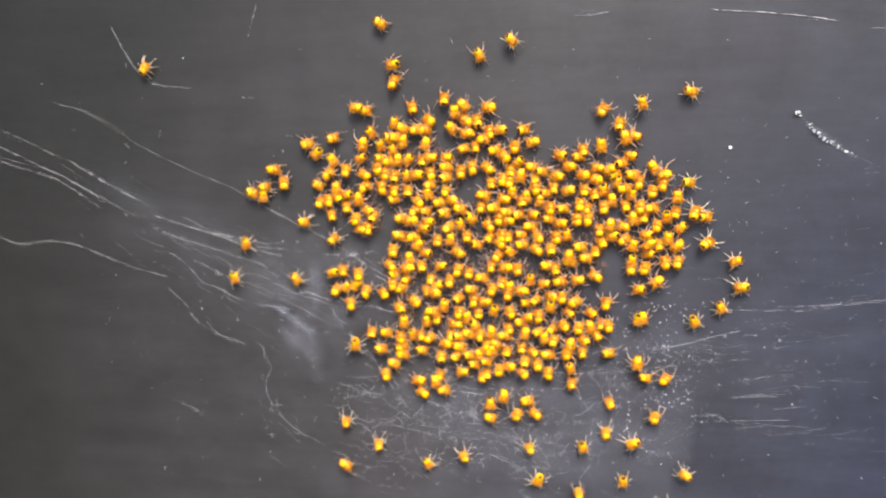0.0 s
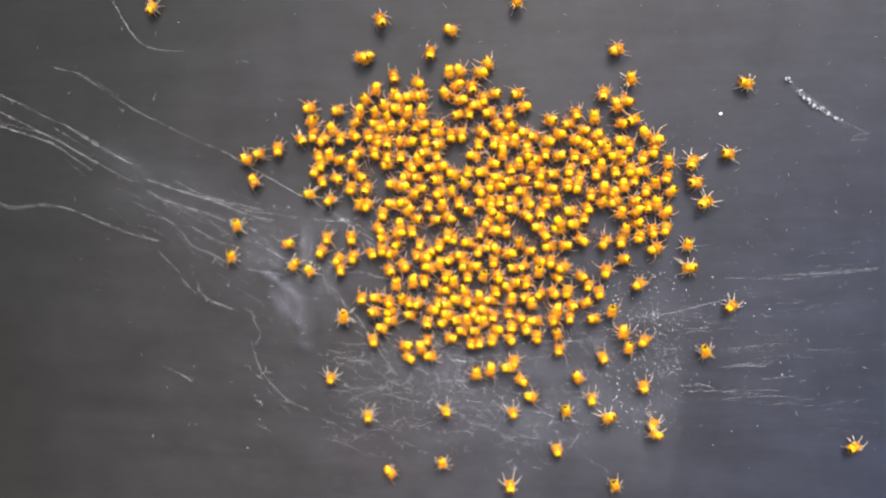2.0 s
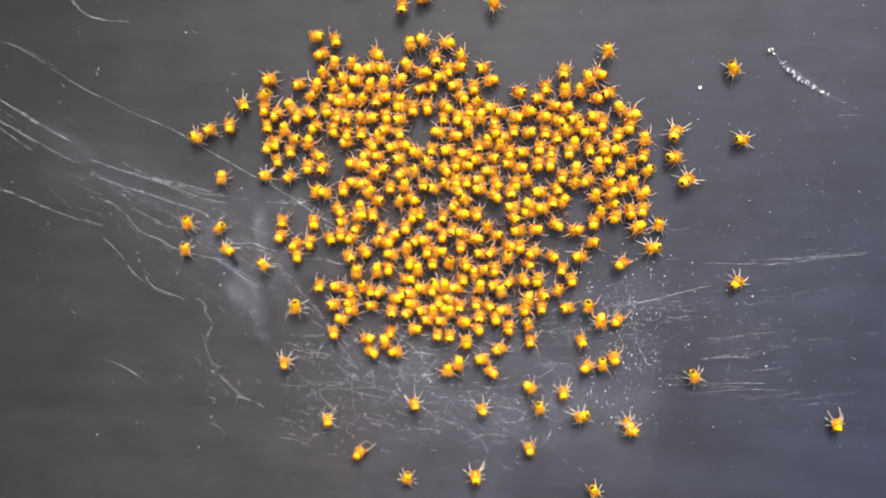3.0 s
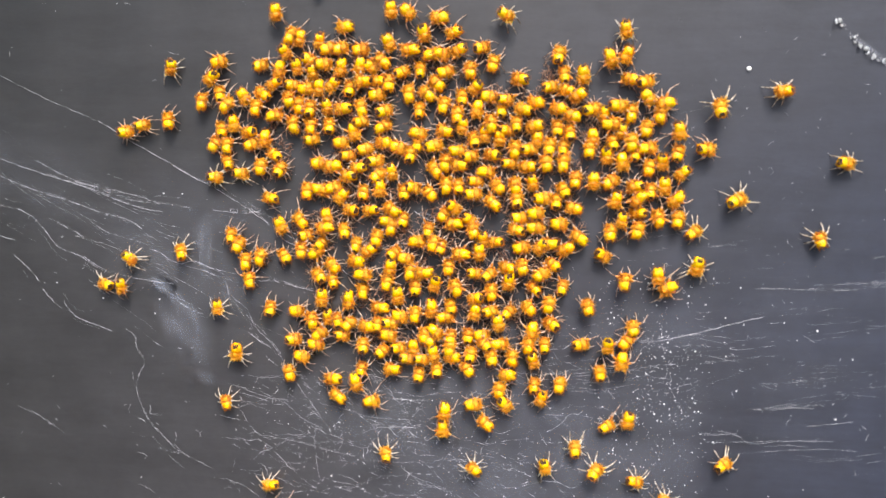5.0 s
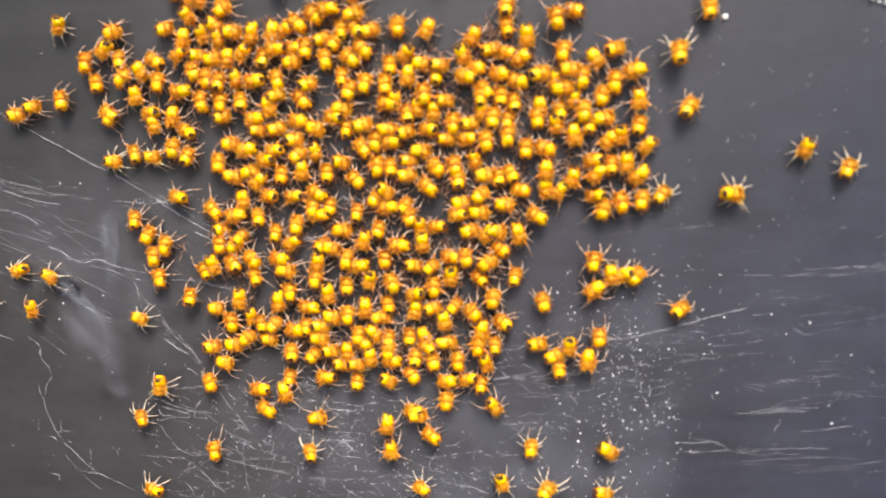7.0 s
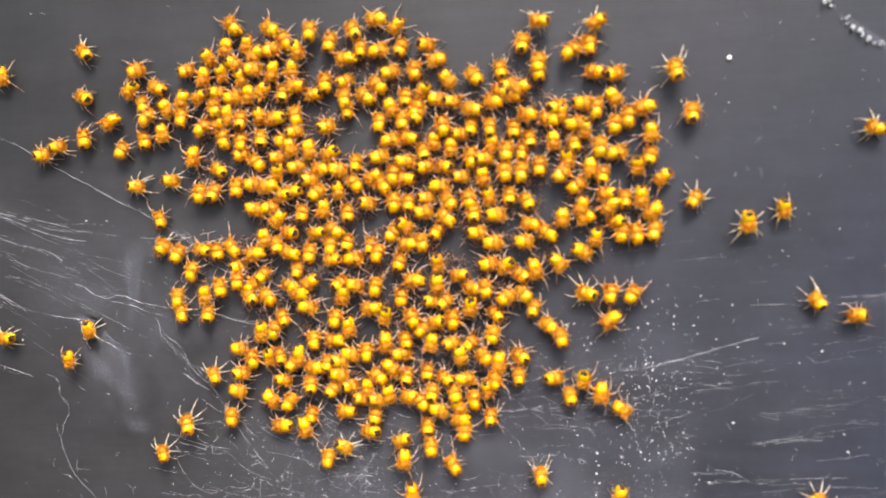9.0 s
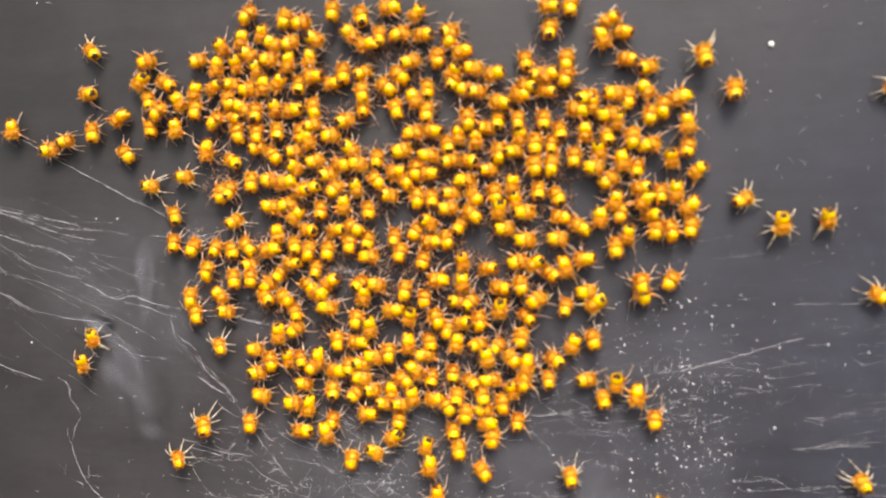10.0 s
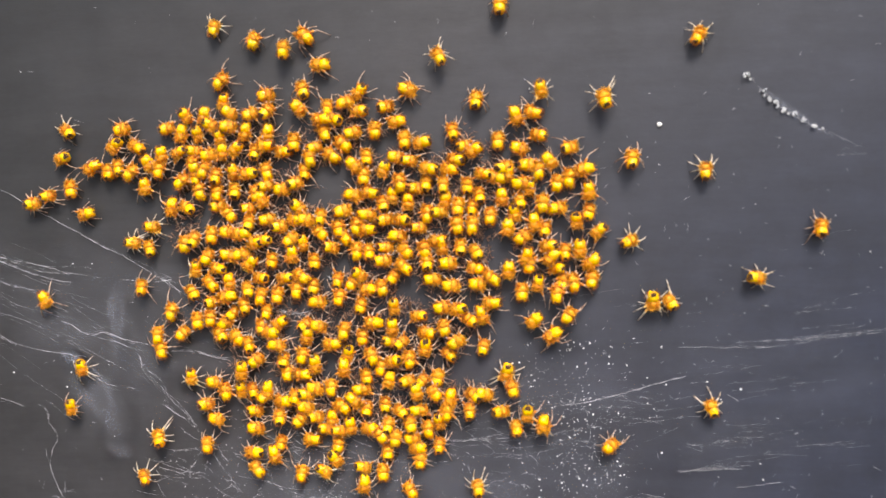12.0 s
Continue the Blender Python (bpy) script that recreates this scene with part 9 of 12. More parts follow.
    crawl(8, 0, (0, -13.67, -2.48, 78), (0.5, -13.79, -2.41, 78), (3.2, -13.72, -2.44, 78), (4.8, -13.5, -2.5, 78), (6, -13.47, -2.4, 78), (7.2, -13.6, -2.29, 78), (8.8, -13.61, -2.46, 78), (12, -13.68, -2.47, 78))
    crawl(0, 0, (0, -13.01, -3.07, 212), (1.5, -12.9, -3.23, 212), (3, -12.62, -3.04, 212), (7, -12.52, -2.88, 212), (8.8, -12.78, -3.27, 212), (12, -12.76, -3.28, 212))
    crawl(7, 0.25, (0, -13.28, -3.68, 168), (0.5, -13.61, -4.05, 168), (1, -13.59, -4.06, 168), (1.5, -13.31, -3.73, 168), (2, -13.26, -3.63, 168), (4.8, -13.37, -3.75, 168), (5, -13.43, -3.66, 168), (5.5, -13.34, -3.75, 168), (9.5, -13.48, -3.94, 168), (12, -13.42, -3.9, 168))
    crawl(14, 0, (0, -15.25, -4.66, 132), (1, -15.36, -4.46, 132), (1.5, -15.23, -4.69, 132), (2, -15.4, -4.52, 132), (3.2, -15.33, -4.55, 132), (5, -15.25, -4.08, 132), (7.2, -15.27, -3.98, 132), (8.8, -15.64, -4.2, 132), (11, -15.81, -4.27, 132), (11.5, -15.99, -4.26, 132), (12, -15.93, -4.33, 132))
    crawl(6, 0.08, (0, -16.72, -5.3, 122), (2, -16.78, -4.98, 122), (3.2, -16.72, -5.01, 122), (4.8, -16.26, -4.83, 122), (5.5, -16.24, -4.73, 122), (6.5, -16.51, -4.34, 122), (7.2, -16.5, -4.2, 122), (9.5, -16.87, -4.11, 122), (11, -16.9, -4.25, 122), (12, -17.09, -4.08, 122))
    crawl(13, 0, (0, -14.04, -3.6, 103), (2, -14.1, -3.47, 103), (2.6, -14.08, -3.52, 169), (3.2, -14.05, -3.57, 236), (4.8, -15.2, -5.27, 236), (4.9, -15.23, -5.22, 169), (5, -15.26, -5.17, 103), (7.2, -15.1, -5.09, 103), (9, -14.68, -5.57, 103), (9.5, -15.06, -5.4, 103), (10.5, -15.08, -5.04, 103), (11.5, -15.25, -4.85, 103), (12, -15.12, -4.83, 103))
    crawl(5, 0.25, (0, -16.33, -6.6, 270), (1.5, -16, -6.38, 270), (2, -16.11, -6.26, 270), (4.8, -15.94, -6.52, 270), (5, -16, -6.41, 270), (6, -15.99, -6.52, 270), (7, -16.15, -6.48, 270), (8.8, -16.09, -6.21, 270), (9, -16.07, -6.42, 270), (9.5, -16.18, -6.38, 270), (11, -15.79, -6.56, 270), (11.5, -15.64, -6.48, 270), (12, -15.58, -6.65, 270))
    crawl(12, 0, (0, -14.1, -6.56, 271), (1, -14.32, -6.12, 271), (1.5, -14.24, -6.16, 271), (2, -14.48, -6.05, 271), (3.2, -14.17, -6.35, 271), (4.8, -14.02, -6.74, 271), (5, -14.04, -6.62, 271), (5.5, -13.9, -6.82, 271), (7.2, -13.64, -6.73, 271), (8.8, -13.7, -8.13, 271), (11.5, -13.68, -8.08, 271), (12, -13.78, -8.16, 271))
    crawl(4, 0.25, (0, -13.57, -5.59, -5), (1, -13.24, -5.07, -5), (1.5, -12.9, -4.55, -5), (3.2, -12.87, -4.74, -5), (5, -12.92, -4.67, -5), (5.5, -12.87, -4.8, -5), (7, -12.96, -4.67, -5), (8.8, -12.9, -4.86, -5), (12, -12.95, -4.83, -5))
    crawl(11, 0, (0, -13.15, -6.28, 91), (0.5, -13.27, -6.05, 91), (2, -13.36, -5.93, 91), (3.2, -13.13, -6.09, 91), (5, -12.99, -5.89, 91), (6, -12.82, -6.1, 91), (7.2, -12.85, -6.06, 91), (8.8, -12.71, -7.1, 91), (9.5, -12.48, -6.84, 91), (10.5, -12.41, -7.09, 91), (11.5, -12.37, -6.8, 91), (12, -12.33, -6.83, 91))
    crawl(19, 0.15, (0, -21.95, -3.23, -122), (0.5, -23.08, -5.02, -122), (1, -23.68, -5.29, -50), (1.5, -24.39, -5.23, -50), (2, -24.91, -5.16, -50), (2.5, -25.18, -5.23, -50), (3, -24.96, -5.9, -50), (3.2, -24.87, -6.04, -50), (4.8, -24.2, -7.2, -87), (5, -24.11, -7.34, -87), (5.5, -23.67, -7.36, -87), (6, -23.3, -7.58, -87), (6.5, -23.26, -8.12, -87), (7, -23.21, -7.85, -22), (8.8, -19.48, -9.38, -22), (8.9, -19.49, -9.37, 42), (9, -19.5, -9.36, 106), (9.5, -20, -7.6, 106), (10.5, -20.1, -7.22, 106), (11, -19.87, -7.19, 161), (11.5, -19.64, -7.16, 217), (12, -19.41, -7.13, 273))
    crawl(10, 0.08, (0, -19.6, -7.88, 82), (2.5, -19.6, -7.88, 82), (5, -19.99, -7.36, 82), (5.5, -19.97, -7.35, 82), (6, -19.75, -7.02, 82), (6.5, -19.69, -6.82, 82), (7.2, -19.56, -6.22, 82), (8.8, -19.71, -5.25, 82), (9.5, -19.79, -5.18, 82), (9.75, -19.69, -5.12, 38), (10, -19.59, -5.05, -7), (11.5, -12.52, -5.89, -7), (11.75, -12.52, -5.89, 38), (12, -12.52, -5.89, 82))
    crawl(2, 0, (0, -18.18, -7.88, 1), (2, -18.21, -7.79, 1), (3.2, -18, -7.87, 1), (4.8, -17.94, -7.63, 1), (5, -17.99, -7.5, 1), (6, -17.82, -7.45, 1), (7, -17.85, -7.18, 1), (7.2, -17.92, -7.45, 1), (8.8, -17.72, -7.59, 1), (9.5, -17.77, -7.48, 1), (12, -17.76, -7.55, 1))
    crawl(9, 0.15, (0, -16.72, -8.29, 92), (1, -16.85, -8.2, 92), (1.5, -16.78, -8.26, 92), (2, -16.91, -8.1, 92), (3.2, -16.78, -8.24, 92), (4.8, -16.76, -8.25, 92), (5, -16.81, -8.12, 92), (6, -16.73, -8.17, 92), (7, -16.84, -8.04, 92), (8.8, -16.79, -8.24, 92), (9.5, -16.88, -8.14, 92), (10, -16.76, -8.19, 92), (12, -16.88, -8.18, 92))
    crawl(1, 0, (0, -15.59, -8, 274), (3, -15.65, -7.81, 274), (4.8, -15.55, -8.02, 274), (5, -15.62, -7.89, 274), (6, -15.45, -7.92, 274), (7, -15.53, -7.74, 274), (9, -15.73, -8.15, 274), (9.5, -15.8, -8.04, 274), (10, -15.67, -8.08, 274), (12, -15.77, -8.11, 274))
    crawl(8, 0.15, (0, -14.73, -8.06, 102), (2, -14.92, -8.13, 102), (4.8, -14.82, -8.2, 102), (5, -14.9, -8.07, 102), (5.5, -14.82, -8.2, 102), (9.5, -14.94, -8.04, 102), (10, -14.82, -8.08, 102), (12, -14.87, -8.1, 102))
    crawl(0, 0, (0, -13.88, -8.31, 44), (1, -14.04, -8.25, 44), (3, -14.04, -8.26, 44), (4.8, -14.03, -8.5, 44), (5, -14.05, -8.37, 44), (6, -13.96, -8.46, 44), (7, -14.04, -8.25, 44), (8.8, -14.07, -8.59, 44), (9.5, -14.11, -8.49, 44), (10, -14.05, -8.59, 44), (12, -14.06, -8.54, 44))
    crawl(7, 0.25, (0, -12.26, -8.8, 172), (1, -12.6, -8.7, 172), (1.5, -12.51, -8.81, 172), (3.2, -12.54, -8.78, 172), (4.8, -12.64, -8.6, 172), (5, -12.68, -8.46, 172), (6, -12.59, -8.61, 172), (7, -12.6, -8.52, 172), (8.8, -12.61, -8.82, 172), (9.5, -12.66, -8.71, 172), (10, -12.55, -8.81, 172), (12, -12.66, -8.84, 172))
    crawl(14, 0, (0, -16.66, -9.26, 40), (2, -16.84, -9.15, 40), (3.2, -16.73, -9.29, 40), (4.8, -16.29, -9.29, 40), (5, -16.29, -9.15, 40), (6, -15.96, -9.46, 40), (7, -15.91, -9.13, 40), (7.2, -15.79, -9.19, 81), (8.8, -15.33, -6.45, 81), (9.5, -15.38, -6.33, 40), (10, -15.13, -6.21, 40), (11, -15.02, -6.06, 40), (11.5, -14.76, -5.91, 40), (12, -14.59, -5.96, 40))
    crawl(6, 0.15, (0, -18.76, -9.49, 8), (1, -18.55, -9.23, 8), (1.5, -18.33, -9.41, 8), (2, -18.41, -9.19, 8), (3.2, -18.29, -9.59, 8), (4.8, -18.17, -9.73, 8), (5, -18.22, -9.61, 8), (6, -18.07, -9.79, 8), (7.2, -18.26, -9.67, 8), (8.8, -17.63, -9.34, 8), (9, -17.62, -9.18, 8), (10.5, -17.77, -8.93, 8), (12, -18.36, -9.14, 8))
    crawl(13, 0, (0, -14.68, -9.57, -5), (1, -14.79, -9.4, -5), (1.5, -14.86, -9.56, -5), (2, -14.85, -9.44, -5), (3.2, -14.78, -9.58, -5), (4.8, -14.55, -9.36, -5), (5, -14.58, -9.23, -5), (5.5, -14.65, -9.38, -5), (7.2, -14.44, -9.2, -5), (8.8, -14.77, -9.69, -5), (9.5, -14.84, -9.59, -5), (10, -14.72, -9.69, -5), (12, -14.81, -9.62, -5))
    crawl(5, 0, (0, -11.82, -2.63, 78), (1, -11.95, -2.74, 78), (1.5, -11.99, -2.63, 78), (3.2, -11.5, -2.22, 78), (4.8, -11.72, -1.98, 78), (5, -11.94, -1.99, 78), (5.5, -11.96, -2.05, 78), (6, -11.88, -1.86, 78), (6.5, -11.99, -1.84, 78), (8.8, -12.69, -1.4, 78), (12, -12.81, -1.3, 78))
    crawl(12, 0.08, (0, -11.03, -1.52, 78), (1.5, -11.13, -1.49, 78), (3, -10.86, -1.21, 78), (3.2, -10.86, -1.06, 78), (5, -10.85, -1.15, 78), (5.5, -10.72, -1.24, 78), (6.35, -10.75, -1.19, 131), (7.2, -10.79, -1.14, 184), (8.8, -13.95, -1.37, 184), (9.15, -13.99, -1.32, 131), (9.5, -14.04, -1.27, 78), (11, -13.92, -1.42, 78), (12, -14.02, -1.35, 78))
    crawl(4, 0, (0, -8.73, -2.25, 2), (1.5, -9.14, -2.17, 2), (4.8, -8.94, -2.2, 2), (5.5, -9.08, -2.27, 2), (7.2, -9.24, -2.1, 2), (8.8, -9.7, -1.69, 2), (9, -9.84, -1.79, 2), (9.5, -9.91, -1.84, 2), (10, -10.21, -1.73, 2), (12, -9.94, -1.81, 2))
    crawl(11, 0.25, (0, -7.74, -3.34, 78), (1.5, -8, -2.88, 78), (3.2, -8.16, -2.95, 78), (5, -7.81, -2.3, 78), (6, -7.56, -2.08, 78), (6.17, -7.58, -2.04, 137), (6.33, -7.6, -2.01, 197), (6.5, -7.62, -1.97, 256), (7, -7.82, -2.77, 256), (7.07, -7.82, -2.77, 197), (7.13, -7.82, -2.77, 137), (7.2, -7.82, -2.77, 78), (8.8, -8.22, -1.44, 78), (11, -8.23, -1.59, 78), (12, -8.31, -1.45, 78))
    crawl(3, 0.15, (0, -6.83, -2.73, 77), (1, -7.01, -2.5, 77), (3.2, -7.3, -2.4, 77), (4.8, -7.28, -2.56, 77), (5.5, -7.22, -2.43, 77), (6, -7.02, -2.24, 77), (9, -6.85, -2.07, 77), (12, -6.84, -2.07, 77))
    crawl(10, 0.08, (0, -11.01, -4.25, 39), (1.5, -11.01, -4.1, 39), (2.5, -10.71, -3.57, 39), (3.2, -10.57, -3.46, 39), (5, -10.67, -3.04, 39), (5.5, -10.55, -3.03, 39), (7.2, -10.52, -3.07, 39), (8.8, -10.75, -3.36, 39), (12, -10.87, -3.41, 39))
    crawl(2, 0.25, (0, -9.77, -3.37, -11), (5.5, -9.79, -3.43, -11), (7.2, -9.91, -3.24, -11), (9, -9.73, -3.48, -11), (12, -9.87, -3.48, -11))
    crawl(9, 0.25, (0, -4.94, -3.39, 175), (0.5, -5.04, -3.22, 175), (1.5, -5.18, -3.24, 175), (2, -5.16, -3.05, 175), (2.5, -5.2, -3.21, 175), (3, -5.24, -3.16, 175), (5, -5.8, -3.02, 175), (7, -5.65, -3.09, 175), (8.8, -5.9, -3.21, 175), (12, -5.95, -3.24, 175))
    crawl(1, 0, (0, -4.12, -2.36, 272), (1, -4.35, -2.16, 272), (2, -4.26, -2.04, 272), (3.2, -4.23, -2.13, 272), (6, -4.25, -1.93, 272), (9, -4.39, -2.17, 272), (12, -4.51, -2.16, 272))
    crawl(8, 0, (0, -2.81, -2.77, 184), (1, -3.05, -2.61, 184), (1.5, -3.12, -2.79, 184), (3.2, -3.39, -2.89, 184), (4.8, -3.37, -2.32, 184), (5.5, -3.33, -1.88, 184), (6, -3.35, -2.03, 184), (7.2, -3.24, -1.98, 184), (9, -3.03, -2.96, 184), (9.5, -2.89, -2.71, 184), (10, -2.91, -2.62, 184), (12, -2.82, -2.83, 184))
    crawl(0, 0.15, (0, -6.09, -3.06, 272), (0.5, -6.29, -2.83, 272), (3.2, -6.46, -2.7, 350), (4.8, -4.49, -3.03, 350), (5, -4.49, -2.87, 272), (5.5, -4.46, -2.86, 272), (7, -4.16, -2.94, 272), (9, -4.43, -3.5, 272), (9.5, -4.4, -3.43, 272), (11, -4.69, -3.55, 272), (12, -4.65, -3.58, 272))
    crawl(7, 0.08, (0, -5.35, -1.37, 99), (0.5, -5.26, -1.1, 99), (1.5, -5.53, -1.05, 99), (2, -5.5, -0.97, 99), (3, -5.18, -0.98, 99), (4.8, -4.95, -1.34, 99), (6.5, -4.92, -1.34, 99), (7.2, -4.97, -1.33, 99), (8.8, -5.37, -0.83, 99), (12, -5.32, -0.81, 99))
    crawl(14, 0, (0, -1.36, -2.5, 13), (0.5, -1.39, -2.36, 13), (6, -1.48, -2.52, 13), (6.5, -1.42, -2.49, 13), (7, -1.18, -2.26, 13), (7.2, -1.35, -2.32, 13), (9.5, -1.09, -2.27, 13), (12, -1.11, -2.23, 13))
    crawl(6, 0.08, (0, 3.43, 1.92, 186), (3.2, 3.43, 1.92, 230), (4.8, -0.14, -2.41, 230), (12, -0.02, -2.36, 186))
    crawl(13, 0.25, (0, -1.82, -1.3, 99), (3.6, -1.86, -1.27, 141), (7.2, -1.91, -1.24, 184), (10, -15.05, -2.05, 184), (11, -15.12, -2.04, 141), (12, -15.2, -2.02, 99))
    crawl(5, 0.15, (0, -12.37, -4.96, 260), (0.5, -12.43, -5.06, 260), (1, -12.41, -4.95, 260), (1.5, -12.17, -4.45, 260), (2, -11.82, -4.19, 260), (3, -11.43, -4.12, 260), (3.2, -11.45, -4.25, 260), (4.8, -10.94, -4.22, 260), (5, -10.92, -4.12, 260), (5.5, -10.9, -4.25, 260), (7, -10.88, -4.17, 260), (8.8, -10.55, -4.1, 260), (12, -10.71, -4.15, 260))
    crawl(12, 0.15, (0, -9.5, -4.48, 81), (1, -9.51, -4.33, 81), (1.5, -9.62, -4.4, 81), (2, -9.55, -4.23, 81), (2.5, -9.57, -4.37, 81), (5, -9.46, -4.34, 81), (6, -9.36, -4.47, 81), (7, -9.01, -3.95, 81), (8.8, -8.41, -3.59, 81), (9, -8.43, -3.6, 81), (9.5, -8.07, -3.8, 81), (10, -8.02, -3.86, 81), (12, -8.08, -3.82, 81))
    crawl(4, 0.08, (0, -8.42, -4.55, 185), (1, -8.52, -4.38, 185), (5.5, -8.5, -4.45, 185), (7.2, -8.28, -4.37, 185), (9.5, -8.82, -5.08, 185), (11.5, -8.82, -4.93, 185), (12, -8.98, -4.77, 185))
    crawl(11, 0.15, (0, -10.94, -5.71, 78), (1, -11.22, -5.66, 78), (2.5, -11.21, -5.4, 78), (3.2, -11.14, -5.51, 78), (5, -11.18, -5.21, 78), (6.5, -11.07, -5.29, 78), (7.2, -11.08, -5.17, 78), (8.8, -11.13, -5.62, 78), (12, -11.14, -5.58, 78))
    crawl(3, 0.15, (0, -9.09, -5.76, 92), (2, -9.13, -5.49, 92), (7, -9.08, -5.68, 92), (7.2, -9.24, -5.7, 155), (8.8, -14.07, -3.48, 155), (12, -14.04, -3.52, 92))
    crawl(10, 0, (0, -7.59, -5.39, 257), (1, -7.68, -5.27, 257), (3.2, -7.58, -5.38, 257), (5, -7.68, -5.26, 257), (5.5, -7.68, -5.37, 257), (6.5, -7.58, -5.27, 257), (8.8, -7.91, -5.54, 257), (9.5, -7.85, -5.42, 257), (10, -7.8, -5.52, 257), (12, -7.87, -5.46, 257))
    crawl(2, 0.15, (0, -6.26, -3.83, 86), (1.5, -6.54, -4, 86), (2, -6.64, -3.92, 86), (3, -6.56, -3.89, 86), (5.5, -6.7, -4.02, 86), (7, -6.56, -3.96, 86), (8.8, -6.75, -4.29, 86), (11, -6.84, -4.39, 86), (12, -6.78, -4.28, 86))
    crawl(9, 0.25, (0, -6.01, -5.53, 103), (2, -6.21, -5.34, 103), (3.2, -6.15, -5.49, 103), (6.5, -6.14, -5.43, 103), (8.8, -6.1, -5.62, 103), (12, -6.14, -5.58, 103))
    crawl(1, 0, (0, -4.53, -4.65, -8), (1, -4.67, -4.57, -8), (1.5, -4.76, -4.7, -8), (2, -4.81, -4.55, -8), (2.5, -4.78, -4.67, -8), (3, -4.85, -4.56, -8), (7, -4.75, -4.41, -8), (9, -4.8, -4.6, -8), (12, -4.82, -4.59, -8))
    crawl(8, 0.25, (0, -3.63, -4.3, 41), (1, -3.8, -4.21, 41), (3.2, -3.85, -4.43, 41), (7, -3.66, -4.47, 41), (9, -3.96, -4.61, 41), (11, -4.02, -4.64, 41), (11.5, -3.94, -4.54, 41), (12, -4.02, -4.65, 41))
    crawl(0, 0, (0, -2.08, -3.94, 166), (1, -2.28, -3.82, 166), (3, -2.23, -3.81, 166), (4.8, -2.45, -3.96, 166), (6, -2.49, -3.9, 166), (9.5, -2.17, -3.78, 166), (12, -2.24, -3.99, 166))
    crawl(7, 0.25, (0, -1.18, -4.01, 99), (1, -1.4, -3.87, 99), (2, -1.3, -3.81, 99), (7.2, -1.49, -3.88, 99), (9.5, -1.28, -3.74, 99), (10, -0.95, -3.66, 99), (11, -1, -3.61, 99), (11.5, -0.87, -3.58, 99), (12, -1.02, -3.62, 99))
    crawl(14, 0.25, (0, 0.04, -4.41, 34), (1, -0.18, -4.32, 34), (6.5, -0.04, -4.38, 34), (7.2, -0.17, -4.17, 34), (10, -0.04, -4.56, 34), (10.5, -0.2, -4.62, 34), (12, -0.19, -4.6, 34))
    crawl(6, 0.15, (0, -2.23, -4.87, 261), (0.5, -2.29, -4.76, 261), (1.5, -2.44, -4.88, 261), (2, -2.35, -4.75, 261), (5, -2.36, -4.95, 261), (5.5, -2.45, -5.06, 261), (8.8, -2.39, -4.98, 261), (9.5, -2.25, -4.89, 261), (10, -2.24, -5.06, 261), (12, -2.38, -5.02, 261))
    crawl(13, 0, (0, -0.43, -5.52, 133), (1, -0.62, -5.33, 133), (3, -0.52, -5.42, 133), (4.8, -0.65, -5.49, 133), (5, -0.57, -5.4, 133), (6, -0.63, -5.44, 133), (7.2, -0.67, -5.19, 133), (8.8, -0.81, -5.41, 133), (10, -0.64, -5.61, 133), (11.5, -0.59, -5.49, 133), (12, -0.76, -5.51, 133))
    crawl(5, 0, (0, -10.19, -6.13, 278), (1, -10.55, -5.97, 278), (1.5, -10.44, -6.07, 278), (2, -10.56, -5.96, 278), (4.8, -10.4, -6.26, 278), (5, -10.41, -6.15, 278), (8.8, -10.29, -6.2, 278), (9.5, -10.34, -6.1, 278), (12, -10.28, -6.2, 278))
    crawl(12, 0, (0, -11.3, -6.85, 175), (1, -11.62, -6.78, 175), (1.5, -11.59, -6.93, 175), (2, -11.58, -6.84, 175), (2.5, -11.37, -6.98, 175), (5.5, -11.75, -7.13, 175), (6, -11.65, -7.2, 175), (7, -11.65, -7.09, 175), (10, -11.14, -7.06, 175), (10.5, -11.27, -7.15, 175), (11.5, -11.19, -6.87, 175), (12, -11.26, -6.95, 175))
    crawl(4, 0.25, (0, -7.85, -7.56, 269), (0.5, -7.85, -7.45, 269), (1, -8.03, -7.56, 269), (1.5, -7.89, -7.58, 269), (2, -8.04, -7.43, 269), (3.2, -8.03, -7.57, 269), (5, -7.92, -7.04, 269), (6, -7.84, -7.26, 269), (6.5, -7.79, -7.22, 269), (7.2, -7.96, -7.05, 269), (9.5, -7.85, -7.2, 269), (10.5, -7.99, -7.01, 269), (11, -8.01, -6.62, 269), (12, -8.16, -6.44, 269))
    crawl(11, 0.08, (0, -8.95, -7.93, 88), (1, -9.18, -7.86, 88), (3.2, -9.12, -7.91, 88), (4.8, -9.12, -7.66, 88), (5, -9.13, -7.52, 88), (6.5, -9.15, -7.63, 88), (7.2, -9.08, -7.55, 88), (8.8, -9.14, -7.86, 88), (9.5, -9.18, -7.74, 88), (12, -9.14, -7.88, 88))
    crawl(3, 0, (0, -6.18, -7.27, 102), (0.5, -6.1, -7.13, 102), (1, -6.39, -7.07, 102), (2, -6.45, -6.88, 102), (3.2, -6.39, -6.97, 102), (4.8, -6.58, -6.97, 102), (5, -6.53, -6.88, 102), (5.5, -6.63, -6.97, 102), (7, -6.5, -6.9, 102), (8.8, -6.6, -7.13, 102), (12, -6.62, -7.12, 102))
    crawl(10, 0.25, (0, -4.27, -6.02, 193), (1, -4.47, -5.9, 193), (3, -4.45, -5.97, 193), (4.8, -4.77, -6.27, 193), (5, -4.71, -6.2, 193), (5.5, -4.79, -6.3, 193), (9.5, -4.51, -5.88, 193), (12, -4.61, -5.94, 193))
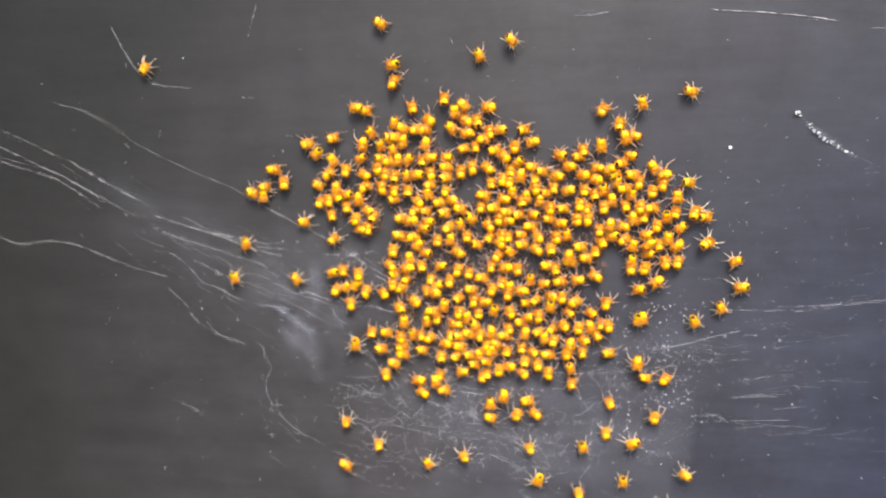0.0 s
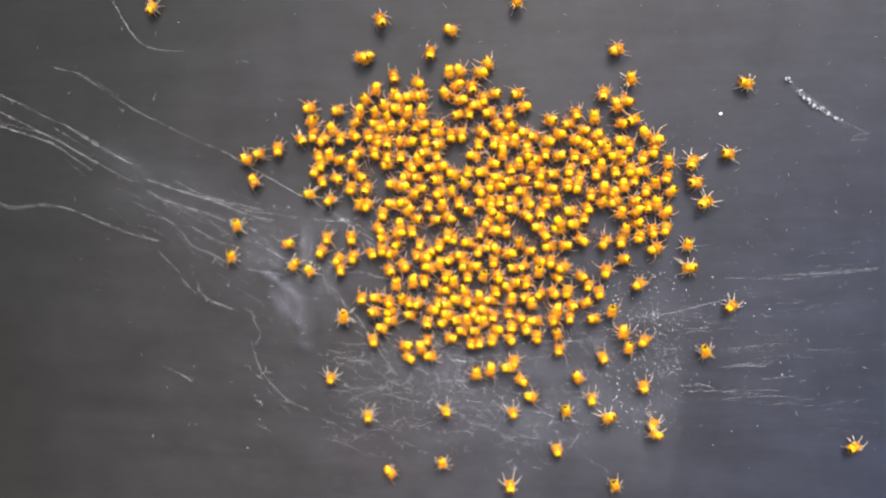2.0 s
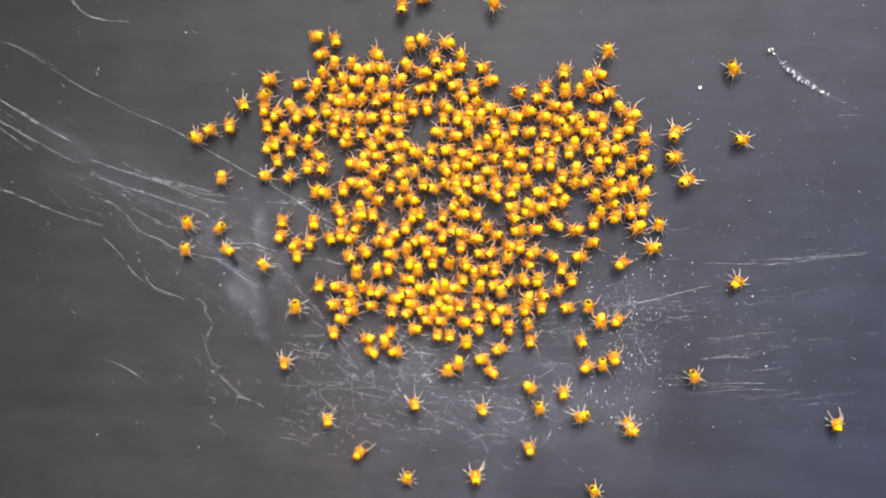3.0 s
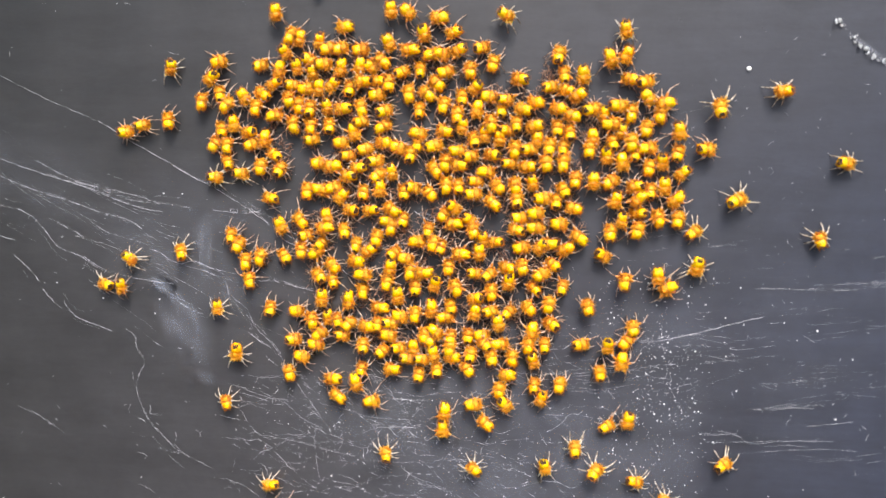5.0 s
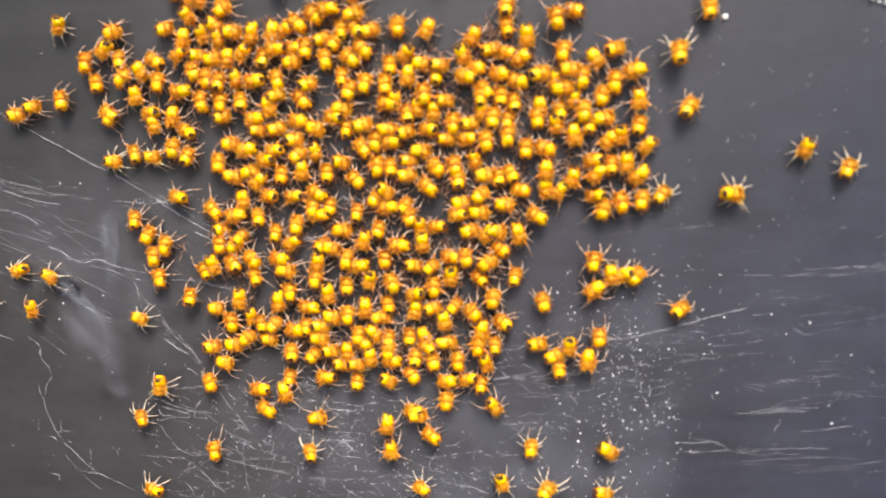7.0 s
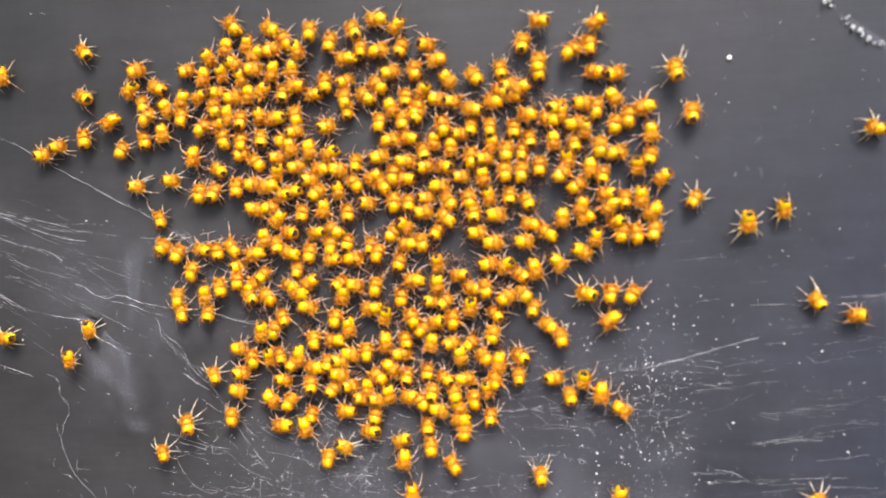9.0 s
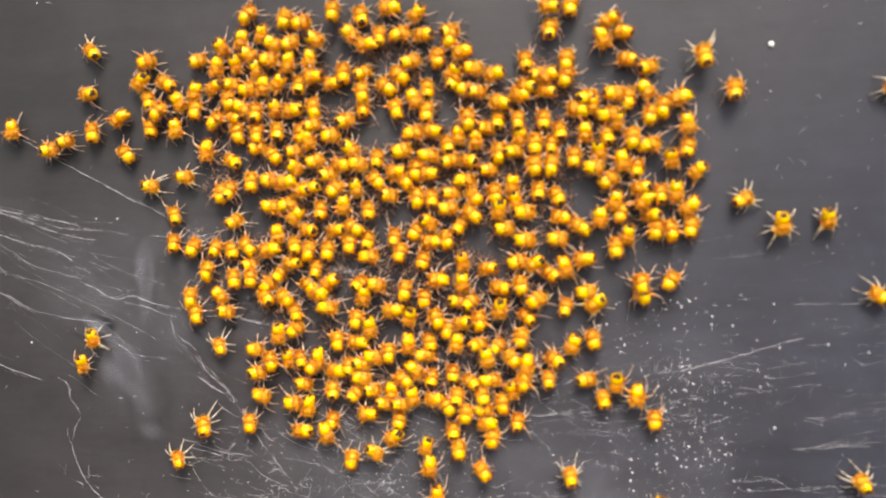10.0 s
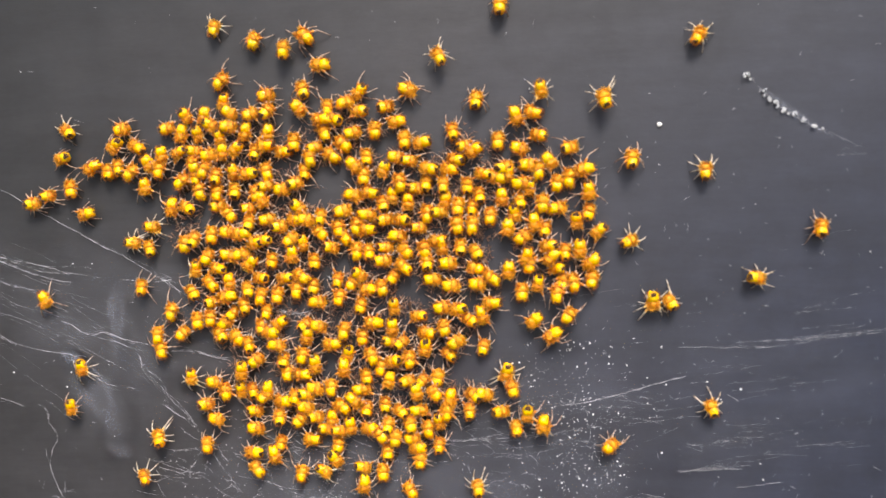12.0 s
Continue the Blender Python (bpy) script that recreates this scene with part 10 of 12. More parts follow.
    crawl(2, 0.15, (0, -4.6, -7.58, 259), (0.5, -4.6, -7.51, 259), (1, -4.83, -7.42, 259), (1.5, -4.89, -7.5, 259), (3.2, -4.83, -7.5, 259), (5, -4.76, -7.2, 259), (5.5, -4.84, -7.28, 259), (7, -4.73, -7.17, 259), (8.8, -4.91, -7.25, 259), (9.5, -4.92, -7.11, 259), (12, -4.95, -7.3, 259))
    crawl(9, 0.15, (0, -3.37, -5.92, 88), (1, -3.58, -5.78, 88), (3.2, -3.53, -5.91, 88), (5, -3.59, -5.72, 88), (6, -3.62, -5.85, 88), (7, -3.53, -5.73, 88), (12, -3.5, -5.82, 88))
    crawl(1, 0.25, (0, -3.36, -7.46, 13), (1, -3.62, -7.28, 13), (3.2, -3.52, -7.38, 13), (5, -3.64, -7.11, 13), (7, -3.62, -7.06, 13), (8.8, -3.63, -7.26, 13), (10.5, -3.63, -7.21, 13), (11, -3.72, -7.3, 13), (11.5, -3.63, -7.22, 13), (12, -3.66, -7.35, 13))
    crawl(8, 0, (0, -2.05, -7.18, 47), (0.5, -2.05, -7.08, 47), (1, -2.33, -6.98, 47), (2.5, -2.17, -7.06, 47), (6, -2.39, -7.19, 47), (7.2, -2.27, -6.98, 47), (8.8, -2.46, -7.32, 47), (9.5, -2.41, -7.23, 47), (10, -2.46, -7.39, 47), (12, -2.68, -7.41, 47))
    crawl(0, 0.25, (0, -2.78, -7.97, 281), (1, -3.02, -7.84, 281), (2, -3.04, -7.81, 281), (3, -2.95, -7.84, 281), (4.8, -3.13, -8.02, 281), (5, -3.07, -7.92, 281), (6.5, -3.04, -7.96, 281), (7, -2.93, -7.83, 281), (8.8, -3.09, -8.05, 281), (9.5, -3.01, -7.93, 281), (10, -3.11, -8.03, 281), (11.5, -2.98, -8.02, 281), (12, -3.07, -8.09, 281))
    crawl(7, 0.25, (0, -0.94, -6.75, 127), (5, -0.92, -6.79, 127), (5.5, -1.02, -6.92, 127), (6, -1, -7.44, 127), (7, -1.12, -7.32, 127), (7.2, -1.04, -7.43, 127), (9, -1.57, -8.12, 127), (9.5, -1.53, -7.99, 127), (10, -1.59, -8.09, 127), (10.5, -1.64, -7.99, 127), (12, -1.79, -8.21, 127))
    crawl(14, 0, (0, -10.04, -7.78, -8), (2, -10.23, -7.75, -8), (3.2, -10.14, -7.84, -8), (4.8, -10.23, -7.81, -8), (5, -10.22, -7.68, -8), (6, -10.14, -7.79, -8), (7.2, -10.13, -7.72, -8), (8.8, -10.24, -7.97, -8), (10, -10.18, -8, -8), (12, -10.34, -7.95, -8))
    crawl(6, 0, (0, -11.06, -8.07, -4), (1, -11.26, -8.12, -4), (2.5, -11.21, -8.31, -4), (4.8, -11, -8.36, -4), (5, -10.99, -8.22, -4), (8.8, -10.96, -8.43, -4), (12, -10.99, -8.39, -4))
    crawl(13, 0.08, (0, -11.82, -8, 83), (1, -12.01, -8.07, 83), (1.5, -11.93, -8.2, 83), (2, -12.01, -8.14, 83), (2.5, -11.87, -8.25, 83), (3.2, -11.98, -8.37, 83), (4.8, -11.92, -8.44, 83), (5, -11.9, -8.31, 83), (6, -11.9, -8.48, 83), (7, -11.89, -8.35, 83), (8.8, -11.78, -8.6, 83), (9.5, -11.81, -8.49, 83), (10, -11.76, -8.59, 83), (12, -11.82, -8.58, 83))
    crawl(5, 0, (0, -10.99, -9.12, -7), (1, -11.24, -9.15, -7), (3.2, -11.11, -9.3, -7), (4.8, -11.13, -9.27, -7), (5, -11.13, -9.12, -7), (6, -11.12, -9.26, -7), (7, -11.07, -9.14, -7), (8.8, -11.05, -9.34, -7), (9.5, -11.12, -9.21, -7), (10, -11.01, -9.31, -7), (10.5, -11.13, -9.29, -7), (12, -11.09, -9.33, -7))
    crawl(12, 0, (0, -6.6, -7.88, 10), (0.5, -6.59, -7.75, 10), (2.5, -7.02, -7.69, 10), (4.8, -6.99, -7.8, 10), (5, -6.97, -7.65, 10), (5.5, -6.98, -7.79, 10), (7.2, -7.03, -7.68, 10), (8.8, -6.92, -7.98, 10), (9.5, -6.95, -7.85, 10), (12, -6.96, -7.99, 10))
    crawl(4, 0.08, (0, -7.44, -8.77, 318), (1, -7.67, -8.81, 318), (1.5, -7.56, -8.91, 318), (2, -7.61, -8.71, 318), (3.2, -7.64, -8.82, 318), (5.5, -7.62, -8.74, 318), (7.2, -7.41, -8.75, 318), (8.8, -7.58, -8.89, 318), (9.5, -7.57, -8.78, 318), (11, -7.65, -8.88, 318), (12, -7.55, -8.8, 318))
    crawl(11, 0, (0, -8.28, -8.88, 80), (1.5, -8.46, -9.1, 80), (2, -8.54, -8.99, 80), (6, -8.42, -9.04, 80), (7, -8.49, -8.89, 80), (7.2, -8.37, -8.86, 40), (8.8, -5.5, -6.41, 40), (9.5, -5.49, -6.3, 80), (12, -5.55, -6.44, 80))
    crawl(3, 0, (0, -4.93, -9.15, 90), (1, -5.27, -9.04, 90), (2, -5.18, -8.98, 90), (3.2, -5.15, -9.16, 90), (4.8, -5.32, -9.1, 90), (5, -5.25, -9, 90), (5.5, -5.35, -9.09, 90), (7, -5.18, -8.97, 90), (8.8, -5.26, -9.17, 90), (9.5, -5.24, -9.05, 90), (12, -5.32, -9.1, 90))
    crawl(10, 0, (0, -6.35, -9.53, 81), (1, -6.66, -9.28, 81), (3.2, -6.62, -9.43, 81), (5, -6.51, -9.11, 81), (6, -6.59, -9.22, 81), (7, -6.52, -9.09, 81), (8.8, -6.57, -9.45, 81), (9.5, -6.55, -9.32, 81), (12, -6.63, -9.42, 81))
    crawl(2, 0, (0, -5.02, -6.55, 6), (0.5, -5.04, -6.48, 6), (1, -5.27, -6.43, 6), (3.2, -5.3, -6.34, -69), (4.8, -4.31, -9.01, -69), (5, -4.25, -8.91, 6), (5.5, -4.37, -8.95, 6), (7.2, -4.19, -8.92, -70), (8.8, -3.3, -11.38, -70), (9.5, -3.36, -11.27, 6), (12, -3.46, -11.5, 6))
    crawl(9, 0.15, (0, -0.31, -8.68, 262), (0.5, -0.35, -8.58, 262), (1, -0.66, -8.49, 262), (1.5, -0.54, -8.61, 262), (2, -0.56, -8.51, 262), (3, -0.47, -8.57, 262), (4.8, -0.79, -8.59, 262), (5, -0.65, -8.48, 262), (5.5, -0.78, -8.52, 262), (6, -0.73, -8.62, 262), (7.2, -0.58, -8.53, 262), (11, -0.74, -8.51, 262), (11.5, -0.62, -8.48, 262), (12, -0.7, -8.56, 262))
    crawl(18, 0.25, (0, -21.29, -9.02, 265), (0.5, -21.48, -8.89, 265), (1, -21.51, -9.28, 265), (1.5, -21.4, -9.42, 265), (2.5, -21.61, -9.89, 265), (3, -21.93, -9.77, 265), (5, -22.63, -10.68, 265), (5.5, -22.61, -11.28, 265), (6, -22.62, -11.5, 265), (6.5, -22.26, -12.12, 265), (7, -22.05, -12.35, 265), (7.2, -21.98, -12.35, 265), (7.73, -21.78, -12.37, 210), (8.27, -21.58, -12.38, 155), (8.8, -21.38, -12.4, 100), (9.5, -21.8, -13.6, 100), (10, -21.38, -12.4, 100), (10.5, -22.35, -12.31, 100), (11.5, -22.32, -11.81, 100), (12, -22.01, -11.63, 100))
    crawl(19, 0.08, (0, -22.6, -17.38, 80), (0.5, -22.59, -17.27, 80), (1, -22.83, -16.96, 80), (1.5, -22.79, -16.71, 80), (2, -23.01, -16.25, 80), (2.5, -22.96, -15.85, 80), (3, -23.2, -15.32, 80), (3.2, -23.2, -15.41, 80), (4.8, -23.61, -14.83, 100), (5, -23.61, -14.68, 100), (6, -23.55, -14.88, 100), (6.5, -23.51, -14.78, 100), (7, -23.68, -14.75, 100), (8.8, -23.37, -14.72, 100), (9.5, -23.45, -14.56, 100), (10, -23.35, -14.67, 100), (10.5, -23.49, -14.58, 100), (12, -23.39, -14.63, 100))
    crawl(0, 0.08, (0, -18.32, -12.18, 98), (1, -18.54, -12.1, 98), (1.5, -18.46, -12.25, 98), (2, -18.55, -12.12, 98), (2.5, -18.39, -12.2, 98), (5.5, -18.61, -12.19, 98), (6, -18.51, -12.33, 98), (7, -18.62, -12.17, 98), (7.2, -18.51, -12.21, 98), (8.8, -18.41, -12.18, 85), (9.5, -18.45, -12.06, 85), (10, -18.34, -12.23, 85), (10.5, -18.45, -12.15, 85), (12, -18.43, -12.15, 85))
    crawl(7, 0.08, (0, -17.5, -10.98, -14), (1, -17.68, -10.92, -14), (1.5, -17.58, -11.01, -14), (2, -17.65, -10.84, -14), (4.8, -17.61, -11.03, -14), (5, -17.64, -10.9, -14), (6, -17.41, -11.2, -14), (7, -17.5, -10.79, -14), (7.2, -17.33, -10.84, -14), (9, -17.92, -10.4, -14), (9.5, -17.79, -10.26, -14), (10, -17.5, -10.42, -14), (10.5, -17.59, -10.25, -14), (12, -17.68, -10.22, -14))
    crawl(14, 0, (0, -16.59, -10.06, 2), (2, -16.77, -10.03, 2), (3, -16.67, -10.04, 2), (3.2, -16.67, -10.17, 2), (4.8, -16.57, -10.16, 2), (5, -16.57, -9.95, 2), (5.5, -16.55, -10.03, 2), (6, -16.33, -10.26, 2), (6.5, -16.34, -10.18, 2), (7, -16.83, -9.6, 2), (7.2, -16.76, -9.66, -53), (8.8, -15.79, -10.97, -53), (9.5, -15.52, -10.87, 2), (10, -15.46, -10.92, 2), (10.5, -15.63, -10.88, 2), (11, -15.34, -10.9, 2), (11.5, -15.28, -11.01, 2), (12, -14.79, -10.89, 2))
    crawl(6, 0.25, (0, -12.71, -10.14, 87), (0.5, -12.73, -10, 87), (2, -13.05, -10.08, 87), (3, -12.85, -10.02, 87), (4.8, -12.94, -10.03, 87), (5, -12.94, -9.89, 87), (6, -12.85, -10.02, 87), (9.5, -12.88, -9.92, 87), (10, -12.77, -10.02, 87), (10.5, -12.93, -9.96, 87), (12, -12.9, -9.98, 87))
    crawl(13, 0, (0, -12.92, -12.11, 77), (1, -13.14, -11.92, 77), (1.5, -13.11, -12.06, 77), (2, -13.15, -11.93, 77), (3.2, -13.07, -12.07, 77), (4.8, -13.16, -11.88, 77), (5, -13.15, -11.73, 77), (6, -13.12, -11.95, 77), (7, -13.18, -11.77, 77), (8.8, -12.98, -12.01, 77), (9.5, -13.01, -11.86, 77), (10, -12.96, -12.02, 77), (10.5, -13.06, -11.89, 77), (12, -12.97, -11.95, 77))
    crawl(5, 0, (0, -15.01, -12.71, 177), (1, -15.26, -12.63, 177), (2, -15.24, -12.54, 177), (3.2, -15.16, -12.72, 177), (4.8, -15.27, -12.7, 177), (5, -15.27, -12.54, 177), (6, -15.17, -12.7, 177), (7, -15.24, -12.58, 177), (8.8, -14.97, -12.73, 177), (9.5, -15.02, -12.6, 177), (10, -14.92, -12.7, 177), (10.5, -15.06, -12.65, 177), (12, -15, -12.68, 177))
    crawl(12, 0, (0, -14.69, -13.97, 141), (1, -14.99, -13.84, 141), (1.5, -14.9, -13.93, 141), (2, -14.99, -13.77, 141), (2.5, -14.84, -13.88, 141), (3.2, -14.87, -13.95, 141), (5, -14.95, -13.84, 141), (6, -14.85, -14.07, 141), (7, -14.9, -13.94, 141), (7.2, -14.85, -13.62, 81), (8.8, -14.45, -11.13, 81), (9.2, -14.45, -11.13, 21), (9.6, -14.45, -11.13, -39), (10, -14.45, -11.13, -99), (10.5, -14.86, -13.84, -99), (11.25, -14.84, -13.85, -167), (12, -14.82, -13.87, -235))
    crawl(4, 0.15, (0, -13.36, -12.75, 284), (1, -13.72, -12.64, 284), (1.5, -13.79, -12.77, 284), (2, -13.76, -12.66, 284), (2.5, -13.57, -12.8, 284), (3.2, -13.57, -12.93, 284), (4.8, -13.58, -12.9, 284), (5, -13.55, -12.73, 284), (6, -13.49, -12.88, 284), (7, -13.53, -12.72, 284), (8.8, -13.43, -12.83, 284), (9.5, -13.5, -12.7, 284), (10, -13.39, -12.8, 284), (10.5, -13.56, -12.75, 284), (12, -13.45, -12.78, 284))
    crawl(11, 0, (0, -12.6, -13.63, 12), (0.5, -12.71, -13.51, 12), (1, -12.94, -13.55, 12), (1.5, -12.95, -13.68, 12), (2, -12.9, -13.51, 12), (2.5, -12.56, -13.79, 12), (3, -12.65, -13.87, 12), (3.2, -12.62, -14.04, 12), (4.8, -12.45, -14.32, 12), (5, -12.38, -14.13, 12), (5.5, -12.27, -14.21, 12), (6, -11.68, -14.54, 12), (7, -11.45, -14.45, 12), (7.2, -11.47, -14.55, 12), (8.8, -11.99, -14.92, 80), (9.5, -11.87, -14.59, 80), (10.5, -11.78, -14.39, 80), (11, -11.63, -13.98, 80), (11.5, -11.41, -13.9, 80), (12, -11.52, -14.15, 80))
    crawl(3, 0.08, (0, -11.34, -10.1, 50), (1.5, -11.6, -10.13, 50), (2, -11.59, -10.04, 50), (3, -11.48, -10.14, 50), (4.8, -11.59, -10.46, 50), (5, -11.58, -10.31, 50), (5.5, -11.65, -10.43, 50), (7, -11.53, -10.24, 50), (8.8, -11.5, -10.32, 50), (9.5, -11.54, -10.2, 50), (10, -11.44, -10.3, 50), (10.5, -11.56, -10.24, 50), (12, -11.57, -10.28, 50))
    crawl(10, 0, (0, -10.07, -9.98, 8), (2, -10.23, -9.83, 8), (3, -10.12, -9.94, 8), (5.5, -10.39, -10.04, 8), (7, -10.36, -9.94, 8), (8.8, -10.33, -10.09, 8), (9.5, -10.37, -9.98, 8), (10, -10.32, -10.08, 8), (12, -10.35, -10.02, 8))
    crawl(2, 0, (0, -9.05, -9.95, 273), (0.5, -9.07, -9.95, 273), (1, -9.3, -9.91, 273), (2, -9.21, -9.79, 273), (3, -9.08, -9.91, 273), (4.8, -9.3, -10.13, 273), (5, -9.26, -10.03, 273), (6, -9.28, -10.17, 273), (7, -9.27, -9.98, 273), (8.8, -9.18, -10.2, 273), (9.5, -9.21, -10.08, 273), (10, -9.11, -10.18, 273), (10.5, -9.23, -10.13, 273), (12, -9.16, -10.13, 273))
    crawl(9, 0, (0, -8.27, -9.51, 136), (4.8, -8.27, -9.51, 136), (5, -8.23, -9.35, 136), (6, -8.26, -9.48, 136), (7.2, -8.23, -9.31, 136), (8.8, -8.46, -9.46, 136), (9.5, -8.41, -9.27, 136), (10, -8.32, -9.42, 136), (11, -8.6, -9.37, 136), (12, -8.43, -9.25, 136))
    crawl(1, 0, (0, -9.56, -10.94, -12), (1, -9.78, -10.79, -12), (1.5, -9.78, -10.92, -12), (3, -9.64, -10.83, -12), (3.2, -9.7, -10.95, -12), (4.8, -9.76, -10.99, -12), (5, -9.71, -10.82, -12), (6, -9.74, -10.96, -12), (7, -9.66, -10.85, -12), (8.8, -9.61, -10.95, -12), (9.5, -9.62, -10.8, -12), (10, -9.58, -10.95, -12), (10.5, -9.71, -10.86, -12), (12, -9.62, -10.89, -12))
    crawl(8, 0.25, (0, -8.37, -10.55, -4), (0.5, -8.38, -10.55, -4), (1, -8.62, -10.56, -4), (1.5, -8.54, -10.79, -4), (3, -8.37, -10.79, -4), (3.2, -8.43, -10.92, -4), (4.8, -8.65, -10.96, -4), (5, -8.61, -10.78, -4), (6, -8.67, -10.94, -4), (7, -8.63, -10.77, -4), (8.8, -8.57, -10.94, -4), (9.5, -8.57, -10.8, -4), (10, -8.54, -10.95, -4), (10.5, -8.63, -10.86, -4), (12, -8.62, -10.94, -4))
    crawl(0, 0.08, (0, -7.77, -9.39, 277), (1, -7.81, -9.59, 277), (1.5, -7.63, -9.84, 277), (2, -7.6, -9.75, 277), (3, -7.57, -9.87, 277), (4.8, -7.81, -10.54, 277), (5, -7.78, -10.37, 277), (6, -7.77, -10.47, 277), (7, -7.75, -10.3, 277), (8.8, -7.81, -10.6, 277), (9.5, -7.79, -10.46, 277), (12, -7.85, -10.62, 277))
    crawl(7, 0.08, (0, -6.1, -11.02, 175), (1.5, -6.4, -10.55, 175), (2.5, -6.18, -10.76, 175), (3.2, -6.31, -10.86, 175), (4.8, -6.46, -10.69, 175), (5, -6.38, -10.58, 175), (5.5, -6.51, -10.58, 175), (6, -6.44, -10.66, 175), (7, -6.35, -10.51, 175), (8.8, -6.45, -10.77, 175), (9.5, -6.43, -10.63, 175), (12, -6.48, -10.79, 175))
    crawl(14, 0.15, (0, -7.11, -11.4, 84), (1, -7.35, -11.19, 84), (2, -6.75, -11.62, 84), (2.5, -6.32, -12.11, 84), (3.2, -6, -12.77, 103), (4.8, -6.66, -9.98, 103), (5, -6.57, -9.88, 84), (6, -6.6, -10, 84), (7, -6.55, -9.83, 84), (7.1, -6.55, -9.85, 21), (7.2, -6.56, -9.88, -41), (8.8, -4.6, -11.61, -41), (9.15, -4.58, -11.52, 21), (9.5, -4.55, -11.44, 84), (10, -4.5, -11.53, 84), (10.5, -4.63, -11.46, 84), (11.5, -4.52, -11.4, 84), (12, -4.64, -11.45, 84))
    crawl(6, 0.15, (0, -4.59, -10.45, 78), (1, -4.91, -10.29, 78), (1.5, -4.86, -10.41, 78), (2, -4.83, -10.26, 78), (2.5, -4.79, -10.37, 78), (3, -4.81, -10.28, 78), (3.2, -4.83, -10.41, 78), (5.5, -5.06, -10.3, 78), (7.2, -4.79, -10.27, 78), (8.8, -4.96, -10.48, 78), (9.5, -4.95, -10.3, 78), (10, -5, -10.45, 78), (11, -5.11, -10.47, 78), (11.5, -5, -10.42, 78), (12, -5.11, -10.52, 78))
    crawl(13, 0.25, (0, -3.84, -9.47, 140), (0.5, -3.88, -9.41, 140), (1, -4.12, -9.24, 140), (1.5, -4.06, -9.38, 140), (3, -4.03, -9.3, 140), (4.8, -4.17, -9.65, 140), (5, -4.05, -9.54, 140), (5.5, -4.2, -9.58, 140), (6, -4.13, -9.67, 140), (7.2, -4.05, -9.53, 140), (12, -4.21, -9.52, 140))
    crawl(5, 0.08, (0, -3.42, -10.77, 101), (0.5, -3.43, -10.71, 101), (1, -3.59, -10.48, 101), (1.5, -3.55, -10.62, 101), (2, -3.5, -10.39, 101), (2.5, -3.48, -10.5, 101), (3, -3.4, -10.41, 101), (3.2, -3.43, -10.54, 101), (4.8, -3.66, -10.6, 101), (5, -3.54, -10.48, 101), (5.5, -3.73, -10.5, 101), (6, -3.69, -10.6, 101), (7, -3.72, -10.48, 101), (8.8, -3.56, -10.53, 101), (9.5, -3.45, -10.4, 101), (12, -3.56, -10.45, 101))
    crawl(12, 0, (0, -2.44, -9.7, 9), (0.5, -2.46, -9.62, 9), (1, -2.73, -9.43, 9), (1.5, -2.68, -9.59, 9), (3.2, -2.66, -9.64, 9), (4.8, -3.03, -9.61, 9), (5, -2.93, -9.5, 9), (5.5, -3.1, -9.56, 9), (7, -2.8, -9.28, 9), (8.8, -2.8, -9.57, 9), (10.5, -2.98, -9.41, 9), (12, -2.92, -9.45, 9))
    crawl(4, 0, (0, -2.34, -11.62, 93), (0.5, -2.32, -11.46, 93), (1, -2.58, -11.37, 93), (1.5, -2.41, -11.5, 93), (2, -2.41, -11.22, 93), (2.5, -2.17, -11.29, 93), (3.2, -2.18, -11.29, 93), (4.8, -2.17, -10.61, 93), (5, -2.04, -10.49, 93), (5.5, -2.24, -10.52, 93), (6, -1.96, -10.39, 93), (6.5, -2.3, -10.51, 93), (7, -2.12, -10.51, 93), (8.8, -2.28, -10.92, 93), (10, -2.24, -10.92, 93), (10.5, -2.53, -10.73, 93), (11, -2.46, -10.8, 93), (11.5, -2.1, -10.71, 93), (12, -2.28, -10.8, 93))
    crawl(11, 0, (0, -10.68, -11.68, 180), (1, -10.86, -11.54, 180), (2.5, -10.72, -11.67, 180), (5.5, -10.82, -11.65, 180), (8.8, -10.62, -11.75, 180), (9.5, -10.64, -11.58, 180), (12, -10.66, -11.66, 180))
    crawl(3, 0.08, (0, -8.73, -12.16, 83), (1, -8.92, -11.78, 83), (1.5, -8.86, -11.99, 83), (3.2, -8.68, -12.13, 83), (5.5, -8.86, -11.94, 83), (6, -8.74, -12.06, 83), (7, -8.67, -11.93, 83), (8.8, -8.73, -12.04, 83), (9.5, -8.77, -11.89, 83), (10, -8.69, -11.99, 83), (10.5, -8.84, -11.93, 83), (12, -8.78, -12.01, 83))
    crawl(10, 0, (0, -8.3, -11.88, 91), (1, -8.42, -11.76, 91), (2, -8.02, -12.02, 91), (2.5, -7.64, -12.16, 91), (3, -7.57, -12.22, 91), (3.2, -7.5, -12.41, 91), (5, -7.52, -11.58, 91), (5.5, -7.56, -11.79, 91), (6.35, -7.04, -11.83, 29), (7.2, -6.53, -11.88, -32), (8.8, -5.15, -12.75, -32), (8.9, -5.23, -12.72, 29), (9, -5.31, -12.68, 91), (9.5, -5.29, -12.59, 91), (11, -5.39, -12.69, 91), (11.5, -5.31, -12.39, 91), (12, -5.23, -12.52, 91))
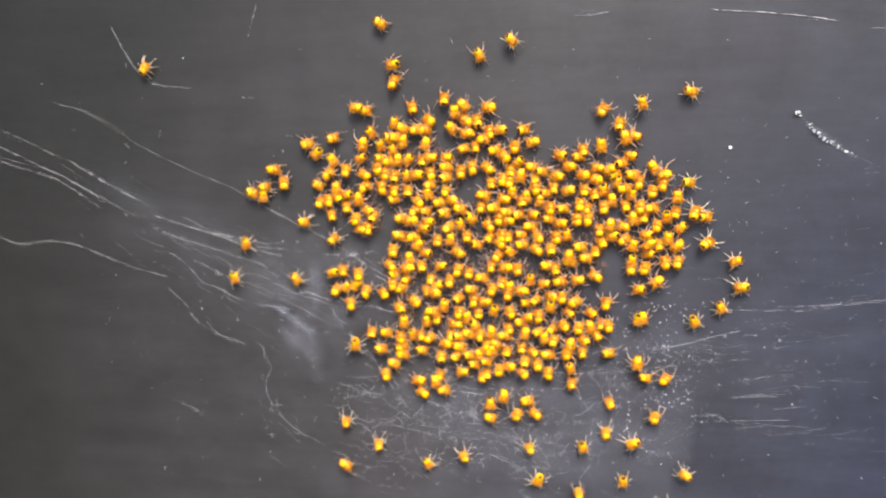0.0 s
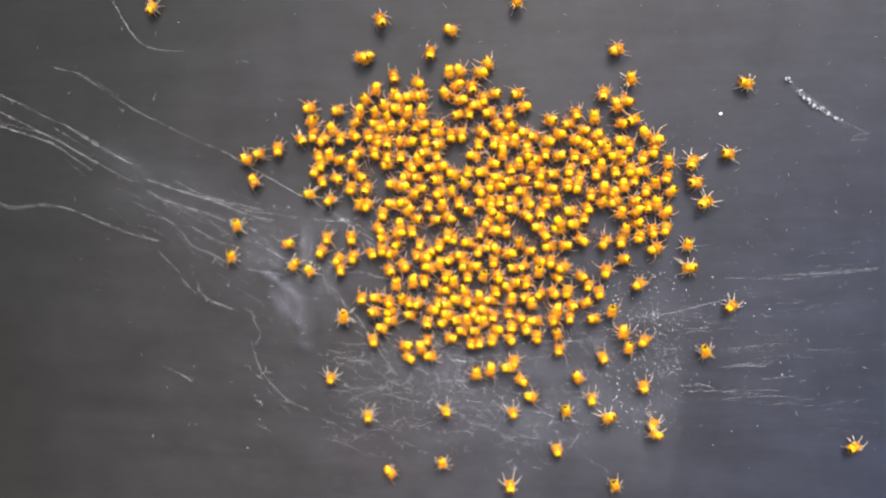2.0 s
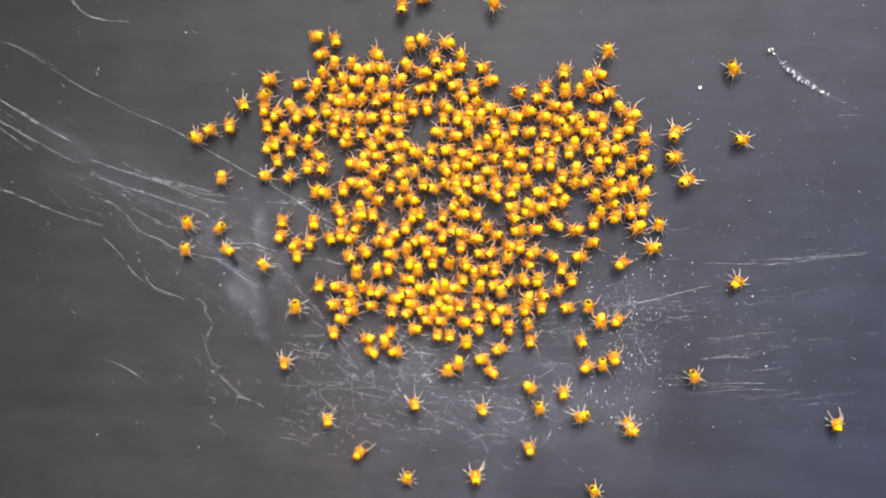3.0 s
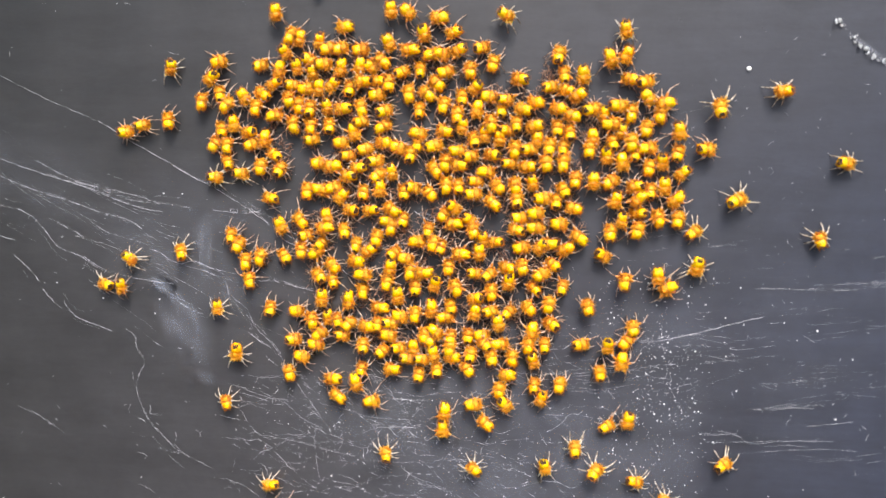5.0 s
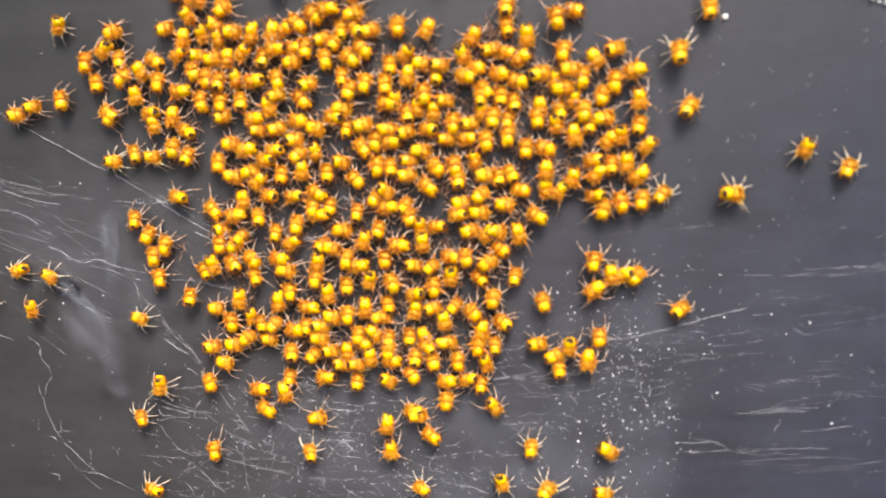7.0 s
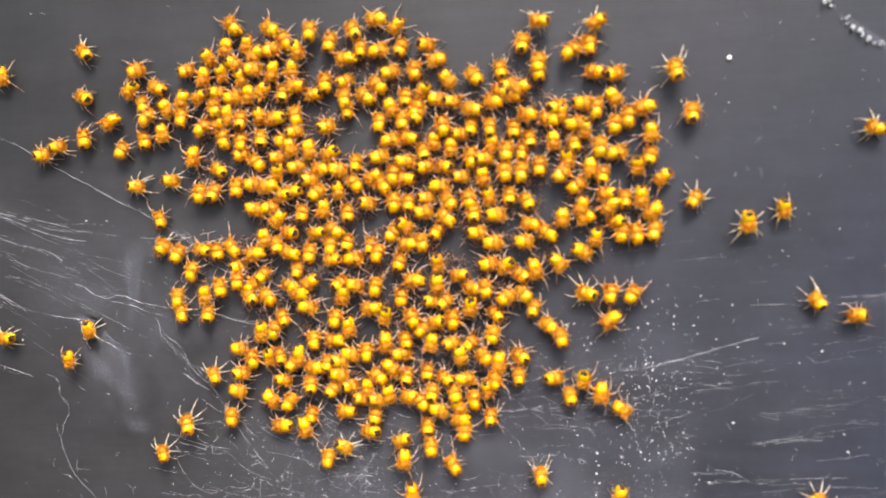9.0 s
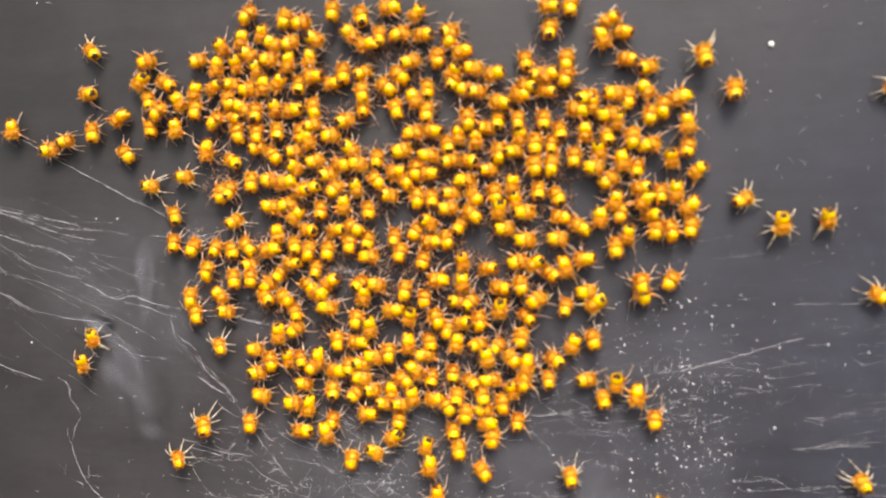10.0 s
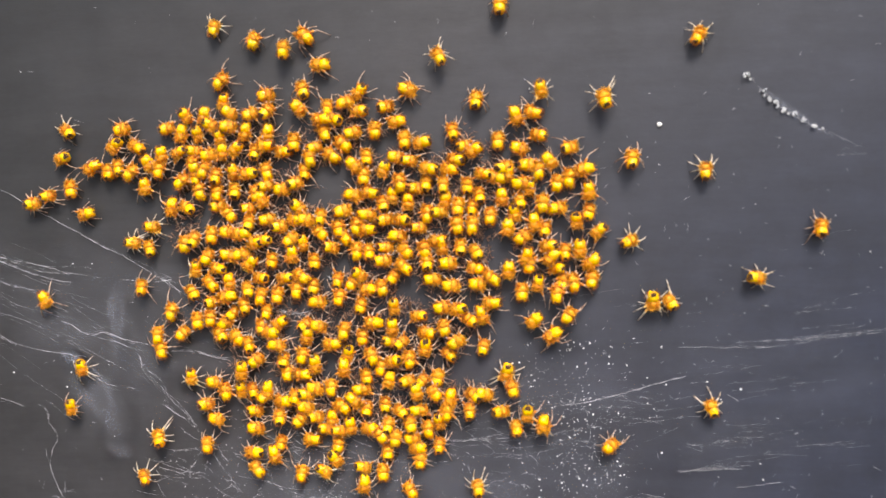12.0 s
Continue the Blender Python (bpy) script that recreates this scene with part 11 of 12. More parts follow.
    crawl(2, 0.25, (0, -4.76, -11.6, 121), (0.5, -4.82, -11.56, 121), (1, -5.12, -11.41, 121), (1.5, -5, -11.51, 121), (3, -4.96, -11.41, 121), (3.2, -4.98, -11.54, 121), (5.5, -5.28, -11.36, 121), (6, -5.23, -11.47, 121), (7.2, -5.05, -11.35, 121), (9, -5.66, -11.04, 121), (9.5, -5.57, -11.01, 121), (11, -5.73, -11.2, 121), (11.5, -5.54, -11.11, 121), (12, -5.68, -11.22, 121))
    crawl(9, 0.15, (0, -0.62, -9.56, 81), (0.5, -0.65, -9.46, 81), (1, -0.95, -9.34, 81), (1.5, -0.84, -9.45, 81), (2, -0.87, -9.37, 81), (3, -0.76, -9.45, 81), (4.8, -1.03, -9.62, 81), (5, -0.88, -9.49, 81), (5.5, -1.05, -9.5, 81), (6, -1, -9.61, 81), (7, -0.84, -9.48, 81), (9, -0.94, -9.63, 81), (9.5, -0.87, -9.49, 81), (11, -1.09, -9.54, 81), (11.5, -0.88, -9.5, 81), (12, -0.97, -9.55, 81))
    crawl(1, 0.08, (0, -0.28, -11.03, 281), (0.5, -0.35, -10.95, 281), (1, -0.66, -10.76, 281), (1.5, -0.57, -10.94, 281), (2, -0.52, -10.81, 281), (3.2, -0.5, -10.93, 281), (4.8, -0.69, -10.76, 281), (5, -0.55, -10.63, 281), (6, -0.56, -10.86, 281), (7, -0.37, -10.6, 281), (8.8, -1.38, -10.3, 281), (9.5, -1.52, -10.13, 281), (10.5, -1.75, -10.07, 281), (11, -1.69, -10.14, 281), (11.5, -1.41, -10.13, 281), (12, -1.53, -10.24, 281))
    crawl(8, 0.15, (0, 0.85, -9.43, 93), (0.5, 0.82, -9.32, 93), (1, 0.57, -9.19, 93), (3, 0.7, -9.33, 93), (4.8, 0.04, -9.58, 93), (5, 0.24, -9.46, 93), (5.5, 0.02, -9.47, 93), (9.5, 0.61, -9.38, 93), (11, 0.46, -9.49, 93), (12, 0.61, -9.48, 93))
    crawl(0, 0, (0, 0.73, -24.06, 100), (0.5, 0.73, -24.06, 100), (1, -0.1, -22.98, 100), (1.5, -0.23, -23.08, 100), (2, -0.28, -22.69, 100), (2.5, -0.16, -22.84, 100), (3, -0.16, -22.7, 100), (3.2, -0.01, -21.7, 81), (4.8, 1.23, -13.72, 81), (5.5, 1.77, -10.23, 81), (6, 2.25, -10.52, 7), (6.5, 3.1, -10.41, 7), (7, 3.88, -10.09, 22), (7.1, 3.95, -10.17, 65), (7.2, 4.02, -10.24, 108), (8.8, 2.66, -6.03, 108), (9.15, 2.41, -6.38, 171), (9.5, 2.16, -6.73, 235), (10.5, 1.97, -7.73, 259), (10.75, 1.68, -7.8, 304), (11, 1.39, -7.87, 349), (11.5, 1.35, -7.76, 349), (12, 1.66, -8.3, 349))
    crawl(7, 0, (0, -7.99, -16.36, -12), (1.5, -3.61, -17.28, -12), (2.5, -1.76, -17.24, 1), (3, -0.26, -16.8, -35), (3.1, -0.28, -16.82, 40), (3.2, -0.29, -16.84, 114), (4.8, -2.56, -11.85, 114), (5, -2.4, -11.78, 181), (5.5, -2.63, -11.81, 181), (6, -2.56, -11.9, 181), (7, -2.87, -11.83, 181), (7.2, -2.86, -12.02, 181), (8.8, -3.17, -12.27, 181), (9.5, -3.17, -12.14, 181), (11, -3.31, -12.23, 181), (12, -3.11, -12.18, 181))
    crawl(14, 0, (0, -5.38, -15.97, 77), (0.5, -4.93, -14.07, 77), (1, -5.21, -13.9, 86), (1.5, -5.06, -14.05, 86), (2, -4.63, -13.82, 86), (2.5, -3.85, -13.8, 32), (3, -3.06, -13.3, 32), (3.2, -2.95, -13.15, 86), (4.8, -3.12, -13.03, 86), (5, -2.95, -12.9, 86), (5.5, -3.08, -12.99, 86), (6, -2.94, -13.18, 86), (9.5, -2.98, -13, 86), (10, -2.94, -13.09, 86), (11, -3.11, -13.05, 86), (11.5, -2.91, -13.01, 86), (12, -2.95, -13.05, 86))
    crawl(6, 0.08, (0, -9.49, -6.84, 307), (2.5, -9.49, -6.84, 314), (5, -2.56, -13.91, 314), (5.25, -2.27, -14.16, 242), (5.5, -1.98, -14.41, 169), (8.8, -9.03, -13, 169), (10.4, -9.03, -13, 238), (12, -9.03, -13, 307))
    crawl(13, 0, (0, -0.12, -12.62, 83), (0.5, -0.12, -12.62, 83), (1, -0.43, -12.44, 83), (1.5, -0.37, -12.6, 83), (2, -0.32, -12.44, 83), (3, -0.25, -12.48, 83), (4.8, -0.61, -12.6, 83), (5, -0.45, -12.47, 83), (6, -0.83, -12.34, 83), (6.5, -0.62, -12.15, 83), (7, -0.72, -12.01, 83), (7.2, -0.55, -12.05, 83), (8.8, -1.24, -12.03, 83), (10, -1.37, -12.05, 83), (10.5, -1.58, -11.95, 83), (11.5, -1.46, -11.97, 83), (12, -1.57, -11.97, 83))
    crawl(5, 0.15, (0, -4.41, -14.43, 11), (0.5, -4.5, -14.32, 11), (0.75, -4.64, -14.23, -66), (1, -4.79, -14.14, -142), (1.5, -5.7, -14.85, -142), (1.75, -5.46, -14.61, -66), (2, -5.22, -14.36, 11), (2.5, -4.74, -14.25, 11), (3, -4.62, -14.25, 11), (3.2, -4.66, -14.34, 11), (4.8, -4.93, -14.12, 11), (5, -4.83, -14.01, 11), (5.5, -5.04, -14, 11), (6, -4.92, -14.14, 11), (7.2, -4.81, -14.05, 11), (8.8, -5.14, -14.07, 90), (9.5, -5.05, -13.68, 90), (10, -4.99, -13.76, 90), (10.5, -5.2, -13.7, 90), (11, -5.48, -13.85, 90), (12, -5.57, -13.91, 90))
    crawl(12, 0.08, (0, -3.61, -15.78, 139), (1.5, -3.9, -15.72, 139), (3, -3.74, -15.45, 139), (3.2, -3.72, -15.59, 139), (4.8, -4.03, -15.52, 139), (5, -3.93, -15.4, 139), (5.5, -4.22, -15.38, 139), (6, -4.27, -15.58, 139), (7, -3.97, -15.42, 139), (7.2, -3.96, -15.48, 139), (8.8, -3.69, -15.23, 120), (9, -3.75, -15.16, 120), (9.5, -3.45, -14.76, 120), (10, -3.58, -15.11, 120), (10.5, -3.8, -15.08, 120), (11, -3.61, -15.33, 120), (11.5, -3.5, -15.23, 120), (12, -3.69, -15.2, 120))
    crawl(4, 0.15, (0, -6.69, -14.06, 262), (0.5, -6.95, -14.43, 262), (1, -7.27, -14.37, 262), (2, -6.9, -14.61, 262), (2.5, -6.88, -14.85, 262), (3, -6.77, -14.74, 262), (3.2, -6.79, -14.89, 262), (4.8, -6.99, -14.81, 262), (5, -6.93, -14.68, 262), (5.5, -7.08, -14.73, 262), (7.2, -6.81, -14.77, 262), (8.8, -6.93, -14.9, 262), (9.5, -6.93, -14.69, 262), (10, -6.87, -14.83, 262), (10.5, -7.02, -14.73, 262), (11, -7.06, -14.82, 262), (11.5, -6.9, -14.74, 262), (12, -6.98, -14.82, 262))
    crawl(11, 0.15, (0, -7.97, -14.82, 272), (1, -8.26, -14.86, 272), (1.5, -8.19, -15.04, 272), (2, -8.27, -15.02, 272), (2.5, -8.04, -15.33, 272), (3, -7.73, -15.35, 272), (4.8, -7.11, -16.06, 272), (5, -7.05, -15.93, 272), (5.5, -7.2, -16.04, 272), (6, -6.94, -16.36, 272), (7, -6.61, -16.44, 272), (7.2, -6.54, -16.59, 272), (9, -6.44, -17.01, 272), (9.5, -6.54, -16.81, 272), (10, -6.43, -16.65, 272), (10.5, -6.6, -16.67, 272), (11, -6.71, -16.8, 272), (11.5, -6.44, -17.04, 272), (12, -6.72, -16.78, 272))
    crawl(3, 0, (0, 3.26, -9.47, 11), (1, 2.81, -9.25, 11), (3, 2.93, -9.35, 11), (4.8, 2.59, -9.52, 11), (5, 2.8, -9.37, 11), (5.5, 2.7, -9.4, 11), (6.5, 3.42, -9.47, 11), (7, 2.82, -9.33, 11), (8.8, 2.74, -9.56, 11), (9.5, 2.85, -9.43, 11), (11, 2.67, -9.54, 11), (11.5, 2.91, -9.46, 11), (12, 2.78, -9.52, 11))
    crawl(10, 0.15, (0, 5.9, -6.02, 268), (0.5, 5.99, -5.71, 231), (1.5, 4.34, -7.78, 231), (2.5, 4.79, -8.67, 297), (3.2, 4.79, -9.22, 268), (4.8, 4.47, -9.52, 268), (5, 4.68, -9.38, 268), (5.5, 4.42, -9.53, 268), (7, 4.79, -9.42, 268), (7.2, 4.87, -9.58, 268), (8.8, 4.57, -9.62, 268), (9.5, 4.7, -9.49, 268), (10, 4.57, -9.58, 268), (11, 4.5, -9.54, 268), (11.5, 4.72, -9.51, 268), (12, 4.62, -9.62, 268))
    crawl(2, 0, (0, 8.59, -11.92, 60), (2.5, 7.46, -10.79, 60), (3, 7.36, -10.34, 60), (3.1, 7.35, -10.34, 111), (3.2, 7.34, -10.34, 162), (4.8, 5.44, -9.74, 162), (4.9, 5.69, -9.41, 108), (5, 5.94, -9.08, 53), (7, 6.58, -8.9, 91), (7.07, 6.56, -8.71, 33), (7.13, 6.55, -8.52, -25), (7.2, 6.53, -8.33, -84), (8.8, 6.88, -11.43, -84), (9.03, 6.9, -11.49, -25), (9.27, 6.92, -11.54, 33), (9.5, 6.93, -11.59, 91), (10, 6.75, -11.89, 91), (10.25, 6.95, -11.98, 27), (10.5, 7.15, -12.06, -36), (11, 8.01, -12.69, -36), (11.5, 9.6, -12.54, 5), (12, 10.2, -11.84, 49))
    crawl(9, 0.25, (0, 5.97, -10.3, 264), (0.5, 5.91, -10.18, 264), (1, 5.54, -10.03, 264), (1.5, 5.5, -10.26, 264), (2.5, 5.87, -10.44, 264), (3, 5.92, -10.38, 264), (4.8, 5.46, -10.62, 264), (5, 5.67, -10.47, 264), (5.5, 5.37, -10.52, 264), (6, 5.53, -10.6, 264), (7, 5.9, -10.27, 264), (8.8, 5.63, -10.44, 264), (9.5, 5.77, -10.33, 264), (11, 5.57, -10.4, 264), (11.5, 5.8, -10.36, 264), (12, 5.68, -10.34, 264))
    crawl(1, 0, (0, 3.53, -14.48, 110), (0.5, 3.49, -13.97, 110), (1, 3.25, -13.68, 110), (1.5, 3.65, -13.62, 110), (2, 3.88, -13.06, 110), (2.5, 4.05, -12.82, 110), (3, 4.3, -12.34, 110), (3.2, 4.41, -12.36, 110), (4.8, 3.96, -11.62, 93), (5, 4.19, -11.4, 93), (5.5, 3.9, -11.54, 93), (6, 3.88, -11.45, 93), (6.5, 3.8, -11.17, 93), (7, 4.15, -10.92, 93), (7.2, 4.28, -11.01, 93), (9, 3.77, -10.67, 93), (9.5, 3.86, -10.6, 93), (11, 3.64, -10.67, 93), (11.5, 3.88, -10.64, 93), (12, 3.83, -10.67, 93))
    crawl(8, 0.08, (0, 6.75, -11.8, -9), (0.5, 6.63, -11.63, -9), (1, 6.16, -11.5, -9), (1.25, 6.26, -11.62, -55), (1.5, 6.37, -11.74, -101), (2.5, 6.12, -12.95, -101), (3, 6.19, -14.36, -87), (3.2, 6.26, -13.8, -139), (4.8, 4.05, -15.7, -139), (4.87, 4.29, -15.55, -82), (4.93, 4.53, -15.4, -25), (5, 4.77, -15.25, 32), (5.75, 1.62, -13.46, 91), (6.5, -1.53, -11.66, 150), (7.2, -1.53, -11.66, 199), (8.8, -7.03, -13.6, 199), (10.4, -7.03, -13.6, 275), (12, -7.03, -13.6, 351))
    crawl(0, 0.15, (0, -1.88, -8.29, 70), (0.25, -1.88, -8.29, 6), (0.5, -1.88, -8.29, -57), (2.5, 3.26, -16.3, -57), (2.75, 4.04, -15.47, -5), (3, 4.82, -14.65, 47), (3.2, 4.94, -14.66, 70), (3.73, 5.25, -14.7, 13), (4.27, 5.56, -14.75, -44), (4.8, 5.87, -14.79, -101), (5, 6.22, -14.74, -101), (5.5, 5.95, -15.07, -101), (6, 6.33, -15.56, -33), (7, 7.12, -16.09, -33), (7.2, 7, -16.24, -101), (9, 6.7, -16.96, -101), (9.5, 6.98, -17.09, -101), (12, 6.98, -17.09, -101))
    crawl(16, 0, (0, 3.23, -17.57, 93), (0.5, 3.14, -17.29, 93), (1, 2.6, -17.14, 93), (1.5, 2.81, -17.21, 93), (2.5, 2.92, -17.31, 93), (3.2, 2.72, -17.18, 93), (4.8, 2.3, -17.22, 93), (5, 2.55, -17.03, 93), (5.5, 2.14, -16.98, 93), (6, 2.3, -17.11, 93), (6.5, 2.26, -16.99, 82), (7, 2.38, -16.12, 82), (7.2, 2.84, -16.38, 93), (8.8, 2, -15.84, 95), (9, 1.83, -15.81, 95), (9.5, 1.76, -15.5, 95), (10, 1.74, -15.4, 95), (10.5, 1.26, -15.24, 95), (11, 1.13, -15.26, 95), (11.5, 1.38, -15.11, 95), (12, 1.08, -14.97, 95))
    crawl(17, 0, (0, -22.55, 5.5, 140), (0.5, -24.71, 7.3, 140), (1, -24.93, 7.27, 136), (2.5, -25.71, 8.02, 136), (3, -26.27, 8.57, 120), (4.8, -27.32, 10.4, 120), (4.9, -27.29, 10.38, 191), (5, -27.26, 10.36, 261), (5.5, -26.81, 10.73, 261), (6, -26.8, 10.93, 261), (6.5, -27.12, 11.21, 261), (7, -27.13, 11.09, 261), (7.2, -27.16, 11.28, 261), (8, -27.35, 11.78, 198), (8.8, -27.53, 12.27, 135), (9, -27.57, 12.19, 135), (9.5, -27.59, 11.31, 135), (10, -27.66, 11.66, 135), (10.5, -27.69, 11.14, 135), (11, -27.99, 10.8, 135), (11.5, -28.25, 10.25, 135), (12, -27.91, 10.63, 135))
    crawl(6, 0, (0, -31.08, 5.95, 340), (1, -30.85, 5.68, 340), (1.5, -30.95, 5.76, 340), (3.2, -30.87, 5.76, 340), (4.8, -30.94, 5.65, 364), (5, -30.95, 5.64, 364), (6, -30.91, 5.73, 364), (6.5, -30.86, 5.75, 364), (7, -30.64, 5.56, 364), (8.8, -30.94, 5.62, 364), (9.5, -30.96, 5.39, 364), (10, -31.03, 5.6, 364), (10.5, -30.93, 5.4, 364), (12, -30.89, 5.51, 364))
    crawl(13, 0.15, (0, -29.73, 6.53, 10), (0.5, -29.36, 6.75, 10), (1, -29.52, 6.28, 10), (2, -29.58, 6.26, 10), (3.2, -29.52, 6.41, 10), (4.8, -29.56, 6.18, 6), (5, -29.56, 6.15, 6), (6.5, -29.47, 6.22, 6), (7, -29.36, 6.07, 6), (8.8, -29.7, 6.16, 6), (9.5, -29.78, 5.9, 6), (10, -29.78, 6.11, 6), (10.5, -29.66, 5.97, 6), (11.5, -29.71, 5.98, 6), (12, -29.59, 6.08, 6))
    crawl(5, 0, (0, -27.79, 6.87, 90), (1, -27.69, 6.64, 90), (3.2, -27.62, 6.72, 90), (4.8, -27.59, 6.49, 90), (5, -27.58, 6.46, 90), (6.5, -27.5, 6.56, 90), (7, -27.38, 6.4, 90), (7.2, -27.44, 6.42, 90), (8.8, -27.86, 6.6, 90), (9.5, -27.91, 6.32, 90), (10, -27.94, 6.58, 90), (10.5, -27.86, 6.36, 90), (12, -27.88, 6.52, 90))
    crawl(16, 0, (0, 9.89, 14.86, -25), (1.5, 14.12, 12.88, -25), (2.5, 16.12, 12.1, -21), (3.2, 16.1, 11.07, -91), (4, 16.08, 9.89, -133), (4.8, 16.05, 8.72, -175), (5, 15.77, 8.27, -175), (5.25, 15.48, 8.51, -175), (5.5, 15.18, 8.74, -175), (6.25, 13.91, 9.53, -222), (7, 12.64, 10.31, -270), (7.1, 12.64, 10.31, -270), (7.2, 12.64, 10.31, -270), (8.8, 15.99, 15.45, -303), (10.4, 15.99, 15.45, -370), (12, 15.99, 15.45, -300))
    crawl(17, 0, (0, 10, 6.8, 355), (0.5, 11, 6.8, 355), (1.5, 13.37, 6.59, 355), (2.5, 15.56, 5.96, 344), (3, 17.06, 5.5, 355), (3.2, 17.13, 5.24, 326), (4.8, 19.5, 3.63, 350), (4.9, 19.71, 3.57, 350), (5, 19.92, 3.51, 350), (5.5, 19.47, 3.22, 350), (6.25, 18.8, 2.78, 298), (7, 18.12, 2.34, 245), (7.2, 17.76, 2.34, 245), (8.8, 16.38, 1.08, 270), (8.9, 16.47, 0.9, 270), (9, 16.56, 0.73, 270), (9.5, 16.73, 0.43, 270), (10, 16.5, -0.15, 270), (10.5, 17.6, -1, 270), (11, 17.89, -0.82, 270), (11.25, 18.3, -0.79, 310), (11.5, 18.7, -0.77, 350), (12, 19.7, -0.4, 350))
    crawl(18, 0.08, (0, 11.82, 1.24, 35), (0.5, 12.14, 1.41, 35), (1, 12.04, 1.54, 35), (1.5, 12.27, 1.49, 35), (2, 12.51, 1.92, 35), (2.5, 12.59, 2.09, 35), (3.2, 12.74, 2.06, 35), (4.8, 12.89, 0.98, 25), (4.87, 12.93, 0.97, 25), (4.93, 12.97, 0.96, 25), (5, 13.01, 0.95, 25), (5.5, 13.23, 0.55, 25), (6, 13.45, 0.15, 25), (6.17, 13.6, 0.09, 25), (6.33, 13.75, 0.03, -5), (6.5, 13.89, -0.04, -5), (7, 14.08, -0.22, -5), (7.2, 14.11, -0.27, -5), (7.38, 14.15, -0.23, 49), (7.55, 14.18, -0.2, 104), (7.73, 14.22, -0.16, 158), (8.27, 14.33, -0.06, 214), (8.8, 14.44, 0.04, 270), (9, 14.47, 0, 270), (9.5, 14.44, -0.1, 270), (10, 13.97, -0.37, 270), (10.5, 13.98, -0.66, 270), (11.5, 13.66, -1.34, 270), (12, 13.03, -1.87, 270))
    crawl(19, 0, (0, 13.37, -4.79, -67), (0.5, 13.91, -6.05, -67), (1.5, 14.57, -7.9, -70), (1.75, 14.96, -7.81, -12), (2, 15.36, -7.72, 45), (2.5, 16.15, -7.54, 45), (3, 17.38, -6.74, 45), (3.2, 17.72, -6.47, 45), (4.8, 18.35, -2.22, 82), (5, 18.6, -1.69, 105), (5.5, 18.35, -0.73, 105), (6, 18.75, 0.11, 64), (6.5, 19.36, 0.2, 65), (7, 20.43, 1.1, 65), (7.2, 20.57, 1.57, 65), (8.8, 21.69, 5.32, 73), (8.9, 21.7, 5.31, 117), (9, 21.71, 5.31, 160), (9.5, 21.2, 6.24, 157), (10.5, 18.88, 7.21, 157), (11, 18.34, 7.04, 160), (11.5, 17.59, 6.82, 90), (12, 16.47, 6.69, 90))
    crawl(15, 0.15, (0, -31.99, 0.99, 280), (0.5, -32.05, 0.46, 280), (1, -32.46, -0.06, 280), (2, -32.14, -0.75, 280), (2.5, -32.24, -1.4, 280), (3, -32.08, -2.11, 280), (3.2, -31.78, -2.24, 296), (4.8, -31.02, -3.75, 296), (5, -30.96, -3.8, 322), (5.5, -30.9, -4.6, 322), (7, -29.38, -5.02, 322), (7.2, -29.38, -5.02, 269), (8.8, -28.24, -6.11, 280), (9.5, -28.24, -6.45, 280), (10, -28.77, -6.65, 280), (10.5, -28.82, -6.68, 280), (12, -27.79, -6.5, 280))
    crawl(16, 0, (0, -27.1, -2.56, -55), (1.5, -25.66, -4.64, -55), (2, -26.41, -4.63, -133), (2.5, -27.16, -4.63, -210), (3, -28.33, -4.65, -210), (3.1, -28.31, -4.66, -262), (3.2, -28.3, -4.67, -315), (4.8, -26.65, -3.02, -315), (5.03, -26.96, -3.3, -256), (5.27, -27.27, -3.57, -198), (5.5, -27.59, -3.85, -139), (6, -28.78, -4.57, -149), (6.5, -30.17, -4.18, -196), (7, -31.56, -4.63, -162), (7.07, -31.78, -4.63, -221), (7.13, -32.01, -4.63, -280), (7.2, -32.23, -4.62, -339), (10, -18.74, 0.66, -339), (11, -18.74, 0.66, -399), (12, -18.74, 0.66, -459))
    crawl(17, 0.08, (0, -33.43, -2.46, 275), (1, -33.43, -3.73, 275), (1.5, -32.97, -3.89, 275), (2, -32.93, -3.92, 275), (2.5, -32.8, -4.21, 275), (3, -32.47, -4.57, 275), (3.2, -32.43, -4.58, 275), (4, -32.62, -5.23, 220), (4.8, -32.8, -5.88, 165), (5.5, -34.17, -5.52, 165), (6, -36.01, -5.08, 167), (6.17, -34.87, -5.37, 226), (6.33, -33.72, -5.66, 286), (6.5, -32.58, -5.95, 346), (6.75, -33.38, -6.32, 275), (7, -34.19, -6.7, 205), (7.1, -34.25, -6.74, 277), (7.2, -34.31, -6.79, 349), (7.8, -34.31, -6.79, 292), (8.4, -34.31, -6.79, 236), (9, -34.31, -6.79, 180), (9.5, -37.31, -6.79, 180), (10.5, -37.31, -6.79, 180), (11, -40.31, -6.79, 180), (11.33, -40.31, -6.79, 236), (11.67, -40.31, -6.79, 292), (12, -40.31, -6.79, 349))
    crawl(1, 0.25, (0, -23.22, -1.83, -163), (1.5, -25.48, -2.54, -163), (2.5, -28.11, -2.5, -181), (3.2, -29.12, -2.53, -125), (4.8, -31.51, -5.99, -125), (5, -31.67, -5.94, -87), (5.5, -31.3, -6.46, -87), (6, -31.27, -6.57, -87), (6.5, -30.88, -6.9, -87), (7, -30.82, -7.23, -87), (7.2, -30.78, -7.2, -87), (8.8, -29.72, -8.26, -85), (9.5, -29.75, -8.16, -85), (10.5, -29.18, -8.61, -85), (11.5, -28.97, -9.03, -85), (12, -28.71, -9.42, -85))
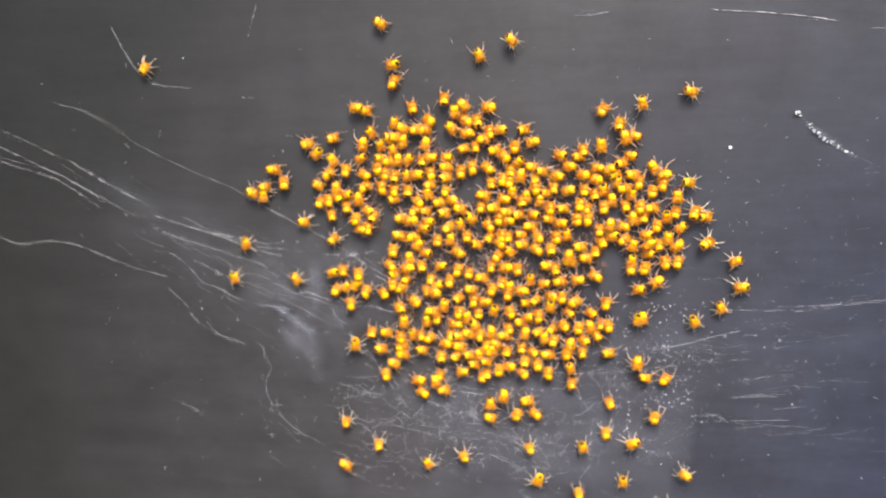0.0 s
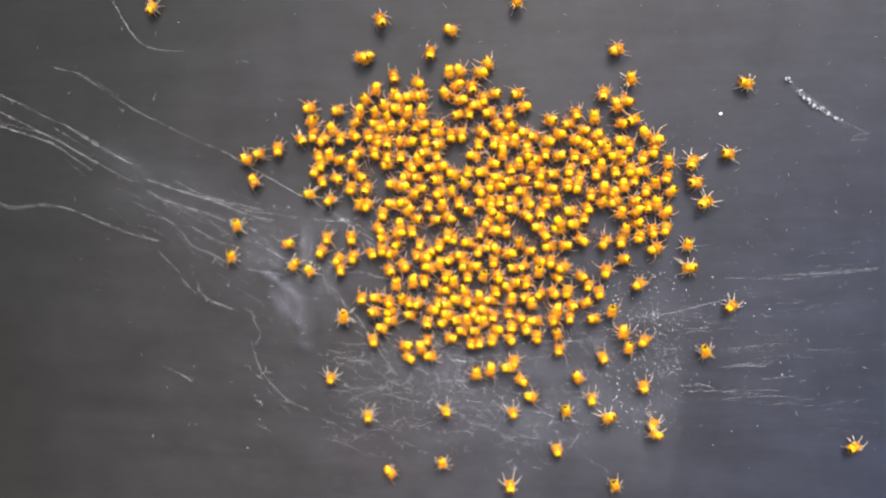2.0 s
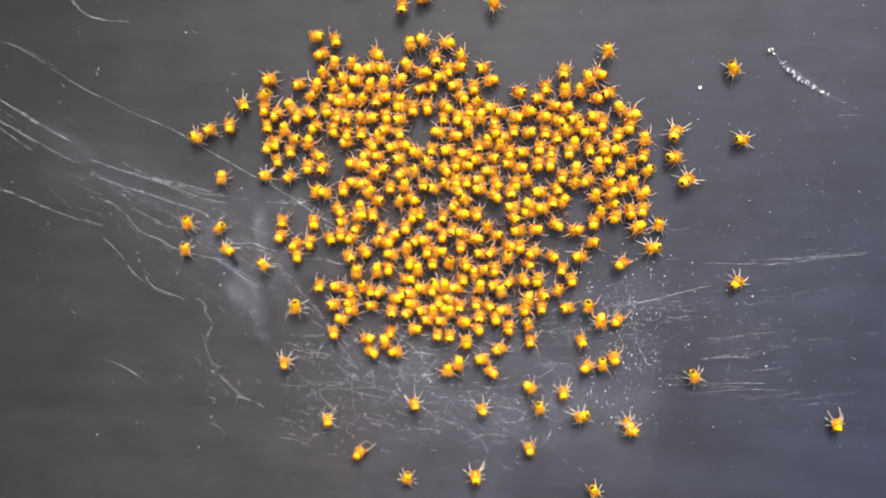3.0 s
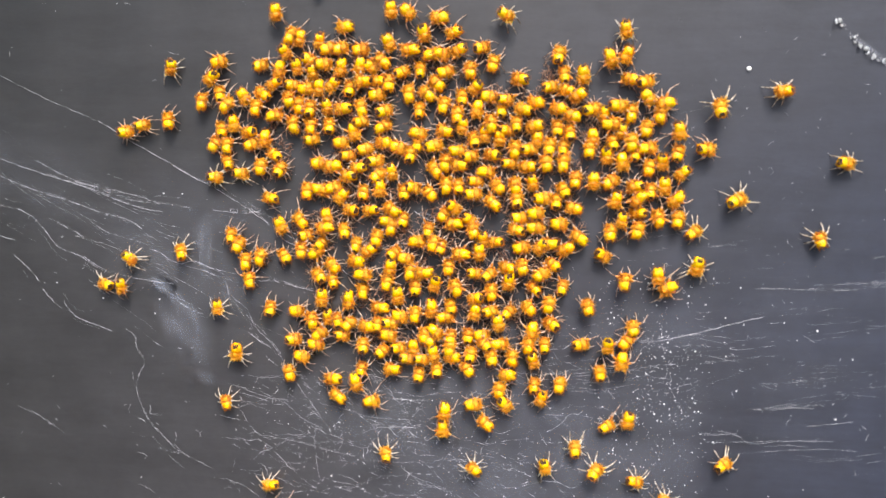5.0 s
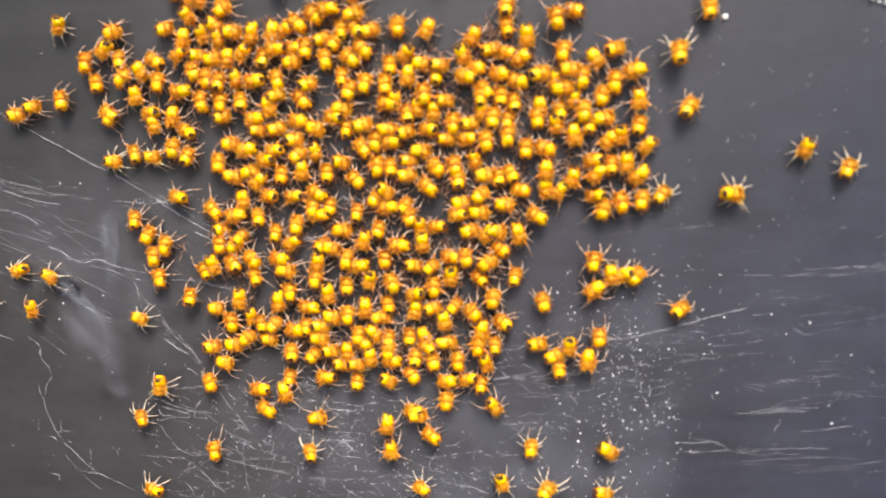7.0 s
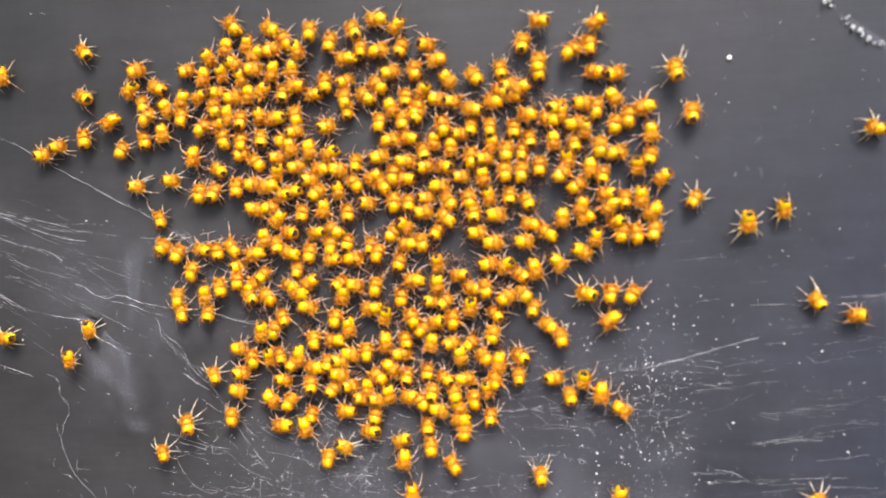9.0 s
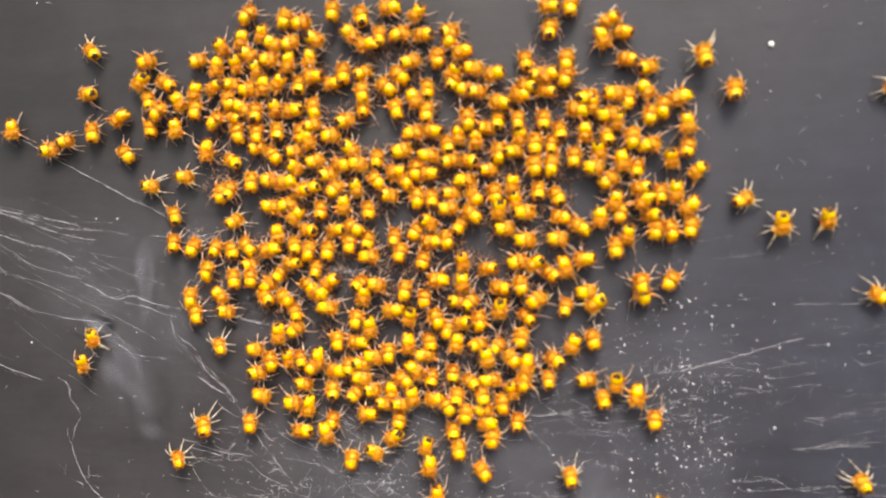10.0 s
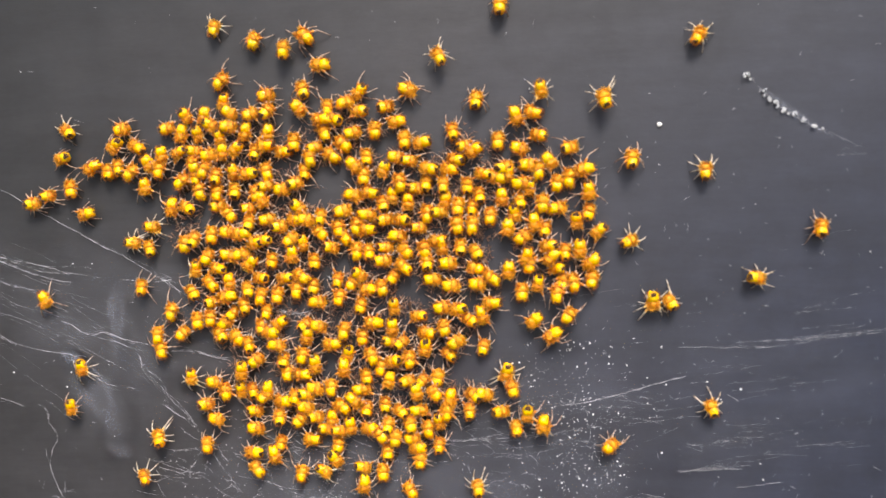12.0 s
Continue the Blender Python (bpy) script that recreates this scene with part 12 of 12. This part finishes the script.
    crawl(19, 0.25, (0, -4.09, -19.36, 110), (0.5, -4.28, -19.23, 110), (1, -4.72, -18.91, 110), (1.5, -4.67, -19.12, 110), (2, -4.66, -18.96, 110), (3, -4.51, -19.05, 110), (3.2, -4.45, -19.2, 110), (4.8, -4.83, -18.96, 142), (5, -4.72, -18.85, 142), (5.5, -5.02, -18.8, 142), (6, -4.84, -19.07, 142), (7, -4.67, -18.96, 142), (12, -4.67, -18.96, 142))
    crawl(15, 0.25, (0, -10.61, -20.51, 110), (0.5, -11.18, -19.88, 110), (1, -11.47, -19.28, 110), (2, -11.28, -19.09, 110), (2.5, -10.89, -18.92, 110), (3, -10.82, -18.81, 110), (3.2, -10.8, -18.96, 110), (4.8, -11.32, -18.23, 99), (5, -11.27, -18.06, 99), (5.5, -11.62, -17.73, 99), (6, -11.74, -17.54, 99), (6.5, -11.94, -17.09, 99), (7, -11.98, -16.78, 99), (7.2, -11.76, -16.76, 73), (8.8, -10.96, -14.2, 73), (8.9, -10.91, -14.1, 21), (9, -10.85, -14, -30), (9.5, -10.33, -13.79, -30), (10, -10.3, -13.94, -30), (10.5, -10.39, -13.92, -30), (11.5, -9.87, -13.94, -30), (12, -9.85, -13.86, -30))
    crawl(16, 0, (0, -19.34, -19.71, 90), (0.5, -19.48, -19.66, 90), (1, -19.55, -19.9, 90), (1.5, -18.85, -20.18, 90), (2, -19.24, -20.11, 90), (3, -19.22, -20.8, 90), (3.2, -19.25, -21.22, 90), (4, -19.74, -21.16, 138), (4.8, -20.22, -21.1, 186), (5.5, -20.32, -20.74, 186), (6, -20.25, -20.88, 161), (7, -23.26, -19.87, 161), (12, -23.26, -19.87, 186))
    crawl(17, 0, (0, 1.03, -19.07, 283), (1.5, 0.74, -18.76, 283), (2, 0.47, -18.53, 283), (2.5, 0.65, -18.64, 283), (3.2, 0.65, -18.69, 283), (4.8, 0.18, -18.66, 283), (5, 0.4, -18.5, 283), (5.5, 0.01, -18.43, 283), (6, 0.22, -18.66, 283), (7, 0.49, -18.5, 283), (12, 0.49, -18.5, 283))
    crawl(18, 0.25, (0, 5.83, -18.4, 205), (1.5, 4.9, -18.72, 205), (2.5, 4.48, -19.14, 205), (3, 4.55, -19.23, 205), (3.2, 4.55, -19.16, 205), (4, 4.15, -18.95, 132), (4.8, 3.74, -18.75, 58), (5, 4, -18.57, 58), (5.5, 3.41, -18.61, 58), (6, 3.33, -18.79, 58), (12, 3.33, -18.78, 58))
    crawl(19, 0, (0, 9, -25, 93), (1, 7.3, -23.4, 93), (1.5, 8.65, -19.15, 94), (2.5, 8.83, -19.96, 45), (2.85, 8.73, -19.91, 107), (3.2, 8.62, -19.87, 169), (4.8, 6.65, -19.49, 169), (4.87, 6.71, -19.42, 229), (4.93, 6.77, -19.34, 289), (5, 6.83, -19.26, 349), (5.5, 6.26, -19.05, 349), (6, 6.45, -19.25, 349), (7, 6.89, -18.98, 349), (12, 6.89, -18.98, 349))
    crawl(15, 0, (0, 11.05, -6.14, -68), (1, 11.3, -9.5, -68), (1.5, 12.89, -10.8, -68), (2.5, 13.52, -13.74, -78), (3, 14.22, -15.19, -64), (3.2, 14.24, -15.05, -117), (4.8, 13.05, -17.42, -117), (4.9, 12.97, -17.56, -40), (5, 12.9, -17.71, 37), (5.5, 13.28, -17.89, -12), (6, 15.13, -18.27, -12), (6.5, 16.34, -18.03, 11), (6.75, 16.54, -19.45, -35), (7, 16.73, -20.87, -82), (7.1, 16.82, -20.87, -7), (7.2, 16.91, -20.87, 68), (8.8, 18.33, -17.27, 68), (9, 18.4, -17.11, 18), (9.5, 19.19, -16.85, 18), (9.75, 18.79, -16.2, 70), (10, 18.39, -15.55, 121), (10.5, 18.5, -13.31, 87), (12, 16.9, -9.18, 111))
    crawl(12, 0, (0, -22.85, -22.03, -27), (0.5, -21.32, -22.8, -27), (1, -20.25, -23.32, -43), (1.5, -18.82, -24.67, -43), (2.5, -16.19, -26.45, -34), (2.85, -16.24, -24.81, 29), (3.2, -16.28, -23.17, 92), (4, -18.07, -23.01, 133), (4.8, -19.86, -22.85, 175), (4.9, -19.86, -22.85, 120), (5, -19.86, -22.85, 65), (5.5, -19.11, -21.21, 65), (6, -18.59, -21.1, 88), (6.5, -18.52, -19.07, 88), (7, -18.69, -16.92, 95), (7.2, -18.63, -16.24, 137), (8.8, -30.5, -29, 215), (12, -31, -31, 215))
    crawl(17, 0, (0, 34, -3, 97), (3.6, 34, -3, 142), (7.2, 34, -3, 188), (8.8, 18.49, -5.17, 188), (9, 18.48, -4.87, 125), (9.5, 19.37, -4.15, 125), (10.5, 18.49, -5.11, 161), (11, 16.6, -4.45, 161), (11.5, 15.5, -2.93, 126), (12, 14.21, -2, 125))
    crawl(11, 0.25, (0, 2.94, -4.53, 87), (1, 2.91, -4.45, 87), (1.5, 3.54, -4.59, 87), (2, 3.87, -4.62, 87), (2.5, 3.89, -4.79, 87), (2.85, 3.9, -4.67, 40), (3.2, 3.9, -4.55, -7), (4.8, 5.69, -4.76, -7), (4.9, 5.69, -4.76, 40), (5, 5.69, -4.76, 87), (5.5, 5.63, -4.16, 87), (6, 5.59, -4.13, 87), (6.5, 6.05, -4.48, 87), (7.2, 6.23, -4.06, 87), (8.8, 6.27, -4.22, 87), (9.5, 6.39, -4.17, 87), (10, 6.07, -3.68, 101), (10.5, 5.89, -2.72, 101), (11, 6.69, -1.34, 60), (12, 6.69, -1.34, 87))
    crawl(3, 0, (0, -15.08, 13.84, 105), (1.5, -15.54, 13.17, 105), (2.5, -16.86, 13.82, 105), (3, -17.67, 14.13, 105), (3.1, -17.88, 14.28, 34), (3.2, -18.09, 14.43, -36), (4.8, -12.32, 10.19, -36), (6, -12.32, 10.19, -95), (7.2, -12.32, 10.19, -153), (8.8, -18.5, 7.11, -153), (10.4, -18.5, 7.11, -209), (12, -18.5, 7.11, -265))
    crawl(10, 0.15, (0, -12.04, 14.56, 85), (0.5, -11.69, 14.61, 85), (1, -11.78, 14.98, 85), (1.5, -12.33, 15.13, 85), (2, -12.62, 15.52, 85), (2.5, -12.13, 16.54, 85), (3.2, -11.64, 16.83, 85), (4.8, -11.64, 16.83, 75), (5.2, -11.64, 16.83, 16), (5.6, -11.64, 16.83, -44), (6, -11.64, 16.83, -103), (8.8, -14.64, 3.87, -103), (9.87, -14.64, 3.87, -44), (10.93, -14.64, 3.87, 16), (12, -14.64, 3.87, 75))
    crawl(2, 0, (0, -29.96, 5.69, 265), (0.5, -29.84, 5.48, 265), (1, -30.24, 5.18, 265), (1.5, -30.4, 4.53, 295), (2.5, -29.55, 2.72, 295), (3, -28.61, 2.1, 265), (3.1, -28.61, 2.11, 322), (3.2, -28.61, 2.12, 379), (4.8, -21.23, 4.73, 379), (6, -21.23, 4.73, 329), (7.2, -21.23, 4.73, 278), (9, -19.98, -4, 278), (10.5, -19.98, -4, 341), (12, -19.98, -4, 404))
    crawl(17, 0, (0, 27, -27, 90), (0.5, 27, -26, 90), (1, 24.3, -22.5, 104), (1.5, 25.62, -21.81, 112), (1.75, 26.34, -21.36, 72), (2, 27.06, -20.92, 32), (2.25, 26.9, -20.53, 72), (2.5, 26.73, -20.14, 113), (3, 26.54, -19.21, 101), (3.2, 26.19, -18.68, 102), (12, 26.19, -18.68, 102))
    crawl(18, 0.15, (0, -3.24, -22.63, -112), (1.5, -5.16, -27.29, -112), (1.75, -5, -27, -186), (2, -4.84, -26.7, -260), (2.5, -4.77, -26.29, -260), (3, -5.11, -25.68, -260), (3.2, -5.03, -25.84, -260), (4.8, -5.03, -25.84, -285), (12, -5.03, -25.84, -285))
    crawl(19, 0.08, (0, -14.32, -21.45, -54), (1.5, -12.18, -24.4, -54), (2.5, -11.55, -25.01, -100), (3, -11.61, -26.12, -100), (3.2, -11.23, -26.46, -100), (4, -11.23, -26.46, -174), (4.8, -11.23, -26.46, -248), (12, -11.23, -26.46, -248))
    crawl(0, 0, (0, -17.89, 21.48, -36), (1, -13.6, 17.4, -36), (1.5, -12.4, 17.55, -36), (2.5, -9.84, 17.58, 1), (3.2, -9.84, 17.58, 30), (4.8, -9.84, 17.58, 89), (5.9, -9.84, 17.58, 19), (7, -9.84, 17.58, -52), (9, -3.45, 9.32, -52), (10.5, -3.45, 9.32, 19), (12, -3.45, 9.32, 89))
    crawl(16, 0.25, (0, 10.79, -21.46, 144), (1.5, 9.37, -20.44, 144), (2.5, 8.99, -20.47, 170), (3.2, 8.99, -20.47, 170), (4.8, 8.99, -20.47, 146), (12, 8.99, -20.47, 146))
    crawl(17, 0, (0, 4.97, -22.52, -91), (1.5, 4.94, -24.94, -91), (2.5, 5.79, -26.49, -61), (7.25, 5.79, -26.49, -139), (12, 5.79, -26.49, -217))
    crawl(6, 0.25, (0, -16.73, 17.77, -172), (1.5, -18.31, 17.55, -172), (2, -17.21, 18.54, -245), (2.5, -16.11, 19.53, -318), (4.85, -16.11, 19.53, -373), (7.2, -16.11, 19.53, -429), (8.8, -13, 11.54, -429), (10.4, -13, 11.54, -375), (12, -13, 11.54, -321))
    crawl(13, 0, (0, 2.16, -7.72, 121), (1.6, 2.16, -7.72, 186), (3.2, 2.16, -7.72, 250), (4.8, 0.1, -13.43, 250), (7.2, 0.1, -13.43, 310), (9.5, 7.63, -22.28, 310), (10.33, 7.63, -22.28, 367), (11.17, 7.63, -22.28, 424), (12, 7.63, -22.28, 481))
    crawl(15, 0, (0, -41.1, 17.97, 59), (1, -39.76, 20.18, 59), (12, -39.76, 20.18, 117))
    crawl(12, 0.08, (0, -16.77, 16.19, 66), (0.5, -17.02, 16.13, 66), (1, -17.47, 15.7, 66), (1.25, -17.69, 15.72, 141), (1.5, -17.91, 15.74, 217), (2, -18.61, 15.22, 217), (2.5, -18.9, 12.97, 263), (2.73, -18.9, 12.97, 317), (2.97, -18.9, 12.97, 371), (3.2, -18.9, 12.97, 426), (4.8, -18.13, 12.46, 426), (6, -18.13, 12.46, 350), (7.2, -18.13, 12.46, 274), (8.8, -17.83, 7.63, 274), (10.4, -17.83, 7.63, 350), (12, -17.83, 7.63, 426))
    crawl(4, 0, (0, -15.04, 4.17, 44), (3.2, -15.04, 4.17, 27), (4.8, -11.43, 5.99, 27), (6, -11.43, 5.99, 78), (7.2, -11.43, 5.99, 128), (9, -17.26, 13.36, 128), (9.5, -17.25, 13.33, 86), (10, -17.24, 13.31, 44), (12, -16.31, 13.75, 44))
    crawl(11, 0, (0, -23.41, 5.19, 87), (3.2, -23.41, 5.19, 87), (4.8, -23.11, 4.66, 87), (6.5, -23.11, 4.66, 146), (8.8, -33.19, 11.47, 146), (8.9, -33.39, 11.21, 209), (9, -33.59, 10.94, 271), (10.5, -33.45, 4.62, 271), (12, -30.42, -1.49, 296))
    crawl(19, 0, (0, -12.09, 6.06, 72), (3, -12.09, 6.06, 112), (5.5, -16.67, 17.38, 112), (12, -16.67, 17.38, 72))
    build_gap_fuzz()


motions()
